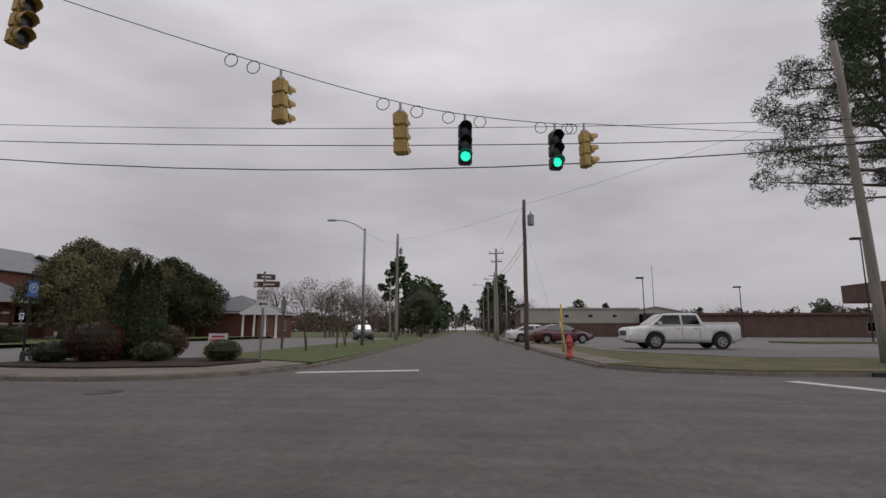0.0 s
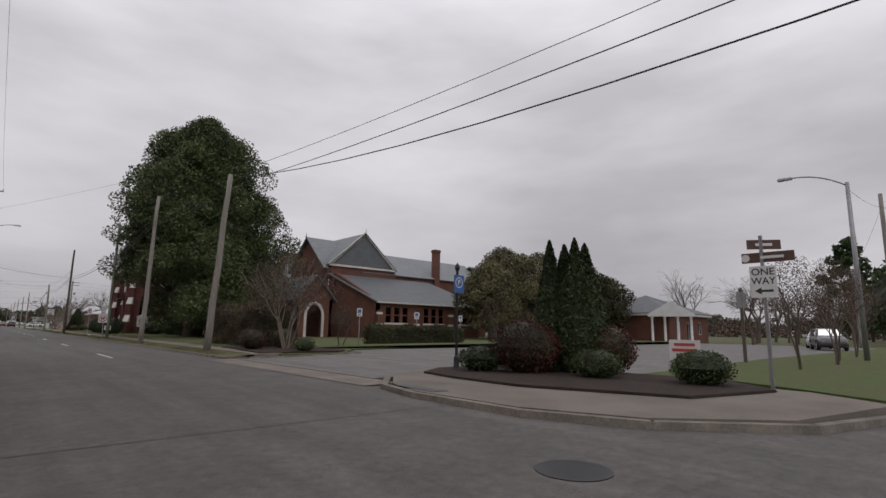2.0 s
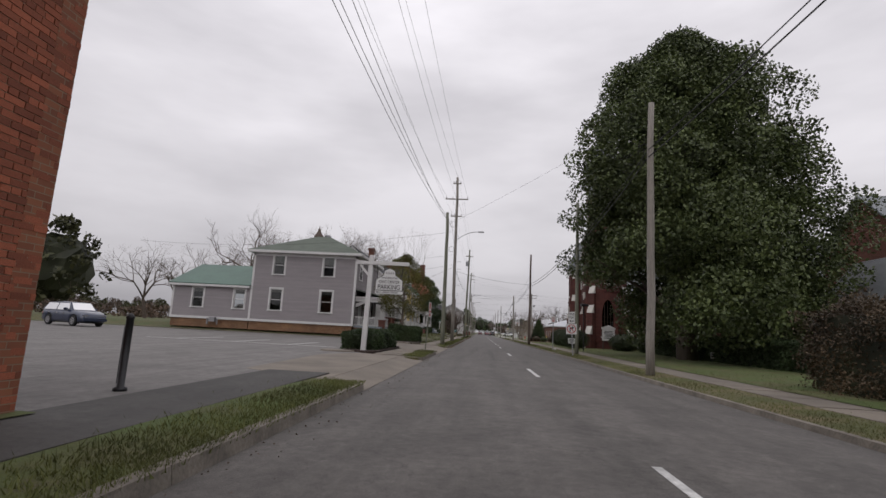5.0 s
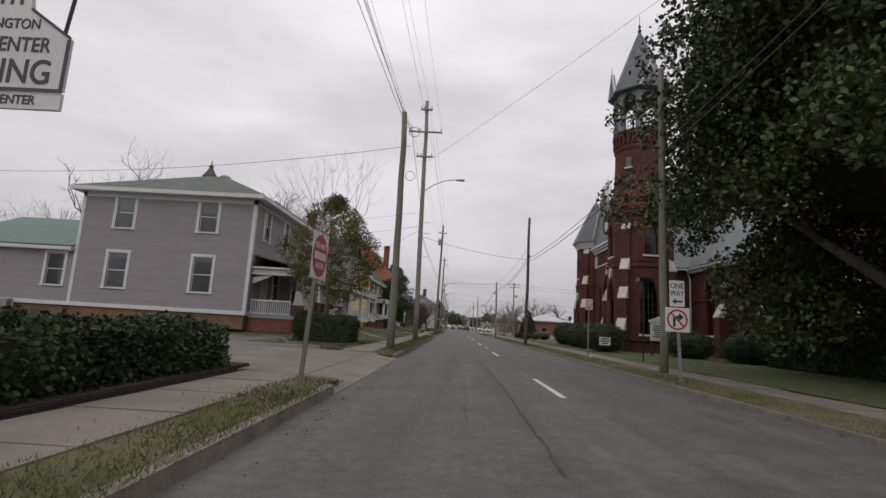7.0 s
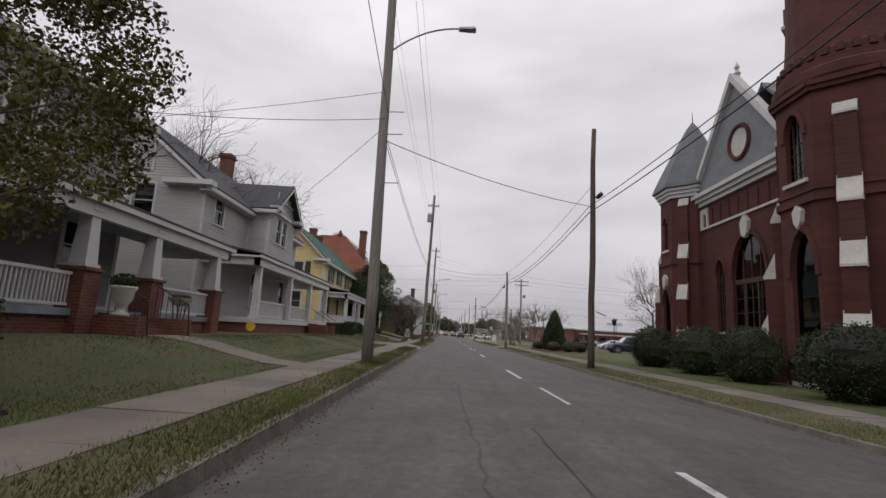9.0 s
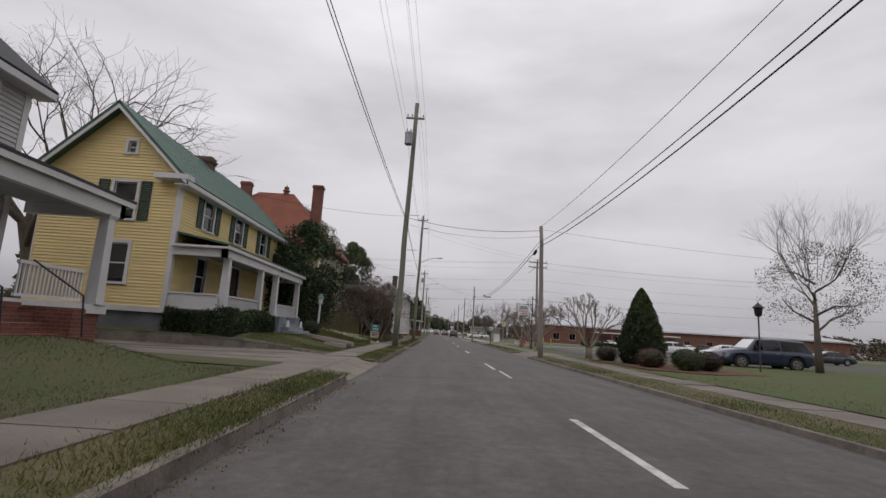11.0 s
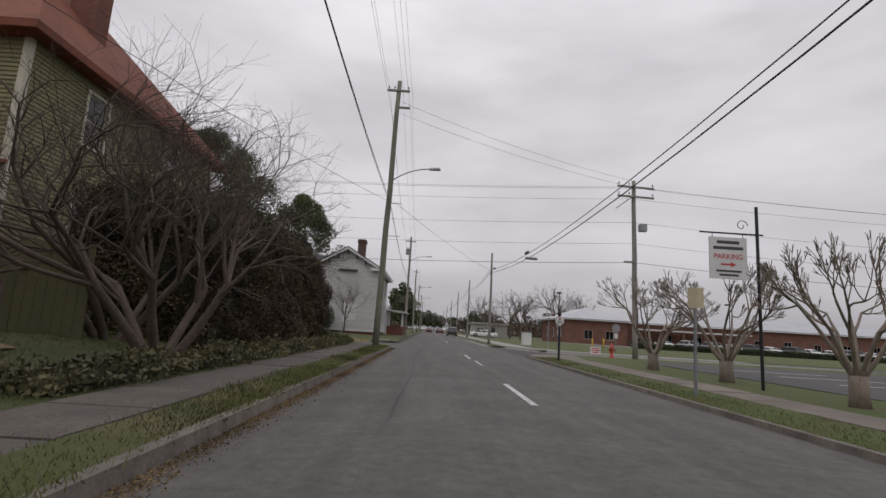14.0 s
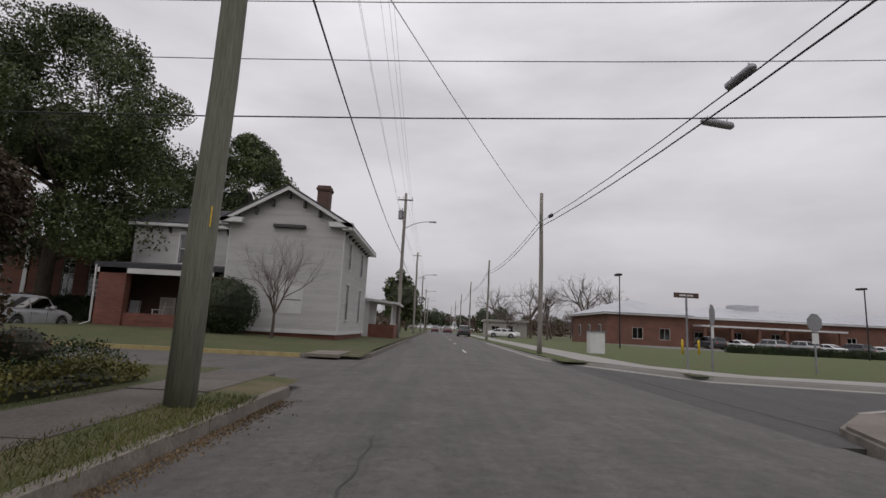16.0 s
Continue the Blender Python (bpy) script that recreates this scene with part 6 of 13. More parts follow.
for a in (5.78, 6.26):
    for b in (1.55, 2.5):
        yw.box(g, a, a + 0.36, -0.05, -0.035, b, b + 0.8)
part("door", g, WOODDARK, yellow, "dark panelled front door")
g = Geo()
for a, b, c, d in ((5.55, 5.7, 1.45, 3.65), (6.7, 6.85, 1.45, 3.65), (5.55, 6.85, 3.65, 3.8)):
    yw.box(g, a, b, -0.05, 0.05, c, d)
part("door_frame", g, TRIM, yellow)
YSX = -16.0
ys = Wall(YSX, YY0, 0)
yu = (YX - YSX) / 2
YR = 2.6


def yl(z):
    return 0.0 if z <= YE else yu * (z - YE) / YR


def yr(z):
    return (YX - YSX) if z <= YE else (YX - YSX) - yu * (z - YE) / YR


wins = [(3.2, 4.75, 0.9, 1.5), (3.2, 2.25, 0.95, 1.55), (3.2, 7.45, 0.32, 0.5)]
clad(yellow, ys, 0, YX - YSX, 1.4, YE + YR - 0.05, wins, SIDING_YELLOW, yl, yr, step=0.3, corners=(False, False))
g = Geo()
ys.box(g, YX - YSX - 0.14, YX - YSX + 0.035, 0, 0.045, 1.4, YE - 0.1)
part("corner_board", g, TRIM, yellow)
sash(yellow, ys, 3.2, 4.75, 0.9, 1.5, blind=0.9)
sash(yellow, ys, 3.2, 2.25, 0.95, 1.55, blind=0.9, casing=0.14)
sash(yellow, ys, 3.2, 7.45, 0.32, 0.5)
shut(yellow, ys, 3.2 - 0.84, 4.72, 0.42, 1.6)
shut(yellow, ys, 3.2 + 0.84, 4.72, 0.42, 1.6)
clad(yellow, Wall(YSX, YY1, -90), 0, YY1 - YY0, 1.4, YE - 0.12, [], SIDING_YELLOW)
clad(yellow, Wall(YX, YY1, 180), 0, YX - YSX, 1.4, YE + YR - 0.05, [], SIDING_YELLOW, yl, yr, step=0.3, corners=(False, False))
gable_roof(yellow, YSX, YX, YY0, YY1, YE, YR, ROOF_GREEN, 0.45, along="y", seams=0.42, end=0.5)
g = Geo()
g.box(YX - 0.9, YX + 0.45, YY0 - 0.52, YY0 + 0.02, YE - 0.36, YE - 0.16)
part("cornice_return", g, TRIM, yellow)
base_wall(yellow, YSX, YX, YY0, YY1, 0.4, 1.35, FOUND_GREY)
floors(yellow, YSX, YX, YY0, YY1, (1.4, 4.2, YE - 0.3))
chimney(yellow, -13.3, 127.8, 9.0, 9.75, 0.8, 0.6, BRICK_BROWN)
chimney(yellow, -14.6, 122.6, 8.2, 9.6, 0.6, 0.6, BRICK_BROWN)
g = Geo()
g.box(YX + 0.05, -8.62, 120.82, 131.9, 0.3, 1.2)
part("porch_base", g, FOUND_GREY, yellow)
porch_roof(yellow, YX, -8.35, 120.75, 132.0, 4.0, 0.42, ROOF_GREEN)
g = Geo()
g.box(YX, -8.45, 120.75, 132.0, 1.2, 1.42)
part("porch_floor", g, PORCHGREY, yellow)
for y in (121.2, 125.1, 127.4, 131.5):
    column(yellow, -8.62, y, 1.42, 3.55, 0.3, 0.24)
for ya, yb in ((121.4, 124.9), (127.7, 131.3)):
    g = Geo()
    g.box(-8.68, -8.56, ya, yb, 1.42, 1.98)
    pp = part("porch_parapet", g, TRIM, yellow)
    g = Geo()
    g.box(-8.74, -8.5, ya, yb, 1.98, 2.04)
    part("cap_rail", g, TRIM, pp)
    for i in range(31):
        g = Geo()
        y = ya + 0.05 + i * 0.112
        g.box(-8.55, -8.535, y, y + 0.05, 1.45, 1.96)
        part("board", g, TRIM, pp)
g = Geo()
g.box(YX, -8.7, 120.8, 120.92, 1.42, 1.98)
pp = part("porch_parapet", g, TRIM, yellow)
g = Geo()
g.box(YX, -8.7, 120.76, 120.96, 1.98, 2.04)
part("cap_rail", g, TRIM, pp)
g = Geo()
for ya, yb in ((120.8, 125.2), (128.7, 131.95)):
    g.box(-8.6, -8.5, ya, yb, 0.5, 1.2)
part("porch_skirt", g, PORCHGREY, yellow)
for i, (ya, yb) in enumerate(((125.95, 127.95), (125.95, 127.95), (125.95, 127.95), (125.6, 128.25), (125.45, 128.45))):
    g = Geo()
    g.box(-8.4, -8.05 + 0.29 * i, ya, yb, 0.4, 1.4 - 0.165 * i)
    part("step", g, PORCHGREY, yellow, bevel=0.01)
for ya, yb in ((125.2, 125.95), (127.95, 128.7)):
    g = Geo()
    g.box(-8.4, -7.55, ya, yb, 0.4, 1.3)
    g.box(-8.42, -7.5, ya - 0.04, yb + 0.04, 1.3, 1.38)
    part("cheek_wall", g, PORCHGREY, yellow, bevel=0.012)
for y in (125.75, 128.15):
    g = Geo()
    g.lathe(-7.3, y, [(0.09, 0.9), (0.09, 0.95), (0.06, 0.98), (0.08, 1.06), (0.05, 1.13), (0.055, 1.18), (0.0, 1.24)], 10)
    lone("garden_ornament", g, SIGNWHITE, "small white garden ornament on a porch step", "ornament", "step ornaments", smooth=True)
g = Geo()
yw.box(g, 6.9, 7.25, 2.1, 2.13, 3.72, 3.8)
part("number_plate", g, INKGREY, yellow)

# olive house with rust-red hipped roof
OX, OY0, OY1, OE = -11.0, 146.4, 157.6, 8.3
olive = thing("olive_house", (-17.5, 152, 0.6), "olive-green clapboard house with steep rust-red roof and tall chimneys", "house")
ow = Wall(OX, OY0, 90)
wf = [(2.9, 6.1, 0.95, 1.65), (7.5, 6.1, 0.95, 1.65), (3.0, 2.3, 1.0, 2.0), (7.5, 2.3, 1.0, 2.0)]
clad(olive, ow, 0, OY1 - OY0, 1.2, OE - 0.15, wf, SIDING_OLIVE, trim=TRIM_CREAM)
for u, z, w, h in wf:
    sash(olive, ow, u, z, w, h, TRIM_CREAM, blind=0.4)
OSX = -24.0
osw = Wall(OSX, OY0, 0)
wins = [(OX - OSX - 3.0, 5.6, 1.05, 1.9), (OX - OSX - 3.3, 2.0, 0.95, 2.2), (4.0, 5.6, 1.05, 1.9)]
clad(olive, osw, 0, OX - OSX, 1.2, OE - 0.15, wins, SIDING_OLIVE, trim=TRIM_CREAM)
for u, z, w, h in wins:
    sash(olive, osw, u, z, w, h, TRIM_CREAM, blind=0.45, cols=2)
clad(olive, Wall(OSX, OY1, -90), 0, OY1 - OY0, 1.2, OE - 0.15, [], SIDING_OLIVE, trim=TRIM_CREAM)
clad(olive, Wall(OX, OY1, 180), 0, OX - OSX, 1.2, OE - 0.15, [], SIDING_OLIVE, trim=TRIM_CREAM)
floors(olive, OSX, OX, OY0, OY1, (1.2, 4.8, OE - 0.3))
base_wall(olive, OSX, OX, OY0, OY1, 0.3, 1.15, BRICK_RED)
hip_roof(olive, OSX, OX, OY0, OY1, OE, 6.0, ROOF_RED, 0.55, 3.6, along="x", fascia=ROOF_RED)
chimney(olive, -12.86, 150.7, 8.2, 14.95, 0.95, 0.75)
chimney(olive, -20.2, 150.9, 8.8, 14.95, 0.95, 0.75)
g = Geo()
g.lathe(-16.5, 152.0, [(0.3, 13.9), (0.3, 14.5), (0.42, 14.55), (0.2, 14.75), (0.28, 14.9), (0.05, 15.1), (0, 15.25)], 8)
part("roof_finial", g, ROOF_RED, olive)
# low side wing with rusty roof, and a lean-to in the angle
clad(olive, Wall(-21.0, 142.5, 0), 0, 8.75, 0.6, 4.4, [], SIDING_OLIVE, trim=TRIM_CREAM, name="wing_wall")
clad(olive, Wall(-12.25, 142.5, 90), 0, 3.9, 0.6, 4.4, [], SIDING_OLIVE, trim=TRIM_CREAM, name="wing_wall", corners=(True, False))
g = Geo()
g.slab([(-21.5, 142.0, 4.3), (-11.75, 142.0, 4.3), (-11.75, 146.35, 5.6), (-21.5, 146.35, 5.6)], 0.1)
part("wing_roof", g, ROOF_RED, olive)
g = Geo()
g.box(-21.5, -11.75, 142.0, 142.04, 4.02, 4.2).box(-11.79, -11.75, 142.04, 146.3, 4.02, 4.2)
part("wing_fascia", g, ROOF_RED, olive)
clad(olive, Wall(-12.2, 144.2, 0), 0, 1.0, 0.6, 3.9, [], FENCE_OLIVE, trim=FENCE_OLIVE, name="lean_to_wall", corners=(False, True))
g = Geo()
g.slab([(-12.2, 143.9, 4.0), (-10.95, 143.9, 4.0), (-10.95, 146.35, 4.75), (-12.2, 146.35, 4.75)], 0.08)
part("lean_to_roof", g, ROOF_RED, olive)
g = Geo()
g.box(-11.26, -11.2, 144.2, 146.3, 0.6, 3.95)
part("lean_to_side", g, FENCE_OLIVE, olive)

# olive board fence and white garden arch
fence = thing("board_fence", (-9, 143.8, 0.6), "olive-green solid board fence beside the gravel drive", "fence")
fw_ = Wall(-10.9, 143.6, 0)
for i in range(22):
    g = Geo()
    fw_.box(g, i * 0.2, i * 0.2 + 0.192, 0, 0.03, 0.3, 2.35)
    part("board", g, FENCE_OLIVE, fence)
arch = thing("garden_arch", (-11.4, 140.6, 0.6), "white timber garden arch with lattice sides", "garden arch")
aw = Wall(-12.0, 140.6, 0)
for du in (0.0, 1.1):
    for dy in (0.0, -0.7):
        g = Geo()
        aw.box(g, du, du + 0.08, dy - 0.04, dy + 0.04, 0.5, 2.3)
        part("post", g, TRIM, arch)
for dy in (0.0, -0.7):
    g = Geo()
    pts = [(0.04 + 0.55 - 0.55 * math.cos(math.pi * k / 12), 2.3 + 0.5 * math.sin(math.pi * k / 12)) for k in range(13)]
    g.tube([aw.at(u, dy, z) for u, z in pts], [0.04] * 13, 6)
    part("hoop", g, TRIM, arch)
for k in range(13):
    for sg in (1, -1):
        g = Geo()
        z0_ = 0.45 + 0.16 * k
        u0_, u1_ = (0.08, 1.1) if sg > 0 else (1.1, 0.08)
        g.cyl(aw.at(u0_, 0.0, z0_), aw.at(u1_, 0.0, min(2.75, z0_ + 1.0)), 0.014, n=4)
        part("lattice_slat", g, TRIM, arch)
for du in (0.03, 1.13):
    g = Geo()
    for k in range(7):
        g.cyl(aw.at(du, -0.7 + 0.1 * k, 0.6), aw.at(du, -0.7 + 0.1 * k, 2.2), 0.012, n=4)
        g.cyl(aw.at(du, -0.7, 0.7 + 0.22 * k), aw.at(du, 0.0, 0.7 + 0.22 * k), 0.012, n=4)
    part("lattice", g, TRIM, arch)

# white house beyond the side street
VX0, VX1, VY0, VY1, VE = -11.0, -4.9, 181.0, 190.5, 6.5
far_white = thing("white_corner_house", (-8, 185, 0.5), "white clapboard house with bracketed gable, dark wing and brick porch", "house")
vw = Wall(VX0, VY0, 0)
vu = (VX1 - VX0) / 2
VR = 1.75


def vl(z):
    return 0.0 if z <= VE else vu * (z - VE) / VR


def vr(z):
    return (VX1 - VX0) if z <= VE else (VX1 - VX0) - vu * (z - VE) / VR


wins = []
clad(far_white, vw, 0, VX1 - VX0, 0.7, VE + VR - 0.05, wins, SIDING_WHITE, vl, vr, step=0.25)
for u, z, w, h in wins:
    sash(far_white, vw, u, z, w, h, blind=0.95)
vf = Wall(VX1, VY0, 90)
wf = [(2.2, 1.3, 0.8, 2.0), (6.8, 1.3, 0.8, 2.0), (2.2, 4.2, 0.8, 1.5), (6.8, 4.2, 0.8, 1.5)]
clad(far_white, vf, 0, VY1 - VY0, 0.7, VE - 0.1, wf, SIDING_WHITE)
for u, z, w, h in wf:
    sash(far_white, vf, u, z, w, h, blind=0.9)
clad(far_white, Wall(VX0, VY1, -90), 0, VY1 - VY0, 0.7, VE - 0.1, [], SIDING_WHITE)
clad(far_white, Wall(VX1, VY1, 180), 0, VX1 - VX0, 0.7, VE + VR - 0.05, [], SIDING_WHITE, vl, vr, step=0.25)
gable_roof(far_white, VX0, VX1, VY0, VY1, VE, VR, ROOF_DARK, 0.55, along="y", end=0.5)
for k in range(9):
    g = Geo()
    y = VY0 + 0.3 + k * 1.1
    g.add([(VX1 + 0.03, y - 0.05, VE - 0.65), (VX1 + 0.03, y + 0.05, VE - 0.65), (VX1 + 0.5, y + 0.05, VE - 0.32), (VX1 + 0.5, y - 0.05, VE - 0.32), (VX1 + 0.03, y - 0.05, VE - 0.28), (VX1 + 0.03, y + 0.05, VE - 0.28)], [(0, 1, 2, 3), (3, 2, 5, 4), (0, 3, 4), (1, 5, 2), (1, 0, 4, 5)])
    part("eave_bracket", g, BLACKMETAL, far_white)
for k in range(7):
    u = 0.5 + k * 0.85
    zt = VE + VR * (1 - abs(u - vu) / vu) - 0.1
    g = Geo()
    vw.plate(g, [(u - 0.05, zt - 0.5), (u + 0.05, zt - 0.5), (u + 0.05, zt - 0.12), (u - 0.05, zt - 0.12)], 0.03, 0.3)
    part("eave_bracket", g, INKGREY, far_white)
chimney(far_white, -7.6, 187.2, 6.8, 10.1, 0.8, 0.8, BRICK_BROWN)
for u0_, u1_ in ((-0.5, 0.75), (VX1 - VX0 - 0.75, VX1 - VX0 + 0.5)):
    g = Geo()
    vw.box(g, u0_, u1_, 0.0, 0.5, VE - 0.34, VE - 0.08)
    part("cornice_return", g, TRIM, far_white)
g = Geo()
vw.box(g, 2.35, 4.05, 0.01, 0.3, 6.05, 6.2)
part("window_hood", g, INKGREY, far_white)
g = Geo()
vw.box(g, 2.62, 3.78, -0.05, 0.045, 4.2, 6.0)
part("window_board", g, SIDING_WHITE, far_white, "boarded-over upper window painted white")
g = Geo()
vw.box(g, 3.0, 4.2, -0.05, 0.045, 1.5, 2.95)
wb_ = part("window_board", g, TRIM, far_white, "boarded-over lower window painted white")
g = Geo()
vw.box(g, 3.08, 4.12, 0.045, 0.055, 2.2, 2.24)
part("meeting_rail", g, INKGREY, wb_)
base_wall(far_white, VX0, VX1, VY0, VY1, 0.1, 0.65, BRICK_RED)
floors(far_white, VX0, VX1, VY0, VY1, (0.7, 3.6, VE - 0.3))
# dark-roofed wing with brick porch
VWX = -17.8
vww = Wall(VWX, 184.0, 0)
wins = [(3.1, 4.15, 0.85, 1.75), (6.0, 4.3, 0.8, 0.9)]
clad(far_white, vww, 0, VX0 - VWX, 0.7, 6.6, wins, SIDING_WHITE, name="wing_wall", corners=(True, False))
for u, z, w, h in wins:
    sash(far_white, vww, u, z, w, h, blind=0.5)
clad(far_white, Wall(VWX, 191.0, -90), 0, 7.0, 0.7, 6.6, [], SIDING_WHITE, name="wing_wall")
gable_roof(far_white, VWX, VX0, 184.0, 191.0, 6.6, 1.5, ROOF_DARK, 0.4, along="x", end=0.3)
g = Geo()
g.slab([(VWX - 0.3, 181.2, 3.75), (VX0, 181.2, 3.75), (VX0, 184.0, 4.1), (VWX - 0.3, 184.0, 4.1)], 0.25)
part("porch_roof", g, ROOF_DARK, far_white)
for x, wd_ in ((VWX + 0.75, 1.45), (-11.4, 0.6)):
    g = Geo()
    g.cbox(x, 181.5, 0.2, wd_, 0.5, 3.28)
    part("pier", g, BRICK_RED, far_white)
g = Geo()
g.box(VWX + 0.02, VWX + 0.25, 181.75, 183.95, 0.7, 3.75)
part("porch_side_wall", g, BRICK_RED, far_white)
g = Geo()
g.box(VWX + 0.3, VX0 - 0.05, 183.86, 183.955, 0.7, 3.72)
part("porch_back_wall", g, BRICK_BROWN, far_white)
g = Geo()
g.box(-15.75, -14.85, 183.8, 183.855, 1.0, 2.1)
wn_ = part("porch_window", g, TRIM, far_white)
for k in range(2):
    g = Geo()
    g.box(-15.68, -14.92, 183.785, 183.8, 1.08 + 0.52 * k, 1.52 + 0.52 * k)
    part("pane", g, BLIND, wn_)
g = Geo()
g.tube([(VWX - 0.15, 181.2, 3.6), (VWX - 0.1, 181.25, 0.6), (VWX - 0.5, 180.9, 0.35)], [0.05] * 3, 8)
part("downpipe", g, TRIM, far_white)
g = Geo()
g.box(VWX - 0.2, VX0 - 0.02, 181.25, 181.5, 3.2, 3.48)
part("porch_beam", g, TRIM, far_white)
g = Geo()
g.box(VWX, VX0 - 0.02, 181.38, 181.6, 0.7, 1.12)
part("porch_knee_wall", g, BRICK_RED, far_white)
g = Geo()
g.box(-13.35, -12.45, 181.9, 182.7, 4.05, 4.85)
part("air_conditioner", g, BLACKMETAL, far_white, "dark box-shaped air conditioner", bevel=0.03)
for k in range(6):
    g = Geo()
    x = VWX + 0.9 + 1.15 * k
    g.add([(x - 0.05, 183.97, 5.9), (x + 0.05, 183.97, 5.9), (x + 0.05, 183.65, 6.25), (x - 0.05, 183.65, 6.25), (x - 0.05, 183.97, 6.3), (x + 0.05, 183.97, 6.3)], [(3, 2, 1, 0), (4, 5, 2, 3), (4, 3, 0), (1, 2, 5), (5, 4, 0, 1)])
    part("eave_bracket", g, INKGREY, far_white)


def rocking_chair(x, y, z, turn):
    """White slatted porch rocker."""
    th = thing("rocking_chair", (x, y, z), "white wooden rocking chair on the porch", "chair", "porch rockers")
    th.rotation_euler = (0, 0, radians(turn))

    def put(nm, g):
        part(nm, g, TRIM, th, world_co=False)
    g = Geo()
    g.box(-0.26, 0.26, -0.25, 0.25, 0.4, 0.44)
    put("seat", g)
    for s in (-1, 1):
        g = Geo()
        pts = [(s * 0.26, 0.5 * (k / 4 - 1), 0.02 + 0.05 * (k / 4 - 1) ** 2) for k in range(9)]
        g.tube(pts, [0.02] * 9, 5)
        put("rocker", g)
        for yy, zt in ((-0.22, 0.66), (0.24, 1.15)):
            g = Geo()
            g.cyl((s * 0.26, yy, 0.04), (s * 0.26, yy + (0.14 if zt > 1 else 0), zt), 0.022, 0.018, 6)
            put("leg", g)
        g = Geo()
        g.box(s * 0.26 - 0.04, s * 0.26 + 0.04, -0.28, 0.28, 0.65, 0.68)
        put("armrest", g)
    for k in range(6):
        g = Geo()
        x0 = -0.22 + 0.075 * k
        g.hexa([(x0, 0.24, 0.45), (x0 + 0.05, 0.24, 0.45), (x0 + 0.05, 0.26, 0.45), (x0, 0.26, 0.45), (x0, 0.37, 1.12), (x0 + 0.05, 0.37, 1.12), (x0 + 0.05, 0.39, 1.12), (x0, 0.39, 1.12)])
        put("back_slat", g)


rocking_chair(-16.6, 182.7, 0.7, 15)
rocking_chair(-15.2, 182.6, 0.7, -60)
g = Geo()
g.box(VWX, VX0, 181.4, 184.0, 0.1, 0.7)
part("porch_base", g, BRICK_RED, far_white)
g = Geo()
g.box(-13.1, -12.2, 183.78, 183.855, 0.7, 2.8)
part("door", g, WOODDARK, far_white)
# low annexe in front of the street gable
g = Geo()
g.box(-4.85, -2.9, 193.0, 198.0, 0.1, 1.2)
annx = thing("brick_shop", (-5, 196, 0.1), "small brick shop with white porch roof beside the far white house", "building")
part("lower_wall", g, BRICK_RED, annx)
g = Geo()
g.box(-8.0, -4.85, 193.0, 198.0, 0.1, 3.0)
part("wall", g, TRIM, annx)
g = Geo()
g.slab([(-8.2, 192.6, 3.4), (-2.6, 192.6, 2.9), (-2.6, 198.4, 2.9), (-8.2, 198.4, 3.4)], 0.18)
part("roof", g, TRIM, annx)
for y in (193.2, 195.5, 197.8):
    column(annx, -3.1, y, 1.2, 2.8, 0.16, 0.14)
# ---- brick church ----
church = thing("brick_church", (17, 98, 0.2), "dark red brick gothic church with bell tower and slate roofs", "church")
FX = 11.95                                        # street front
TX, TY = 12.62, 94.9                              # tower axis
UX, UY = 12.35, 105.0                             # small turret axis


def oct_ring(cx, cy, r, z):
    return [(cx + r * math.cos(math.pi / 8 + math.pi / 4 * k), cy + r * math.sin(math.pi / 8 + math.pi / 4 * k), z) for k in range(8)]


def oct_face(cx, cy, r, k):
    """The wall of one side of an octagon, and its width. k 0 faces the larger x, then anticlockwise."""
    a = math.pi / 8 + math.pi / 4 * (k - 1)
    p, q = (cx + r * math.cos(a), cy + r * math.sin(a)), (cx + r * math.cos(a + math.pi / 4), cy + r * math.sin(a + math.pi / 4))
    return Wall(p[0], p[1], math.degrees(math.atan2(q[1] - p[1], q[0] - p[0]))), math.hypot(q[0] - p[0], q[1] - p[1])


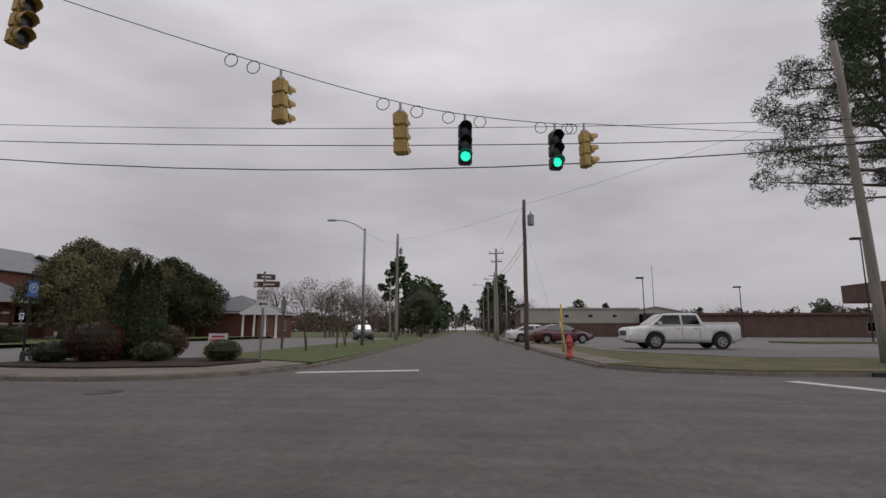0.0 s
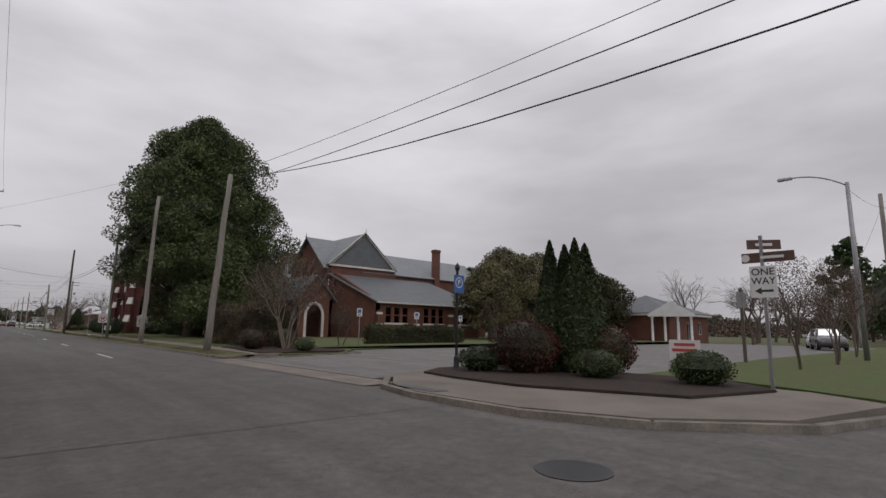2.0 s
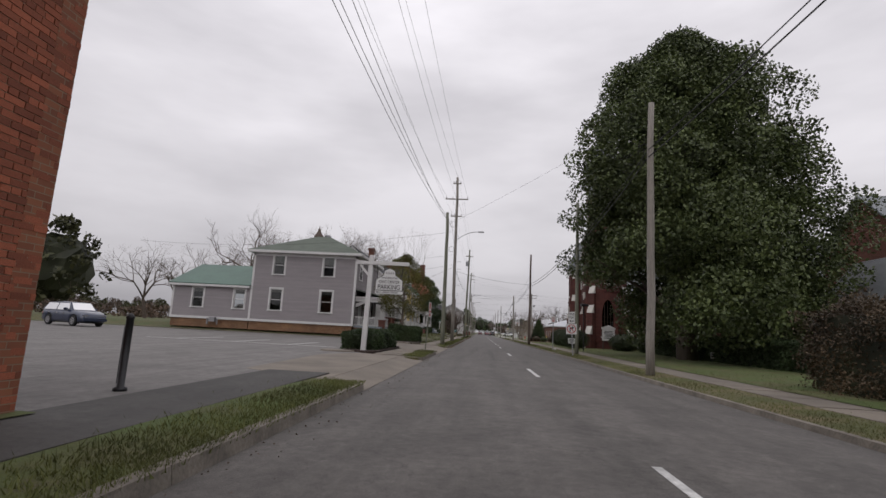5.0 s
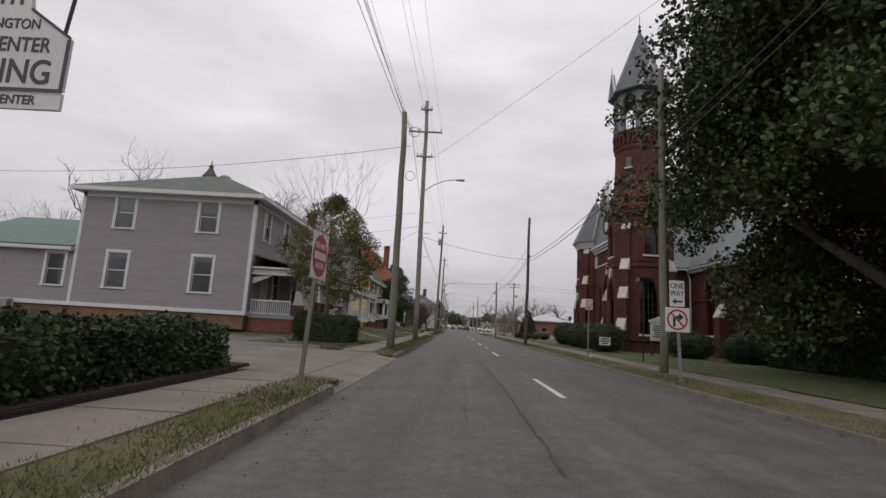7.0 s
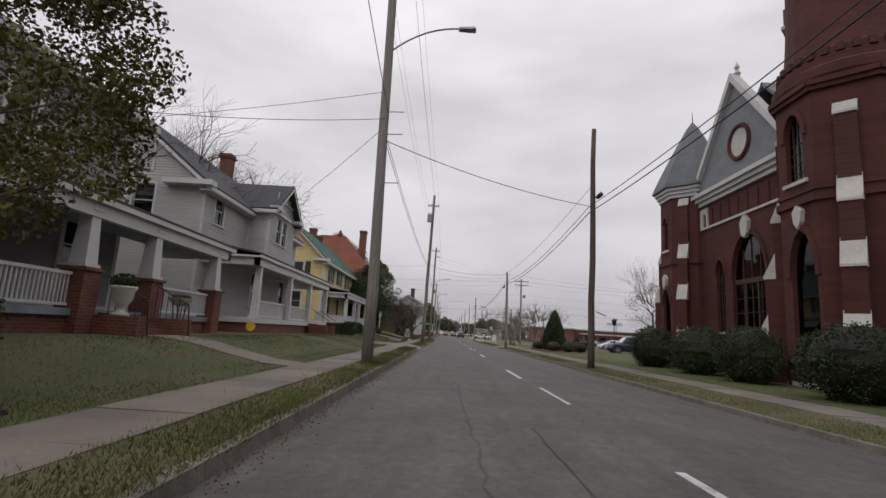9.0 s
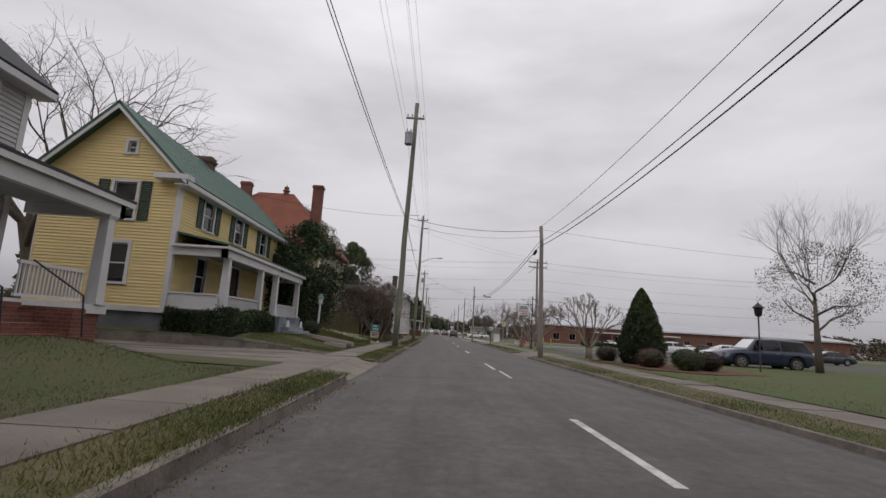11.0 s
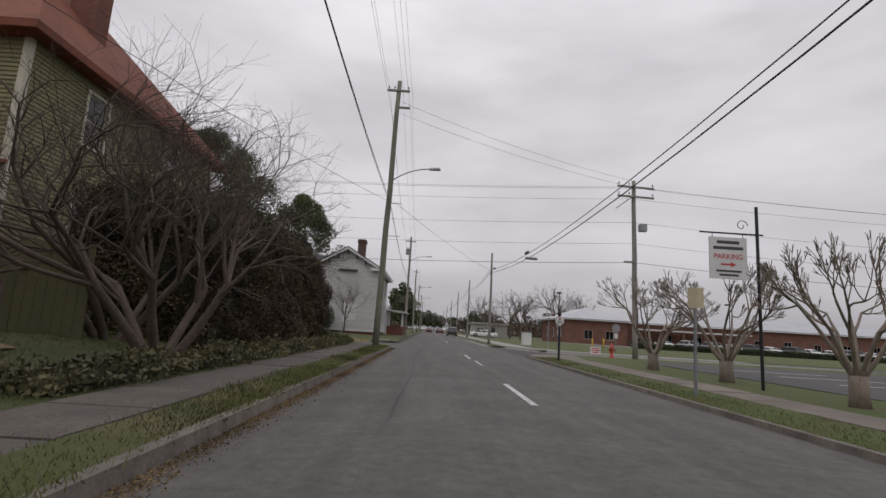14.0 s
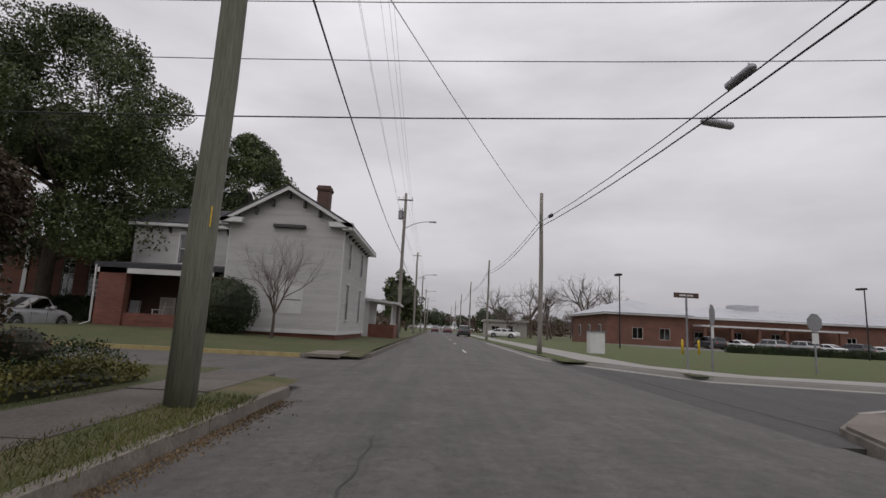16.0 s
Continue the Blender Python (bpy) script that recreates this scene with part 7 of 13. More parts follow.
def pointed(parent, wall, u, z0, w, z1, spring, glass=GLASS_BLUE, stone=True, trim=BRICK_CHURCH, lead=True, sill=True):
    """A pointed window or doorway: recessed pane with bars, brick hood and stone sill."""
    hole = (u - w / 2, u + w / 2, z0, z1, spring)
    n = 8
    zs = [z0] + [spring + (z1 - spring) * k / n for k in range(n + 1)]
    outline = [(u + half_width(hole, z), z) for z in zs] + [(u - half_width(hole, z), z) for z in reversed(zs[:-1])]
    g = Geo()
    wall.plate(g, outline, -0.17, -0.16)
    pane = part("window", g, glass, parent)
    g = Geo()
    if lead:
        for k in (-1, 0, 1):
            uu = u + k * w / 4
            top = z1 - (z1 - spring) * (0.08 if k == 0 else 0.35)
            wall.box(g, uu - 0.018, uu + 0.018, -0.16, -0.13, z0, top)
        for k in range(1, 5):
            zz = z0 + (spring - z0) * k / 4.5
            wall.box(g, u - w / 2, u + w / 2, -0.16, -0.135, zz - 0.012, zz + 0.012)
        part("leading", g, WOODDARK, pane)
    big = (u - w / 2 - 0.16, u + w / 2 + 0.16, z0, z1 + 0.2, spring)
    out = [(u + half_width(big, z), z) for z in [spring + (z1 + 0.2 - spring) * k / n for k in range(n + 1)]]
    inn = [(u + half_width(hole, z), z) for z in [spring + (z1 - spring) * k / n for k in range(n + 1)]]
    g = Geo()
    for s in (1, -1):
        for k in range(n):
            q = [out[k], out[k + 1], inn[k + 1], inn[k]]
            q = [(u + s * (a - u), b) for a, b in q]
            wall.plate(g, q if s > 0 else q[::-1], -0.02, 0.07)
    part("hood_arch", g, trim, parent)
    if sill:
        g = Geo()
        wall.box(g, u - w / 2 - 0.12, u + w / 2 + 0.12, -0.1, 0.08, z0 - 0.12, z0)
        part("sill", g, STONE if stone else trim, parent)
    return pane


def buttress(parent, wall, u, w, stages, material=BRICK_CHURCH, cap=STONE, name="buttress"):
    """A stepped brick buttress; each stage is (projection, top height) and carries a sloping stone cap."""
    z = 0.1
    for i, (out, top) in enumerate(stages):
        nxt = stages[i + 1][0] if i + 1 < len(stages) else 0.02
        g = Geo()
        wall.box(g, u - w / 2, u + w / 2, -0.3, out, z, top)
        b = part(name, g, material, parent)
        g = Geo()
        h = 0.86 if nxt > 0.1 else 0.45
        c = [wall.at(u - w / 2 - 0.02, out + 0.04, top - 0.02), wall.at(u + w / 2 + 0.02, out + 0.04, top - 0.02), wall.at(u + w / 2 + 0.02, nxt - 0.05, top - 0.02), wall.at(u - w / 2 - 0.02, nxt - 0.05, top - 0.02),
             wall.at(u - w / 2 - 0.02, out + 0.04, top + 0.06), wall.at(u + w / 2 + 0.02, out + 0.04, top + 0.06), wall.at(u + w / 2 + 0.02, nxt - 0.05, top + h), wall.at(u - w / 2 - 0.02, nxt - 0.05, top + h)]
        g.hexa(c)
        part("stone_cap", g, cap, b, "pale sloping stone cap")
        z = top


def keystone(wall, u, z):
    """A pale kite-shaped stone at the top of an arch."""
    g = Geo()
    wall.plate(g, [(u, z + 0.75), (u + 0.2, z + 0.55), (u + 0.15, z + 0.2), (u, z - 0.02), (u - 0.15, z + 0.2), (u - 0.2, z + 0.55)], 0.0, 0.15)
    part("keystone", g, STONE, church, "pale carved keystone")


# tower: octagonal base, lancet stage, round shaft, open belfry, spire
RT = 2.16
for k in range(8):
    w_, L = oct_face(TX, TY, RT, k)
    holes = [(L / 2 - 0.42, L / 2 + 0.42, 6.55, 8.85, 8.0)] if k % 2 == 0 else []
    if k in (4, 6):
        uc = L / 2 + (0.12 if k == 4 else -0.14)
        holes.append((uc - 0.56, uc + 0.56, 1.35 if k == 6 else 0.3, 4.95, 3.5))
    g = Geo()
    pierced(g, w_, 0, L, 0.0, 9.3, holes, -0.3, 0.0)
    part("tower_wall", g, BRICK_CHURCH, church)
    for a, b, c, d, e in holes:
        pointed(church, w_, (a + b) / 2, c, b - a, d, e, lead=c > 5 or k == 6)
    for z, out, h in ((0.9, 0.12, 0.18), (5.75, 0.10, 0.22), (9.25, 0.12, 0.15), (9.4, 0.20, 0.16), (6.1, 0.05, 0.1)):
        g = Geo()
        w_.box(g, -0.05, L + 0.05, -0.1, out, z, z + h)
        part("string_course", g, BRICK_CHURCH, church)
    if k == 4:
        keystone(w_, uc, 5.0)
    # a stepped buttress on each diagonal side
    if k in (3, 5, 7):
        buttress(church, w_, L / 2, 0.56, [(0.95, 1.55), (0.66, 3.62), (0.38, 5.55), (0.16, 8.3)])
g = Geo()
prof = [(2.16, 9.55), (2.22, 9.65), (2.22, 9.95), (2.04, 10.08), (2.04, 10.3), (1.97, 10.36), (1.94, 10.62), (1.86, 10.7), (1.78, 11.3), (1.71, 12.4), (1.68, 13.4), (1.67, 14.0), (1.75, 14.15), (1.75, 14.4), (1.66, 14.5)]
g.lathe(TX, TY, prof, 24)
part("tower_shaft", g, BRICK_CHURCH, church, smooth=False)
g = Geo()
for k in range(32):
    a = 2 * math.pi * k / 32
    w_ = Wall(TX + 1.76 * math.cos(a), TY + 1.76 * math.sin(a), math.degrees(a) + 90)
    w_.box(g, -0.09, 0.09, -0.1, 0.06, 14.45, 15.05)
    w_.box(g, -0.1, 0.1, 0.1, 0.3, 10.36, 10.62)
part("corbel_table", g, BRICK_CHURCH, church)
g = Geo()
g.lathe(TX, TY, [(1.66, 14.4), (1.66, 15.0), (1.86, 15.05), (1.86, 15.45), (1.75, 15.5)], 24)
part("parapet_band", g, BRICK_CHURCH, church)
for k in (3, 5, 7):
    w_ = Wall(TX + 1.7 * math.cos(k * math.pi / 4), TY + 1.7 * math.sin(k * math.pi / 4), k * 45 + 90)
    g = Geo()
    w_.box(g, -0.2, 0.2, -0.1, 0.03, 12.75, 13.45)
    pnl = part("shaft_window", g, SLATE, church, "small square louvred opening")
    g = Geo()
    w_.box(g, -0.28, 0.28, -0.1, 0.1, 12.63, 12.75)
    part("sill", g, STONE, pnl)
for k in range(8):
    a = math.pi / 8 + k * math.pi / 4
    x, y = TX + 1.62 * math.cos(a), TY + 1.62 * math.sin(a)
    column(church, x, y, 15.45, 18.2, 0.28, 0.22, SLATE_LIGHT, "belfry_post")
    w_, L = oct_face(TX, TY, 1.77, k)
    g = Geo()
    pierced(g, w_, 0, L, 17.3, 18.45, [(0.15, L - 0.15, 17.3, 18.25, 17.32)], -0.14, 0.04)
    part("belfry_arch", g, SLATE_LIGHT, church, "pale painted timber arch")
    g = Geo()
    w_.box(g, 0.1, L - 0.1, -0.05, 0.02, 16.35, 16.5)
    for j in range(6):
        w_.box(g, 0.2 + j * (L - 0.4) / 5 - 0.02, 0.2 + j * (L - 0.4) / 5 + 0.02, -0.04, 0.0, 15.5, 16.35)
    part("belfry_rail", g, SLATE_LIGHT, church)
    if k % 2 == 0:
        wg, L2 = oct_face(TX, TY, 2.12, k)
        g = Geo()
        wg.plate(g, [(0.12, 18.5), (L2 - 0.12, 18.5), (L2 / 2, 20.15)], -0.12, 0.05)
        gd = part("spire_gablet", g, SLATE_LIGHT, church)
        g = Geo()
        for s in (0, 1):
            p = (0.02, 18.45) if s == 0 else (L2 - 0.02, 18.45)
            q = (L2 / 2, 20.3)
            wg.plate(g, [p, (p[0] + (0.14 if s == 0 else -0.14), p[1]), (q[0], q[1] - 0.2), q] if s == 0 else [(p[0] - 0.14, p[1]), p, q, (q[0], q[1] - 0.2)], 0.0, 0.12)
        g.cyl(wg.at(L2 / 2, 0.05, 20.2), wg.at(L2 / 2, 0.05, 20.75), 0.05, 0.01, 6)
        part("gablet_trim", g, TRIM, gd)
g = Geo()
g.lathe(TX, TY, [(1.95, 18.3), (2.22, 18.4), (2.22, 18.52), (2.0, 18.62), (1.5, 20.0), (0.86, 21.7), (0.28, 23.2), (0.05, 23.7), (0, 23.75)], 8, math.pi / 8)
g.add(oct_ring(TX, TY, 1.85, 18.28), [(0, 1, 2, 3, 4, 5, 6, 7)])
part("spire", g, SLATE, church, "grey slate spire")
g = Geo()
g.lathe(TX, TY, [(0.08, 23.5), (0.14, 23.75), (0.05, 23.95), (0.11, 24.1), (0.02, 24.3), (0.02, 24.9), (0, 25.0)], 8)
part("finial", g, BLACKMETAL, church)

# front wall between tower and turret, with gable and main windows
fw_c = Wall(FX, 104.0, -90)                      # u = 104 - y
holes = [(1.72, 2.4, 1.9, 5.15, 4.5), (3.0, 5.35, 1.5, 6.0, 4.2), (6.35, 8.35, 0.6, 5.1, 3.4)]
g = Geo()
pierced(g, fw_c, 0, 8.2, 0.0, 8.05, holes[:2] + [(6.35, 8.05, 0.6, 5.1, 3.4)], -0.35, 0.0)
part("front_wall", g, BRICK_CHURCH, church)
pointed(church, fw_c, 2.06, 1.9, 0.68, 5.15, 4.5)
pointed(church, fw_c, 4.18, 1.5, 2.35, 6.0, 4.2)
g = Geo()
fw_c.box(g, 3.0, 5.35, -0.15, -0.08, 3.9, 4.1)
fw_c.box(g, 3.7, 3.8, -0.15, -0.1, 1.5, 4.0)
fw_c.box(g, 4.55, 4.65, -0.15, -0.1, 1.5, 4.0)
part("mullion", g, WOODDARK, church)
g = Geo()
fw_c.plate(g, [(4.18, 6.75), (4.45, 6.45), (4.4, 5.95), (4.18, 5.75), (3.96, 5.95), (3.91, 6.45)], 0.0, 0.16)
part("keystone", g, STONE, church)
# doorway near the tower
pointed(church, fw_c, 7.2, 0.6, 1.7, 5.1, 3.4, lead=False, sill=False)
g = Geo()
fw_c.box(g, 6.4, 7.99, -0.14, -0.1, 0.6, 3.3)
for a in (6.5, 7.25):
    for b in (0.75, 1.6, 2.5):
        fw_c.box(g, a, a + 0.62, -0.1, -0.08, b, b + 0.65)
part("door", g, WOODDARK, church, "dark timber double door under a pointed arch")
g = Geo()
fw_c.plate(g, [(7.2, 5.85), (7.5, 5.55), (7.43, 4.95), (7.2, 4.7), (6.97, 4.95), (6.9, 5.55)], 0.05, 0.22)
part("keystone", g, STONE, church)
for i in range(3):
    g = Geo()
    g.box(FX - 0.35 * (3 - i), FX + 0.2, 95.7, 98.2, 0.1, 0.26 + 0.15 * i)
    part("step", g, CONCRETE, church)
for y in (95.6, 98.3):
    g = Geo()
    g.tube([(FX - 1.4, y, 0.2), (FX - 1.4, y, 1.0), (FX - 0.1, y, 1.5)], [0.02] * 3, 6)
    for k in range(8):
        g.cyl((FX - 1.35 + 0.16 * k, y, 0.2), (FX - 1.35 + 0.16 * k, y, 1.0 + 0.06 * k), 0.01, n=4)
    part("hand_rail", g, BLACKMETAL, church)
# upper band, cornice, slate gable with round window
g = Geo()
fw_c.box(g, -0.2, 7.6, 0.0, 0.08, 6.78, 6.88)
part("stone_band", g, STONE, church)
g = Geo()
for k in range(9):
    fw_c.box(g, 1.4 + 0.7 * k, 1.55 + 0.7 * k, 0.0, 0.05, 6.95, 7.75)
part("pilaster_strip", g, BRICK_CHURCH, church)
for k in range(2):
    g = Geo()
    u0 = 0.35 + 0.55 * k
    pierced(g, fw_c, u0 - 0.28, u0 + 0.28, 6.9, 7.8, [(u0 - 0.16, u0 + 0.16, 6.9, 7.6, 7.3)], 0.0, 0.08)
    part("arcade_arch", g, STONE, church)
g = Geo()
for i, (o, z) in enumerate(((0.15, 7.95), (0.28, 8.15), (0.42, 8.33))):
    fw_c.box(g, -0.3, 7.7, -0.1, o, z, z + 0.18)
part("cornice", g, TRIM, church, "white moulded cornice")
gm = 104.0 - 100.1
g = Geo()
fw_c.plate(g, [(0.2, 8.5), (7.6, 8.5), (gm, 13.0)], -0.1, 0.15)
part("slate_cladding", g, SLATE_LIGHT, church, "grey slate-hung gable")
g = Geo()
for s in (-1, 1):
    e = gm + s * 3.95
    q = [(gm, 13.25), (e, 8.45), (e - s * 0.3, 8.45), (gm, 12.85)]
    fw_c.plate(g, q[::-1] if s > 0 else q, 0.0, 0.35)
part("bargeboard", g, TRIM, church)
g = Geo()
ring = [(gm + 0.25 + 0.72 * math.cos(2 * math.pi * k / 24), 9.95 + 0.72 * math.sin(2 * math.pi * k / 24)) for k in range(24)]
g.tube([fw_c.at(u, 0.18, z) for u, z in ring + ring[:1]], [0.1] * 25, 6, cap=False)
part("round_window_ring", g, BRICK_CHURCH, church)
g = Geo()
fw_c.plate(g, [(gm + 0.25 + (u - gm - 0.25) * 0.9, 9.95 + (z - 9.95) * 0.9) for u, z in ring], 0.15, 0.17)
part("round_window", g, STONE, church)
g = Geo()
g.lathe(FX, 100.1, [(0.1, 13.1), (0.16, 13.25), (0.06, 13.4), (0.12, 13.55), (0.02, 13.75), (0, 13.85)], 8)
part("finial", g, STONE, church)
# turret
RU = 1.62
for k in range(8):
    w_, L = oct_face(UX, UY, RU, k)
    holes = [(L / 2 - 0.2, L / 2 + 0.2, 6.0, 7.75, 7.4)] if k % 2 == 0 else []
    if k == 4:
        holes.append((L / 2 - 0.42, L / 2 + 0.42, 0.9, 4.0, 3.2))
    g = Geo()
    pierced(g, w_, 0, L, 0.0, 8.6, holes, -0.25, 0.0)
    part("turret_wall", g, BRICK_CHURCH, church)
    for a, b, c, d, e in holes:
        pointed(church, w_, (a + b) / 2, c, b - a, d, e, lead=False)
    for z, out, h in ((0.8, 0.1, 0.15), (5.2, 0.08, 0.2)):
        g = Geo()
        w_.box(g, -0.03, L + 0.03, -0.1, out, z, z + h)
        part("string_course", g, BRICK_CHURCH, church)
    g = Geo()
    for o, z in ((0.08, 8.6), (0.17, 8.78), (0.27, 8.95)):
        w_.box(g, -o * 0.45, L + o * 0.45, -0.1, o, z, z + 0.17)
    part("turret_cornice", g, TRIM, church)
    if k == 4:
        keystone(w_, L / 2, 4.0)
    if k in (3, 5):
        buttress(church, w_, L / 2, 0.44, [(0.62, 1.3), (0.5, 3.42), (0.3, 5.45), (0.12, 8.15)])
g = Geo()
g.lathe(UX, UY, [(1.75, 9.05), (2.05, 9.12), (2.0, 9.3), (1.55, 10.3), (0.95, 11.5), (0.3, 12.75), (0.04, 13.1), (0, 13.15)], 8, math.pi / 8)
part("turret_roof", g, SLATE, church, "pointed slate turret roof")
g = Geo()
g.cyl((UX, UY, 13.0), (UX, UY, 13.7), 0.03, 0.01, 6)
part("finial", g, BLACKMETAL, church)
# nave and south transept: walls, roofs, buttresses, lancets
NX1, NY0, NY1 = 38.0, 94.0, 106.2
TX0, TX1, TY0, EZ, RZ = 15.7, 26.9, 84.8, 5.9, 12.9
RX = (TX0 + TX1) / 2
tw, tg = Wall(TX0, NY0, -90), Wall(TX0, TY0, 0)
th = [(1.9, 3.0, 1.5, 4.75, 3.7), (6.9, 8.0, 1.5, 4.75, 3.7)]
g = Geo()
pierced(g, tw, 0, NY0 - TY0, 0.0, EZ, th, -0.35, 0.0)
part("transept_wall", g, BRICK_CHURCH, church)
for a, b, c, d, e in th:
    pointed(church, tw, (a + b) / 2, c, b - a, d, e)
for u in (5.0, 8.8):
    buttress(church, tw, u, 0.6, [(0.95, 2.5), (0.6, 4.3)])
g = Geo()
tw.box(g, 0.0, 9.2, 0.0, 0.06, 3.62, 3.74)
tw.box(g, 0.0, 9.2, 0.0, 0.1, 0.85, 1.0)
part("string_course", g, BRICK_CHURCH, church)
pitch = (RZ - EZ) / (RX - TX0)
big = (4.4, 6.8, 1.8, 7.6, 5.4)
g = Geo()
pierced(g, tg, 0, TX1 - TX0, 0.0, RZ - 0.2, [big], -0.35, 0.0, lambda z: 0.0 if z < EZ else (z - EZ) / pitch, lambda z: TX1 - TX0 if z < EZ else TX1 - TX0 - (z - EZ) / pitch, step=0.35)
pierced(g, Wall(TX1, TY0, 90), 0, NY0 - TY0, 0.0, EZ, [], -0.35, 0.0)
part("transept_gable", g, BRICK_CHURCH, church)
pointed(church, tg, 5.6, 1.8, 2.4, 7.6, 5.4)
for u in (0.5, 3.2, 8.0, 10.7):
    buttress(church, tg, u, 0.6, [(0.95, 2.5), (0.6, 4.3)])
g = Geo()
pierced(g, Wall(14.0, NY0, 0), 0, TX0 - 14.0, 0.0, EZ, [], -0.35, 0.0)
pierced(g, Wall(TX1, NY0, 0), 0, NX1 - TX1, 0.0, EZ, [], -0.35, 0.0)
part("side_wall", g, BRICK_CHURCH, church)
g = Geo()
pierced(g, Wall(NX1, NY1, 180), 0, NX1 - 12.6, 0.0, EZ, [], -0.35, 0.0)
pierced(g, Wall(NX1, NY0, 90), 0, NY1 - NY0, 0.0, RZ - 0.2, [], -0.35, 0.0, lambda z: 0.0 if z < EZ else (z - EZ) / 1.148, lambda z: NY1 - NY0 if z < EZ else NY1 - NY0 - (z - EZ) / 1.148, step=0.35)
part("rear_wall", g, BRICK_CHURCH, church)
g = Geo()
g.slab([(13.0, 100.1, RZ), (NX1 + 0.3, 100.1, RZ), (NX1 + 0.3, NY0 - 0.45, EZ), (13.0, NY0 - 0.45, EZ)], 0.12)
g.slab([(13.0, 100.1, RZ), (NX1 + 0.3, 100.1, RZ), (NX1 + 0.3, NY1 + 0.45, EZ), (13.0, NY1 + 0.45, EZ)], 0.12)
part("nave_roof", g, SLATE_LIGHT, church, "long grey slate nave roof")
g = Geo()
for x in (TX0 - 0.45, TX1 + 0.45):
    g.slab([(RX, TY0 - 0.35, RZ), (RX, 100.1, RZ), (x, 100.1, EZ), (x, TY0 - 0.35, EZ)], 0.12)
part("transept_roof", g, SLATE_LIGHT, church, "steep grey slate transept roof")
g = Geo()
tw.box(g, -0.2, 9.5, 0.0, 0.4, EZ - 0.16, EZ - 0.02)
tw.box(g, 0.0, 9.2, 0.0, 0.22, EZ - 0.36, EZ - 0.16)
Wall(14.0, NY0, 0).box(g, 0.0, TX0 - 14.4, 0.0, 0.4, EZ - 0.16, EZ - 0.02)
part("eave_cornice", g, TRIM, church)
g = Geo()
g.tube([(TX0 - 0.42, NY0 - 0.42, EZ - 0.2), (TX0 - 0.14, NY0 - 0.16, EZ - 0.75), (TX0 - 0.14, NY0 - 0.16, 0.3)], [0.06] * 3, 8)
part("downpipe", g, SIGNWHITE, church)

# ---- church hall with crossing gables, low south wing and porch ----
hall = thing("church_hall", (30, 72, 0.2), "red brick church hall with slate gables and low wing", "building")
# crossing body
g = Geo()
pierced(g, Wall(25.6, 72.4, 0), 0, 8.6, 0.0, 11.6, [], -0.3, 0.0, lambda z: 0.0 if z < 8.0 else (z - 8.0) * 1.05, lambda z: 8.6 if z < 8.0 else 8.6 - (z - 8.0) * 1.1, step=0.4)
pierced(g, Wall(25.2, 81.2, -90), 0, 8.6, 0.0, 11.2, [], -0.3, 0.0, lambda z: 0.0 if z < 7.6 else (z - 7.6) * 1.15, lambda z: 8.6 if z < 7.6 else 8.6 - (z - 7.6) * 1.15, step=0.4)
pierced(g, Wall(34.2, 72.6, 0), 0, 16.0, 0.0, 7.6, [], -0.3, 0.0)
part("wall", g, BRICK_HALL, hall)
g = Geo()
sg_ = Wall(25.6, 72.4, 0)
sg_.plate(g, [(0.35, 8.15), (8.2, 8.15), (4.1, 11.7)], 0.0, 0.1)
part("slate_cladding", g, SLATE, hall, "dark slate-hung gable")
g = Geo()
for s in (-1, 1):
    e = 4.1 + s * 4.45
    q = [(4.1, 12.05), (e, 8.05), (e - s * 0.3, 8.05), (4.1, 11.75)]
    sg_.plate(g, q[::-1] if s > 0 else q, 0.05, 0.3)
sg_.box(g, -0.3, 8.8, 0.0, 0.22, 7.85, 8.08)
part("bargeboard", g, STONE, hall)
g = Geo()
ry = 72.1
g.slab([(29.7, ry, 11.95), (29.7, 82, 11.95), (25.2, 82, 8.0), (25.2, ry, 8.0)], 0.12)
g.slab([(29.7, ry, 11.95), (29.7, 82, 11.95), (34.3, 82, 8.0), (34.3, ry, 8.0)], 0.12)
g.slab([(24.8, 77.0, 11.5), (29.7, 77.0, 11.5), (29.7, 72.5, 7.6), (24.8, 72.5, 7.6)], 0.12)
g.slab([(24.8, 77.0, 11.5), (29.7, 77.0, 11.5), (29.7, 81.5, 7.6), (24.8, 81.5, 7.6)], 0.12)
g.slab([(29.7, 77.2, 10.6), (50.5, 77.2, 10.6), (50.5, 72.3, 7.5), (29.7, 72.3, 7.5)], 0.12)
g.slab([(29.7, 77.2, 10.6), (50.5, 77.2, 10.6), (50.5, 82, 7.5), (29.7, 82, 7.5)], 0.12)
part("roof", g, SLATE_LIGHT, hall, "weathered grey slate roof")
for x, y, z in ((29.7, 72.1, 11.9), (24.8, 77.0, 11.45)):
    g = Geo()
    g.lathe(x, y, [(0.1, z), (0.14, z + 0.12), (0.05, z + 0.25), (0.01, z + 0.65), (0, z + 0.7)], 6)
    part("finial", g, STONE, hall)
chimney(hall, 40.85, 72.6, 6.5, 11.35, 0.85, 0.7, BRICK_HALL)
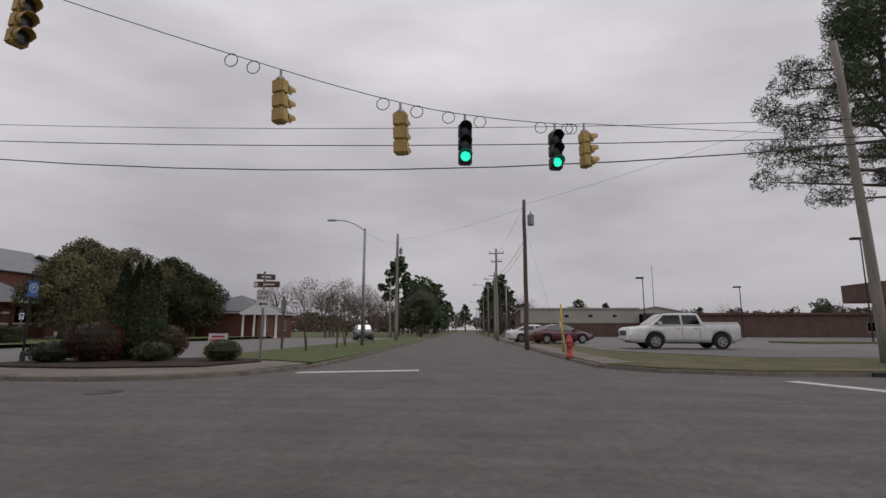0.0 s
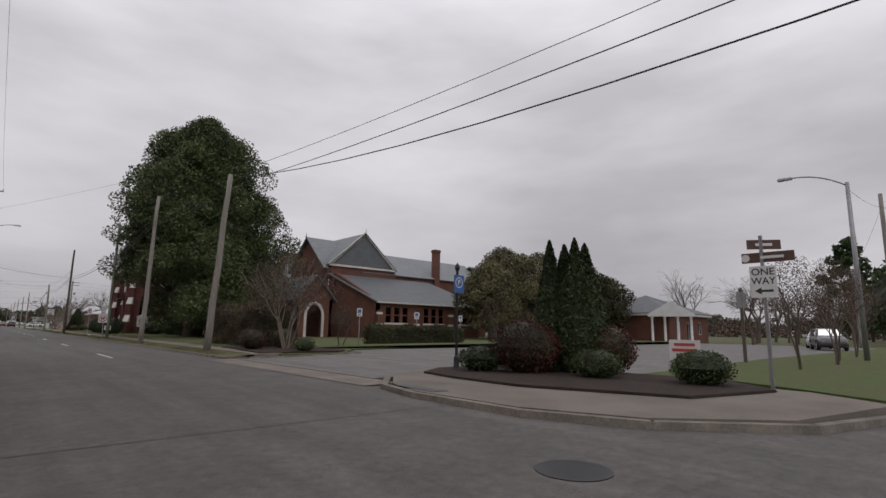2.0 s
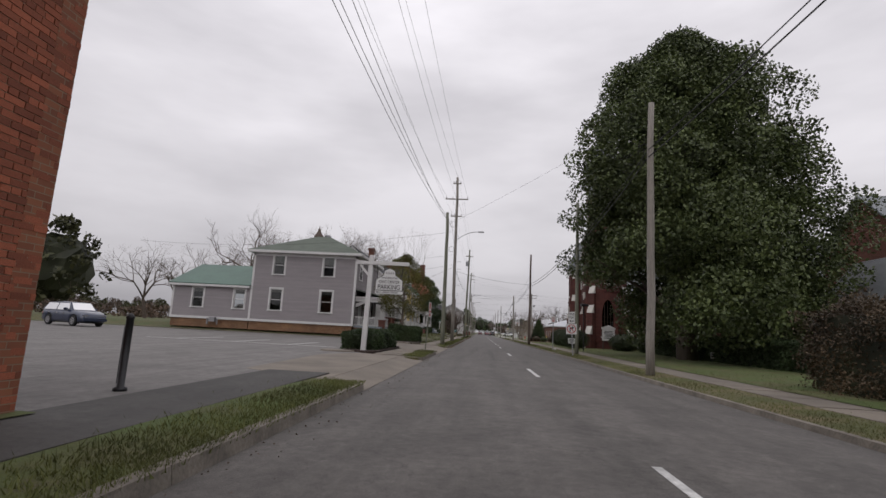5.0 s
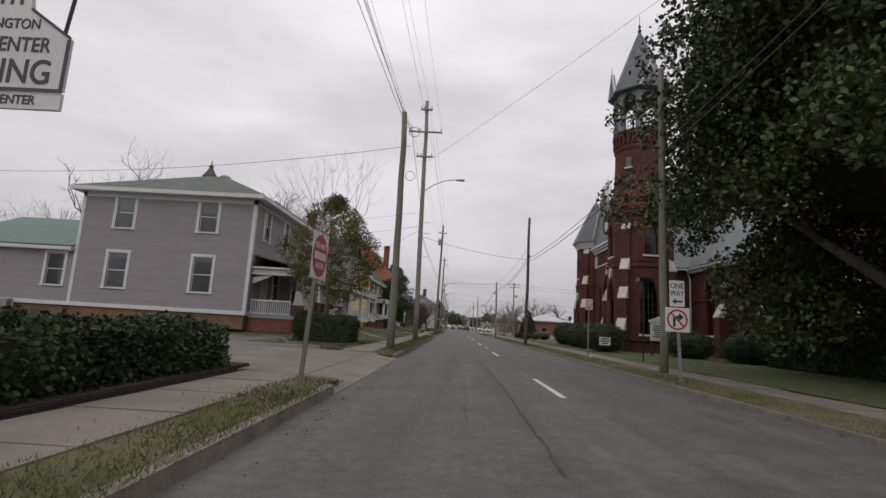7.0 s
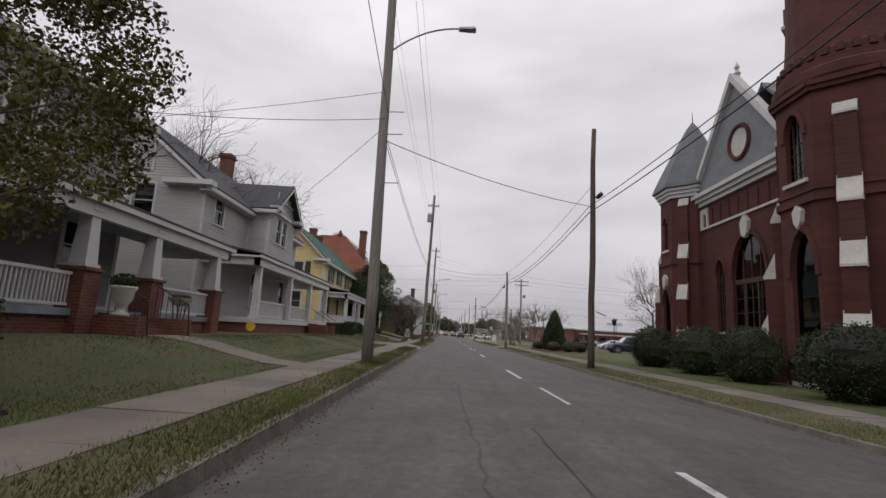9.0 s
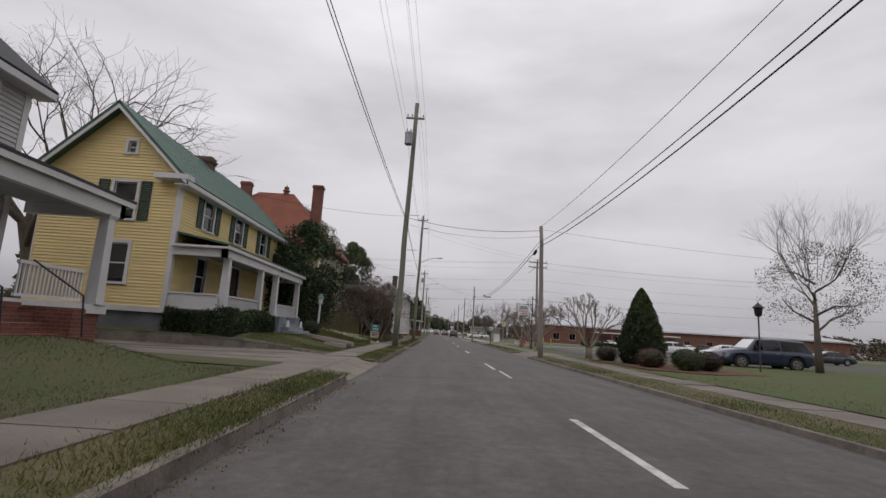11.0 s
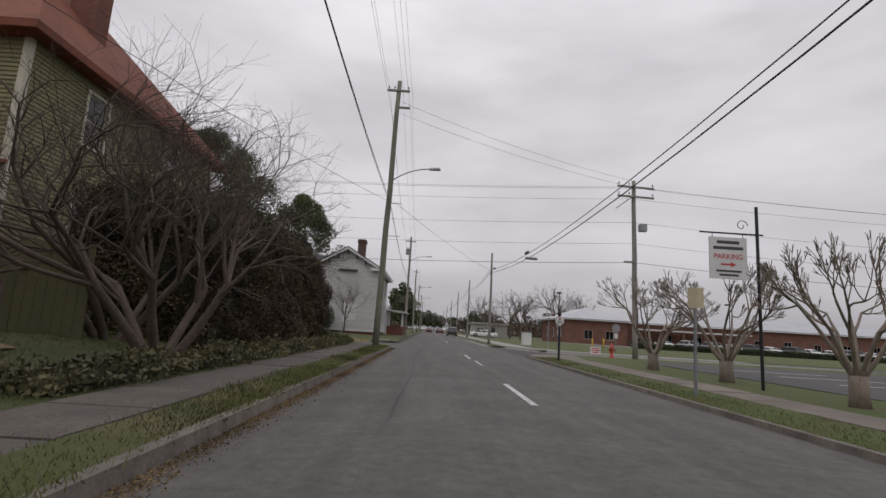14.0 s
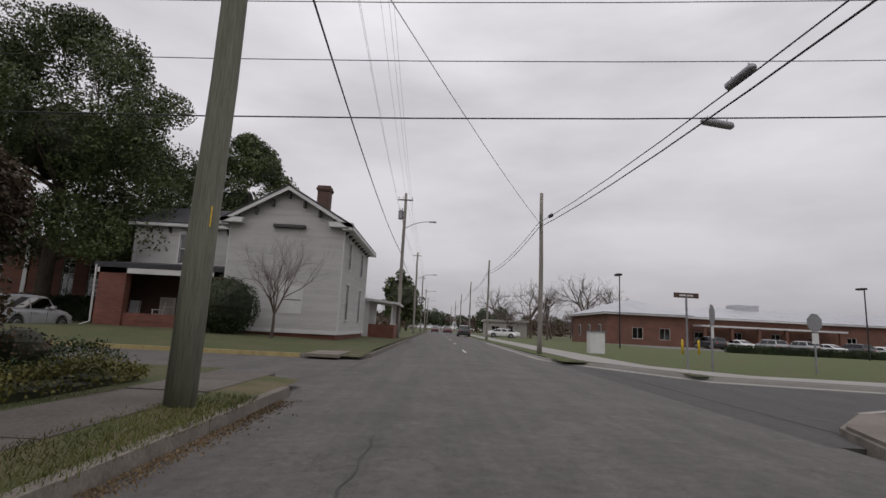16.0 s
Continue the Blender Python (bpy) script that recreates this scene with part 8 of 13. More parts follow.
# low wing
lw = Wall(25.5, 63.2, 0)
wl_holes = []
for k, u in enumerate((1.3, 2.3, 3.3, 6.0, 7.0, 8.0, 10.6, 11.5, 12.4)):
    wl_holes.append((u - 0.33, u + 0.33, 1.75, 3.2, None))
g = Geo()
pierced(g, lw, 0, 13.6, 0.0, 3.75, wl_holes, -0.3, 0.0)
pierced(g, Wall(25.5, 72.2, -90), 0, 9.0, 0.0, 6.9, [], -0.3, 0.0, lambda z: 0.0, lambda z: 9.0 if z < 3.7 else 9.0 - (z - 3.7) * 2.4, step=0.4)
part("wing_wall", g, BRICK_HALL, hall)
for a, b, c, d, e in wl_holes:
    g = Geo()
    lw.box(g, a, b, -0.16, -0.15, c, d)
    wn2 = part("window", g, GLASS_BLUE, hall)
    g = Geo()
    lw.box(g, a - 0.04, b + 0.04, -0.15, -0.1, (c + d) / 2 - 0.03, (c + d) / 2 + 0.03)
    part("bar", g, BRICK_DARK, wn2)
for a, b in ((0.85, 3.75), (5.55, 8.45), (10.15, 12.85)):
    g = Geo()
    lw.box(g, a, b, 0.0, 0.08, 1.58, 1.74)
    part("sill", g, STONE, hall)
for u in (0.15, 4.65, 9.2):
    g = Geo()
    lw.box(g, u - 0.22, u + 0.22, 0.0, 0.25, 0.1, 2.9)
    b_ = part("buttress", g, BRICK_HALL, hall)
    for zz in (1.5, 2.5):
        g = Geo()
        lw.box(g, u - 0.27, u + 0.27, 0.0, 0.3, zz, zz + 0.2)
        part("stone_cap", g, STONE, b_)
g = Geo()
g.slab([(25.2, 72.3, 7.0), (39.4, 72.3, 7.0), (39.4, 62.8, 3.65), (25.2, 62.8, 3.65)], 0.12)
part("wing_roof", g, SLATE, hall, "dark blue-grey slate lean-to roof")
g = Geo()
lw.box(g, -0.3, 13.9, 0.3, 0.42, 3.55, 3.68)
part("gutter", g, STONE, hall)
# entrance porch with pointed arch
pa = Wall(20.0, 68.6, 0)
g = Geo()
pierced(g, pa, 0, 3.8, 0.0, 6.2, [(1.1, 2.7, 0.3, 3.4, 2.3)], -0.35, 0.0, lambda z: 0.0 if z < 3.9 else (z - 3.9) * 0.82, lambda z: 3.8 if z < 3.9 else 3.8 - (z - 3.9) * 0.82, step=0.3)
pierced(g, Wall(20.0, 73.0, -90), 0, 4.4, 0.0, 3.9, [], -0.3, 0.0)
pierced(g, Wall(23.8, 68.6, 90), 0, 4.4, 0.0, 3.9, [], -0.3, 0.0)
part("porch_wall", g, BRICK_HALL, hall)
g = Geo()
for s in (-1, 1):
    hole, big = (1.1, 2.7, 0.3, 3.4, 2.3), (0.85, 2.95, 0.3, 3.7, 2.3)
    zz = [0.3] + [2.3 + 1.1 * k / 6 for k in range(7)]
    zo = [0.3] + [2.3 + 1.4 * k / 6 for k in range(7)]
    for k in range(7):
        q = [(1.9 + s * half_width(big, zo[k]), zo[k]), (1.9 + s * half_width(big, zo[k + 1]), zo[k + 1]), (1.9 + s * half_width(hole, zz[k + 1]), zz[k + 1]), (1.9 + s * half_width(hole, zz[k]), zz[k])]
        pa.plate(g, q if s > 0 else q[::-1], -0.05, 0.06)
part("stone_arch", g, STONE, hall, "pale stone doorway arch")
g = Geo()
g.slab([(21.9, 68.2, 6.3), (21.9, 73.5, 6.3), (19.6, 73.5, 3.7), (19.6, 68.2, 3.7)], 0.1)
g.slab([(21.9, 68.2, 6.3), (21.9, 73.5, 6.3), (24.2, 73.5, 3.7), (24.2, 68.2, 3.7)], 0.1)
part("porch_roof", g, SLATE, hall)
# east range beyond
east = thing("parish_wing", (52, 78, 0.2), "far brick parish wing with grey gabled roof", "building")
g = Geo()
pierced(g, Wall(50.5, 70.0, 0), 0, 16, 0.0, 7.2, [(2, 3, 1.6, 3.4, None), (6, 7, 1.6, 3.4, None), (2, 3, 4.6, 6.2, None), (6, 7, 4.6, 6.2, None)], -0.3, 0)
part("wall", g, BRICK_HALL, east)
g = Geo()
g.slab([(49.8, 69.5, 7.2), (67, 69.5, 7.2), (67, 75.5, 10.3), (49.8, 75.5, 10.3)], 0.12)
g.slab([(49.8, 81.5, 7.2), (67, 81.5, 7.2), (67, 75.5, 10.3), (49.8, 75.5, 10.3)], 0.12)
part("roof", g, SLATE_LIGHT, east)
g = Geo()
for u in (2, 6):
    for zz in (1.6, 4.6):
        Wall(50.5, 70.0, 0).box(g, u, u + 1, -0.2, -0.18, zz, zz + 1.8)
part("glazing", g, GLASS, east)
# ---- plants ----
def dome(u, R, belly=0.35, foot=0.72):
    """Crown radius at the relative height u."""
    if u < belly:
        return R * (foot + (1 - foot) * u / belly)
    k = (u - belly) / (1 - belly)
    return R * max(0.0, 1 - k ** 1.75) ** 0.62


def crown_clumps(rng, x, y, z0, z1, R, n, r_lo, r_hi, belly=0.35, foot=0.72, squash=1.0, rough=0.0):
    out = []
    for i in range(n):
        u = rng.uniform(0.02, 1.0) ** 0.85
        r = rng.uniform(r_lo, r_hi)
        a = rng.uniform(0, 2 * math.pi)
        lump = 1 + 0.14 * math.sin(3 * a + 5 * u) + 0.12 * math.sin(5 * a - 9 * u)
        rad = max(0.0, dome(u, R, belly, foot) * lump * rng.uniform(0.82 - rough, 1.02 + 0.5 * rough) - r * 0.6)
        out.append((x + rad * math.cos(a), y + rad * math.sin(a) * squash, z0 + (z1 - z0) * u - r * 0.35 * u, r))
    return out


def leafy_tree(name, x, y, z, h, R, low, label, leaf=LEAF_DULL, bark=BARK, seed=1, n=60, leaf_size=0.2, per=120, r_trunk=0.2, core=0.5, belly=0.35, foot=0.72, r_lo=None, r_hi=None, group="", squash=1.0, twigs=0, category="tree", clear=None, inside=0, rough=0.0):
    """Trunk with limbs and a crown of many leaf clumps over a shade-coloured inside."""
    rng = np.random.default_rng(seed)
    th = thing(name, (x, y, z), label, category, group)
    g = Geo()
    tips = []
    top = z + (h - 0.0) * 0.62
    g.tube([(x, y, z - 0.1), (x + 0.02 * h * rng.normal() * 0.5, y, z + h * 0.2), (x, y + 0.01 * h, top)], [r_trunk * 1.25, r_trunk, r_trunk * 0.4], 9)
    for i in range(7):
        a = i * 2.4 + rng.uniform(0, 0.6)
        limb(g, rng, (x, y, z + max(0.12, low * 0.8 + 0.05) + h * 0.06 * i), (math.cos(a), math.sin(a), 0.7), R * 0.36, r_trunk * 0.42, 0, 2, 0.6, 0.12, (2, 2), tips)
    part("trunk", g, bark, th, smooth=True)
    r_lo, r_hi = r_lo or R * 0.14, r_hi or R * 0.26
    cl = crown_clumps(rng, x, y, z + low, z + h, R, n, r_lo, r_hi, belly, foot, squash, rough)
    for i in range(inside):
        a, rr = rng.uniform(0, 6.28), R * rng.uniform(0.35, 0.85)
        cl.append((x + rr * math.cos(a), y + rr * math.sin(a), z + low + (h - low) * rng.uniform(0.02, 0.5), rng.uniform(r_lo, r_hi)))
    if clear:
        cl = [q for q in cl if not clear(*q)]
    cr = part("crown", leaves_geo(rng, clump_points(rng, cl, per), leaf_size), leaf, th)
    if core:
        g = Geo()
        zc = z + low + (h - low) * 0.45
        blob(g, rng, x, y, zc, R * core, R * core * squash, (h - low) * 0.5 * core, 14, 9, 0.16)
        part("inner_foliage", g, INNER_SHADE, cr)
    if twigs:
        g = Geo()
        for i in range(twigs):
            a = rng.uniform(0, 6.28)
            limb(g, rng, (x + R * 0.3 * math.cos(a), y + R * 0.3 * math.sin(a), z + h * 0.72), (0.5 * math.cos(a), 0.5 * math.sin(a), 1.0), h * 0.24, 0.018, 0, 3, 0.5, 0.08, (3, 3, 3), [])
        part("bare_twig_top", g, TWIG, th)
    return th


def bare_tree(name, x, y, z, h, label, seed=1, r=0.25, stems=1, levels=5, spread=0.55, up=0.1, kids=(3, 3, 3, 2), bark=TWIG, lean=0.0, first=0.3, group="", shrink=0.74, curve=0.3, flare=0.35):
    """A leafless tree, its limbs forking down to twigs."""
    rng = np.random.default_rng(seed)
    th = thing(name, (x, y, z), label, "tree", group)
    g, gt = Geo(), Geo()
    tips = []
    for i in range(stems):
        a = 2 * math.pi * i / stems + rng.uniform(0, 0.5)
        d = (lean + (flare * math.cos(a) if stems > 1 else 0), flare * math.sin(a) if stems > 1 else 0.02, 1)
        limb([gt, g], rng, (x + 0.12 * math.cos(a) * (stems > 1), y + 0.12 * math.sin(a) * (stems > 1), z - 0.1), d, h * first, r, 0, levels, spread, up, kids, tips, curve, 0.7, shrink, 8)
    zt = max(p[2] for p in tips)
    k = h / (zt - z)
    for q in (g, gt):
        q.v = [(x + (vx - x) * k, y + (vy - y) * k, z + (vz - z) * k) for vx, vy, vz in q.v]
    part("trunk", gt, bark, th, smooth=True)
    part("branchwork", g, bark, th, smooth=True)
    return th


def pruned_crape(x, y, z, h, R, seed, label="leafless pruned crape myrtle with pale smooth bark and a fan crown"):
    """Three or four pale stems that fork over and over into an even fan."""
    rng = np.random.default_rng(seed)
    th = thing("crape_myrtle_tree", (x, y, z), label, "tree", "pruned trees by the car park")
    g = Geo()
    k = h / 3.9
    g.tube([(x, y, z - 0.1), (x, y, z + 0.25 * k), (x, y, z + 0.55 * k)], [0.24 * k, 0.19 * k, 0.2 * k], 10)
    gt = g
    g = Geo()
    ends = []
    n0 = 8
    for i in range(n0):
        a = 2 * math.pi * i / n0 + rng.uniform(-0.2, 0.2)
        ends.append((Vector((x, y, z + 0.4 * k)), Vector((math.cos(a) * 0.75, math.sin(a) * 0.75, 1.0)).normalized(), 0.055 * k, 1.1 * k))
    for level in range(6):
        nxt = []
        for p, d, r, L in ends:
            mid = p + d * L * 0.5 + Vector(rng.normal(size=3)) * 0.03 * L
            e = p + d * L + Vector((0, 0, 0.04 * L))
            g.tube([p, mid, e], [r, r * 0.86, r * 0.76], max(4, 7 - level), cap=False)
            for q in range(2 if level < 2 else 3):
                out = Vector((e.x - x, e.y - y, 0))
                out = out.normalized() if out.length > 0.01 else Vector((1, 0, 0))
                nd = (d * 0.9 + out * rng.uniform(-0.05, 0.5) + Vector(rng.normal(size=3)) * 0.36 + Vector((0, 0, 0.1 if level < 2 else 0.4))).normalized()
                nxt.append((e, nd, max(0.007, r * 0.62), L * rng.uniform(0.56, 0.76)))
        ends = nxt
    zt = max(v[2] for v in g.v)
    rt = max(math.hypot(v[0] - x, v[1] - y) for v in g.v)
    for q in (g, gt):
        q.v = [(x + (a - x) * R / rt, y + (b - y) * R / rt, z + (c - z) * h / (zt - z)) for a, b, c in q.v]
    part("trunk", gt, BARK_PALE, th, smooth=True)
    part("branchwork", g, BARK_PALE, th, smooth=True)
    return th


def bush(x, y, z, r, h, label, leaf=LEAF_BOX, seed=1, name="bush", leaf_size=0.07, per=1500, group="", category="shrub", flat=0.0):
    """A clipped or rounded shrub: shade-coloured inside, leaf clumps outside, short stems."""
    rng = np.random.default_rng(seed)
    th = thing(name, (x, y, z), label, category, group)
    g = Geo()
    for i in range(4):
        a = i * 1.6
        g.cyl((x + 0.05 * math.cos(a), y + 0.05 * math.sin(a), z - 0.06), (x + 0.4 * r * math.cos(a), y + 0.4 * r * math.sin(a), z + h * 0.5), 0.02, 0.01, 5)
    part("stem", g, BARK, th)
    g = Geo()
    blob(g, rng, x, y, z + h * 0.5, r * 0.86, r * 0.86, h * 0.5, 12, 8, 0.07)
    core = part("inner_foliage", g, INNER_SHADE, th)
    n = int(per * r * h * 2.2)
    d = rng.normal(size=(n, 3))
    d /= np.linalg.norm(d, axis=1, keepdims=True)
    bump = 1 + 0.07 * np.sin(4 * d[:, 0] * 3 + seed) * np.cos(5 * d[:, 1] * 2) + rng.uniform(-0.12, 0.06, n)
    p = np.stack([x + d[:, 0] * r * bump, y + d[:, 1] * r * bump, z + h * 0.5 + d[:, 2] * h * 0.52 * bump], 1)
    p = p[p[:, 2] > z + 0.02]
    part("foliage", leaves_geo(rng, p, leaf_size * 0.66), leaf, th)
    return th


def hedge(x0, x1, y0, y1, z, h, label, leaf=LEAF_HEDGE, seed=1, leaf_size=0.075, per=420, ragged=0.10, name="hedge", tops=None):
    """A clipped hedge: an uneven box of leaves round a shade-coloured inside."""
    rng = np.random.default_rng(seed)
    cx, cy = (x0 + x1) / 2, (y0 + y1) / 2
    th = thing(name, (cx, cy, z), label, "hedge")
    tops = tops or (lambda x, y: h)
    nx, ny = max(2, int((x1 - x0) / 0.5)), max(2, int((y1 - y0) / 0.5))
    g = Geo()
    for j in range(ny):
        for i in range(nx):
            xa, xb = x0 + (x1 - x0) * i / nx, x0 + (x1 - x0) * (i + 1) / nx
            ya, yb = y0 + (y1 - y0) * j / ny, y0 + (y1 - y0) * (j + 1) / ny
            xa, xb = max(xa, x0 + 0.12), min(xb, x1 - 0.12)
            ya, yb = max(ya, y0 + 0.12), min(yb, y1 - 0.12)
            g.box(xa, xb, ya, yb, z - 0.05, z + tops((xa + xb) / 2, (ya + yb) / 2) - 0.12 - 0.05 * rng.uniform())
    core = part("inner_foliage", g, INNER_SHADE, th)
    area = 2 * ((x1 - x0) + (y1 - y0)) * h + (x1 - x0) * (y1 - y0)
    n = int(area * per * 1.9)
    w = np.array([(y1 - y0) * h, (y1 - y0) * h, (x1 - x0) * h, (x1 - x0) * h, (x1 - x0) * (y1 - y0)])
    side = rng.choice(5, n, p=w / w.sum())
    u, v, t = rng.uniform(0, 1, n), rng.uniform(0, 1, n), rng.uniform(0, 1, n)
    X, Y = x0 + (x1 - x0) * u, y0 + (y1 - y0) * t
    X = np.where(side == 0, x0, np.where(side == 1, x1, X))
    Y = np.where(side == 2, y0, np.where(side == 3, y1, Y))
    T = np.array([tops(a, b) for a, b in zip(X, Y)])
    Z = z + np.where(side == 4, T, T * v)
    # rounded shoulders and an uneven face
    k = 1 - 0.10 * np.clip((Z - z) / np.maximum(T, 0.1) - 0.75, 0, 1) * 4
    X, Y = cx + (X - cx) * (1 - (1 - k) * 0.25 / max(0.3, (x1 - x0) / 2)), cy + (Y - cy)
    wob = ragged * np.sin(X * 2.3 + Z * 3.1) * np.sin(Y * 1.9 + 1.7 * Z) + rng.normal(size=n) * ragged * 0.45
    X, Y, Z = X + wob * (side < 2), Y + wob * ((side == 2) | (side == 3)), Z + wob * (side == 4)
    keep = Z > z + 0.02
    part("foliage", leaves_geo(rng, np.stack([X, Y, Z], 1)[keep], leaf_size * 0.72), leaf, th)
    return th


def cone_tree(x, y, z, h, r, label, leaf=LEAF_CEDAR, seed=1, name="conifer", leaf_size=0.09, n=7000, power=1.0, belly=0.18, group=""):
    rng = np.random.default_rng(seed)
    th = thing(name, (x, y, z), label, "tree", group)
    g = Geo()
    g.cyl((x, y, z - 0.1), (x, y, z + h * 0.85), 0.07 + 0.012 * h, 0.02, 7)
    part("trunk", g, BARK, th)

    def rad(u):
        return r * (0.75 + 0.25 * u / belly if u < belly else ((1 - u) / (1 - belly)) ** power)
    # solid core under the foliage, coloured as dark as the shade within
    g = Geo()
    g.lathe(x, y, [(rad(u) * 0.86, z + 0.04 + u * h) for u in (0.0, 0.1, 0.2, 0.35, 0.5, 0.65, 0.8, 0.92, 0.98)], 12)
    cr = part("inner_foliage", g, INNER_SHADE, th)
    u = rng.uniform(0, 1, n) ** 1.25
    a = rng.uniform(0, 2 * math.pi, n)
    rr = np.array([rad(q) for q in u]) * (1 + 0.10 * np.sin(7 * a + 11 * u) * np.sin(17 * u) + rng.uniform(-0.16, 0.10, n))
    p = np.stack([x + rr * np.cos(a), y + rr * np.sin(a), z + 0.05 + u * h], 1)
    part("foliage", leaves_geo(rng, p, leaf_size), leaf, th)
    return th


def pine(x, y, z, h, R, label, seed=1, low=0.45, n=34, r_trunk=0.22, leaf=LEAF_PINE, group="", leaf_size=0.24, per=60, lean=0.0, long=2.4, tuft=(0.12, 0.22), along=(0.6, 0.85, 1.0)):
    """A tall bare trunk with needle tufts at the ends of its upper limbs."""
    rng = np.random.default_rng(seed)
    th = thing("pine_tree", (x, y, z), label, "tree", group)
    g = Geo()
    g.tube([(x, y, z - 0.1), (x + lean * 0.5, y, z + h * 0.5), (x + lean, y, z + h * 0.97)], [r_trunk * 1.2, r_trunk * 0.9, r_trunk * 0.2], 8)
    cl = []
    for i in range(n):
        u = low + (1 - low) * (i + rng.uniform()) / n
        a = i * 2.4 + rng.uniform(-0.4, 0.4)
        L = R * (1.05 - 0.72 * ((u - low) / (1 - low)) ** 1.3) * rng.uniform(0.5, 1.1)
        bx, bz = x + lean * u, z + u * h
        tip = (bx + L * math.cos(a), y + L * math.sin(a), bz + L * 0.22)
        g.cyl((bx, y, bz), tip, 0.05 + 0.1 * r_trunk, 0.015, 4)
        for q in along:
            cl.append((bx + L * q * math.cos(a) + rng.normal() * 0.2, y + L * q * math.sin(a) + rng.normal() * 0.2, bz + L * 0.22 * q + 0.1, R * rng.uniform(*tuft)))
    cl.append((x + lean, y, z + h - R * 0.12, R * 0.2))
    part("trunk", g, BARK, th, smooth=True)
    part("crown", leaves_geo(rng, clump_points(rng, cl, per / (R * 0.17) ** 2), leaf_size, long=long), leaf, th)
    return th


# the great magnolia beside the church
leafy_tree("magnolia_tree", 12.3, 73.5, 0.18, 20.3, 7.7, 1.2, "huge dark green magnolia with glossy leaves beside the church tower", LEAF_MAGNOLIA, BARK, 5, 620, 0.135, 270, 0.5, 0.52, 0.20, 0.95, 0.5, 1.6, clear=lambda x, y, z, r: (x < 7.2 and y < 76.8 and z < 11) or (x < 10.0 and y < 84 and z - r < 4.2), inside=330, rough=0.11)
# yellowing street tree by the grey house
leafy_tree("holly_tree", -6.4, 84.75, 0.1, 7.2, 2.35, 1.95, "yellow-green street tree with a twiggy bare top", LEAF_HOLLY, BARK, 7, 170, 0.055, 1000, 0.12, 0, 0.34, 0.7, 0.28, 0.55, twigs=9)
hedge(-5.7, -4.3, 63.9, 69.4, 0.15, 0.74, "low clipped dark green hedge in a mulch bed", LEAF_HEDGE, 8)
hedge(-7.0, -4.7, 81.7, 84.2, 0.14, 1.15, "rounded clipped evergreen hedge by the grey house", LEAF_HEDGE, 9, per=480, tops=lambda x, y: 1.2 - 0.07 * (x + 7.0))
# church front bushes
for i, (x, y, r, h) in enumerate(((9.0, 90.9, 1.25, 1.72), (9.3, 95.6, 1.0, 1.75), (9.4, 98.9, 1.1, 1.78), (9.5, 103.4, 1.05, 1.85), (12.4, 87.2, 1.2, 1.5), (13.6, 84.0, 1.2, 1.55))):
    bush(x, y, 0.12, r, h, "rounded clipped evergreen bush at the church foot", LEAF_HEDGE, 20 + i, per=1300, leaf_size=0.07, group="church bushes")
hedge(13.2, 14.6, 60.0, 82.0, 0.14, 1.3, "dark evergreen hedge along the church side wall", LEAF_HEDGE, 10, per=200, leaf_size=0.11)
hedge(8.8, 10.9, 49.9, 56.8, 0.14, 2.0, "dark brown winter hedge beside the church lawn", LEAF_BURGUNDY, 11, per=420, leaf_size=0.07, ragged=0.3)
hedge(16.2, 24.3, 50.4, 51.1, 0.14, 1.15, "low hedge under the church hall windows", LEAF_DULL, 12, per=200, leaf_size=0.1, ragged=0.15)
hedge(-8.5, -7.7, 120.1, 125.1, 0.42, 0.98, "low clipped hedge along the porch of the yellow house", LEAF_HEDGE, 13)
hedge(-10.3, -8.6, 120.05, 120.65, 0.42, 0.95, "low clipped hedge round the corner of the yellow house", LEAF_HEDGE, 131)
bush(-7.0, 129.2, 0.5, 0.5, 0.8, "small dark bush beside the porch steps", LEAF_HEDGE, 14)
# olive house trees
leafy_tree("evergreen_tree", -9.1, 134.8, 0.5, 7.4, 2.65, 0.7, "dense dark evergreen tree in front of the olive house", LEAF_HEDGE, BARK, 15, 130, 0.11, 330, 0.2, 0.25, 0.42, 0.75, 0.35, 0.8, inside=50, rough=0.15)
leafy_tree("evergreen_tree", -11.0, 133.2, 0.6, 6.3, 2.4, 1.0, "dense dark evergreen tree beside the yellow house", LEAF_HEDGE, BARK, 16, 70, 0.13, 260, 0.18, 0.55, 0.42, 0.75, inside=30)
bare_tree("bare_tree", -4.95, 143.4, 0.25, 6.2, "leafless spreading tree with many grey twigs", 17, 0.085, 5, 6, 0.75, 0.03, (4, 4, 3, 3, 3), TWIG, flare=0.6, first=0.26)
bare_tree("bare_tree", -6.6, 144.6, 0.3, 6.6, "leafless tangled tree against the dark hedge", 171, 0.1, 4, 6, 0.7, 0.05, (3, 3, 3, 3, 2), TWIG, flare=0.6, first=0.32)


def hedge_top(x, y):
    k = min(1.0, max(0.0, (162.2 - y) / 3.6))
    return 1.5 + 2.4 * math.sin(k * math.pi / 2) + 0.35 * math.sin(y * 1.7) * math.sin(x * 2.1 + y)


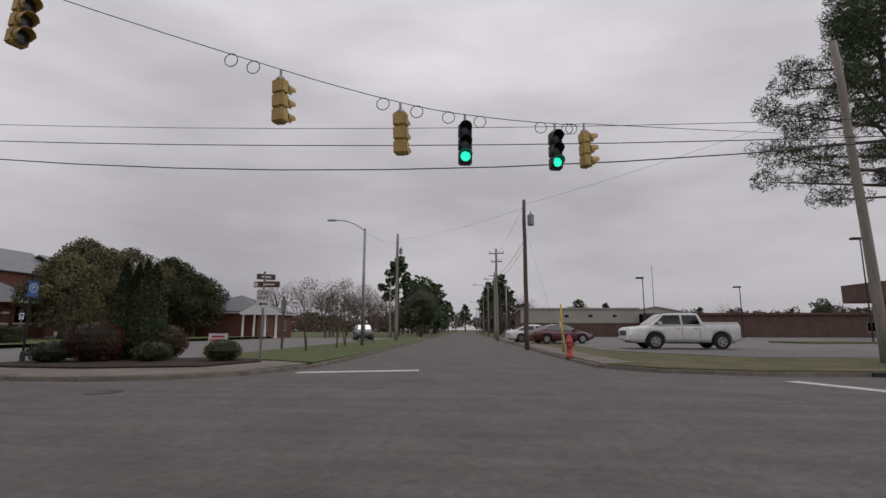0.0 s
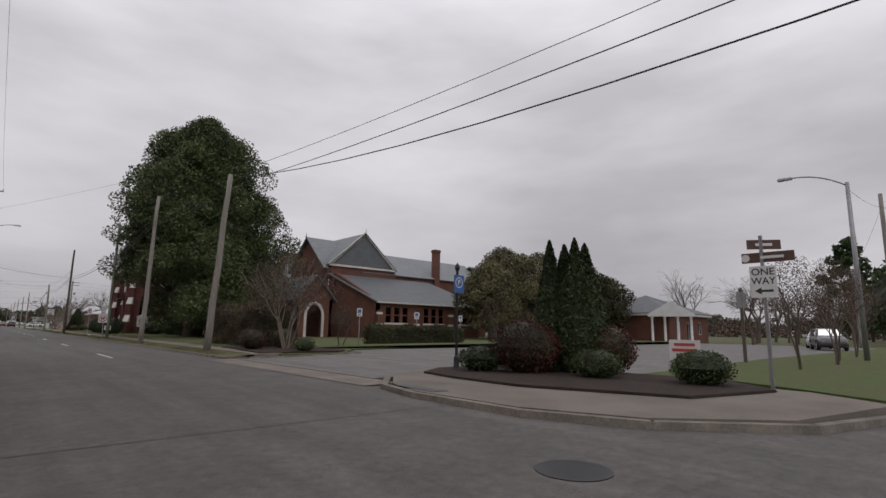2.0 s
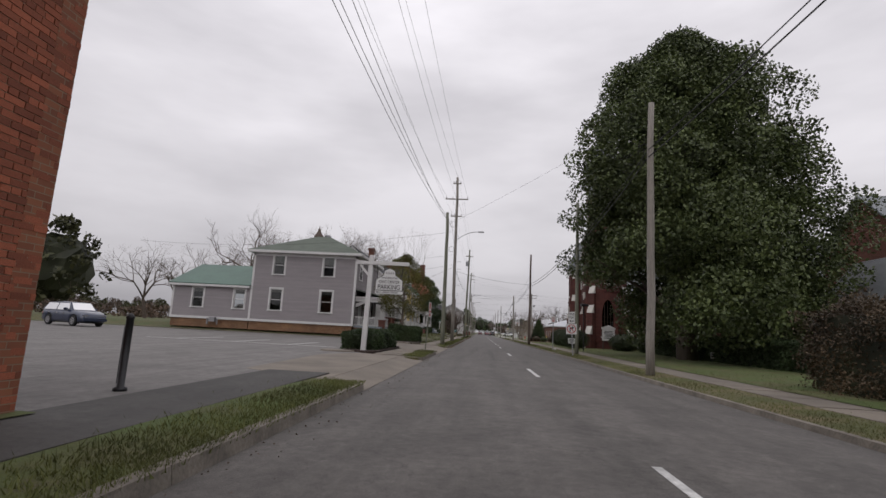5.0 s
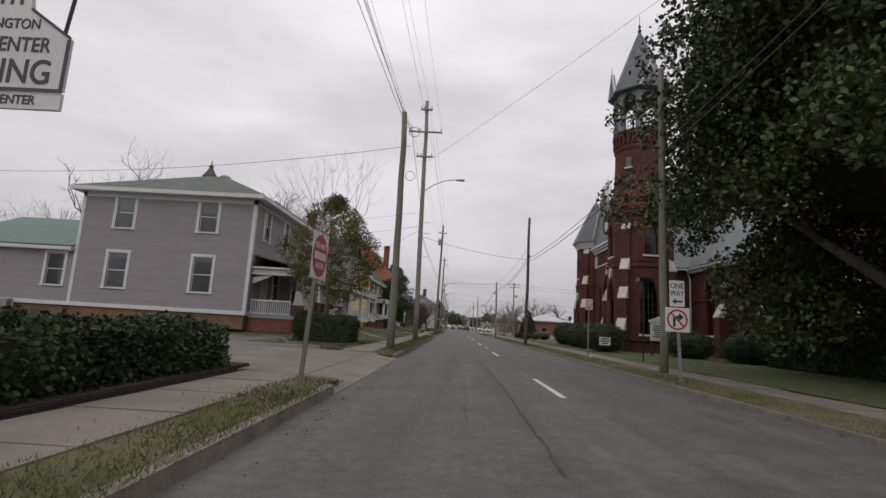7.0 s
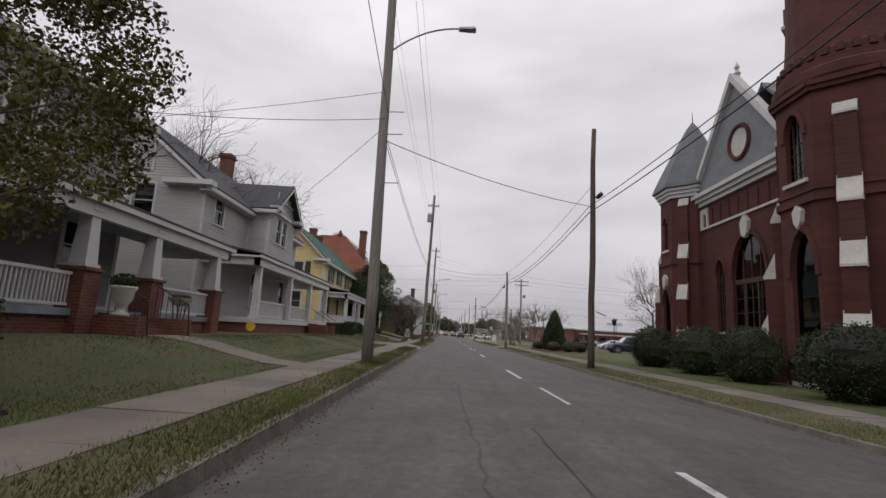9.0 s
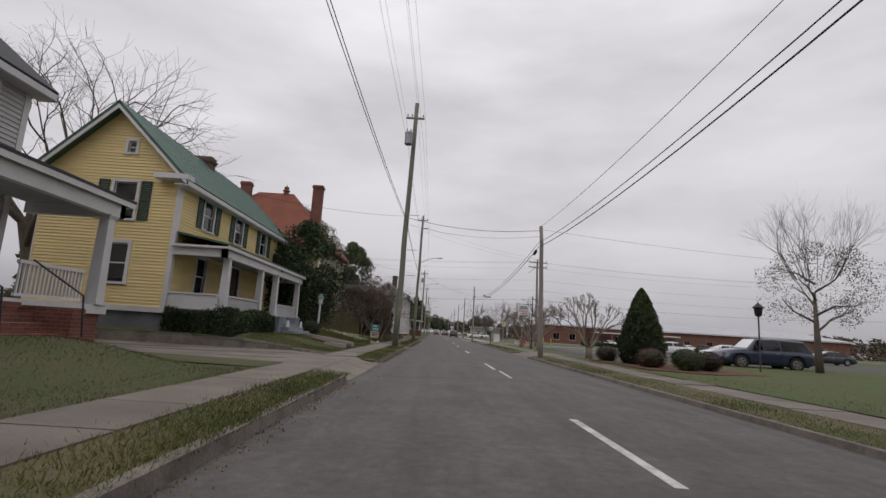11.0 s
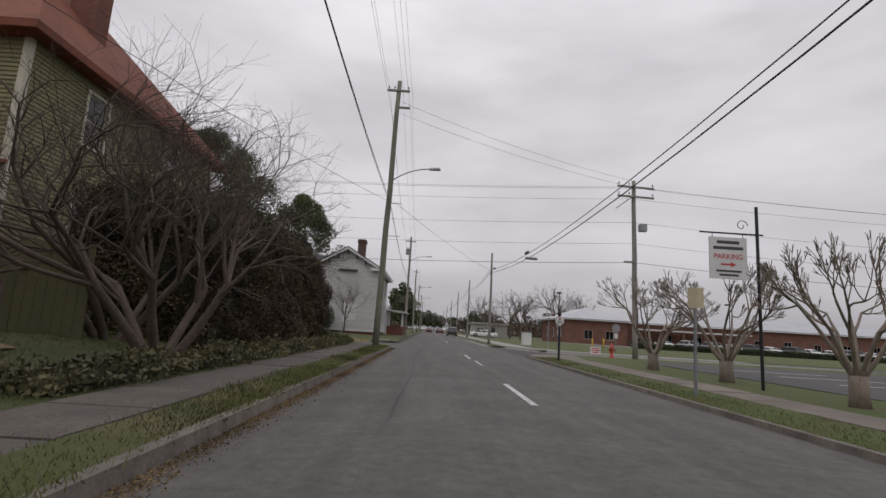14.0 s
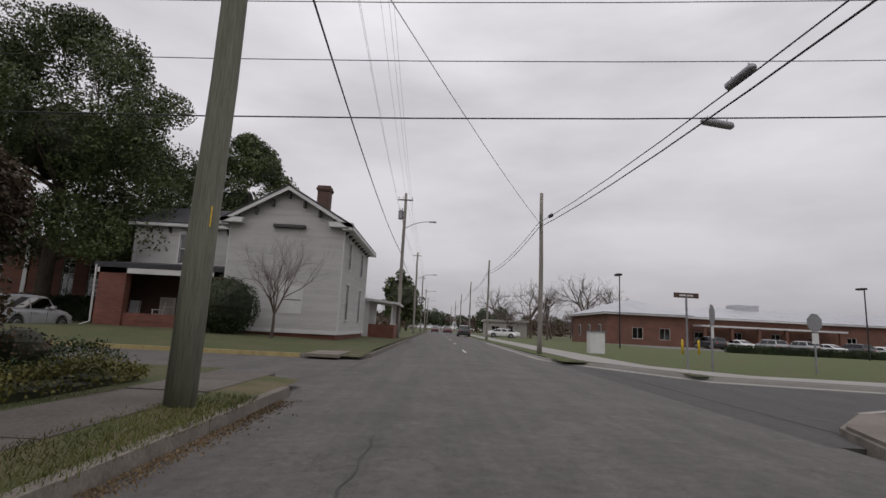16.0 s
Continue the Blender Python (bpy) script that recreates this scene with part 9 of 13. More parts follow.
hedge(-8.6, -5.6, 146.0, 161.2, 0.25, 4.6, "tall overgrown dark brown-green hedge beside the path", LEAF_BURGUNDY, 18, 0.075, 520, 0.28, tops=hedge_top)
hedge(-4.9, -4.0, 139.5, 158.6, 0.14, 0.22, "rough low weeds along the hedge foot", LEAF_OAK, 181, 0.08, 260, 0.16, name="weed_strip")
hedge(-5.0, -4.1, 158.8, 162.4, 0.16, 0.2, "rough yellow-green ground cover beside the footpath", LEAF_HOLLY, 182, 0.05, 420, 0.16, name="weed_bed")
hedge(-8.4, -5.0, 159.6, 163.2, 0.3, 0.16, "rough green ground cover at the corner", LEAF_BOX, 183, 0.05, 300, 0.14, name="weed_bed")
for i, (x, y, h) in enumerate(((-6.9, 160.6, 0.75), (-7.8, 161.6, 0.85), (-5.6, 161.6, 0.6))):
    bush(x, y, 0.25, 0.4, h, "straggling brown winter shrub at the corner", LEAF_BROWN, 184 + i, per=700, leaf_size=0.06)
leafy_tree("evergreen_tree", -17.0, 197.0, 0.4, 16.5, 5.4, 3.0, "big dark evergreen oak behind the white corner house", LEAF_MAGNOLIA, BARK, 19, 190, 0.16, 220, 0.35, 0.35, 0.4, 0.75, 0.6, 1.3)
leafy_tree("evergreen_tree", -24.4, 186.0, 0.3, 20.0, 9.0, 4.4, "huge dark evergreen magnolia before the brick chapel", LEAF_MAGNOLIA, BARK, 191, 120, 0.13, 330, 0.4, 0.3, 0.35, 0.8, 0.8, 2.0, inside=90, rough=0.2)
hedge(-44.0, -19.0, 187.6, 188.8, 0.2, 1.7, "dark clipped hedge below the chapel windows", LEAF_HEDGE, 192, 0.12, 160, 0.15)
bare_tree("bare_tree", -7.3, 178.0, 0.35, 5.3, "small leafless street tree before the white house", 21, 0.075, 1, 6, 0.62, 0.07, (5, 4, 3, 3, 2), TWIG, first=0.2, shrink=0.8)
bush(-10.0, 178.9, 0.3, 1.6, 2.7, "dark evergreen bush before the white house porch", LEAF_HEDGE, 22, per=700, leaf_size=0.09)
leafy_tree("evergreen_tree", -5.4, 233.0, 0.2, 9.5, 3.4, 1.4, "dark evergreen tree beside the far street", LEAF_MAGNOLIA, BARK, 23, 60, 0.3, 70, 0.25, 0.7)
leafy_tree("evergreen_tree", -6.0, 262.0, 0.2, 10.5, 3.6, 1.4, "dark evergreen tree beside the far street", LEAF_MAGNOLIA, BARK, 24, 60, 0.3, 70, 0.25, 0.7)
# straw bed and car park trees
cone_tree(9.45, 124.9, 0.18, 3.5, 1.0, "dense cone-shaped dark evergreen in a pine straw bed", LEAF_CEDAR, 25, "cone_evergreen", 0.06, 26000, 0.66, 0.2)
for i, (x, y, r, h) in enumerate(((8.5, 126.9, 0.55, 0.75), (8.9, 122.6, 0.6, 0.8), (9.9, 121.5, 0.6, 0.85), (11.1, 122.3, 0.6, 0.8), (11.4, 124.8, 0.6, 0.8))):
    bush(x, y, 0.17, r, h, "low rounded shrub in the pine straw bed", LEAF_RED if i in (0, 1, 3) else LEAF_BOX, 30 + i, per=1800, leaf_size=0.05, group="straw bed shrubs")
for i, (x, y, h, R) in enumerate(((8.6, 130.2, 3.85, 2.6), (8.45, 143.6, 3.6, 2.3), (8.75, 148.5, 3.6, 2.4), (8.6, 153.0, 3.8, 2.5))):
    pruned_crape(x, y, 0.12, h, R, 40 + i)
leafy_tree("oak_tree", 18.9, 126.4, 0.15, 6.6, 2.9, 2.6, "half-bare tree with dull leaf tufts beside the car park", LEAF_DULL, BARK, 46, 70, 0.05, 330, 0.16, 0, 0.45, 0.7, 0.3, 0.7, twigs=26)
# corner island
for i, (x, y, h, r) in enumerate(((9.6, 32.1, 3.42, 0.42), (9.85, 31.8, 3.3, 0.44), (9.7, 31.38, 3.4, 0.44), (10.2, 31.4, 3.32, 0.5))):
    cone_tree(x, y, 0.13, h, r, "narrow columnar dark cypress in the corner bed", LEAF_CEDAR, 50 + i, "columnar_cypress", 0.055, 6500, 0.72, 0.3, "corner cypresses")
for i, (x, y, r, h, lf, lab) in enumerate(((8.75, 32.3, 0.85, 1.25, LEAF_RED, "dark red-leaved shrub in the mulch bed"), (10.5, 31.0, 0.7, 1.15, LEAF_RED, "dark red-leaved shrub in the mulch bed"), (10.8, 32.2, 0.7, 1.1, LEAF_RED, "dark red-leaved shrub in the mulch bed"), (8.1, 33.2, 0.6, 0.62, LEAF_BOX, "low round green bush in the mulch bed"), (9.0, 30.4, 0.55, 0.62, LEAF_BOX, "low round green bush in the mulch bed"), (9.5, 28.3, 0.58, 0.66, LEAF_BOX, "low round green bush in the mulch bed"))):
    bush(x, y, 0.13, r, h, lab, lf, 55 + i, per=2400, leaf_size=0.055, group="corner bed shrubs")


def myrtle(x, y, h, R, seed):
    th = bare_tree("crape_myrtle_tree", x, y, 0.14, h, "crape myrtle with pale trunks and brown seed heads", seed, 0.055, 6 if h > 4.8 else 2, 5 if h > 4.8 else 4, 0.45, 0.10, (3, 3, 3, 2) if h > 4.8 else (3, 3, 2, 2), BARK_PALE if h > 4.8 else TWIG, flare=0.3, first=0.4)
    rng = np.random.default_rng(seed)
    cl = crown_clumps(rng, x, y, 0.14 + h * (0.45 if h < 4.5 else 0.36), 0.14 + h * (1.02 if h < 4.5 else 0.9), R, 110 if h < 4.5 else 190, 0.25, 0.5, 0.4, 0.6)
    part("crown", leaves_geo(rng, clump_points(rng, cl, 420 if h > 4.8 else 170), 0.036), LEAF_BROWN, th)
    return th


myrtle(8.9, 46.5, 4.9, 2.2, 60)
myrtle(13.2, 48.8, 2.2, 0.9, 61)
myrtle(32.2, 54.4, 3.9, 1.6, 62)
myrtle(35.4, 53.9, 3.0, 1.3, 63)
for i, (x, y, r, h, lf) in enumerate(((7.55, 46.9, 0.55, 0.85, LEAF_RED), (8.2, 49.0, 0.6, 0.9, LEAF_BURGUNDY), (8.9, 44.6, 0.48, 0.55, LEAF_BOX), (9.6, 48.3, 0.6, 0.9, LEAF_BURGUNDY))):
    bush(x, y, 0.15, r, h, "shrub in the mulch bed beside the church drive", lf, 64 + i, per=1500, leaf_size=0.06, group="drive bed shrubs")
# dark evergreen mass behind the church car park
for i, (x, y, h, R) in enumerate(((34.6, 57.2, 7.6, 3.4), (39.5, 57.8, 9.0, 4.2), (44.4, 58.7, 9.6, 4.4), (50.0, 58.0, 9.4, 4.4), (56.0, 60.0, 9.0, 4.4), (41.5, 62.0, 10.2, 4.6), (52.0, 56.0, 7.6, 4.0))):
    leafy_tree("evergreen_tree", x, y, 0.1, h, R, 1.4, "wide dark evergreen oak behind the church car park", LEAF_OAK if i in (0, 1, 2, 5) else LEAF_DULL, BARK, 70 + i, 120, 0.14, 190, 0.3, 0.5, 0.45, 0.75, group="oaks behind the car park")
# young trees along the side street's grass strip
for i, (x, y, h) in enumerate(((17.3, 28.4, 3.4), (21.7, 28.3, 3.6), (25.4, 28.9, 4.2), (31.0, 29.2, 4.4), (35.5, 29.5, 4.2))):
    myrtle(x, y, h, 1.2, 80 + i)
# pine over the south-east corner
pine(14.6, 3.0, 0.1, 15.0, 5.2, "tall pine with drooping needle tufts at the corner", 90, 0.42, 58, 0.26, leaf_size=0.034, per=480, long=6.5, tuft=(0.06, 0.12), along=(0.35, 0.5, 0.62, 0.72, 0.8, 0.87, 0.94, 1.0))
# bare trees behind the houses
for i, (x, y, h, r) in enumerate(((-19.0, 111.0, 13.5, 0.35), (-25.0, 98.0, 14.5, 0.4), (-27.0, 112.0, 15.0, 0.3), (-25.0, 132.0, 20.0, 0.42), (-35.0, 118.0, 16.0, 0.32), (-16.5, 100.0, 12.5, 0.3))):
    bare_tree("bare_tree", x, y, 0.3, h, "tall leafless tree behind the houses", 100 + i, r * 0.8, 1, 6, 0.72, 0.04, (4, 4, 3, 3, 3), TWIG, first=0.24, curve=0.45, group="bare trees behind the houses")

# far trees, a few kinds repeated
far_bare = [bare_tree("bare_tree", 120 + 14 * i, 12.0 + i, -0.1, 9.5 + i, "leafless tree in the distance", 110 + i, 0.18, 1, 5, 0.68, 0.05, (4, 4, 3, 3), TWIG, group="far trees", first=0.25, curve=0.4) for i in range(2)]
far_green = [leafy_tree("broadleaf_tree", 135 + 16 * i, 45.0, -0.1, 9.0 + 1.5 * i, 3.6 + 0.5 * i, 1.2, "dull green tree in the distance", (LEAF_DULL, LEAF_PINE)[i], BARK, 112 + i, 45, 0.36, 42, 0.25, 0.7, group="far trees") for i in range(2)]
far_pine = pine(160, 42, -0.1, 14.0, 3.6, "tall pine in the distance", 114, 0.4, 22, 0.25, group="far trees", leaf_size=0.4, per=26)
rng = np.random.default_rng(115)


def far(kind, x, y, s=1.0):
    copy_thing(kind, pose(x, y, -0.1, 0, 0, rng.uniform(0, 360)) @ Matrix.Scale(s * rng.uniform(0.85, 1.15), 4))


for x, y in ((88, 33), (104, 36), (118, 37), (132, 38), (150, 40), (175, 43), (200, 46), (235, 50)):
    far(far_bare[0] if rng.uniform() < 0.4 else (far_pine if rng.uniform() < 0.6 else far_green[1]), x, y, 1.0)
for x, y, s in ((66, 37, 0.75), (72, 38.5, 0.75), (80, 37, 0.75), (72, 46, 1.0), (80, 48, 1.0), (88, 50, 1.1), (96, 48, 1.0), (84, 44, 0.9), (104, 52, 1.1), (76, 56, 1.0)):
    far(far_bare[1] if s < 1.05 else far_bare[0], x, y, s)
for x, y in ((130, 16), (150, 18), (180, 21), (210, 22), (240, 25), (290, 36), (300, 44), (270, 40), (320, 38)):
    far(far_pine if rng.uniform() < 0.5 else far_bare[0], x, y, 1.1)
for x, y in ((105, 1), (112, -6), (118, -22), (125, 6), (130, -14), (128, -33), (140, -45), (150, -8), (120, -60), (135, -75), (108, -50)):
    far((far_bare[0], far_bare[1], far_green[0], far_green[1])[int(rng.uniform(0, 4))], x, y, 0.78)
for i in range(26):
    x = 105 + 9.5 * i
    far((far_pine, far_bare[0], far_green[1], far_bare[1])[int(rng.uniform(0, 4))], x, a_left(x) + rng.uniform(4, 16), 1.05)
    far((far_pine, far_bare[0], far_green[0], far_bare[1])[int(rng.uniform(0, 4))], x + 4, a_right(x) - rng.uniform(4, 16), 0.95)
# west of the brick car park and behind
for x, y in ((-48, 96), (-56, 84), (-64, 102), (-70, 78), (-38, 104), (-52, 118), (-36, 124), (-30, 142), (-40, 156), (-34, 176)):
    far((far_bare[1], far_bare[0], far_green[0])[int(rng.uniform(0, 3))], x, y, 1.15)
# far end of the one-way street, both sides
for y in (205, 226, 250, 282, 310, 345, 380, 420, 470):
    for sx in ((-1, 1) if y > 300 else (-1,)):
        x = XC + sx * rng.uniform(14, 26) + (16 if sx > 0 and y < 300 else 0)
        far((far_bare[0], far_bare[1], far_green[1], far_bare[0])[int(rng.uniform(0, 4))], x, y, 0.95)
for x, y in ((22, 270), (28, 276), (33, 266), (38, 280), (17, 290), (45, 284)):
    far(far_bare[0], x, y, 1.5)
for x, y in ((22, 300), (30, 318), (38, 296), (48, 310), (60, 300), (72, 290), (84, 300), (96, 280), (110, 270), (125, 280), (30, 262), (20, 244), (16, 268), (140, 250), (150, 225), (140, 140), (115, 150), (125, 120)):
    far((far_bare[0], far_bare[1], far_bare[0], far_green[0])[int(rng.uniform(0, 4))], x, y, 0.9)
for x, y, s in ((-1, 560, 1.5), (-8, 570, 1.5), (5, 580, 1.4), (-15, 560, 1.4), (-22, 550, 1.3), (11, 600, 1.2), (-28, 575, 1.2)):
    far(far_green[1], x, y, s)
# ---- poles, wires, signals ----
def wire(name, a, b, sag, r=0.012, label="black overhead cable sagging between poles", group="overhead wires", n=14):
    """One cable from a to b."""
    g = Geo()
    r *= 0.62
    pts = []
    for i in range(n + 1):
        k = i / n
        pts.append((a[0] + (b[0] - a[0]) * k, a[1] + (b[1] - a[1]) * k, a[2] + (b[2] - a[2]) * k - sag * 4 * k * (1 - k)))
    g.tube(pts, [r] * (n + 1), 4)
    return lone(name, g, CABLE, label, "cable", group, smooth=True)


def pole(x, y, top, label, material=POLEWOOD, r=0.15, lean=0.0, z=0.0, group="utility poles", lean_y=0.0):
    th = thing("utility_pole", (x, y, z), label, "utility pole", group)
    g = Geo()
    rng = np.random.default_rng(int(abs(x * 7 + y * 3)))
    n = 7
    pts = [(x + lean * i / n + 0.015 * rng.normal() * (i > 0), y + lean_y * i / n + 0.015 * rng.normal() * (i > 0), z - 0.15 + (top - z + 0.15) * i / n) for i in range(n + 1)]
    g.tube(pts, [r * (1 - 0.32 * i / n) for i in range(n + 1)], 12)
    part("pole_shaft", g, material, th, smooth=True)
    return th


def crossarm(th, x, y, z, x0, x1, y0=None, y1=None, pins=True, name="crossarm", insul=True):
    y0, y1 = (y, y) if y0 is None else (y0, y1)
    g = Geo()
    d = math.hypot(x1 - x0, y1 - y0)
    w = Wall(x0, y0, math.degrees(math.atan2(y1 - y0, x1 - x0)))
    w.box(g, 0, d, 0.05, 0.15, z - 0.055, z + 0.055)
    arm = part(name, g, POLEWOOD, th)
    if insul:
        for u in (0.08, d * 0.32, d - 0.08):
            p = w.at(u, 0.1, z + 0.05)
            g = Geo()
            g.lathe(p[0], p[1], [(0.012, p[2]), (0.012, p[2] + 0.08), (0.05, p[2] + 0.09), (0.035, p[2] + 0.13), (0.055, p[2] + 0.15), (0.02, p[2] + 0.22)], 8)
            part("insulator", g, STEEL, arm)
    return arm


def stub(th, x, y, z, L=0.6, side=1):
    """A short steel standoff."""
    g = Geo()
    g.cyl((x + 0.1 * side, y, z), (x + (0.1 + L) * side, y - 0.03, z + 0.01), 0.016, 0.016, 6)
    part("standoff_bracket", g, STEEL, th)


def transformer(th, x, y, z, r=0.23, h=0.75):
    g = Geo()
    g.lathe(x, y, [(r * 0.9, z), (r, z + 0.05), (r, z + h * 0.8), (r * 1.04, z + h * 0.82), (r * 1.04, z + h * 0.9), (r * 0.6, z + h)], 16)
    can = part("transformer_can", g, STEEL, th, smooth=False)
    for sx in (-0.5, 0.5):
        g = Geo()
        g.lathe(x + sx * r, y, [(0.03, z + h * 0.92), (0.055, z + h), (0.03, z + h * 1.06), (0.05, z + h * 1.12), (0.02, z + h * 1.25)], 8)
        part("bushing", g, STEEL, can)
    g = Geo()
    g.box(min(x, th.location.x), max(x, th.location.x), y - 0.04, y + 0.04, z + h * 0.55, z + h * 0.66)
    part("mounting_bracket", g, STEEL, th)


def lamp_arm(th, x, y, z0, tip, label="curved steel street lamp arm"):
    """A bent arm with a flat lamp head."""
    tx, ty, tz = tip
    g = Geo()
    pts = []
    for i in range(9):
        k = i / 8
        pts.append((x + (tx - x) * k, y + (ty - y) * k, z0 + (tz - z0) * (1 - (1 - k) ** 2.2)))
    g.tube(pts, [0.032] * 9, 8)
    arm = part("lamp_arm", g, STEEL, th, label, smooth=True)
    dx, dy = tx - x, ty - y
    L = math.hypot(dx, dy)
    w = Wall(tx, ty, math.degrees(math.atan2(dy, dx)))
    g = Geo()
    g.hexa([w.at(-0.12, 0.10, tz - 0.07), w.at(0.5, 0.15, tz - 0.06), w.at(0.5, -0.15, tz - 0.06), w.at(-0.12, -0.10, tz - 0.07), w.at(-0.12, 0.07, tz + 0.05), w.at(0.46, 0.11, tz + 0.07), w.at(0.46, -0.11, tz + 0.07), w.at(-0.12, -0.07, tz + 0.05)])
    part("lamp_head", g, STEEL, arm, bevel=0.02)


def closure(x, y, z, d=(0, 1, 0), L=0.55, label="black splice closure strapped under the cable", material=CABLE):
    g = Geo()
    v = Vector(d).normalized()
    p = Vector((x, y, z))
    g.tube([p - v * L / 2, p - v * L * 0.42, p + v * L * 0.42, p + v * L / 2], [0.03, 0.085, 0.085, 0.03], 10)
    for k in (-0.3, 0.3):
        q = p + v * L * k
        g.cyl((q.x, q.y, q.z), (q.x, q.y, q.z + 0.14), 0.012, 0.012, 5)
    lone("splice_closure", g, material, label, "splice closure", smooth=True)


def ring(x, y, z, r, axis="y", name="cable_coil", tube_r=0.012, label="slack loop of black cable hung on the wire"):
    g = Geo()
    pts = []
    for i in range(19):
        a = 2 * math.pi * i / 18
        c, s = r * math.cos(a), r * math.sin(a)
        pts.append((x + (c if axis == "y" else 0), y + (c if axis == "x" else 0.15 * c), z + s))
    g.tube(pts, [tube_r] * 19, 5)
    return lone(name, g, CABLE, label, "cable", "cable coils")


# right-hand line
pole(5.9, 48.0, 8.3, "pale weathered wooden utility pole, leaning, beside the drive", POLEWOOD, 0.16, 0.4)
pole(5.6, 59.4, 9.3, "grey wooden utility pole before the magnolia", POLEWOOD, 0.14, 0.15)
pole(6.3, 75.7, 10.0, "greenish treated wooden pole beside the magnolia", POLEGREEN, 0.13)
pR = pole(5.6, 100.0, 10.2, "slim dark wooden utility pole beside the church", POLEBROWN, 0.14)
pole(5.8, 130.1, 7.6, "weathered wooden utility pole, brown at the foot", POLEWOOD, 0.15, -0.12)
pole(5.6, 180.3, 8.5, "slim grey utility pole at the new footpath", POLEWOOD, 0.13)
far_poles = [(5.7, 208.0, 8.6), (5.7, 236.0, 8.8), (5.8, 268.0, 9.0), (5.8, 300.0, 9.0), (5.8, 340.0, 9.0)]
for x, y, t in far_poles:
    pole(x, y, t, "slim grey utility pole in the distance", POLEWOOD, 0.13)
g = Geo()
g.tube([(6.15, 99.95, 2.2), (5.76, 99.95, 2.35)], [0.02, 0.02], 6)
part("standoff_bracket", g, STEEL, pR)
# left-hand line
pS = pole(-2.63, 80.6, 10.2, "grey-green wooden utility pole leaning over the verge", POLEGREEN, 0.165, -0.1)
pT = pole(-2.74, 95.6, 17.75, "tall grey wooden power pole with crossarms and street lamp", POLEWOOD, 0.19, -0.2)
pU = pole(-2.57, 132.05, 15.7, "tall grey wooden power pole with a grey transformer", POLEGREEN, 0.19, 0.3)
pX = pole(-2.67, 160.4, 14.8, "tall greenish power pole with a street lamp", POLEGREEN, 0.18, 0.2)
pZ = pole(-2.87, 196.7, 12.5, "wooden power pole with transformer and street lamp", POLEWOOD, 0.17)
pole(-3.3, 27.2, 11.5, "wooden power pole at the brick hall's corner", POLEWOOD, 0.18)
for y in (228.0, 262.0, 300.0, 340.0):
    q = pole(-2.9, y, 12.0, "wooden power pole in the distance", POLEWOOD, 0.17)
    crossarm(q, -2.9, y, 11.5, -3.5, -2.3, insul=False)
    lamp_arm(q, -2.9, y, 8.0, (-0.4, y, 8.8))
crossarm(pT, -2.92, 95.5, 15.25, -4.15, -1.7)
crossarm(pT, -2.94, 95.5, 17.0, -3.4, -2.5)
crossarm(pT, -2.9, 95.5, 13.35, -3.5, -2.3)
lamp_arm(pT, -2.86, 95.6, 10.7, (-0.35, 95.6, 11.75))
for z in (8.4, 7.6, 5.9):
    stub(pT, -2.75, 95.4, z, 0.5)
crossarm(pU, -2.25, 131.4, 14.35, -2.85, -1.7)
transformer(pU, -2.62, 131.35, 12.6, 0.24, 0.85)
for z in (8.05, 5.9, 4.35):
    stub(pU, -2.3, 131.3, z, 0.6)
crossarm(pX, -2.48, 160.4, 14.2, -3.1, -1.85)
lamp_arm(pX, -2.54, 160.4, 8.95, (-0.35, 160.1, 9.7))
g = Geo()
g.box(-2.48, -1.8, 160.35, 160.45, 13.2, 13.3)
part("standoff_bracket", g, POLEWOOD, pX)
for z in (7.7, 5.9):
    stub(pX, -2.56, 160.3, z, 0.65)
crossarm(pZ, -2.87, 196.7, 11.9, -3.5, -2.2)
transformer(pZ, -3.2, 196.7, 10.2, 0.22, 0.8)
lamp_arm(pZ, -2.8, 196.7, 9.4, (-0.6, 196.7, 10.1))
ring(-2.25, 80.4, 9.25, 0.22, "y")
ring(-2.3, 80.4, 7.3, 0.2, "y")
for p_, px_, py_ in ((pU, -2.4, 131.76), (pX, -2.52, 160.26)):
    g = Geo()
    g.box(px_ - 0.02, px_ + 0.02, py_ - 0.006, py_ + 0.006, 2.2, 2.45)
    part("marker_tag", g, SIGNYELLOW, p_, "narrow yellow marker strip")
# corner poles and the side street
pW = pole(12.1, 163.2, 10.8, "tall wooden power pole with crossarms and a floodlight", POLEWOOD, 0.17, -0.1)
for z in (10.35, 9.75):
    crossarm(pW, 12.0, 163.2, z, 10.9, 13.2, 163.0, 163.2)
g = Geo()
g.tube([(10.9, 163.1, 9.0), (12.05, 163.1, 9.9)], [0.03, 0.03], 6)
part("arm_brace", g, STEEL, pW)
g = Geo()
g.box(12.3, 12.75, 162.95, 163.3, 7.65, 8.1)
part("floodlight", g, STEEL, pW, "grey square floodlight", bevel=0.03)
crossarm(pW, 12.0, 163.2, 5.75, 11.4, 12.1, insul=False)
pC = pole(23.95, 17.4, 9.1, "brown wooden utility pole with a grey transformer", POLEBROWN, 0.15)
transformer(pC, 24.05, 17.0, 7.5, 0.2, 0.7)
for z in (5.8, 4.1):
    stub(pC, 23.9, 17.4, z, 0.55, -1)
pD = pole(41.5, 28.7, 10.5, "grey wooden power pole with hung equipment", POLEWOOD, 0.17)
for z in (9.6, 8.2):
    stub(pD, 41.5, 28.6, z, 0.6, 1)
transformer(pD, 41.75, 28.4, 8.5, 0.16, 0.6)
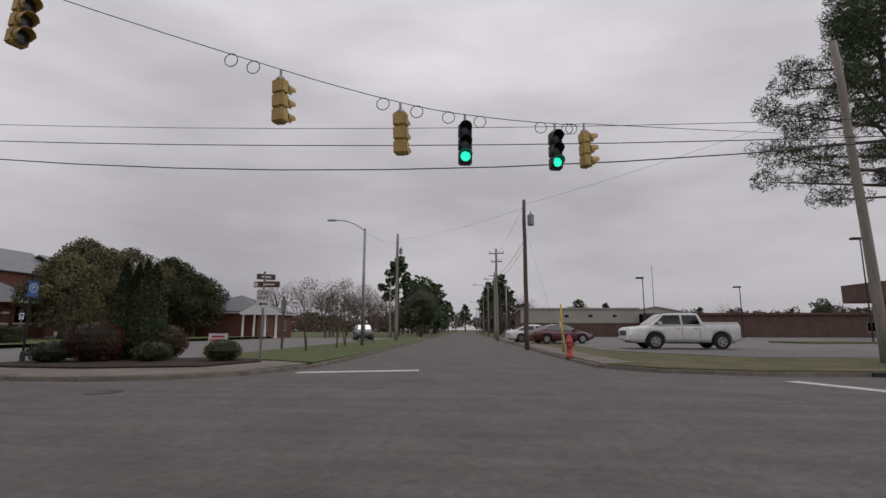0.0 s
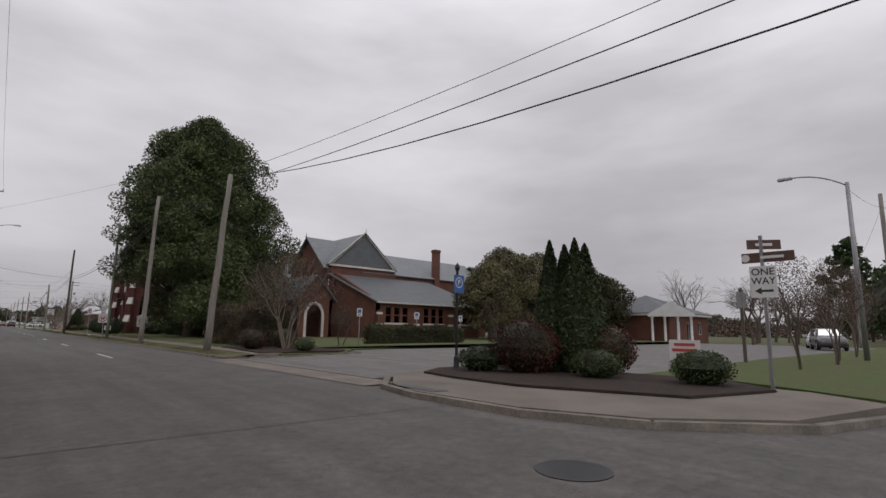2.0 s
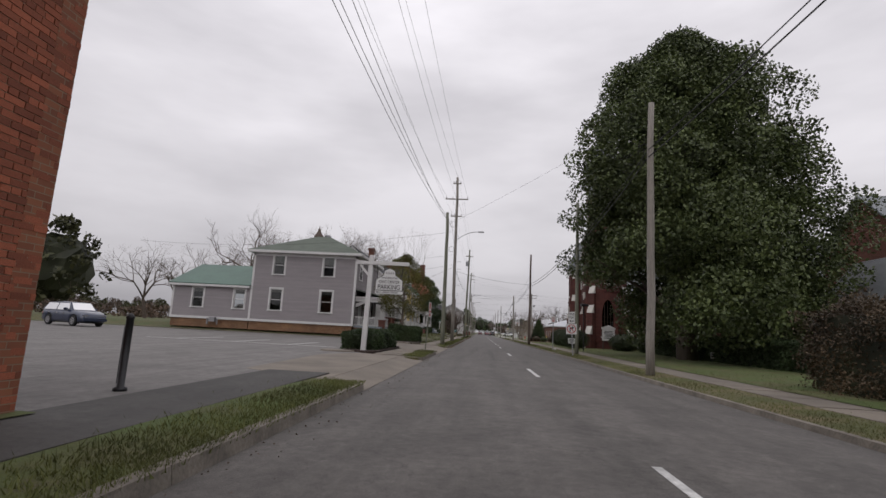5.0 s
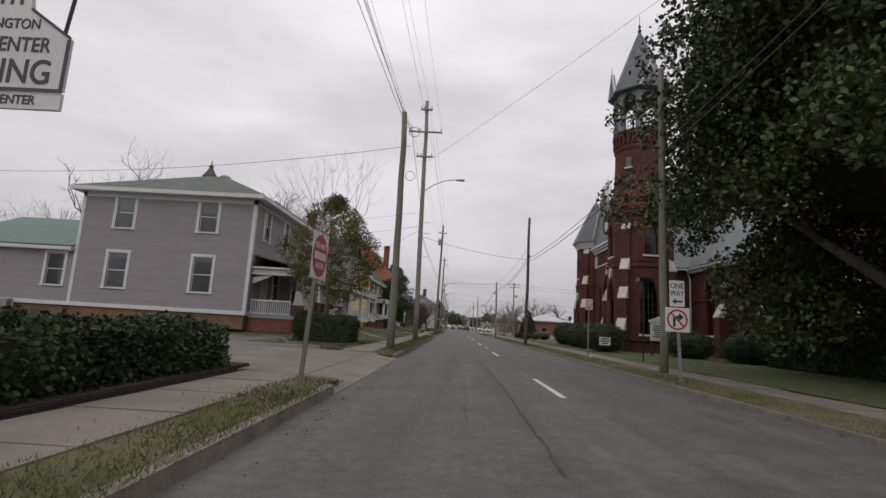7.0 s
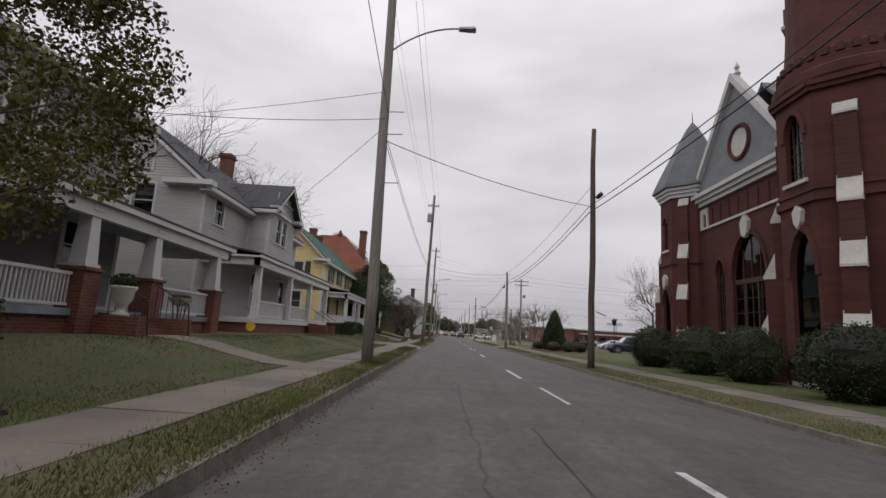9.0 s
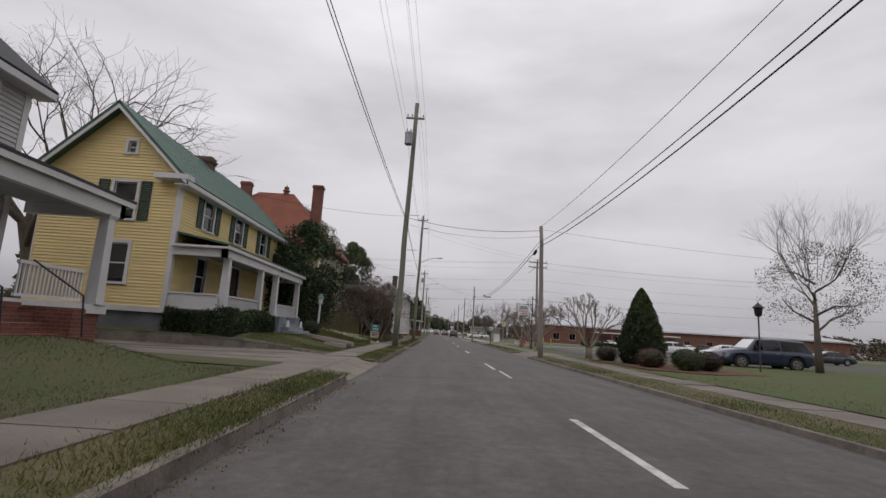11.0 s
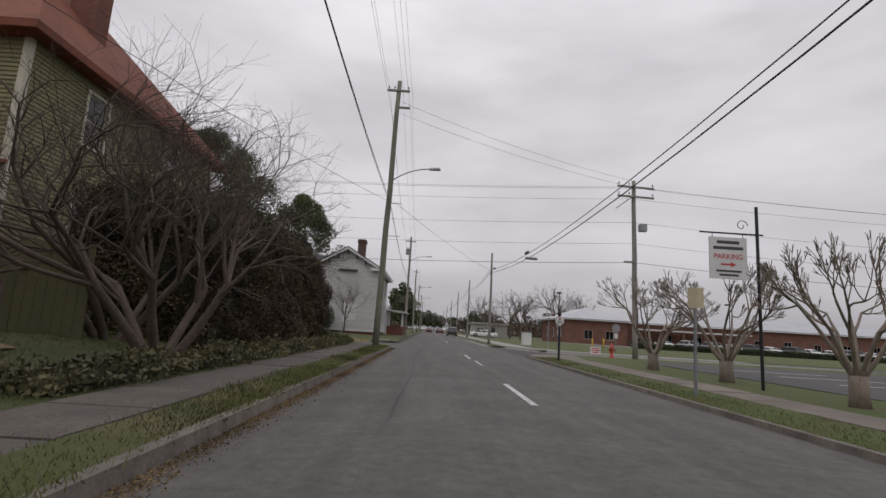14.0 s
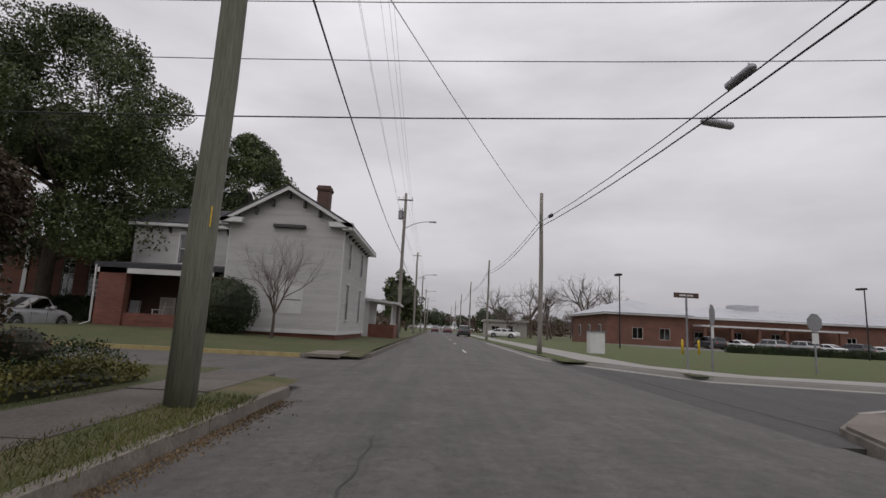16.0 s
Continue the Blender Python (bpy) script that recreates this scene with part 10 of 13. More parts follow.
pE = pole(47.2, 19.0, 9.8, "wooden power pole with two crossarms", POLEWOOD, 0.16)
crossarm(pE, 47.2, 19.0, 9.3, 47.1, 47.3, 18.2, 19.8)
crossarm(pE, 47.2, 19.0, 8.4, 47.1, 47.3, 18.4, 19.6)
for x in (70, 92, 118, 150, 190):
    q = pole(x, a_right(x) - 0.6, 9.8, "wooden power pole far along the side street", POLEWOOD, 0.16)
    crossarm(q, x, a_right(x) - 0.6, 9.3, x - 0.1, x + 0.1, a_right(x) - 1.5, a_right(x) + 0.3, insul=False)
    if x in (70, 118):
        lamp_arm(q, x, a_right(x) - 0.5, 7.2, (x, a_right(x) + 2.2, 7.9))
pole(64.0, 34.0, 8.0, "slim wooden pole beside the side street", POLEWOOD, 0.14)
pole(105.0, 33.0, 9.0, "slim wooden pole beside the side street", POLEWOOD, 0.14)
pSE = pole(10.95, 6.95, 11.2, "tall brown wooden corner pole beside a pine", POLEWOOD, 0.17, 0.0, lean_y=0.35)
stub(pSE, 10.7, 7.2, 7.9, 0.4, -1)
g = Geo()
q = thing("street_lamp", (27.0, 28.2, 0.1), "grey steel street lamp with a long arm", "street lamp")
g.tube([(27.0, 28.2, 0.0), (27.0, 28.2, 4), (27.0, 28.2, 8.1)], [0.11, 0.10, 0.08], 12)
part("pole_shaft", g, STEEL, q, smooth=True)
lamp_arm(q, 27.0, 28.2, 7.95, (27.0, 30.4, 8.75))
q = thing("street_lamp", (64.0, 17.4, 0.1), "grey steel street lamp beside the far side street", "street lamp")
g = Geo()
g.tube([(64.0, 17.6, -0.1), (64.0, 17.6, 7.6)], [0.10, 0.07], 10)
part("pole_shaft", g, STEEL, q, smooth=True)
lamp_arm(q, 64.0, 17.6, 7.5, (64.0, 20.2, 8.2))
# guy wire with a striped guard
wire("guy_wire", (23.9, 17.3, 7.0), (17.2, 16.2, 0.1), 0.0, 0.008, "thin steel guy wire bracing the pole")
for k, (a, b), m in (("guard", (0.03, 0.2), SIGNYELLOW), ("guard", (0.0, 0.17), SIGNWHITE)):
    g = Geo()
    x0 = 17.2 if m is SIGNYELLOW else 17.6
    g.cyl((x0 + 6.7 * a * 0.1, 16.2 + (0 if m is SIGNYELLOW else -0.2), 0.05), (x0 - 0.35, 16.3, 2.3 if m is SIGNYELLOW else 1.5), 0.04, 0.035, 8)
    lone("guy_guard", g, m, "upright plastic guard round a guy wire", "guy guard", smooth=True)

# cables along the right-hand line
for a, b, r, sg in (((6.48, 48.0, 8.44), (7.11, 3.0, 6.76), 0.014, 0.62), ((6.85, 48.0, 8.02), (6.91, 3.0, 6.2), 0.022, 0.62), ((6.66, 48.0, 8.25), (6.87, 3.0, 6.56), 0.028, 1.7)):
    wire("cable", b, a, sg, r)
line = [(6.24, 48.0), (5.72, 59.4), (6.28, 75.7), (5.55, 100.0), (5.65, 130.1), (5.55, 180.3)] + [(x, y) for x, y, t in far_poles]
za = [7.6, 7.6, 7.2, 6.75, 6.62, 6.9] + [7.4] * 5
for (xa, ya), (xb, yb), z0, z1 in zip(line, line[1:], za, za[1:]):
    s = 0.55 * ((yb - ya) / 30.0) ** (1.9 if yb < 170 else 1.45)
    for dz, r in ((0.0, 0.022), (-0.26, 0.028)):
        wire("cable", (xa - 0.1, ya, z0 + dz), (xb - 0.1, yb, z1 + dz), s, r)
wire("cable", (5.5, 100.0, 7.6), (5.55, 130.1, 7.5), 0.45, 0.014)
closure(5.45, 98.6, 6.83, (0, 1, 0.04))
closure(5.55, 131.2, 6.2, (0, 1, -0.15), 0.7)
closure(5.55, 178.0, 6.75, (0, 1, 0.1), 0.6)
closure(5.5, 162.7, 5.86, (0, 1, 0.02), 0.85, "grey splice closure strapped under the cable", STEEL)
closure(6.15, 164.6, 5.82, (1, 0.25, 0.0), 0.85, "grey splice closure strapped under the cable", STEEL)
# power and telephone cables along the left-hand line
lx = [(-3.3, 27.2), (-2.72, 95.5), (-2.2, 131.4), (-2.2, 160.0), (-2.87, 196.7), (-2.9, 228.0), (-2.9, 262.0), (-2.9, 300.0)]
sets = [
    (-1.25, [11.0, 15.4, 14.5, 13.7, 12.0, 11.7, 11.6, 11.6], 0.010),
    (1.0, [10.8, 15.4, 14.5, 13.7, 12.0, 11.7, 11.6, 11.6], 0.010),
    (0.0, [11.4, 17.3, 15.2, 14.1, 12.4, 12.0, 12.0, 12.0], 0.010),
    (-0.5, [10.2, 13.5, 12.9, 12.6, 11.2, 10.8, 10.8, 10.8], 0.010),
    (0.55, [10.0, 13.5, 12.7, 12.4, 11.2, 10.8, 10.8, 10.8], 0.010),
    (-0.28, [8.0, 8.4, 8.05, 7.8, 7.6, 7.6, 7.6, 7.6], 0.02),
    (-0.12, [7.6, 7.7, 7.6, 7.3, 7.3, 7.3, 7.3, 7.3], 0.018)]
for dx, zs, r in sets:
    for i in range(1 if zs[1] < 9 else 0, len(lx) - 1):
        (xa, ya), (xb, yb) = lx[i], lx[i + 1]
        k = 0.55 if abs(dx) > 0.9 and i > 0 else 1.0
        wire("cable", (xa + dx * k, ya, zs[i]), (xb + dx * k, yb, zs[i + 1]), 0.5 * ((yb - ya) / 34.0) ** 1.3, r)
wire("cable", (-2.4, 80.5, 9.6), (-2.7, 95.5, 8.4), 0.15, 0.02)
wire("cable", (-2.4, 80.5, 8.65), (-30.0, 84.0, 7.6), 0.7, 0.016)
for xa, xb, za_, zb_, sg in ((-3.85, -2.55, 9.4, 9.4, 1.5), (-3.7, -2.45, 9.2, 9.45, 1.35), (-3.3, -2.3, 10.2, 9.0, 1.7)):
    wire("cable", (xa, 27.2, za_), (xb, 80.5, zb_), sg, 0.014)
# service drops across the street
for a, b, s, r in (((-2.7, 95.5, 7.4), (5.55, 100.0, 6.75), 0.25, 0.022), ((-2.25, 131.4, 7.9), (5.65, 130.1, 7.35), 0.35, 0.026), ((-2.25, 131.4, 7.5), (5.65, 130.1, 7.0), 0.4, 0.014), ((5.65, 130.1, 7.4), (45.0, 128.0, 6.4), 0.8, 0.012), ((-2.25, 131.4, 8.0), (-9.0, 123.5, 6.8), 0.2, 0.014), ((-2.7, 95.5, 8.2), (-9.5, 92.0, 6.5), 0.15, 0.016), ((-2.7, 95.5, 8.0), (-9.5, 104.0, 6.2), 0.15, 0.014), ((-2.7, 95.5, 13.0), (14.0, 70.0, 17.0), 0.3, 0.012), ((-2.7, 95.5, 9.2), (-24.0, 97.0, 7.2), 0.4, 0.014),
                   ((-2.2, 160.0, 7.6), (-9.5, 137.5, 7.0), 0.3, 0.014), ((-2.2, 160.0, 12.7), (12.0, 163.2, 10.4), 0.3, 0.012), ((-2.2, 160.0, 13.4), (12.0, 163.2, 10.8), 0.35, 0.012), ((-2.2, 160.0, 7.7), (5.55, 180.3, 6.8), 0.25, 0.014)):
    wire("cable", a, b, s, r, "thin service cable strung across the street")
# lines of the cross street by the school
for z0, z1, z2, y in ((10.4, 10.3, 10.2, 163.0), (9.9, 9.7, 9.7, 163.3), (8.4, 8.2, 8.2, 163.2), (7.2, 6.9, 7.0, 163.2), (5.8, 5.75, 5.9, 163.2), (10.6, 10.5, 10.2, 163.4)):
    wire("cable", (-46.0, y + 2.0, z0 + 0.3), (12.0, y, z1), 1.0, 0.014 if z0 > 6 else 0.024)
    wire("cable", (12.0, y, z1), (60.0, y - 1.0, z2), 0.8, 0.014 if z0 > 6 else 0.024)
# cables of the side street
for z, r, s in ((8.8, 0.010, 0.3), (6.6, 0.02, 0.35), (6.2, 0.016, 0.4)):
    wire("cable", (23.95, 17.4, z), (47.2, 19.0, z + 0.3), s, r)
    if r < 0.015:
        wire("cable", (23.95, 17.4, z), (10.8, 7.2, z + 0.2), s * 0.5, r)
    wire("cable", (47.2, 19.0, z + 0.3), (70, a_right(70) - 0.6, z + 0.4), s, r)
wire("cable", (41.5, 28.7, 9.6), (27.0, 28.2, 7.8), 0.2, 0.012)
wire("cable", (41.5, 28.7, 9.6), (64.0, 34.0, 7.8), 0.3, 0.012)
wire("cable", (23.95, 17.4, 8.6), (41.5, 28.7, 9.9), 0.3, 0.010)
wire("cable", (-30.0, 12.0, 10.6), (10.8, 7.2, 9.4), 0.5, 0.010)
for z in (7.9, 7.65, 8.35):
    wire("cable", (-40.0, 27.0, z + 0.2), (10.72, 7.2, z - 0.1), 0.35, 0.016 if z < 8 else 0.008)

# traffic signals on a span wire
tl = [(-0.3, 26.45, 6.35), (1.13, 22.96, 5.59), (1.81, 20.98, 5.21), (2.37, 19.84, 5.18), (3.35, 18.04, 5.34), (3.84, 17.36, 5.52)]
span = [(-3.2, 27.2, 7.1)] + [(x, y, z) for x, y, z in tl] + [(10.75, 7.2, 7.6)]


def signal(x, y, top, turn, lit, label, tilt=0.0):
    """Three round lenses with visors in yellow housings, hung from the wire."""
    th = thing("traffic_signal", (x, y, top), label, "traffic signal", "traffic signals")
    w = Wall(0, 0, turn)
    h = 0.255

    def at(u, ww, z):
        p = w.at(u + tilt * (z + 0.1), ww, z)
        return p
    g = Geo()
    g.cyl(at(0, 0, 0.02), at(0, 0, -0.16), 0.022, 0.022, 8)
    g.cyl(at(0, 0, -0.14), at(0, 0, -0.19), 0.07, 0.09, 10)
    part("hanger", g, STEEL, th, world_co=False)
    for i in range(3):
        z1 = -0.19 - i * (h + 0.008)
        g = Geo()
        c = [at(-0.127, 0.08, z1 - h), at(0.127, 0.08, z1 - h), at(0.127, -0.1, z1 - h), at(-0.127, -0.1, z1 - h), at(-0.127, 0.08, z1), at(0.127, 0.08, z1), at(0.127, -0.1, z1), at(-0.127, -0.1, z1)]
        g.hexa(c)
        sec = part("signal_section", g, SIGNALYELLOW if not lit else SIGNALDARK, th, bevel=0.025, world_co=False)
        zc = z1 - h / 2
        g = Geo()
        g.tube([at(0, 0.082, zc), at(0, 0.094, zc)], [0.125, 0.12], 18)
        part("door_ring", g, SIGNALDARK, sec, world_co=False)
        g = Geo()
        g.tube([at(0, 0.09, zc), at(0, 0.102, zc), at(0, 0.108, zc)], [0.1, 0.085, 0.03], 18)
        part("lens", g, GREENLIGHT if (lit and i == 2) else LENSDARK, sec, "lit green lens" if (lit and i == 2) else "", world_co=False)
        # tunnel visor: an open hood over the lens
        g = Geo()
        m = 13
        base = []
        for k in range(m):
            a = math.radians(-48 + 276 * k / (m - 1))
            L = 0.17 if -5 < math.degrees(a) < 185 else 0.08
            for rr, ww in ((0.118, 0.085), (0.118, 0.085 + L), (0.110, 0.085 + L), (0.110, 0.085)):
                base.append(at(rr * math.cos(a), ww, zc + rr * math.sin(a)))
        fs = []
        for k in range(m - 1):
            for q in range(4):
                fs.append((k * 4 + q, k * 4 + (q + 1) % 4, (k + 1) * 4 + (q + 1) % 4, (k + 1) * 4 + q))
        g.add(base, fs)
        part("visor", g, SIGNALYELLOW if not lit else SIGNALDARK, sec, world_co=False)
    return th


lab = "faded yellow three-lens traffic signal hung from a span wire"
signal(*tl[0], -18, False, lab, 0.06)
signal(*tl[1], 70, False, lab, 0.05)
signal(*tl[2], 84, False, lab, 0.04)
signal(*tl[3], -82, True, "dark-faced traffic signal showing green, hung from a wire", 0.0)
signal(*tl[4], -80, True, "dark-faced traffic signal showing green, hung from a wire", 0.0)
signal(*tl[5], 12, False, lab, 0.04)
for a, b in zip(span, span[1:]):
    wire("span_wire", (a[0], a[1], a[2] + 0.02), (b[0], b[1], b[2] + 0.02), 0.02, 0.012, "steel span wire carrying the traffic signals", n=4)
def on_span(y):
    """The point of the span wire over the given y."""
    for a, b in zip(span, span[1:]):
        if b[1] <= y <= a[1]:
            k = (y - a[1]) / (b[1] - a[1])
            return [p + (q - p) * k for p, q in zip(a, b)]


for k, (x, y, z) in enumerate(tl):
    for dy in ((0.42, 0.75) if k in (0, 1) else (0.3, -0.28)):
        if k == 5 and dy < 0:
            continue
        p = on_span(y + dy)
        ring(p[0], p[1], p[2] - 0.10, 0.115, "x", tube_r=0.008)
# ---- signs and street furniture ----
def post(th, x, y, z0, z1, r=0.03, material=STEEL, lean=(0, 0), square=False, name="post"):
    g = Geo()
    if square:
        g.hexa([(x - r, y - r, z0), (x + r, y - r, z0), (x + r, y + r, z0), (x - r, y + r, z0), (x - r + lean[0], y - r + lean[1], z1), (x + r + lean[0], y - r + lean[1], z1), (x + r + lean[0], y + r + lean[1], z1), (x - r + lean[0], y + r + lean[1], z1)])
    else:
        g.cyl((x, y, z0), (x + lean[0], y + lean[1], z1), r, r, 10)
    return part(name, g, material, th)


def plate(th, w, u, z, wd, ht, material, name="sign_plate", w0=0.03, t=0.006, label="", bevel=0.0):
    g = Geo()
    w.box(g, u - wd / 2, u + wd / 2, w0, w0 + t, z - ht / 2, z + ht / 2)
    return part(name, g, material, th, label, bevel=bevel)


def bars(pl, w, u, z, wd, ht, rows, material, seed=1, w0=0.037):
    """Lines of writing too small to read."""
    rng = np.random.default_rng(seed)
    for i in range(rows):
        g = Geo()
        zc = z + ht / 2 - ht * (i + 0.5) / rows
        L = wd * rng.uniform(0.6, 0.98)
        w.box(g, u - L / 2, u + L / 2, w0, w0 + 0.003, zc - ht / rows * 0.27, zc + ht / rows * 0.27)
        part("text_bar", g, material, pl)


def arrow(pl, w, u, z, L, h, material, left=True, w0=0.037):
    s = -1 if left else 1
    g = Geo()
    w.plate(g, [(u - s * L / 2, z - h * 0.16), (u + s * L * 0.12, z - h * 0.16), (u + s * L * 0.12, z - h / 2), (u + s * L / 2, z), (u + s * L * 0.12, z + h / 2), (u + s * L * 0.12, z + h * 0.16), (u - s * L / 2, z + h * 0.16)][::s], w0, w0 + 0.003)
    part("arrow", g, material, pl)


def disc(pl, w, u, z, r, material, name, w0, t=0.003, hole=0.0):
    g = Geo()
    n = 28
    if not hole:
        w.plate(g, [(u + r * math.cos(2 * math.pi * i / n), z + r * math.sin(2 * math.pi * i / n)) for i in range(n)], w0, w0 + t)
    else:
        for i in range(n):
            a, b = 2 * math.pi * i / n, 2 * math.pi * (i + 1) / n
            w.plate(g, [(u + q * math.cos(c), z + q * math.sin(c)) for q, c in ((hole, a), (r, a), (r, b), (hole, b))], w0, w0 + t)
    return part(name, g, material, pl)


# hanging car park sign of the hall
th = thing("car_park_sign", (-4.65, 63.35, 0.15), "white timber gallows post with a hanging white parking board", "sign")
g = Geo()
g.hexa([(-4.76, 63.25, 0.1), (-4.56, 63.25, 0.1), (-4.56, 63.45, 0.1), (-4.76, 63.45, 0.1), (-4.66, 63.26, 4.15), (-4.48, 63.26, 4.15), (-4.48, 63.44, 4.15), (-4.66, 63.44, 4.15)])
part("post", g, TRIM, th, bevel=0.008)
g = Geo()
g.box(-5.2, -2.95, 63.23, 63.36, 3.74, 3.89)
part("crossbeam", g, TRIM, th, bevel=0.008)
g = Geo()
g.slab([(-5.0, 63.25, 3.74), (-5.0, 63.38, 3.74), (-4.62, 63.38, 3.3), (-4.62, 63.25, 3.3)], 0.08)
part("brace", g, TRIM, th)
bw = Wall(-3.75, 63.3, 0)
g = Geo()
bw.plate(g, [(-0.58, 2.68), (0.58, 2.68), (0.58, 3.1), (0.24, 3.33), (0.21, 3.5), (0.0, 3.6), (-0.21, 3.5), (-0.24, 3.33), (-0.58, 3.1)], 0.0, 0.035)
bd = part("board", g, SIGNWHITE, th, "white house-shaped parking board with dark letters")
for a, b in (((-0.585, 2.66), (0.585, 2.69)), ((-0.585, 3.085), (-0.56, 2.69)), ((0.56, 2.69), (0.585, 3.085))):
    g = Geo()
    bw.box(g, min(a[0], b[0]), max(a[0], b[0]), 0.033, 0.04, min(a[1], b[1]), max(a[1], b[1]))
    part("border", g, INKGREY, bd)
for sg in (-1, 1):
    g = Geo()
    bw.plate(g, [(sg * 0.585, 3.085), (sg * 0.585, 3.11), (sg * 0.24, 3.345), (sg * 0.24, 3.315)][::-sg], 0.033, 0.04)
    part("border", g, INKGREY, bd)
for i in range(5):
    g = Geo()
    bw.box(g, -0.16 + 0.075 * i, -0.135 + 0.075 * i, 0.033, 0.04, 3.36, 3.45)
    part("cupola_bar", g, INKGREY, bd)
lettering("letters", "WASHINGTON", bw, 0, 0.036, 3.2, 0.115, INKGREY, bd, 0.004, 0.85)
lettering("letters", "CIVIC CENTER", bw, 0, 0.036, 3.03, 0.165, INKGREY, bd, 0.004, 0.82)
lettering("letters", "PARKING", bw, 0, 0.036, 2.81, 0.27, INKGREY, bd, 0.004, 0.85)
g = Geo()
bw.box(g, -0.58, 0.58, 0.0, 0.03, 2.53, 2.66)
b2 = part("lower_board", g, SIGNWHITE, th)
arrow(b2, bw, -0.44, 2.595, 0.2, 0.08, INKGREY, True, 0.031)
lettering("letters", "SENIOR CENTER", bw, 0.06, 0.032, 2.595, 0.1, INKGREY, b2, 0.003, 0.9)
for u in (-0.5, 0.5):
    g = Geo()
    p, q = bw.at(u, 0.0, 3.14), bw.at(u * 1.12, 0.0, 3.76)
    g.cyl(p, q, 0.014, 0.014, 6)
    part("hanger_rod", g, BLACKMETAL, th)

th.location.y += 0.12
# do not enter, seen leaning at the drive
th = thing("do_not_enter_sign", (-2.58, 68.2, 0.1), "red and white do-not-enter sign on a grey-green leaning post", "traffic sign")
post(th, -2.58, 68.2, 0.0, 2.53, 0.032, POLEGREEN, (0.12, 0), True)
w = Wall(-2.47, 68.16, 86)
pl = plate(th, w, 0, 2.15, 0.76, 0.76, SIGNWHITE, bevel=0.002)
disc(pl, w, 0, 2.15, 0.35, SIGNRED, "red_disc", 0.037)
g = Geo()
w.box(g, -0.27, 0.27, 0.040, 0.043, 2.09, 2.21)
part("white_bar", g, SIGNWHITE, pl)
lettering("letters", "DO NOT", w, 0, 0.042, 2.31, 0.13, SIGNWHITE, pl, 0.002)
lettering("letters", "ENTER", w, 0, 0.042, 1.98, 0.13, SIGNWHITE, pl, 0.002)

# one way and no right turn
th = thing("one_way_sign", (5.5, 72.9, 0.1), "white one-way sign above a no-right-turn sign on a steel post", "traffic sign")
post(th, 5.58, 72.9, 0.0, 2.6, 0.03, STEEL, (-0.12, 0), True)
w = Wall(5.47, 72.86, 0)
pl = plate(th, w, 0, 2.28, 0.38, 0.66, SIGNWHITE, bevel=0.002)
lettering("letters", "ONE", w, 0, 0.037, 2.47, 0.19, INK, pl, 0.002, 0.85)
lettering("letters", "WAY", w, 0, 0.037, 2.28, 0.19, INK, pl, 0.002, 0.8)
arrow(pl, w, 0, 2.08, 0.26, 0.15, INK, True)
pl = plate(th, w, 0, 1.62, 0.61, 0.61, SIGNWHITE, "sign_plate", bevel=0.002)
disc(pl, w, 0, 1.62, 0.26, SIGNRED, "red_ring", 0.037, hole=0.215)
g = Geo()
w.plate(g, [(-0.11, 1.45), (-0.05, 1.45), (-0.05, 1.62), (0.04, 1.65), (0.04, 1.59), (0.16, 1.69), (0.04, 1.79), (0.04, 1.73), (-0.11, 1.68)], 0.037, 0.040)
part("arrow", g, INK, pl)
g = Geo()
w.plate(g, [(-0.185, 1.785), (-0.155, 1.815), (0.185, 1.455), (0.155, 1.425)], 0.041, 0.044)
part("red_slash", g, SIGNRED, pl)

# no parking
th = thing("no_parking_sign", (5.7, 82.1, 0.1), "small white and red no-parking sign on a steel post", "traffic sign")
post(th, 5.7, 82.1, 0.0, 2.65, 0.026, STEEL, (0.02, 0), True)
w = Wall(5.71, 82.06, 0)
pl = plate(th, w, 0, 2.42, 0.31, 0.46, SIGNWHITE, bevel=0.002)
lettering("letters", "NO", w, 0, 0.037, 2.55, 0.13, SIGNRED, pl, 0.002)
lettering("letters", "PARKING", w, 0, 0.037, 2.42, 0.085, SIGNRED, pl, 0.002, 0.8)
bars(pl, w, 0, 2.29, 0.24, 0.14, 2, SIGNRED, 4)

# flood lamp before the church
th = thing("flood_lamp", (7.95, 81.8, 0.1), "dark square flood lamp on a thin brown post", "lamp")
post(th, 7.95, 81.8, 0.0, 3.55, 0.035, BLACKMETAL)
g = Geo()
g.hexa([(7.72, 81.6, 3.5), (8.3, 81.6, 3.5), (8.3, 82.1, 3.56), (7.72, 82.1, 3.56), (7.76, 81.62, 3.68), (8.26, 81.62, 3.68), (8.26, 82.06, 3.72), (7.76, 82.06, 3.72)])
part("lamp_head", g, BLACKMETAL, th, bevel=0.015)

# church notice board
th = thing("notice_board", (11.55, 88.95, 0.1), "white church notice board with a pedimented top on two posts", "sign")
w = Wall(11.55, 88.95, 0)
for u in (-0.45, 0.45):
    g = Geo()
    w.box(g, u - 0.05, u + 0.05, -0.05, 0.04, 0.0, 2.0)
    part("post", g, WOODDARK, th)
g = Geo()
w.box(g, -0.54, 0.54, -0.04, 0.05, 0.98, 2.02)
bd = part("board", g, TRIM, th, bevel=0.01)
g = Geo()
w.plate(g, [(-0.6, 2.02), (0.6, 2.02), (0.6, 2.13), (0.0, 2.36), (-0.6, 2.13)], -0.07, 0.09)
part("pediment", g, TRIM, th)
g = Geo()
w.box(g, -0.5, 0.5, 0.05, 0.056, 1.1, 1.92)
pn = part("panel", g, SIGNWHITE, bd)
bars(pn, w, 0, 1.52, 0.9, 0.72, 6, INKGREY, 7, 0.057)


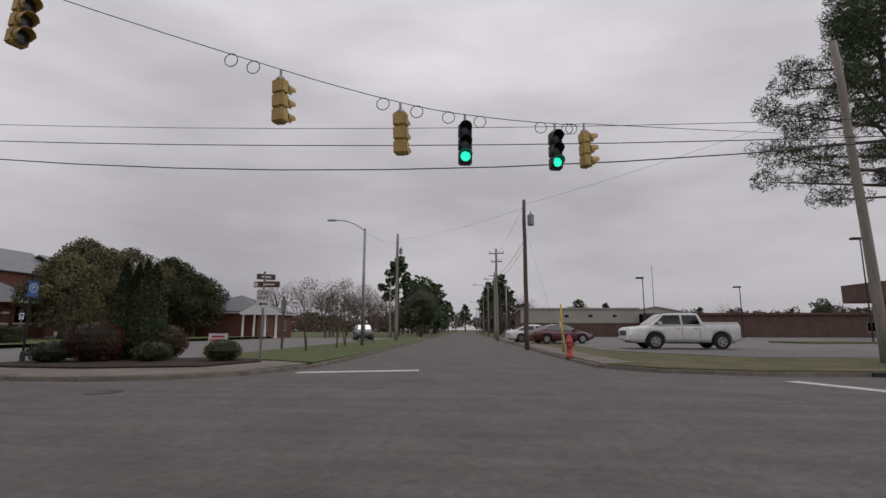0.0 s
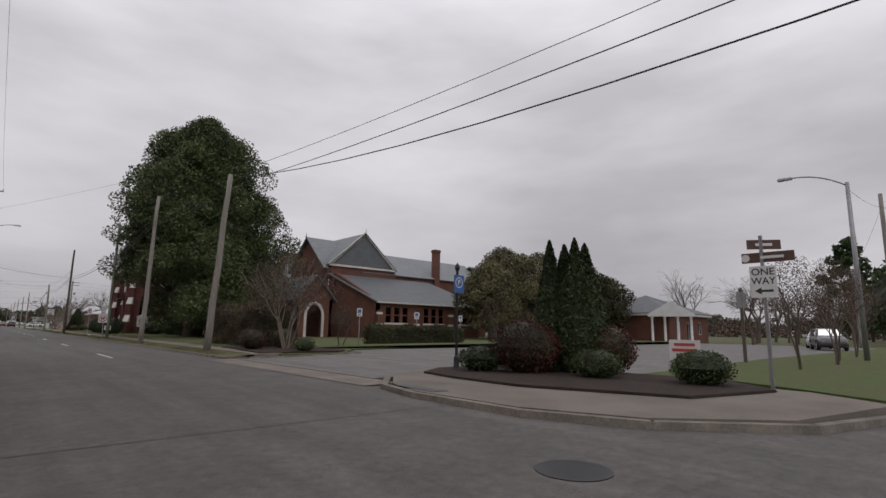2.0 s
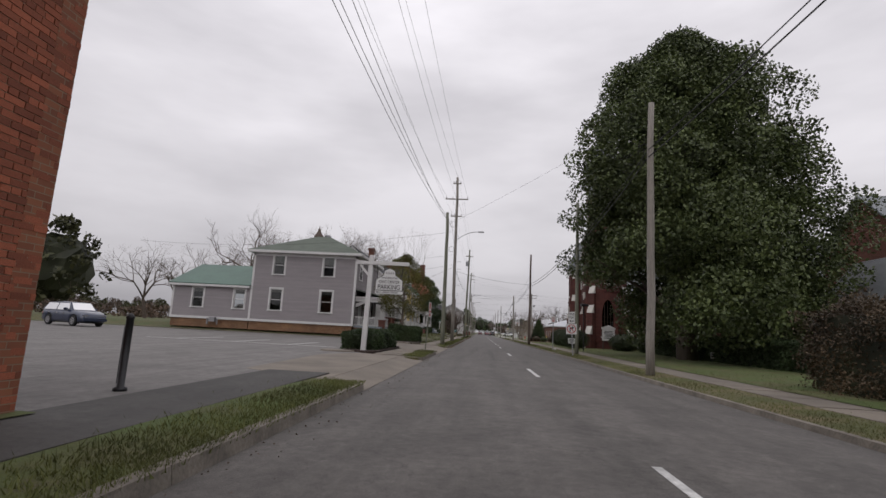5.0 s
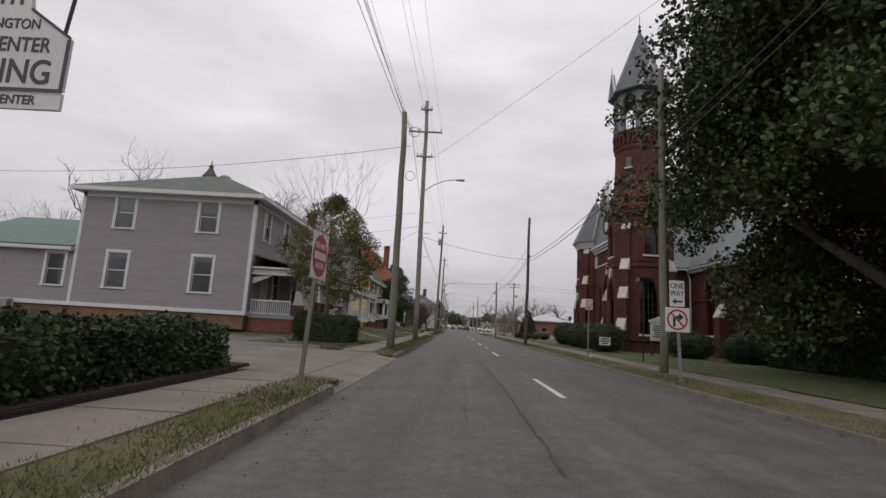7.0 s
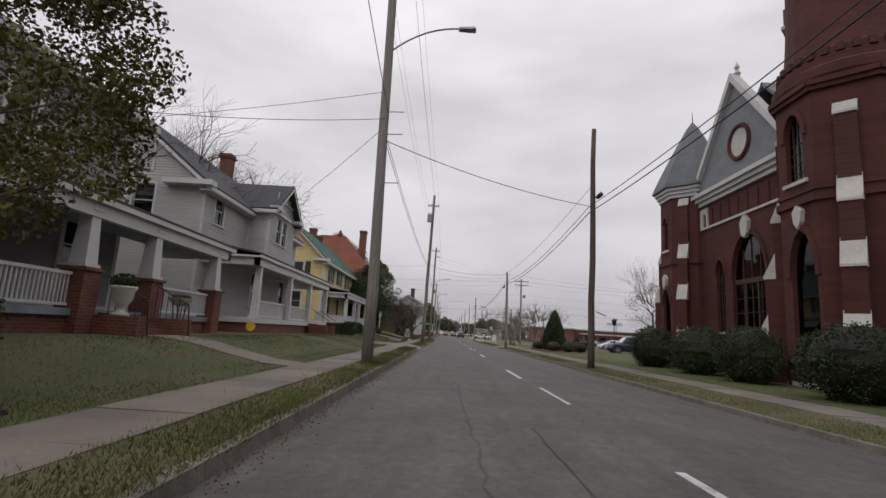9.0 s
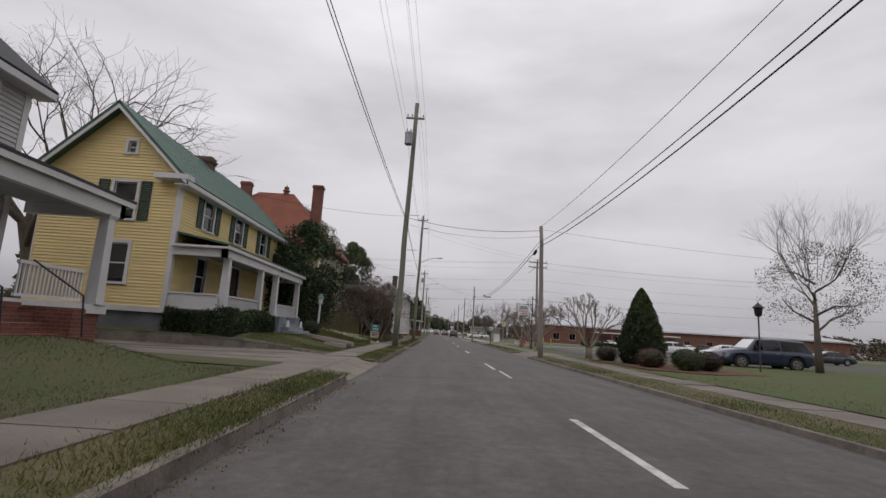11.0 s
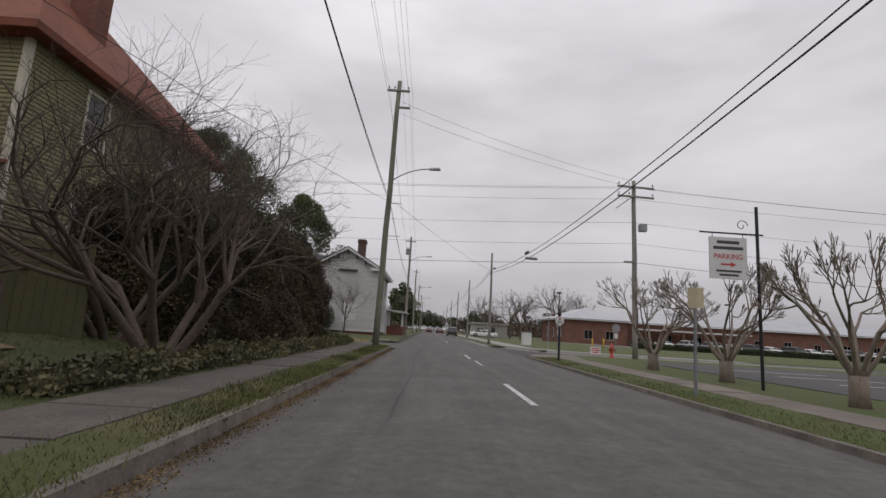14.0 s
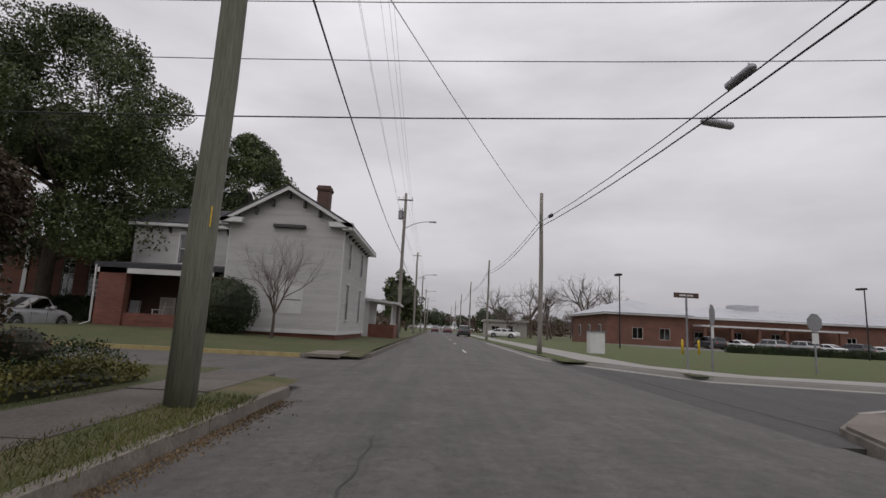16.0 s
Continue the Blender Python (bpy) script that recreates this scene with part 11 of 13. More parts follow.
def yard_sign(x, y, deg, wd, ht, z, label, board=SIGNWHITE, ink=INKRED, rows=3, seed=1, ground=0.12):
    th = thing("yard_sign", (x, y, ground), label, "sign")
    w = Wall(x, y, deg)
    for u in (-wd * 0.3, wd * 0.3):
        g = Geo()
        g.cyl(w.at(u, 0, ground - 0.1), w.at(u, 0, z + ht * 0.4), 0.007, 0.007, 5)
        part("wire_leg", g, BLACKMETAL, th)
    pl = plate(th, w, 0, z, wd, ht, board, "board", 0.008, 0.006)
    bars(pl, w, 0, z, wd * 0.85, ht * 0.8, rows, ink, seed, 0.015)
    return th


yard_sign(8.15, 87.9, 4, 0.62, 0.44, 0.82, "white plastic yard sign on wire legs before the bushes", ink=INKGREY)
yard_sign(10.3, 28.95, -82, 0.66, 0.46, 0.78, "white yard sign with red writing in the corner bed")
yard_sign(9.9, 163.6, 0, 0.62, 0.44, 0.45, "white realty sign on wire legs at the corner")
yard_sign(13.2, 72.2, 0, 0.4, 0.34, 0.55, "small white sign on the lawn under the magnolia", ink=INKGREY, rows=2)

# corner street signs
th = thing("corner_sign", (9.7, 27.1, 0.1), "brown street name blades above a one-way sign on a steel post", "traffic sign")
post(th, 9.7, 27.1, 0.0, 3.1, 0.028, STEEL, (0, 0), True)
w = Wall(9.7, 27.1, -88)
pl = plate(th, w, 0, 2.18, 0.46, 0.62, SIGNWHITE, bevel=0.002)
lettering("letters", "ONE", w, 0, 0.037, 2.37, 0.19, INK, pl, 0.002)
lettering("letters", "WAY", w, 0, 0.037, 2.19, 0.19, INK, pl, 0.002, 0.95)
arrow(pl, w, 0, 2.0, 0.32, 0.14, INK, True)
pl = plate(th, w, 0.1, 2.66, 0.9, 0.2, SIGNBROWN, "street_name_blade", 0.02)
bars(pl, w, 0.18, 2.66, 0.62, 0.1, 1, SIGNWHITE, 3, 0.027)
disc(pl, w, -0.28, 2.66, 0.075, SIGNWHITE, "shield", 0.027)
w2 = Wall(9.7, 27.1, -52)
pl = plate(th, w2, 0.05, 2.92, 0.62, 0.19, SIGNBROWN, "street_name_blade", 0.0)
bars(pl, w2, 0.05, 2.92, 0.48, 0.1, 1, SIGNWHITE, 3, 0.007)
th = thing("parking_sign", (8.1, 34.15, 0.03), "blue parking sign on an ornate black post with round foot", "traffic sign")
post(th, 8.1, 34.15, 0.0, 2.8, 0.04, BLACKMETAL)
g = Geo()
g.lathe(8.1, 34.15, [(0.14, 0.02), (0.13, 0.1), (0.08, 0.16), (0.075, 0.4), (0.045, 0.48)], 12)
part("foot", g, BLACKMETAL, th, smooth=True)
g = Geo()
g.lathe(8.1, 34.15, [(0.03, 2.78), (0.07, 2.84), (0.075, 2.9), (0.04, 2.97), (0.01, 3.02)], 12)
part("finial", g, BLACKMETAL, th, smooth=True)
w = Wall(8.1, 34.15, 5)
pl = plate(th, w, 0.02, 2.42, 0.42, 0.5, SIGNBLUE, bevel=0.002, w0=0.045)
disc(pl, w, 0.02, 2.46, 0.15, SIGNWHITE, "white_ring", 0.052, hole=0.125)
lettering("letters", "P", w, 0.02, 0.052, 2.46, 0.2, SIGNWHITE, pl, 0.002)
th = thing("sign_back", (19.8, 30.7, 0.1), "plain grey back of a traffic sign on a wooden post", "traffic sign")
post(th, 19.8, 30.7, 0.0, 2.9, 0.05, POLEBROWN, (0, 0), True)
plate(th, Wall(19.8, 30.7, -80), 0, 2.45, 0.3, 0.6, STEEL, w0=0.05)
for x, y, d in ((14.6, 49.2, -40), (20.5, 51.2, -30), (27.0, 53.6, -20)):
    th = thing("parking_bay_sign", (x, y, 0.1), "white reserved-parking sign on a thin steel post by the church hall", "traffic sign", "bay signs")
    post(th, x, y, 0.0, 2.35, 0.024, STEEL, (0, 0), True)
    w = Wall(x, y, d)
    pl = plate(th, w, 0, 2.08, 0.31, 0.46, SIGNWHITE)
    g = Geo()
    w.box(g, -0.1, 0.1, 0.037, 0.04, 2.05, 2.25)
    part("blue_square", g, SIGNBLUE, pl)
    bars(pl, w, 0, 1.95, 0.24, 0.12, 2, INKGREY, 3)


def hydrant(x, y, z, s=1.0):
    th = thing("fire_hydrant", (x, y, z), "faded red fire hydrant standing in the grass", "fire hydrant", "fire hydrants")
    g = Geo()
    g.lathe(x, y, [(0.16 * s, z - 0.05), (0.16 * s, z + 0.06 * s), (0.105 * s, z + 0.08 * s), (0.105 * s, z + 0.52 * s), (0.15 * s, z + 0.54 * s), (0.15 * s, z + 0.6 * s), (0.12 * s, z + 0.62 * s), (0.11 * s, z + 0.72 * s), (0.06 * s, z + 0.8 * s), (0.03 * s, z + 0.81 * s), (0.03 * s, z + 0.87 * s)], 14)
    part("barrel", g, HYDRANTRED, th, smooth=True)
    for dx, dy in ((1, 0), (-1, 0), (0, -1)):
        g = Geo()
        g.cyl((x + 0.08 * s * dx, y + 0.08 * s * dy, z + 0.47 * s), (x + 0.2 * s * dx, y + 0.2 * s * dy, z + 0.47 * s), 0.06 * s, 0.065 * s, 10)
        part("nozzle_cap", g, HYDRANTRED, th)
    return th


hydrant(13.55, 16.45, 0.12, 1.0)
hydrant(10.65, 163.0, 0.1, 0.95)
# historic marker post
th = thing("historic_marker", (5.85, 156.3, 0.1), "black post with finial carrying a white shield sign", "sign")
post(th, 5.85, 156.3, 0.0, 2.05, 0.05, BLACKMETAL)
g = Geo()
g.lathe(5.85, 156.3, [(0.05, 2.05), (0.085, 2.09), (0.09, 2.15), (0.05, 2.22), (0.02, 2.24), (0.035, 2.28), (0.01, 2.32)], 12)
part("finial", g, BLACKMETAL, th, smooth=True)
w = Wall(5.85, 156.3, 0)
g = Geo()
w.plate(g, [(-0.19, 1.75), (0.0, 1.58), (0.19, 1.75), (0.2, 2.0), (0.1, 2.03), (0.0, 2.0), (-0.1, 2.03), (-0.2, 2.0)], 0.05, 0.058)
pl = part("shield", g, SIGNWHITE, th)
disc(pl, w, 0, 1.92, 0.05, INKRED, "emblem", 0.059)
bars(pl, w, 0, 1.77, 0.24, 0.14, 3, INKGREY, 5, 0.059)
# church parking sign by the pruned trees
th = thing("church_parking_sign", (8.35, 146.3, 0.1), "white hanging parking board on a black post with scroll", "sign")
post(th, 8.35, 146.3, 0.0, 4.76, 0.04, BLACKMETAL)
g = Geo()
g.cyl((6.85, 146.3, 4.02), (8.5, 146.3, 4.02), 0.022, 0.022, 8)
part("crossbar", g, BLACKMETAL, th)
g = Geo()
pts = [(7.95 + 0.16 * math.cos(a) * (1 - a / 9), 146.3, 4.24 + 0.16 * math.sin(a) * (1 - a / 9)) for a in [i * 0.4 for i in range(18)]]
g.tube(pts, [0.011] * len(pts), 5)
part("scroll", g, BLACKMETAL, th)
w = Wall(7.57, 146.3, 0)
g = Geo()
w.box(g, -0.49, 0.49, -0.02, 0.02, 2.83, 3.91)
bd = part("board", g, SIGNWHITE, th, bevel=0.006)
bars(bd, w, 0, 3.7, 0.8, 0.3, 2, INKGREY, 8, 0.021)
lettering("letters", "PARKING", w, 0, 0.021, 3.4, 0.19, INKRED, bd, 0.002, 0.95)
arrow(bd, w, 0, 3.2, 0.4, 0.14, INKRED, False, 0.021)
bars(bd, w, 0, 2.98, 0.7, 0.2, 2, INKGREY, 9, 0.021)
for u in (-0.4, 0.4):
    g = Geo()
    g.cyl(w.at(u, 0, 3.9), w.at(u, 0, 4.02), 0.01, 0.01, 5)
    part("hanger_rod", g, BLACKMETAL, th)
th = thing("sign_back", (5.55, 144.2, 0.1), "yellowed diamond-backed traffic sign on a thin post", "traffic sign")
post(th, 5.55, 144.2, 0.0, 2.3, 0.026, STEEL, (0.03, 0), True)
plate(th, Wall(5.57, 144.2, 0), 0, 2.1, 0.34, 0.42, SIGNCREAM)
# inn sign
th = thing("inn_sign", (-4.65, 138.9, 0.15), "teal and cream inn sign between two short posts", "sign")
w = Wall(-4.65, 138.9, 8)
for u in (-0.33, 0.33):
    g = Geo()
    w.box(g, u - 0.025, u + 0.025, -0.04, 0.02, 0.05, 1.36)
    part("post", g, WOODDARK, th)
g = Geo()
w.box(g, -0.3, 0.3, -0.02, 0.03, 0.9, 1.38)
bd = part("upper_board", g, SIGNTEAL, th, "teal board with white letters", bevel=0.006)
lettering("letters", "INN", w, 0.05, 0.031, 1.04, 0.22, SIGNWHITE, bd, 0.003)
bars(bd, w, 0, 1.26, 0.5, 0.12, 1, SIGNWHITE, 3, 0.031)
g = Geo()
w.box(g, -0.3, 0.3, -0.02, 0.03, 0.42, 0.88)
bd = part("lower_board", g, SIGNCREAM, th, "cream board with dark writing", bevel=0.006)
bars(bd, w, 0, 0.66, 0.5, 0.34, 3, INKGREY, 5, 0.031)
# garden lamp with green cap
th = thing("garden_lamp", (-6.95, 130.5, 0.5), "white garden lamp post with a green roof-shaped cap", "lamp")
post(th, -6.95, 130.5, 0.4, 2.3, 0.055, TRIM, (0.03, 0))
g = Geo()
g.lathe(-6.92, 130.5, [(0.1, 2.28), (0.16, 2.33), (0.17, 2.36)], 8)
part("collar", g, TRIM, th)
g = Geo()
g.lathe(-6.92, 130.5, [(0.11, 2.36), (0.15, 2.62)], 6)
part("lantern", g, SIGNWHITE, th)
g = Geo()
g.lathe(-6.92, 130.5, [(0.24, 2.62), (0.22, 2.66), (0.08, 2.84), (0.02, 2.9)], 6)
part("cap", g, ROOF_GREEN, th)
# street lamp post in the church straw bed
th = thing("lot_lamp", (14.6, 124.3, 0.1), "dark lantern lamp post beside the car park", "lamp")
post(th, 14.6, 124.3, 0.0, 2.7, 0.035, INKGREY)
g = Geo()
g.lathe(14.6, 124.3, [(0.06, 2.68), (0.16, 2.74), (0.2, 3.05), (0.28, 3.1), (0.1, 3.25), (0.02, 3.33)], 6)
part("lantern", g, BLACKMETAL, th)

# school corner
for x, y, turn_ in ((9.75, 171.7, 46), (14.9, 173.8, 8)):
    th = thing("stop_sign_back", (x, y, 0.1), "grey octagonal back of a stop sign on a steel post", "traffic sign", "stop signs")
    post(th, x, y, 0.0, 2.4, 0.026, STEEL, (0, 0), True)
    w = Wall(x, y, turn_)
    g = Geo()
    w.plate(g, [(0.36 * math.cos(math.radians(22.5 + 45 * i)), 2.05 + 0.36 * math.sin(math.radians(22.5 + 45 * i))) for i in range(8)], 0.028, 0.034)
    part("sign_plate", g, STEEL, th)
    plate(th, w, 0, 1.45, 0.3, 0.4, SIGNWHITE)
th = thing("street_name_sign", (9.15, 172.2, 0.1), "brown street name blade on a steel post", "traffic sign")
post(th, 9.15, 172.2, 0.0, 2.75, 0.026, STEEL, (0, 0), True)
w = Wall(9.15, 172.2, 0)
pl = plate(th, w, 0, 2.72, 0.9, 0.18, SIGNBROWN, "street_name_blade", 0.0)
bars(pl, w, 0, 2.72, 0.7, 0.1, 1, SIGNWHITE, 2, 0.007)
th = thing("street_sign_post", (-5.5, 166.4, 0.0), "thin steel post with a pale sign seen edge-on and a tag", "traffic sign")
post(th, -5.5, 166.4, -0.1, 2.6, 0.026, STEEL, (0.03, 0), True)
plate(th, Wall(-5.47, 166.4, 84), 0, 2.2, 0.3, 0.6, SIGNWHITE)
plate(th, Wall(-5.47, 166.4, 0), 0, 1.45, 0.14, 0.4, SIGNWHITE)
th = thing("utility_cabinet", (9.96, 184.9, 0.1), "pale grey utility cabinet on the grass", "utility box")
g = Geo()
g.box(9.5, 10.4, 184.6, 185.3, 0.05, 1.35)
part("body", g, SIGNWHITE, th, bevel=0.03)
g = Geo()
g.box(9.45, 10.45, 184.55, 185.35, 1.35, 1.42)
part("lid", g, STEEL, th, bevel=0.02)
for x, y in ((19.6, 194.0), (21.0, 194.2)):
    g = Geo()
    g.lathe(x, y, [(0.09, 0.0), (0.09, 1.1), (0.06, 1.17), (0.01, 1.19)], 12)
    lone("bollard", g, SIGNYELLOW, "yellow painted steel bollard by the school drive", "bollard", "yellow bollards", smooth=True)
# octagonal yellow sign in the grey house's yard
th = thing("yard_marker", (-6.7, 96.0, 0.4), "small yellow octagonal yard marker on a stake", "sign")
post(th, -6.7, 96.0, 0.3, 1.0, 0.012, STEEL)
w = Wall(-6.7, 96.0, 0)
g = Geo()
w.plate(g, [(0.16 * math.cos(math.radians(22.5 + 45 * i)), 0.95 + 0.16 * math.sin(math.radians(22.5 + 45 * i))) for i in range(8)], 0.012, 0.018)
part("sign_plate", g, SIGNYELLOW, th)
# brick entry walk with pale edging at the yellow house
th = thing("entry_walk", (-5.2, 126.0, 0.2), "brick step and walk between pale edging at the yellow house", "path", kind="structure")
for (xa, ya), (xb, yb) in (((-6.9, 127.75), (-4.3, 127.2)), ((-5.25, 124.75), (-4.2, 124.35))):
    za, zb = yard_z(xa, ya) + 0.06, yard_z(xb, yb) + 0.2
    g = Geo()
    g.hexa([(xa, ya - 0.13, 0.0), (xb, yb - 0.13, 0.0), (xb, yb + 0.13, 0.0), (xa, ya + 0.13, 0.0), (xa, ya - 0.13, za), (xb, yb - 0.13, zb), (xb, yb + 0.13, zb), (xa, ya + 0.13, za)])
    part("edging", g, CONCRETE_NEW, th, bevel=0.01)
g = Geo()
g.hexa([(-6.85, 125.9, 0.2), (-4.35, 124.55, 0.0), (-4.4, 127.05, 0.0), (-6.85, 127.6, 0.2), (-6.85, 125.9, 0.6), (-4.35, 124.55, 0.27), (-4.4, 127.05, 0.27), (-6.85, 127.6, 0.6)])
part("brick_walk", g, BRICK_BROWN, th)
# fallen leaves along the west gutter
rng = np.random.default_rng(401)
for y0, y1, n in ((78.0, 112.0, 2500), (119.0, 133.0, 1500), (137.0, 162.0, 14000)):
    p = np.stack([XL + 0.03 + np.abs(rng.normal(size=n)) * 0.12, rng.uniform(y0, y1, n), np.zeros(n)], 1)
    p[:, 2] = [road_z(a) + 0.008 + 0.02 * rng.uniform() for a, b, c in p]
    lone("leaf_litter", leaves_geo(rng, p, 0.018), LEAF_FALLEN, "brown fallen leaves gathered along the kerb", "leaf litter", kind="stuff")
# small things on the lawns
rng = np.random.default_rng(77)
for x, y, m, lab in ((6.0, 82.9, SIGNWHITE, "crumpled white litter on the grass"), (-4.3, 138.3, SIGNWHITE, "white crumpled litter beside the footpath")):
    g = Geo()
    blob(g, rng, x, y, 0.16, 0.12, 0.09, 0.05, 7, 5, 0.4)
    lone("litter", g, m, lab, "litter")


def urn(x, y, z, s=1.0):
    """A footed stone urn with a clipped plant."""
    th = thing("urn_planter", (x, y, z), "pale stone urn planter with a clipped green plant", "planter", "porch urns")
    g = Geo()
    g.lathe(x, y, [(0.17 * s, z), (0.17 * s, z + 0.05 * s), (0.09 * s, z + 0.09 * s), (0.07 * s, z + 0.16 * s), (0.13 * s, z + 0.24 * s), (0.19 * s, z + 0.34 * s), (0.21 * s, z + 0.5 * s), (0.25 * s, z + 0.56 * s), (0.25 * s, z + 0.6 * s), (0.2 * s, z + 0.58 * s)], 16)
    part("urn", g, STONE, th, smooth=True)
    r = np.random.default_rng(int(y * 10))
    # plant core, its dark colour standing for shade under the leaves
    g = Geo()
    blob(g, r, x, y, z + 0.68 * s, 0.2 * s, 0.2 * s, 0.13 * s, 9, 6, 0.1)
    pl = part("plant", g, INNER_SHADE, th)
    d = r.normal(size=(500, 3))
    d /= np.linalg.norm(d, axis=1, keepdims=True)
    part("foliage", leaves_geo(r, d * [0.25 * s, 0.25 * s, 0.17 * s] + [x, y, z + 0.68 * s], 0.045), LEAF_BOX, pl)


urn(-7.85, 91.0, 1.05, 1.15)
th = thing("plant_stand", (-7.7, 93.3, 0.45), "black wrought-iron plant stand with a shallow stone bowl", "planter")
for i in range(4):
    g = Geo()
    a = math.pi / 4 + i * math.pi / 2
    g.tube([(-7.7 + 0.2 * math.cos(a), 93.3 + 0.2 * math.sin(a), 0.4), (-7.7 + 0.1 * math.cos(a), 93.3 + 0.1 * math.sin(a), 0.95), (-7.7 + 0.2 * math.cos(a), 93.3 + 0.2 * math.sin(a), 1.5)], [0.014] * 3, 5)
    part("leg", g, BLACKMETAL, th)
g = Geo()
g.lathe(-7.7, 93.3, [(0.12, 1.42), (0.24, 1.5), (0.32, 1.6), (0.34, 1.62), (0.3, 1.6), (0.0, 1.56)], 16)
part("bowl", g, STONE, th, smooth=True)
# plant as a bare core, in the dark colour of inner shade
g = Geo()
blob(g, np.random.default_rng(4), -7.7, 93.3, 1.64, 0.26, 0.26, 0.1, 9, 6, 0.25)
part("plant", g, INNER_SHADE, th)
# ---- vehicles ----
def loft(sections):
    """Skins rings of equal length, one after the other along x."""
    g = Geo()
    n = len(sections[0])
    for ring_ in sections:
        g.v.extend(ring_)
    for i in range(len(sections) - 1):
        for k in range(n):
            a, b = i * n + k, i * n + (k + 1) % n
            g.f.append((a, b, b + n, a + n))
    g.f.append(tuple(reversed(range(n))))
    g.f.append(tuple(range((len(sections) - 1) * n, len(sections) * n)))
    return g


def body_ring(x, hw, z0, z1, za, zb, tuck=0.06):
    """A rounded car cross-section; za, zb: heights of the sill line and the shoulder."""
    za, zb = max(za, z0 + 0.02), max(zb, z0 + 0.04)
    half = [(hw - tuck, z0), (hw, za), (hw, zb), (hw - 0.035, z1 - 0.09), (hw - 0.15, z1)]
    return [(x, y, z) for y, z in half] + [(x, -y, z) for y, z in reversed(half)]


def along_profile(x, pts):
    """The value at x of a line through the points (x, value)."""
    for (xa, va), (xb, vb) in zip(pts, pts[1:]):
        if x <= xb:
            k = min(1.0, max(0.0, (x - xa) / (xb - xa)))
            return va + (vb - va) * k
    return pts[-1][1]


def car_shell(L, hw, z0, tops, widths, arches, Ra, zc):
    """The lower body from nose to tail, its underside cut up over the wheels."""
    xs = {round(-L + 2 * L * i / 46, 4) for i in range(47)} | {round(x, 4) for x, v in tops}
    for xw in arches:
        xs |= {round(xw + Ra * math.cos(math.pi * i / 10), 4) for i in range(11)}
    rings = []
    zt = max(v for x, v in tops)
    for x in sorted(xs):
        low = z0 + 0.12 * max(0.0, (abs(x) - L + 0.35) / 0.35)
        for xw in arches:
            d = abs(x - xw)
            if d < Ra:
                low = max(low, zc + math.sqrt(Ra * Ra - d * d))
        top = along_profile(x, tops)
        rings.append(body_ring(x, hw * along_profile(x, widths), min(low, top - 0.12), top, z0 + 0.2 * (zt - z0), z0 + 0.66 * (zt - z0)))
    return loft(rings)


def cabin_ring(x, hw0, hw1, z0, z1):
    return [(x, hw0, z0), (x, hw1, z1 - 0.04), (x, hw1 - 0.12, z1), (x, -(hw1 - 0.12), z1), (x, -hw1, z1 - 0.04), (x, -hw0, z0)]


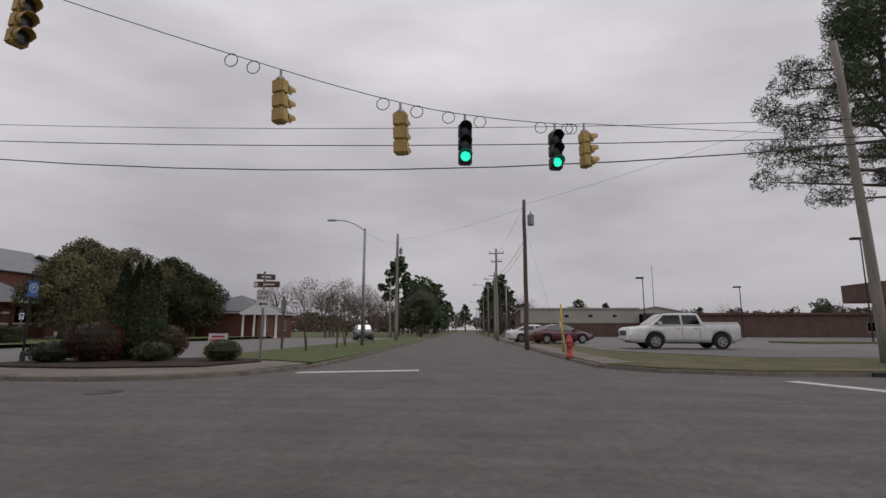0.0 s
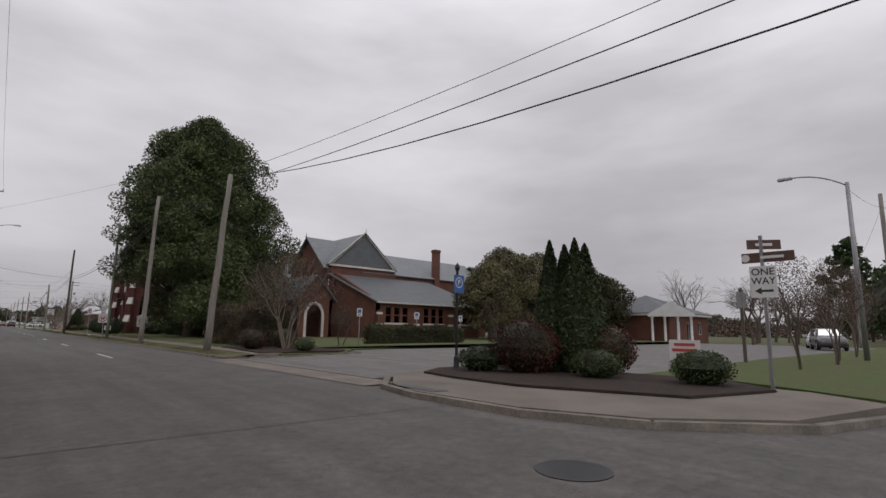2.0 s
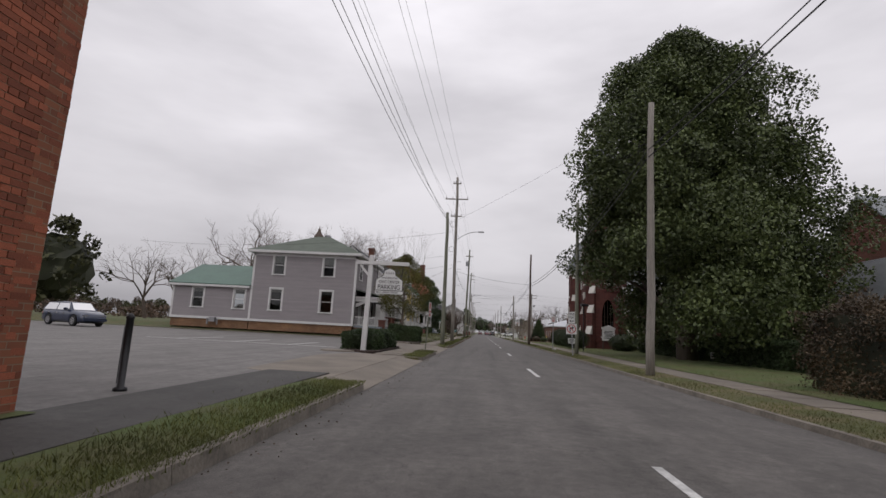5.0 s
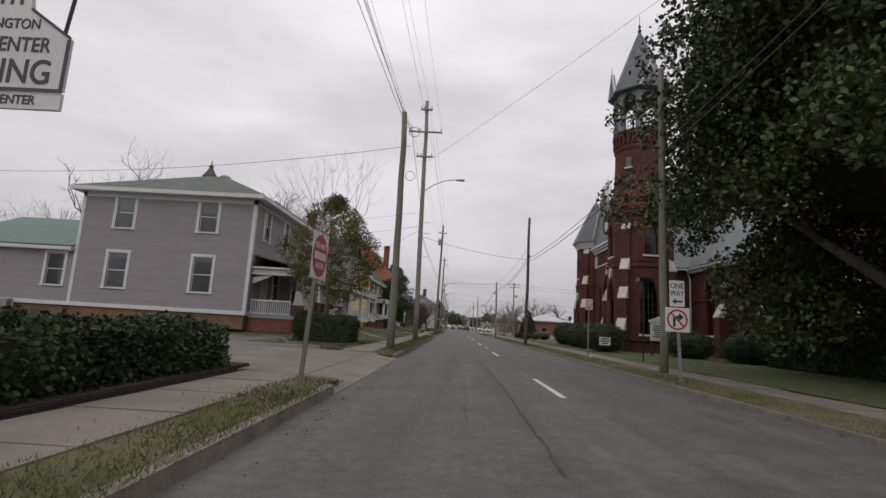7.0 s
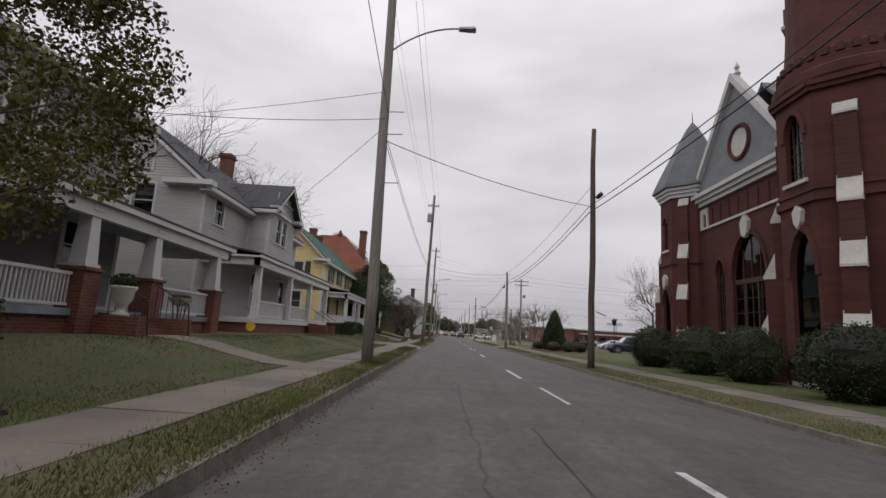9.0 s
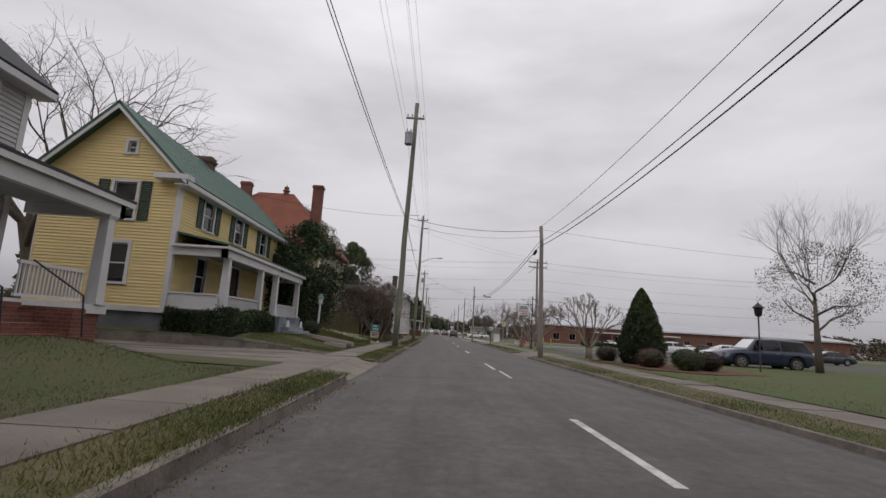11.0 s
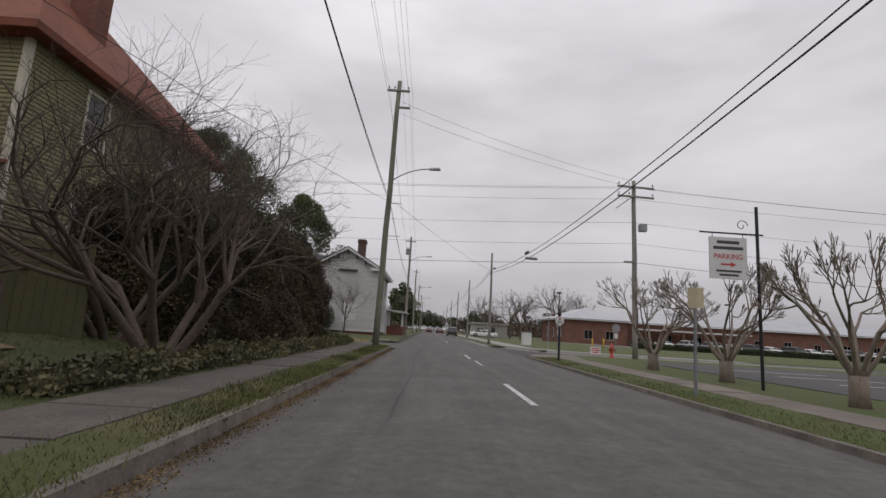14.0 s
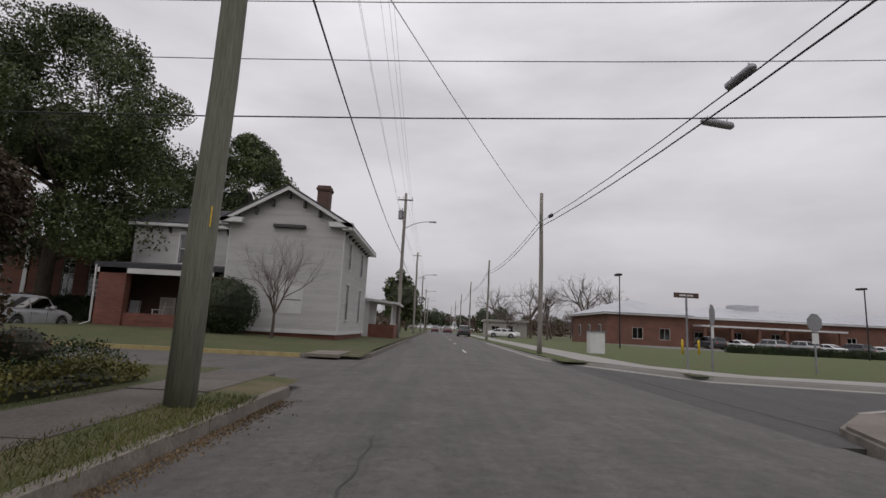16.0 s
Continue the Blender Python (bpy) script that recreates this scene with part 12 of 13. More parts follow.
def car(x, y, z, heading, color, label, kind="sedan", length=4.8, name="car", group=""):
    """Body, cabin glass, wheels, lamps, mirrors and bumpers; x runs forward."""
    th = thing(name, (x, y, z), label, "pickup truck" if kind == "pickup" else "car", group)
    th.rotation_euler = (0, 0, radians(heading))
    pt = paint("car_paint_" + color[0], color[1], 0.28, 0.0, 0.6)
    L, hw = length / 2, {"sedan": 0.9, "suv": 0.95, "pickup": 1.0}[kind]
    R = {"sedan": 0.33, "suv": 0.37, "pickup": 0.4}[kind]
    z0 = {"sedan": 0.22, "suv": 0.28, "pickup": 0.36}[kind]
    belt = {"sedan": 0.94, "suv": 1.06, "pickup": 1.28}[kind]
    roof = {"sedan": 1.45, "suv": 1.7, "pickup": 1.93}[kind]
    arches = (1.5, -1.93) if kind == "pickup" else (L - 0.92, -L + 1.0)

    def put(nm, g, m, parent=th, lab="", bevel=0.0, smooth=False):
        return part(nm, g, m, parent, lab, bevel, smooth, world_co=False)
    hood = belt - (0.06 if kind != "pickup" else 0.0)
    tail = belt if kind != "suv" else belt + 0.04
    widths = [(-L, 0.86), (-L + 0.15, 0.95), (-L + 0.7, 1.0), (L - 1.3, 1.0), (L - 0.45, 0.96), (L - 0.12, 0.88), (L, 0.76)]
    if kind == "sedan":
        tops = [(-L, tail - 0.16), (-L + 0.1, tail - 0.01), (-L + 0.5, tail + 0.05), (-L + 1.2, belt + 0.02), (L - 1.4, belt + 0.02), (L - 0.9, belt - 0.05), (L - 0.4, belt - 0.16), (L - 0.12, belt - 0.26), (L, belt - 0.42)]
    elif kind == "suv":
        tops = [(-L, tail - 0.1), (-L + 0.1, tail), (-L + 0.6, tail), (L - 1.3, belt + 0.03), (L - 0.9, belt), (L - 0.35, belt - 0.1), (L - 0.1, belt - 0.2), (L, belt - 0.4)]
    else:
        tops = [(-L, belt + 0.06), (-L + 0.08, belt + 0.12), (-1.06, belt + 0.1), (-1.03, belt), (1.6, belt + 0.0), (L - 0.9, belt - 0.05), (L - 0.35, belt - 0.1), (L - 0.1, belt - 0.16), (L, belt - 0.22)]
        widths = [(-L, 0.95), (-L + 0.1, 0.99), (L - 1.0, 1.0), (L - 0.3, 0.98), (L - 0.08, 0.92), (L, 0.84)]
    body = put("body", car_shell(L, hw, z0, tops, widths, arches, R + (0.14 if kind == "pickup" else 0.075), R), pt, smooth=True)
    g = Geo()
    g.box(-L + 0.25, L - 0.3, -hw + 0.22, hw - 0.22, z0 - 0.04, z0 + 0.5)
    put("underbody", g, BLACKMETAL)
    # cabin
    if kind == "sedan":
        cab = [(-L + 0.5, belt - 0.02, belt + 0.06), (-L + 1.6, belt - 0.02, roof - 0.08), (-L + 2.0, belt - 0.02, roof - 0.01), (0.0, belt - 0.02, roof), (0.3, belt - 0.02, roof - 0.04), (L - 1.05, belt - 0.02, belt + 0.02)]
    elif kind == "suv":
        cab = [(-L + 0.1, belt, belt + 0.06), (-L + 0.45, belt, roof - 0.08), (-0.4, belt, roof), (0.55, belt, roof - 0.05), (L - 1.3, belt - 0.02, belt + 0.03)]
    else:
        cab = [(-1.06, belt - 0.02, belt + 0.1), (-0.84, belt - 0.02, roof - 0.03), (0.0, belt - 0.02, roof), (0.9, belt - 0.02, roof - 0.04), (1.74, belt - 0.02, belt + 0.03)]
    rings = [cabin_ring(a, hw - 0.06, hw - 0.06 - 0.2 * (c - belt) / (roof - belt), b, c) for a, b, c in cab]
    put("cabin", loft(rings), pt, smooth=False)
    # side glass, a pane for each door, let a little proud of the cabin
    x_rear, x_roof0, x_roof1, x_front = cab[0][0], cab[1][0], cab[-2][0], cab[-1][0]
    zl, zh = belt + 0.04, roof - 0.13
    wl_, wh = hw - 0.06, hw - 0.06 - 0.2 * (zh - belt) / (roof - belt)
    mid = (x_roof0 + x_roof1) / 2 + 0.05

    def lean(xb, xt, zz):
        return xb + (xt - xb) * (zz - zl) / (roof - zl)
    for s in (1, -1):
        for a0, a1, b0, b1 in ((lean(x_rear, x_roof0, zl) + 0.18, lean(x_rear, x_roof0, zh) + 0.16, mid - 0.05, mid - 0.05), (mid + 0.05, mid + 0.05, lean(x_front, x_roof1, zl) - 0.22, lean(x_front, x_roof1, zh) - 0.12)):
            g = Geo()
            c = [(a0, s * (wl_ + 0.008), zl), (b0, s * (wl_ + 0.008), zl), (b1, s * (wh + 0.008), zh), (a1, s * (wh + 0.008), zh)]
            inn = [(p, q - s * 0.012, r) for p, q, r in c]
            g.hexa(c + inn)
            put("side_window", g, CARGLASS)
        for i in (-1, 0, 1):
            if i == 1 and kind == "pickup":
                continue
            g = Geo()
            xd = mid + i * (0.98 if i > 0 else 0.9)
            g.box(xd - 0.006, xd + 0.006, min(s * (hw - 0.01), s * (hw + 0.004)), max(s * (hw - 0.01), s * (hw + 0.004)), z0 + 0.14, belt - 0.12)
            put("door_seam", g, BLACKMETAL)
        for i in (0, -1):
            g = Geo()
            xd = mid + 0.12 + i * 0.92
            g.box(xd, xd + 0.2, min(s * hw, s * (hw + 0.03)), max(s * hw, s * (hw + 0.03)), belt - 0.2, belt - 0.16)
            put("door_handle", g, RIM)
        g = Geo()
        g.box(x_front - 0.55, x_front - 0.38, min(s * (hw - 0.04), s * (hw + 0.18)), max(s * (hw - 0.04), s * (hw + 0.18)), belt + 0.03, belt + 0.19)
        put("wing_mirror", g, pt, bevel=0.03)
        # lamps
        g = Geo()
        g.box(L - 0.16, L - 0.03, min(s * hw * 0.5, s * hw * 0.84), max(s * hw * 0.5, s * hw * 0.84), hood - 0.34, hood - 0.2)
        put("headlamp", g, RIM, bevel=0.02)
        g = Geo()
        g.box(-L - 0.012, -L + 0.1, min(s * hw * 0.6, s * hw * 0.88), max(s * hw * 0.6, s * hw * 0.88), tail - 0.36, tail - 0.2)
        put("tail_lamp", g, SIGNRED, bevel=0.015)
    for nm, a, b in (("windscreen", cab[-1], cab[-2]), ("rear_window", cab[0], cab[1])):
        g = Geo()
        s = 1 if nm == "windscreen" else -1
        (xa, _, za), (xb, _, zb) = a, b
        k = 0.06
        c = [(xa - (xa - xb) * k + s * 0.015, -hw + 0.22, za + (zb - za) * k + 0.012), (xa - (xa - xb) * k + s * 0.015, hw - 0.22, za + (zb - za) * k + 0.012), (xb + (xa - xb) * 0.08 + s * 0.015, hw - 0.32, zb - 0.03), (xb + (xa - xb) * 0.08 + s * 0.015, -hw + 0.32, zb - 0.03)]
        g.hexa(c + [(p - s * 0.012, q, r - 0.008) for p, q, r in c])
        put(nm, g, CARGLASS)
    if kind == "pickup":
        g = Geo()
        g.box(-L + 0.14, -1.1, -hw + 0.17, hw - 0.17, belt - 0.3, belt + 0.135)
        put("bed_opening", g, BLACKMETAL)
        for s in (1, -1):
            g = Geo()
            g.box(-L + 0.08, -1.05, min(s * (hw - 0.17), s * (hw - 0.06)), max(s * (hw - 0.17), s * (hw - 0.06)), belt + 0.02, belt + 0.15)
            put("bed_rail", g, pt, bevel=0.02)
        g = Geo()
        g.box(-L + 0.02, -L + 0.12, -hw + 0.15, hw - 0.15, belt - 0.45, belt + 0.15)
        put("tailgate", g, pt, bevel=0.02)
        g = Geo()
        g.box(L - 0.08, L + 0.025, -hw * 0.6, hw * 0.6, hood - 0.56, hood - 0.3)
        gr = put("grille", g, BLACKMETAL, bevel=0.02)
        for zz in (hood - 0.5, hood - 0.42, hood - 0.34):
            g = Geo()
            g.box(L + 0.02, L + 0.035, -hw * 0.58, hw * 0.58, zz, zz + 0.025)
            put("grille_bar", g, RIM, gr)
        for s in (1, -1):
            g = Geo()
            g.box(-1.1, 1.0, min(s * (hw - 0.02), s * (hw + 0.08)), max(s * (hw - 0.02), s * (hw + 0.08)), z0 - 0.06, z0 + 0.0)
            put("side_step", g, BLACKMETAL, bevel=0.015)
    for xx, nm in ((L - 0.02, "front_bumper"), (-L + 0.02, "rear_bumper")):
        g = Geo()
        g.box(xx - 0.1, xx + 0.1, -hw * 0.86, hw * 0.86, z0 + 0.1, z0 + 0.3)
        put(nm, g, BLACKMETAL if kind == "pickup" and nm == "rear_bumper" else pt, bevel=0.04)
    for xw in arches:
        for s in (1, -1):
            # black liner half-disc set back in the arch, coloured for the cavity's shade
            g = Geo()
            pts = [(xw + (R + 0.09) * math.cos(a), s * (hw - 0.13), R + (R + 0.09) * math.sin(a)) for a in [math.pi * (-0.12 + 1.24 * i / 14) for i in range(15)]]
            g.add(pts + [(p, q - s * 0.12, r) for p, q, r in pts], [tuple(range(15))[::s], tuple(range(15, 30))[::-s]] + [(i, i + 1, 16 + i, 15 + i) for i in range(14)])
            put("wheel_arch", g, BLACKMETAL)
            y0, y1 = s * (hw - 0.2), s * (hw + 0.02)
            g = Geo()
            g.tube([(xw, y0, R), (xw, y0 + s * 0.03, R), (xw, y1 - s * 0.03, R), (xw, y1, R)], [R * 0.9, R, R, R * 0.93], 20)
            wh_ = put("wheel", g, TYRE, smooth=False)
            g = Geo()
            g.tube([(xw, y1 - s * 0.01, R), (xw, y1 + s * 0.008, R)], [R * 0.66, R * 0.62], 18)
            put("rim", g, RIM, wh_)
            for i in range(5):
                a = 2 * math.pi * (i + 0.5) / 5
                g = Geo()
                cx, cz = xw + R * 0.38 * math.cos(a), R + R * 0.38 * math.sin(a)
                g.tube([(cx, y1 + s * 0.006, cz), (cx, y1 + s * 0.012, cz)], [R * 0.13, R * 0.12], 8)
                put("rim_opening", g, BLACKMETAL, wh_)
    return th


WHITE_CAR, RED_CAR, NAVY, SILVER, DARK, GREEN_CAR = ("white", (0.72, 0.72, 0.71)), ("dark_red", (0.085, 0.012, 0.018)), ("navy", (0.025, 0.035, 0.07)), ("silver", (0.36, 0.37, 0.38)), ("charcoal", (0.035, 0.037, 0.04)), ("green", (0.03, 0.09, 0.08))
car(22.6, 9.3, 0.14, 92, WHITE_CAR, "white crew-cab pickup truck parked beyond the corner grass", "pickup", 5.85, "pickup_truck")
car(33.0, 14.4, 0.14, -72, RED_CAR, "dark red sedan parked beside the side street", "sedan", 4.8)
car(36.5, 16.0, 0.14, -80, WHITE_CAR, "white sedan parked behind the red one", "sedan", 4.6)
car(48.0, 33.6, 0.03, 200, DARK, "dark grey estate car parked in the church car park", "suv", 4.7)
car(55.0, 35.6, 0.03, 190, SILVER, "silver car parked in the church car park", "sedan", 4.6)
car(-29.0, 77.0, 0.1, -20, NAVY, "dark blue car parked beyond the grey house", "suv", 4.8)
car(18.0, 129.6, 0.14, 176, NAVY, "navy blue estate car parked in the church car park", "suv", 4.8)
a = car(25.4, 156.8, 0.14, 174, WHITE_CAR, "white sedan parked in the far row of the car park", "sedan", 4.8, group="parked cars")
for x, y in ((31.2, 156.2),):
    copy_thing(a, pose(x, y, 0.14, 0, 0, 176))
a = car(36.5, 156.0, 0.14, 172, RED_CAR, "dark red sedan parked in the far row of the car park", "sedan", 4.7, group="parked cars")
car(42.0, 155.6, 0.14, 174, DARK, "charcoal sedan parked in the far row of the car park", "sedan", 4.7, group="parked cars")
hedge(30.0, 84.0, 205.6, 206.4, 0.1, 0.75, "low dark hedge along the school drive", LEAF_HEDGE, 193, 0.12, 120, 0.12)
car(-18.6, 177.6, 0.02, 92, SILVER, "silver estate car parked beside the chapel hedge", "suv", 4.7)
# cars at the school
kinds = [car(38.0, 224.0, 0.11, 100, DARK, "charcoal estate car parked before the school", "suv", 4.7, group="school cars"), car(42.0, 224.0, 0.11, 96, WHITE_CAR, "white sedan parked before the school", "sedan", 4.7, group="school cars"), car(46.0, 223.5, 0.11, 96, SILVER, "silver estate car parked before the school", "suv", 4.7, group="school cars")]
rng = np.random.default_rng(5)
for i in range(12):
    copy_thing(kinds[int(rng.uniform(0, 3))], pose(50.0 + 3.3 * i, 223.0 - 0.35 * i, 0.11, 0, 0, 96 + rng.normal() * 4))
# cars waiting far down the street
a = car(0.2, 285.0, 0.02, 90, RED_CAR, "red car waiting far down the street", "sedan", 4.6, group="queue")
copy_thing(a, pose(3.4, 278.0, 0.02, 0, 0, 90))
b = car(3.4, 292.0, 0.02, 90, DARK, "dark car waiting far down the street", "suv", 4.6, group="queue")
copy_thing(b, pose(0.2, 300.0, 0.02, 0, 0, 90))
copy_thing(b, pose(4.6, 232.0, 0.02, 0, 0, 90))
c = car(10.5, 233.0, 0.1, 0, WHITE_CAR, "white car parked beside the far shop", "sedan", 4.6, group="shop cars")
copy_thing(c, pose(12.0, 239.0, 0.1, 0, 0, 180))
# ---- buildings in the distance ----
def block(name, x0, x1, y0, y1, h, wall_m, roof_m, label, face="south", windows=(), z=0.0, band=None, fascia=0.35, overhang=0.25, category="building"):
    """A low building: walls with set-in windows, a fascia and a flat roof. Windows: (u, sill, width, height) along the seen face."""
    th = thing(name, (x0, y0, z), label, category)
    t = 0.25
    if face == "south":
        w, span_ = Wall(x0, y0, 0), x1 - x0
    else:
        w, span_ = Wall(x0, y1, -90), y1 - y0
    holes = [dict(u=u, z=s, w=wd, h=ht) for u, s, wd, ht in windows]
    zs = sorted({z - 0.2, z + h} | ({band[0]} if band else set()))
    us = [0.0]
    for u, s, wd, ht in sorted(windows):
        us += [u - wd / 2, u + wd / 2]
    us.append(span_)
    g = Geo()
    for i in range(0, len(us) - 1, 2):
        w.box(g, us[i], us[i + 1], -t, 0, z - 0.2, z + h)
    for u, s, wd, ht in windows:
        w.box(g, u - wd / 2, u + wd / 2, -t, 0, z - 0.2, z + s)
        w.box(g, u - wd / 2, u + wd / 2, -t, 0, z + s + ht, z + h)
    part("front_wall", g, wall_m, th)
    if band:
        bz, bm = band
        g = Geo()
        w.box(g, -0.02, span_ + 0.02, 0.002, 0.03, z + bz, z + h - fascia)
        if not windows:
            part("upper_band", g, bm, th)
        else:
            g = Geo()
            for i in range(0, len(us) - 1, 2):
                w.box(g, us[i], us[i + 1], 0.002, 0.03, z + bz, z + h)
            part("upper_band", g, bm, th)
    for u, s, wd, ht in windows:
        fr = Geo()
        for a, b, c, d in ((u - wd / 2, u + wd / 2, s, s + 0.06), (u - wd / 2, u + wd / 2, s + ht - 0.06, s + ht), (u - wd / 2, u - wd / 2 + 0.06, s + 0.06, s + ht - 0.06), (u + wd / 2 - 0.06, u + wd / 2, s + 0.06, s + ht - 0.06), (u - 0.02, u + 0.02, s + 0.06, s + ht - 0.06)):
            w.box(fr, a, b, -0.14, -0.06, z + c, z + d)
        wn = part("window", fr, TRIM, th)
        g = Geo()
        w.box(g, u - wd / 2 + 0.02, u + wd / 2 - 0.02, -0.115, -0.105, z + s + 0.02, z + s + ht - 0.02)
        part("pane", g, GLASS, wn)
    g = Geo()
    g.box(x0, x1, y0 + t, y0 + t + 0.01, z - 0.2, z + h) if face != "south" else g.box(x0 + 0.6, x1 - 0.6, y0 + 1.2, y0 + 1.3, z - 0.1, z + h - 0.3)
    part("inner_wall", g, INTERIOR, th)
    for a in ("a", "b"):
        g = Geo()
        if face == "south":
            xx = x0 if a == "a" else x1
            g.box(xx - (0 if a == "a" else t), xx + (t if a == "a" else 0), y0 + t, y1, z - 0.2, z + h)
        else:
            yy = y0 if a == "a" else y1
            g.box(x0 + t, x1, yy - (0 if a == "a" else t), yy + (t if a == "a" else 0), z - 0.2, z + h)
        part("side_wall", g, wall_m, th)
    g = Geo()
    g.box(x0, x1, y1 - t, y1, z - 0.2, z + h) if face == "south" else g.box(x1 - t, x1, y0 + t, y1 - t, z - 0.2, z + h)
    part("back_wall", g, wall_m, th)
    return th


def hipped(th, x0, x1, y0, y1, z, rise, over, material, fascia_m=TRIM, fascia=0.3):
    x0, x1, y0, y1 = x0 - over, x1 + over, y0 - over, y1 + over
    g = Geo()
    g.box(x0 + 0.05, x1 - 0.05, y0 + 0.05, y1 - 0.05, z - fascia, z)
    part("fascia", g, fascia_m, th)
    d = (y1 - y0) / 2
    g = Geo()
    ra, rb = (x0 + d, y0 + d, z + rise), (x1 - d, y0 + d, z + rise)
    g.slab([(x0, y0, z + 0.004), (x1, y0, z + 0.004), rb, ra], 0.08)
    g.slab([(x1, y1, z + 0.004), (x0, y1, z + 0.004), ra, rb], 0.08)
    g.slab([(x0, y1, z + 0.004), (x0, y0, z + 0.004), ra], 0.08)
    g.slab([(x1, y0, z + 0.004), (x1, y1, z + 0.004), rb], 0.08)
    rf = part("roof", g, material, th)
    n = int((x1 - x0 - 2 * d) / 1.6)
    for i in range(n + 1):
        xx = x0 + d + (x1 - x0 - 2 * d) * i / max(1, n)
        g = Geo()
        g.slab([(xx - 0.025, y0, z + 0.04), (xx + 0.025, y0, z + 0.04), (xx + 0.025, y0 + d, z + rise + 0.04), (xx - 0.025, y0 + d, z + rise + 0.04)], 0.05)
        part("roof_seam", g, material, rf)
    return rf


# low brick school
wins = [(4.5, 1.0, 1.6, 1.7), (8.6, 1.0, 1.6, 1.7)]
sch = block("school", 26.0, 38.0, 230.0, 249.5, 4.6, BRICK_SCHOOL, ROOF_SCHOOL, "low red-brick school with a pale grey metal roof", "south", wins)
g = Geo()
g.box(25.3, 38.7, 229.3, 250.2, 4.5, 4.8)
part("fascia", g, TRIM, sch)
g = Geo()
ra, rb = (32.0, 236.0, 7.2), (32.0, 243.5, 7.2)
g.slab([(25.2, 229.2, 4.8), (38.8, 229.2, 4.8), ra], 0.08)
g.slab([(38.8, 229.2, 4.8), (38.8, 250.3, 4.8), rb, ra], 0.08)
g.slab([(38.8, 250.3, 4.8), (25.2, 250.3, 4.8), rb], 0.08)
g.slab([(25.2, 250.3, 4.8), (25.2, 229.2, 4.8), ra, rb], 0.08)
part("roof", g, ROOF_SCHOOL, sch)
for y in (233.5, 239.0, 244.5):
    g = Geo()
    g.box(25.93, 26.0, y - 0.55, y + 0.55, 1.1, 3.0)
    wn_ = part("window", g, TRIM, sch)
    g = Geo()
    g.box(25.91, 25.93, y - 0.46, y + 0.46, 1.2, 2.9)
    part("pane", g, BLACKMETAL, wn_)
wins = [(3.0 + 6.0 * i, 0.9 if i % 3 else 0.1, 1.5, 1.8 if i % 3 else 2.4) for i in range(11)]
sch = block("school_wing", 38.3, 108.0, 233.0, 252.0, 4.6, BRICK_SCHOOL, ROOF_SCHOOL, "long red-brick school wing with pale metal roof and porch", "south", wins)
hipped(sch, 38.3, 108.0, 233.0, 252.0, 4.8, 2.2, 0.8, ROOF_SCHOOL)
g = Geo()
g.box(40.0, 62.0, 229.6, 232.3, 3.3, 3.55)
part("porch_canopy", g, TRIM, sch)
for i in range(6):
    g = Geo()
    g.box(40.4 + 4.1 * i, 40.8 + 4.1 * i, 229.8, 230.2, 0.0, 3.3)
    part("porch_pier", g, BRICK_SCHOOL, sch)
# clock-like roof vent on the school
g = Geo()
g.box(52.0, 56.0, 241.0, 244.0, 6.6, 7.6)
part("roof_vent", g, ROOF_SCHOOL, sch)
# brick chapel with tall windows beyond the western side street
wins = [(-28.0 + 46, 1.5, 0.95, 3.6), (-26.0 + 46, 1.5, 0.95, 3.6), (-33.5 + 46, 1.5, 0.95, 3.6), (-38.5 + 46, 1.5, 0.95, 3.6)]
chapel = block("brick_chapel", -46.0, -21.8, 193.0, 207.0, 6.1, BRICK_HALL, ROOF_DARK, "brown brick chapel with tall white lattice windows behind a hedge", "south", wins)
for u, z_, w_, h_ in wins:
    for k in range(8):
        g = Geo()
        g.box(-46 + u - 0.44, -46 + u + 0.44, 193.06, 193.09, z_ + 0.4 * k + 0.35, z_ + 0.4 * k + 0.39)
        part("muntin", g, TRIM, chapel)
for x in (-31.2, -24.5, -22.4):
    g = Geo()
    g.box(x - 0.16, x + 0.16, 192.9, 192.99, 0.1, 5.9)
    part("pilaster", g, TRIM, chapel)
g = Geo()
g.box(-46.4, -21.4, 192.6, 207.4, 6.0, 6.35)
part("cornice", g, BRICK_BROWN, chapel)
# low tan shop down the street
shop = block("tan_shop", 12.2, 21.5, 272.0, 282.0, 3.2, STUCCO_TAN, ROOF_DARK, "low tan flat-roofed shop beside the far street", "south", [(2.0, 0.6, 1.8, 1.6), (5.5, 0.2, 1.2, 2.2)])
g = Geo()
g.box(11.8, 21.9, 271.6, 282.4, 3.2, 3.7)
part("flat_roof", g, STUCCO_TAN, shop)
# annex with a white portico across the church car park
ann = block("annex", 56.0, 67.0, 49.6, 60.0, 3.4, BRICK_HALL, SLATE, "low brick annex with a white columned portico", "south", [(2.4, 1.0, 1.1, 1.5), (5.4, 0.1, 1.2, 2.3), (8.6, 1.0, 1.1, 1.5)])
hipped(ann, 56.0, 67.0, 49.6, 60.0, 3.5, 2.4, 0.5, SLATE, TRIM, 0.3)
w = Wall(54.6, 51.0, -70)
g = Geo()
w.plate(g, [(-0.3, 3.0), (4.5, 3.0), (4.5, 3.3), (2.1, 4.7), (-0.3, 3.3)], -0.2, 0.3)
part("pediment", g, TRIM, ann)
for i in range(4):
    g = Geo()
    p = w.at(0.1 + 1.33 * i, 0.05, 0)
    g.lathe(p[0], p[1], [(0.2, 0.0), (0.2, 0.12), (0.15, 0.16), (0.13, 2.8), (0.18, 2.9), (0.18, 3.0)], 12)
    part("column", g, TRIM, ann, smooth=True)
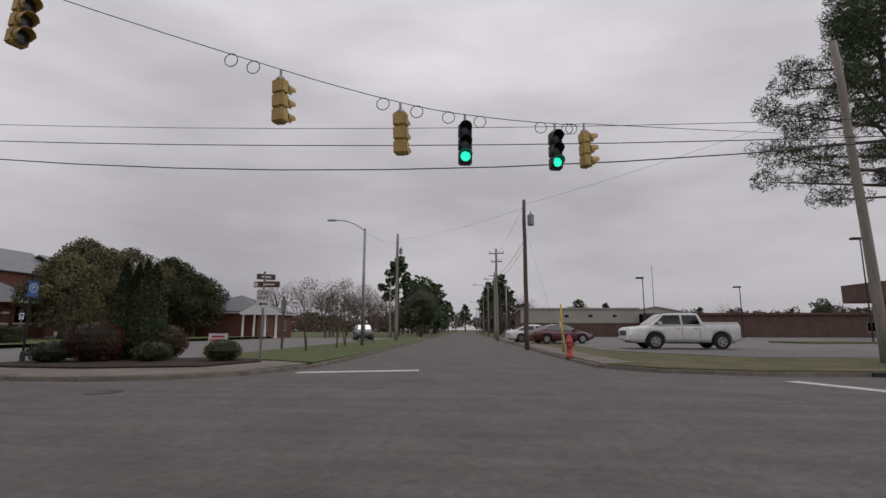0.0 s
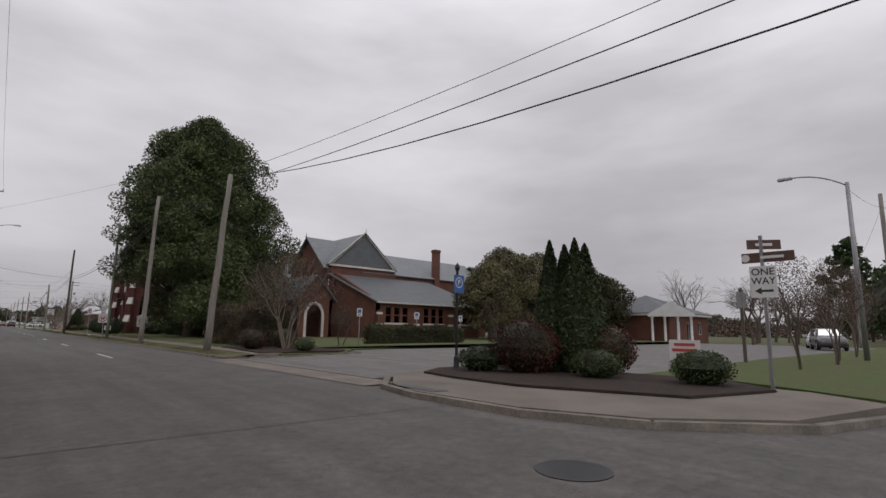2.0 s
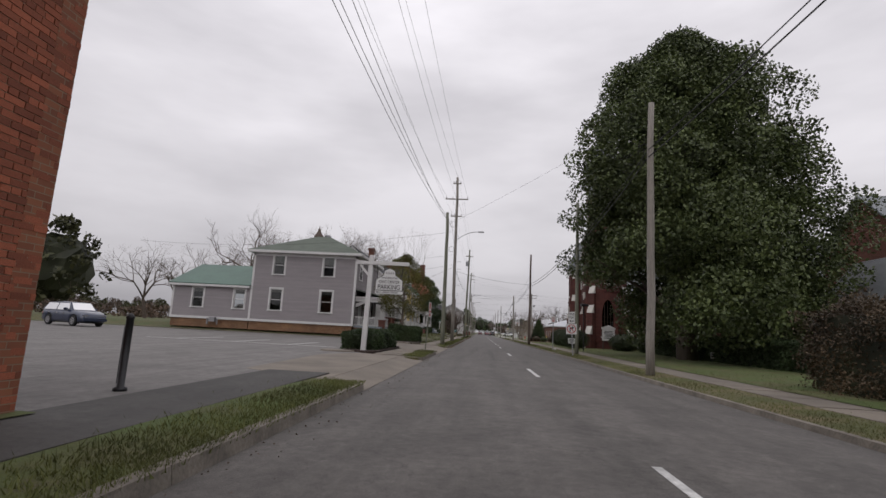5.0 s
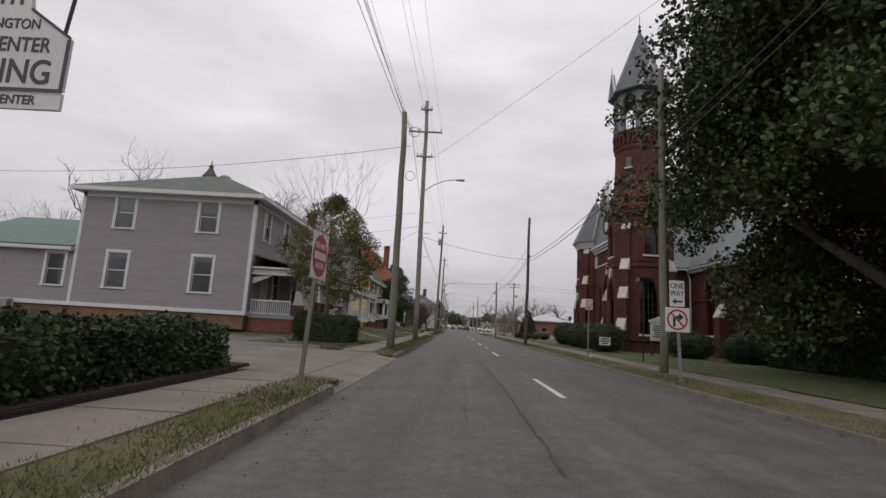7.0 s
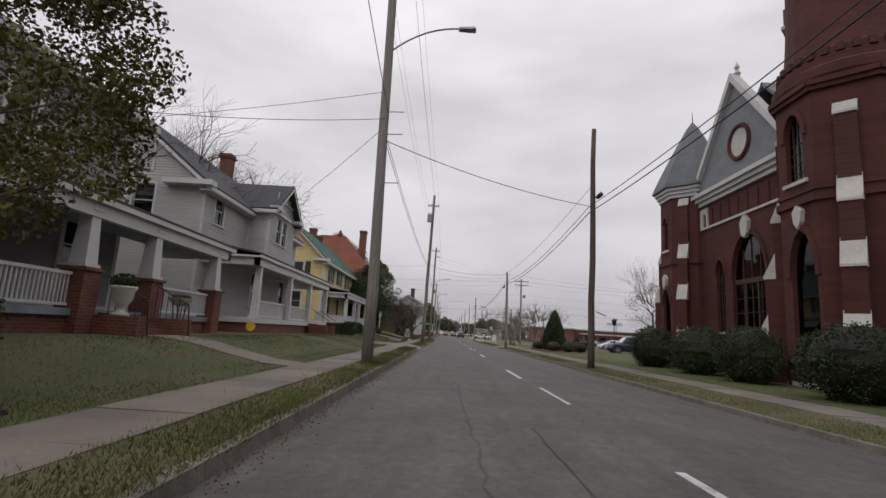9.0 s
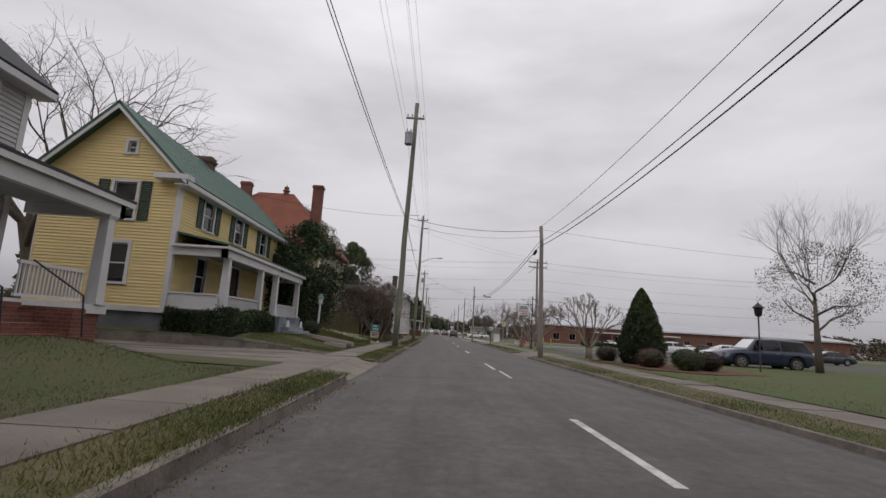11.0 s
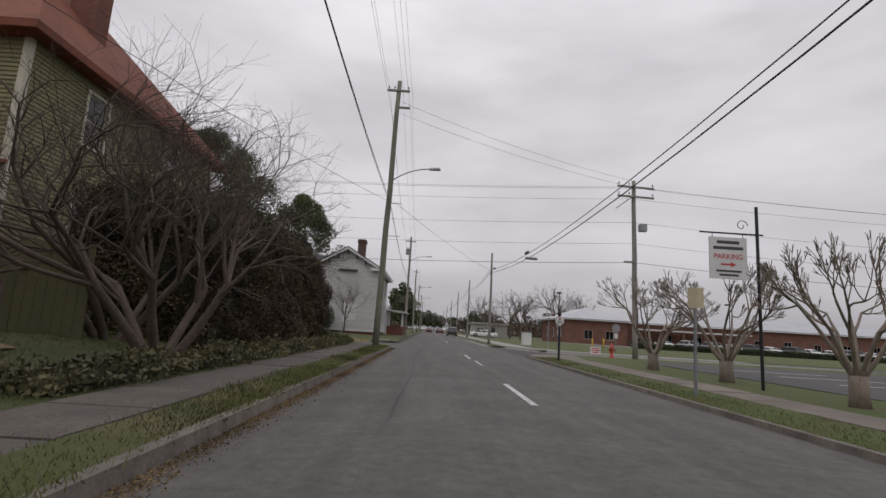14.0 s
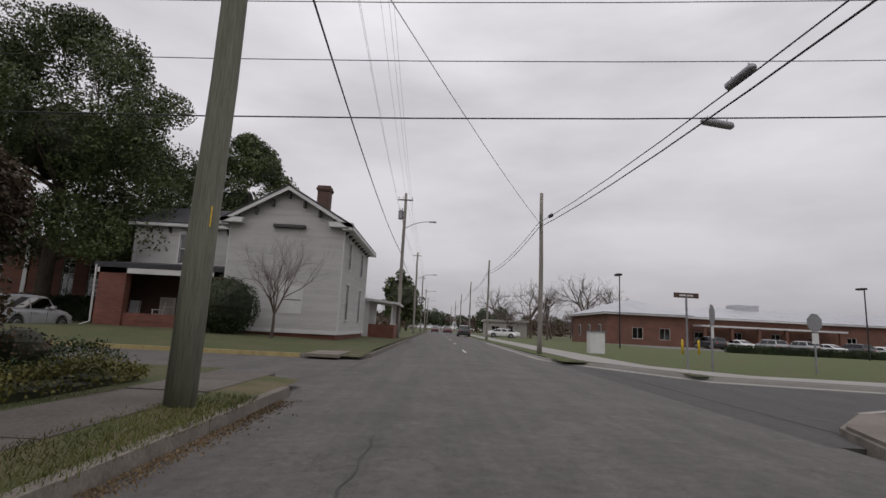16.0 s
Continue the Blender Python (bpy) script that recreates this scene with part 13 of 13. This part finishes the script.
# tan and brick building along the side street
b = block("tan_brick_building", 73.0, 96.0, -2.6, 15.2, 4.3, BRICK_BROWN, ROOF_DARK, "long low building, tan above and brown brick below", "west", band=(2.2, STUCCO_TAN), fascia=0.0)
for y in (8.2, 4.6, 1.0):
    g2 = Geo()
    g2.box(72.93, 72.97, y - 0.4, y + 0.4, 3.0, 3.55)
    wn_ = part("window", g2, TRIM, b)
    g2 = Geo()
    g2.box(72.91, 72.93, y - 0.34, y + 0.34, 3.06, 3.49)
    part("pane", g2, CARGLASS, wn_)
g = Geo()
g.box(72.8, 96.2, -2.8, 15.4, 4.3, 4.5)
part("flat_roof", g, STUCCO_TAN, b)
b = block("brick_shop_row", 70.0, 92.0, -48.0, -3.2, 3.3, BRICK_BROWN, ROOF_DARK, "long low brown-brick building across the car park", "west", [(30.0, 0.9, 1.2, 1.4)])
g = Geo()
g.box(69.7, 92.3, -48.3, -2.9, 3.3, 3.6)
part("flat_roof", g, BRICK_BROWN, b)
b = block("white_gable_shed", 92.5, 110.0, -18.0, -4.0, 4.2, SIDING_WHITE, ROOF_SCHOOL, "white metal shed with a low gable behind the brick building", "west")
g = Geo()
g.slab([(92.0, -18.4, 4.2), (92.0, -11.0, 5.6), (110.4, -11.0, 5.6), (110.4, -18.4, 4.2)], 0.15)
g.slab([(92.0, -3.6, 4.2), (92.0, -11.0, 5.6), (110.4, -11.0, 5.6), (110.4, -3.6, 4.2)], 0.15)
part("roof", g, ROOF_SCHOOL, b)
g = Geo()
Wall(92.5, -4.0, -90).plate(g, [(0, 4.2), (14.0, 4.2), (7.0, 5.5)], -0.2, 0.0)
part("gable", g, SIDING_WHITE, b)
# brown canopy of the drive-through
th = thing("canopy", (52.0, -20.0, 0.1), "brown flat-roofed drive-through canopy on brick piers", "canopy")
g = Geo()
g.box(46.0, 52.0, -36.0, -18.2, 4.0, 5.9)
part("canopy_roof", g, BRICK_BROWN, th, bevel=0.05)
for x, y in ((47.0, -21.5), (47.0, -35.0), (51.0, -21.5), (51.0, -35.0)):
    g = Geo()
    g.box(x - 0.35, x + 0.35, y - 0.35, y + 0.35, 0.0, 4.0)
    part("pier", g, BRICK_BROWN, th)


def lot_lamp(x, y, h, label="tall square-headed car park lamp"):
    th = thing("lot_lamp", (x, y, 0.1), label, "lamp", "car park lamps")
    g = Geo()
    g.tube([(x, y, -0.1), (x, y, h)], [0.07, 0.05], 8)
    part("pole_shaft", g, BLACKMETAL, th)
    g = Geo()
    g.box(x - 0.25, x + 0.25, y - 0.1, y + 0.75, h - 0.02, h + 0.16)
    part("lamp_head", g, BLACKMETAL, th, bevel=0.02)


lot_lamp(55.0, 1.7, 7.2)
lot_lamp(40.0, -12.6, 9.0)
lot_lamp(62.0, -12.4, 6.6)
lot_lamp(17.4, 201.4, 6.9)
lot_lamp(40.7, 201.4, 6.7)
g = Geo()
g.cyl((70.0, -4.0, -0.1), (70.0, -4.0, 10.5), 0.07, 0.04, 8)
lone("flag_pole", g, STEEL, "thin tall bare flag pole beyond the car park", "flag pole")
# small kerbed island in the south car park with a bare tree
g = Geo()
g.prism([(34.0, -4.0), (38.0, -3.2), (39.0, -9.5), (35.0, -10.0)], 0.05, 0.26)
lone("kerb_island", g, GRASS_DRY, "kerbed grass island in the car park", "kerb island", kind="structure")

# far woods closing the view
rng = np.random.default_rng(9)
for name, mat, n, size in (("far_woods", LEAF_DULL, 420, 0.9), ("far_bare_woods", TWIG, 560, 0.8)):
    pts = []
    for i in range(n):
        a = 2 * math.pi * (i + rng.uniform()) / n
        d = rng.uniform(260, 520)
        x, y = 20 + d * math.cos(a), 130 + (d + 40) * math.sin(a)
        if abs(x - 1.5) < 14 and y > 0:
            continue
        if abs(y - (24 + 0.056 * x)) < 13 and 0 < x < 380:
            continue
        h = rng.uniform(9, 15) * d / 380
        r = h * 0.36
        for k in range(4):
            pts.append((x + rng.normal() * r, y + rng.normal() * r, h * rng.uniform(0.25, 0.85), r * rng.uniform(0.5, 0.9)))
    lone(name, leaves_geo(rng, clump_points(rng, pts, 7.0), size, long=1.8 if mat is LEAF_DULL else 3.5), mat, "belt of distant winter woods along the horizon", "woods", kind="stuff")

pts = []
for i in range(900):
    a = rng.uniform(0, 2 * math.pi)
    d = rng.uniform(190, 300)
    x, y = 25 + d * math.cos(a), 120 + (d + 60) * math.sin(a)
    if abs(x - 1.5) < 16 or abs(y - (24 + 0.056 * x)) < 15 or (x > 0 and 180 < y < 262 and x < 125):
        continue
    pts.append((x, y, rng.uniform(0.5, 3.4), rng.uniform(2.4, 4.6)))
lone("far_thicket", leaves_geo(rng, clump_points(rng, pts, 9.0), 0.75, long=1.8), LEAF_BROWN, "dull thicket of scrub and low trees along the horizon", "woods", kind="stuff")

# tufts of grass over kerbs and verges
rng = np.random.default_rng(31)


def tufts(name, n, xf, y0, y1, zf, hgt, label, mat=BLADE):
    x = np.array([xf(rng) for i in range(n)])
    y = rng.uniform(y0, y1, n)
    dens = np.sin(y * 0.9) * np.sin(y * 0.37 + 1) + rng.uniform(-0.5, 1.2, n)
    x, y = x[dens > -0.1], y[dens > -0.1]
    g = Geo()
    for a, b in zip(x, y):
        z = zf(a, b) - 0.01
        h = hgt * rng.uniform(0.5, 1.3)
        t = rng.uniform(0, 6.28)
        dx, dy = 0.007 * math.cos(t), 0.007 * math.sin(t)
        lx_, ly_ = rng.normal() * h * 0.5, rng.normal() * h * 0.5
        g.add([(a - dx, b - dy, z), (a + dx, b + dy, z), (a + lx_, b + ly_, z + h)], [(0, 1, 2)])
    lone(name, g, mat, label, "grass", kind="stuff")


for i, (y0, y1) in enumerate(((31, 52.5), (62.3, 69), (77.4, 113), (118.6, 133), (136.6, 161.5))):
    tufts("grass_tufts", int(1300 * (y1 - y0)), lambda r: XL - 0.05 - abs(r.normal()) * 0.35 if r.uniform() < 0.6 else XL - r.uniform(0.0, 0.85), y0, y1, verge_z, 0.06, "ragged grass blades on the verge and over the kerb")
for i, (y0, y1) in enumerate(((44, 129.5), (136.6, 158.5))):
    tufts("grass_tufts", int(600 * (y1 - y0)), lambda r: XR + 0.12 + abs(r.normal()) * 0.35 if r.uniform() < 0.6 else XR + r.uniform(0.1, 1.25), y0, y1, verge_z, 0.045, "ragged grass blades on the narrow verge")
for i, (y0, y1, n) in enumerate(((81, 112.3, 1500), (121.6, 132.4, 5200), (137.2, 161, 1200))):
    tufts("grass_tufts", int(n * (y1 - y0)), lambda r: -3.97 - abs(r.normal()) * 0.5 if r.uniform() < 0.3 else -3.97 - r.uniform(0, 3.5), y0, y1, yard_z, 0.045, "ragged grass blades in the front yards", BLADE_YARD)
tufts("grass_tufts", 7000, lambda r: -4.05 - r.uniform(0, 3.3), 120.4, 121.7, yard_z, 0.045, "ragged grass blades by the driveway border", BLADE_YARD)
tufts("grass_tufts", 9000, lambda r: 7.5 + abs(r.normal()) * 1.6, 51, 118, lambda x, y: 0.14 + 0.01 * (x - 7.5), 0.06, "short grass blades on the church lawn")
tufts("daffodils", 5200, lambda r: -4.3 - abs(r.normal()) * 1.9, 131.6, 134.0, yard_z, 0.26, "green daffodil leaves in the bed by the path")
p = np.stack([-4.5 - np.abs(rng.normal(size=260)) * 1.7, rng.uniform(131.6, 134.0, 260), np.zeros(260)], 1)
p[:, 2] = [yard_z(a, b) + 0.2 + 0.12 * rng.uniform() for a, b, c in p]
lone("daffodil_flowers", leaves_geo(rng, p, 0.06, long=1.0), FLOWER, "pale daffodil flowers in a border", "flowers", kind="stuff")
# fallen leaves along the gutter
p = []
for i in range(1100):
    y = rng.uniform(36, 162)
    x = XL + abs(rng.normal()) * 0.28 + 0.02
    p.append((x, y, road_z(x) + 0.008))
lone("fallen_leaves", leaves_geo(rng, p, 0.02, flat=0.9), LEAF_BROWN, "brown fallen leaves and grit along the gutter", "leaves", kind="stuff")
# ---- pavement slabs, piece by piece ----
def slab_row(name, label, xa, xb, y0, y1, z, material, step=1.5):
    top = thing(name, ((xa + xb) / 2, y0, z - 0.1), label, "pavement", kind="structure")
    n = max(1, round((y1 - y0) / step))
    L = (y1 - y0) / n
    g = Geo()
    w, h = (xb - xa) / 2, 0.1
    e = 0.008
    g.hexa([(-w, 0.006, -h), (w, 0.006, -h), (w, L - 0.006, -h), (-w, L - 0.006, -h), (-w + e, 0.006 + e, 0), (w - e, 0.006 + e, 0), (w - e, L - 0.006 - e, 0), (-w + e, L - 0.006 - e, 0)])
    me = bpy.data.meshes.new("slab")
    me.from_pydata(g.v, [], g.f)
    me.materials.append(material)
    rng = np.random.default_rng(int(y0))
    for i in range(n):
        ob = new("slab", me)
        ob.parent = top
        ob.location = (0, i * L, 0.1 + rng.uniform(-0.006, 0.006))
        ob.rotation_euler = (rng.normal() * 0.003, rng.normal() * 0.003, 0)


slab_row("footpath_west", "worn concrete footpath slabs along the front yards", -3.95, -2.85, 77.3, 113.2, 0.128, CONCRETE)
slab_row("footpath_yellow", "worn concrete footpath slabs past the yellow house", -3.95, -2.85, 118.6, 133.4, 0.128, CONCRETE)
slab_row("footpath_hedge", "worn concrete footpath slabs along the tall hedge", -3.95, -2.8, 136.4, 164.4, 0.125, CONCRETE_DAMP_SHADED)
slab_row("footpath_signs", "concrete footpath slabs past the low hedge", -3.95, -2.8, 62.2, 69.4, 0.125, CONCRETE)
slab_row("footpath_far", "concrete footpath slabs beyond the side street", -3.95, -2.85, 171.0, 240.0, 0.125, CONCRETE, 3.0)
slab_row("footpath_church", "worn concrete footpath slabs along the church lawn", 6.3, 7.5, 43.6, 130.0, 0.125, CONCRETE)
slab_row("footpath_lot", "worn concrete footpath slabs along the pruned trees", 6.3, 7.5, 136.3, 158.7, 0.125, CONCRETE)
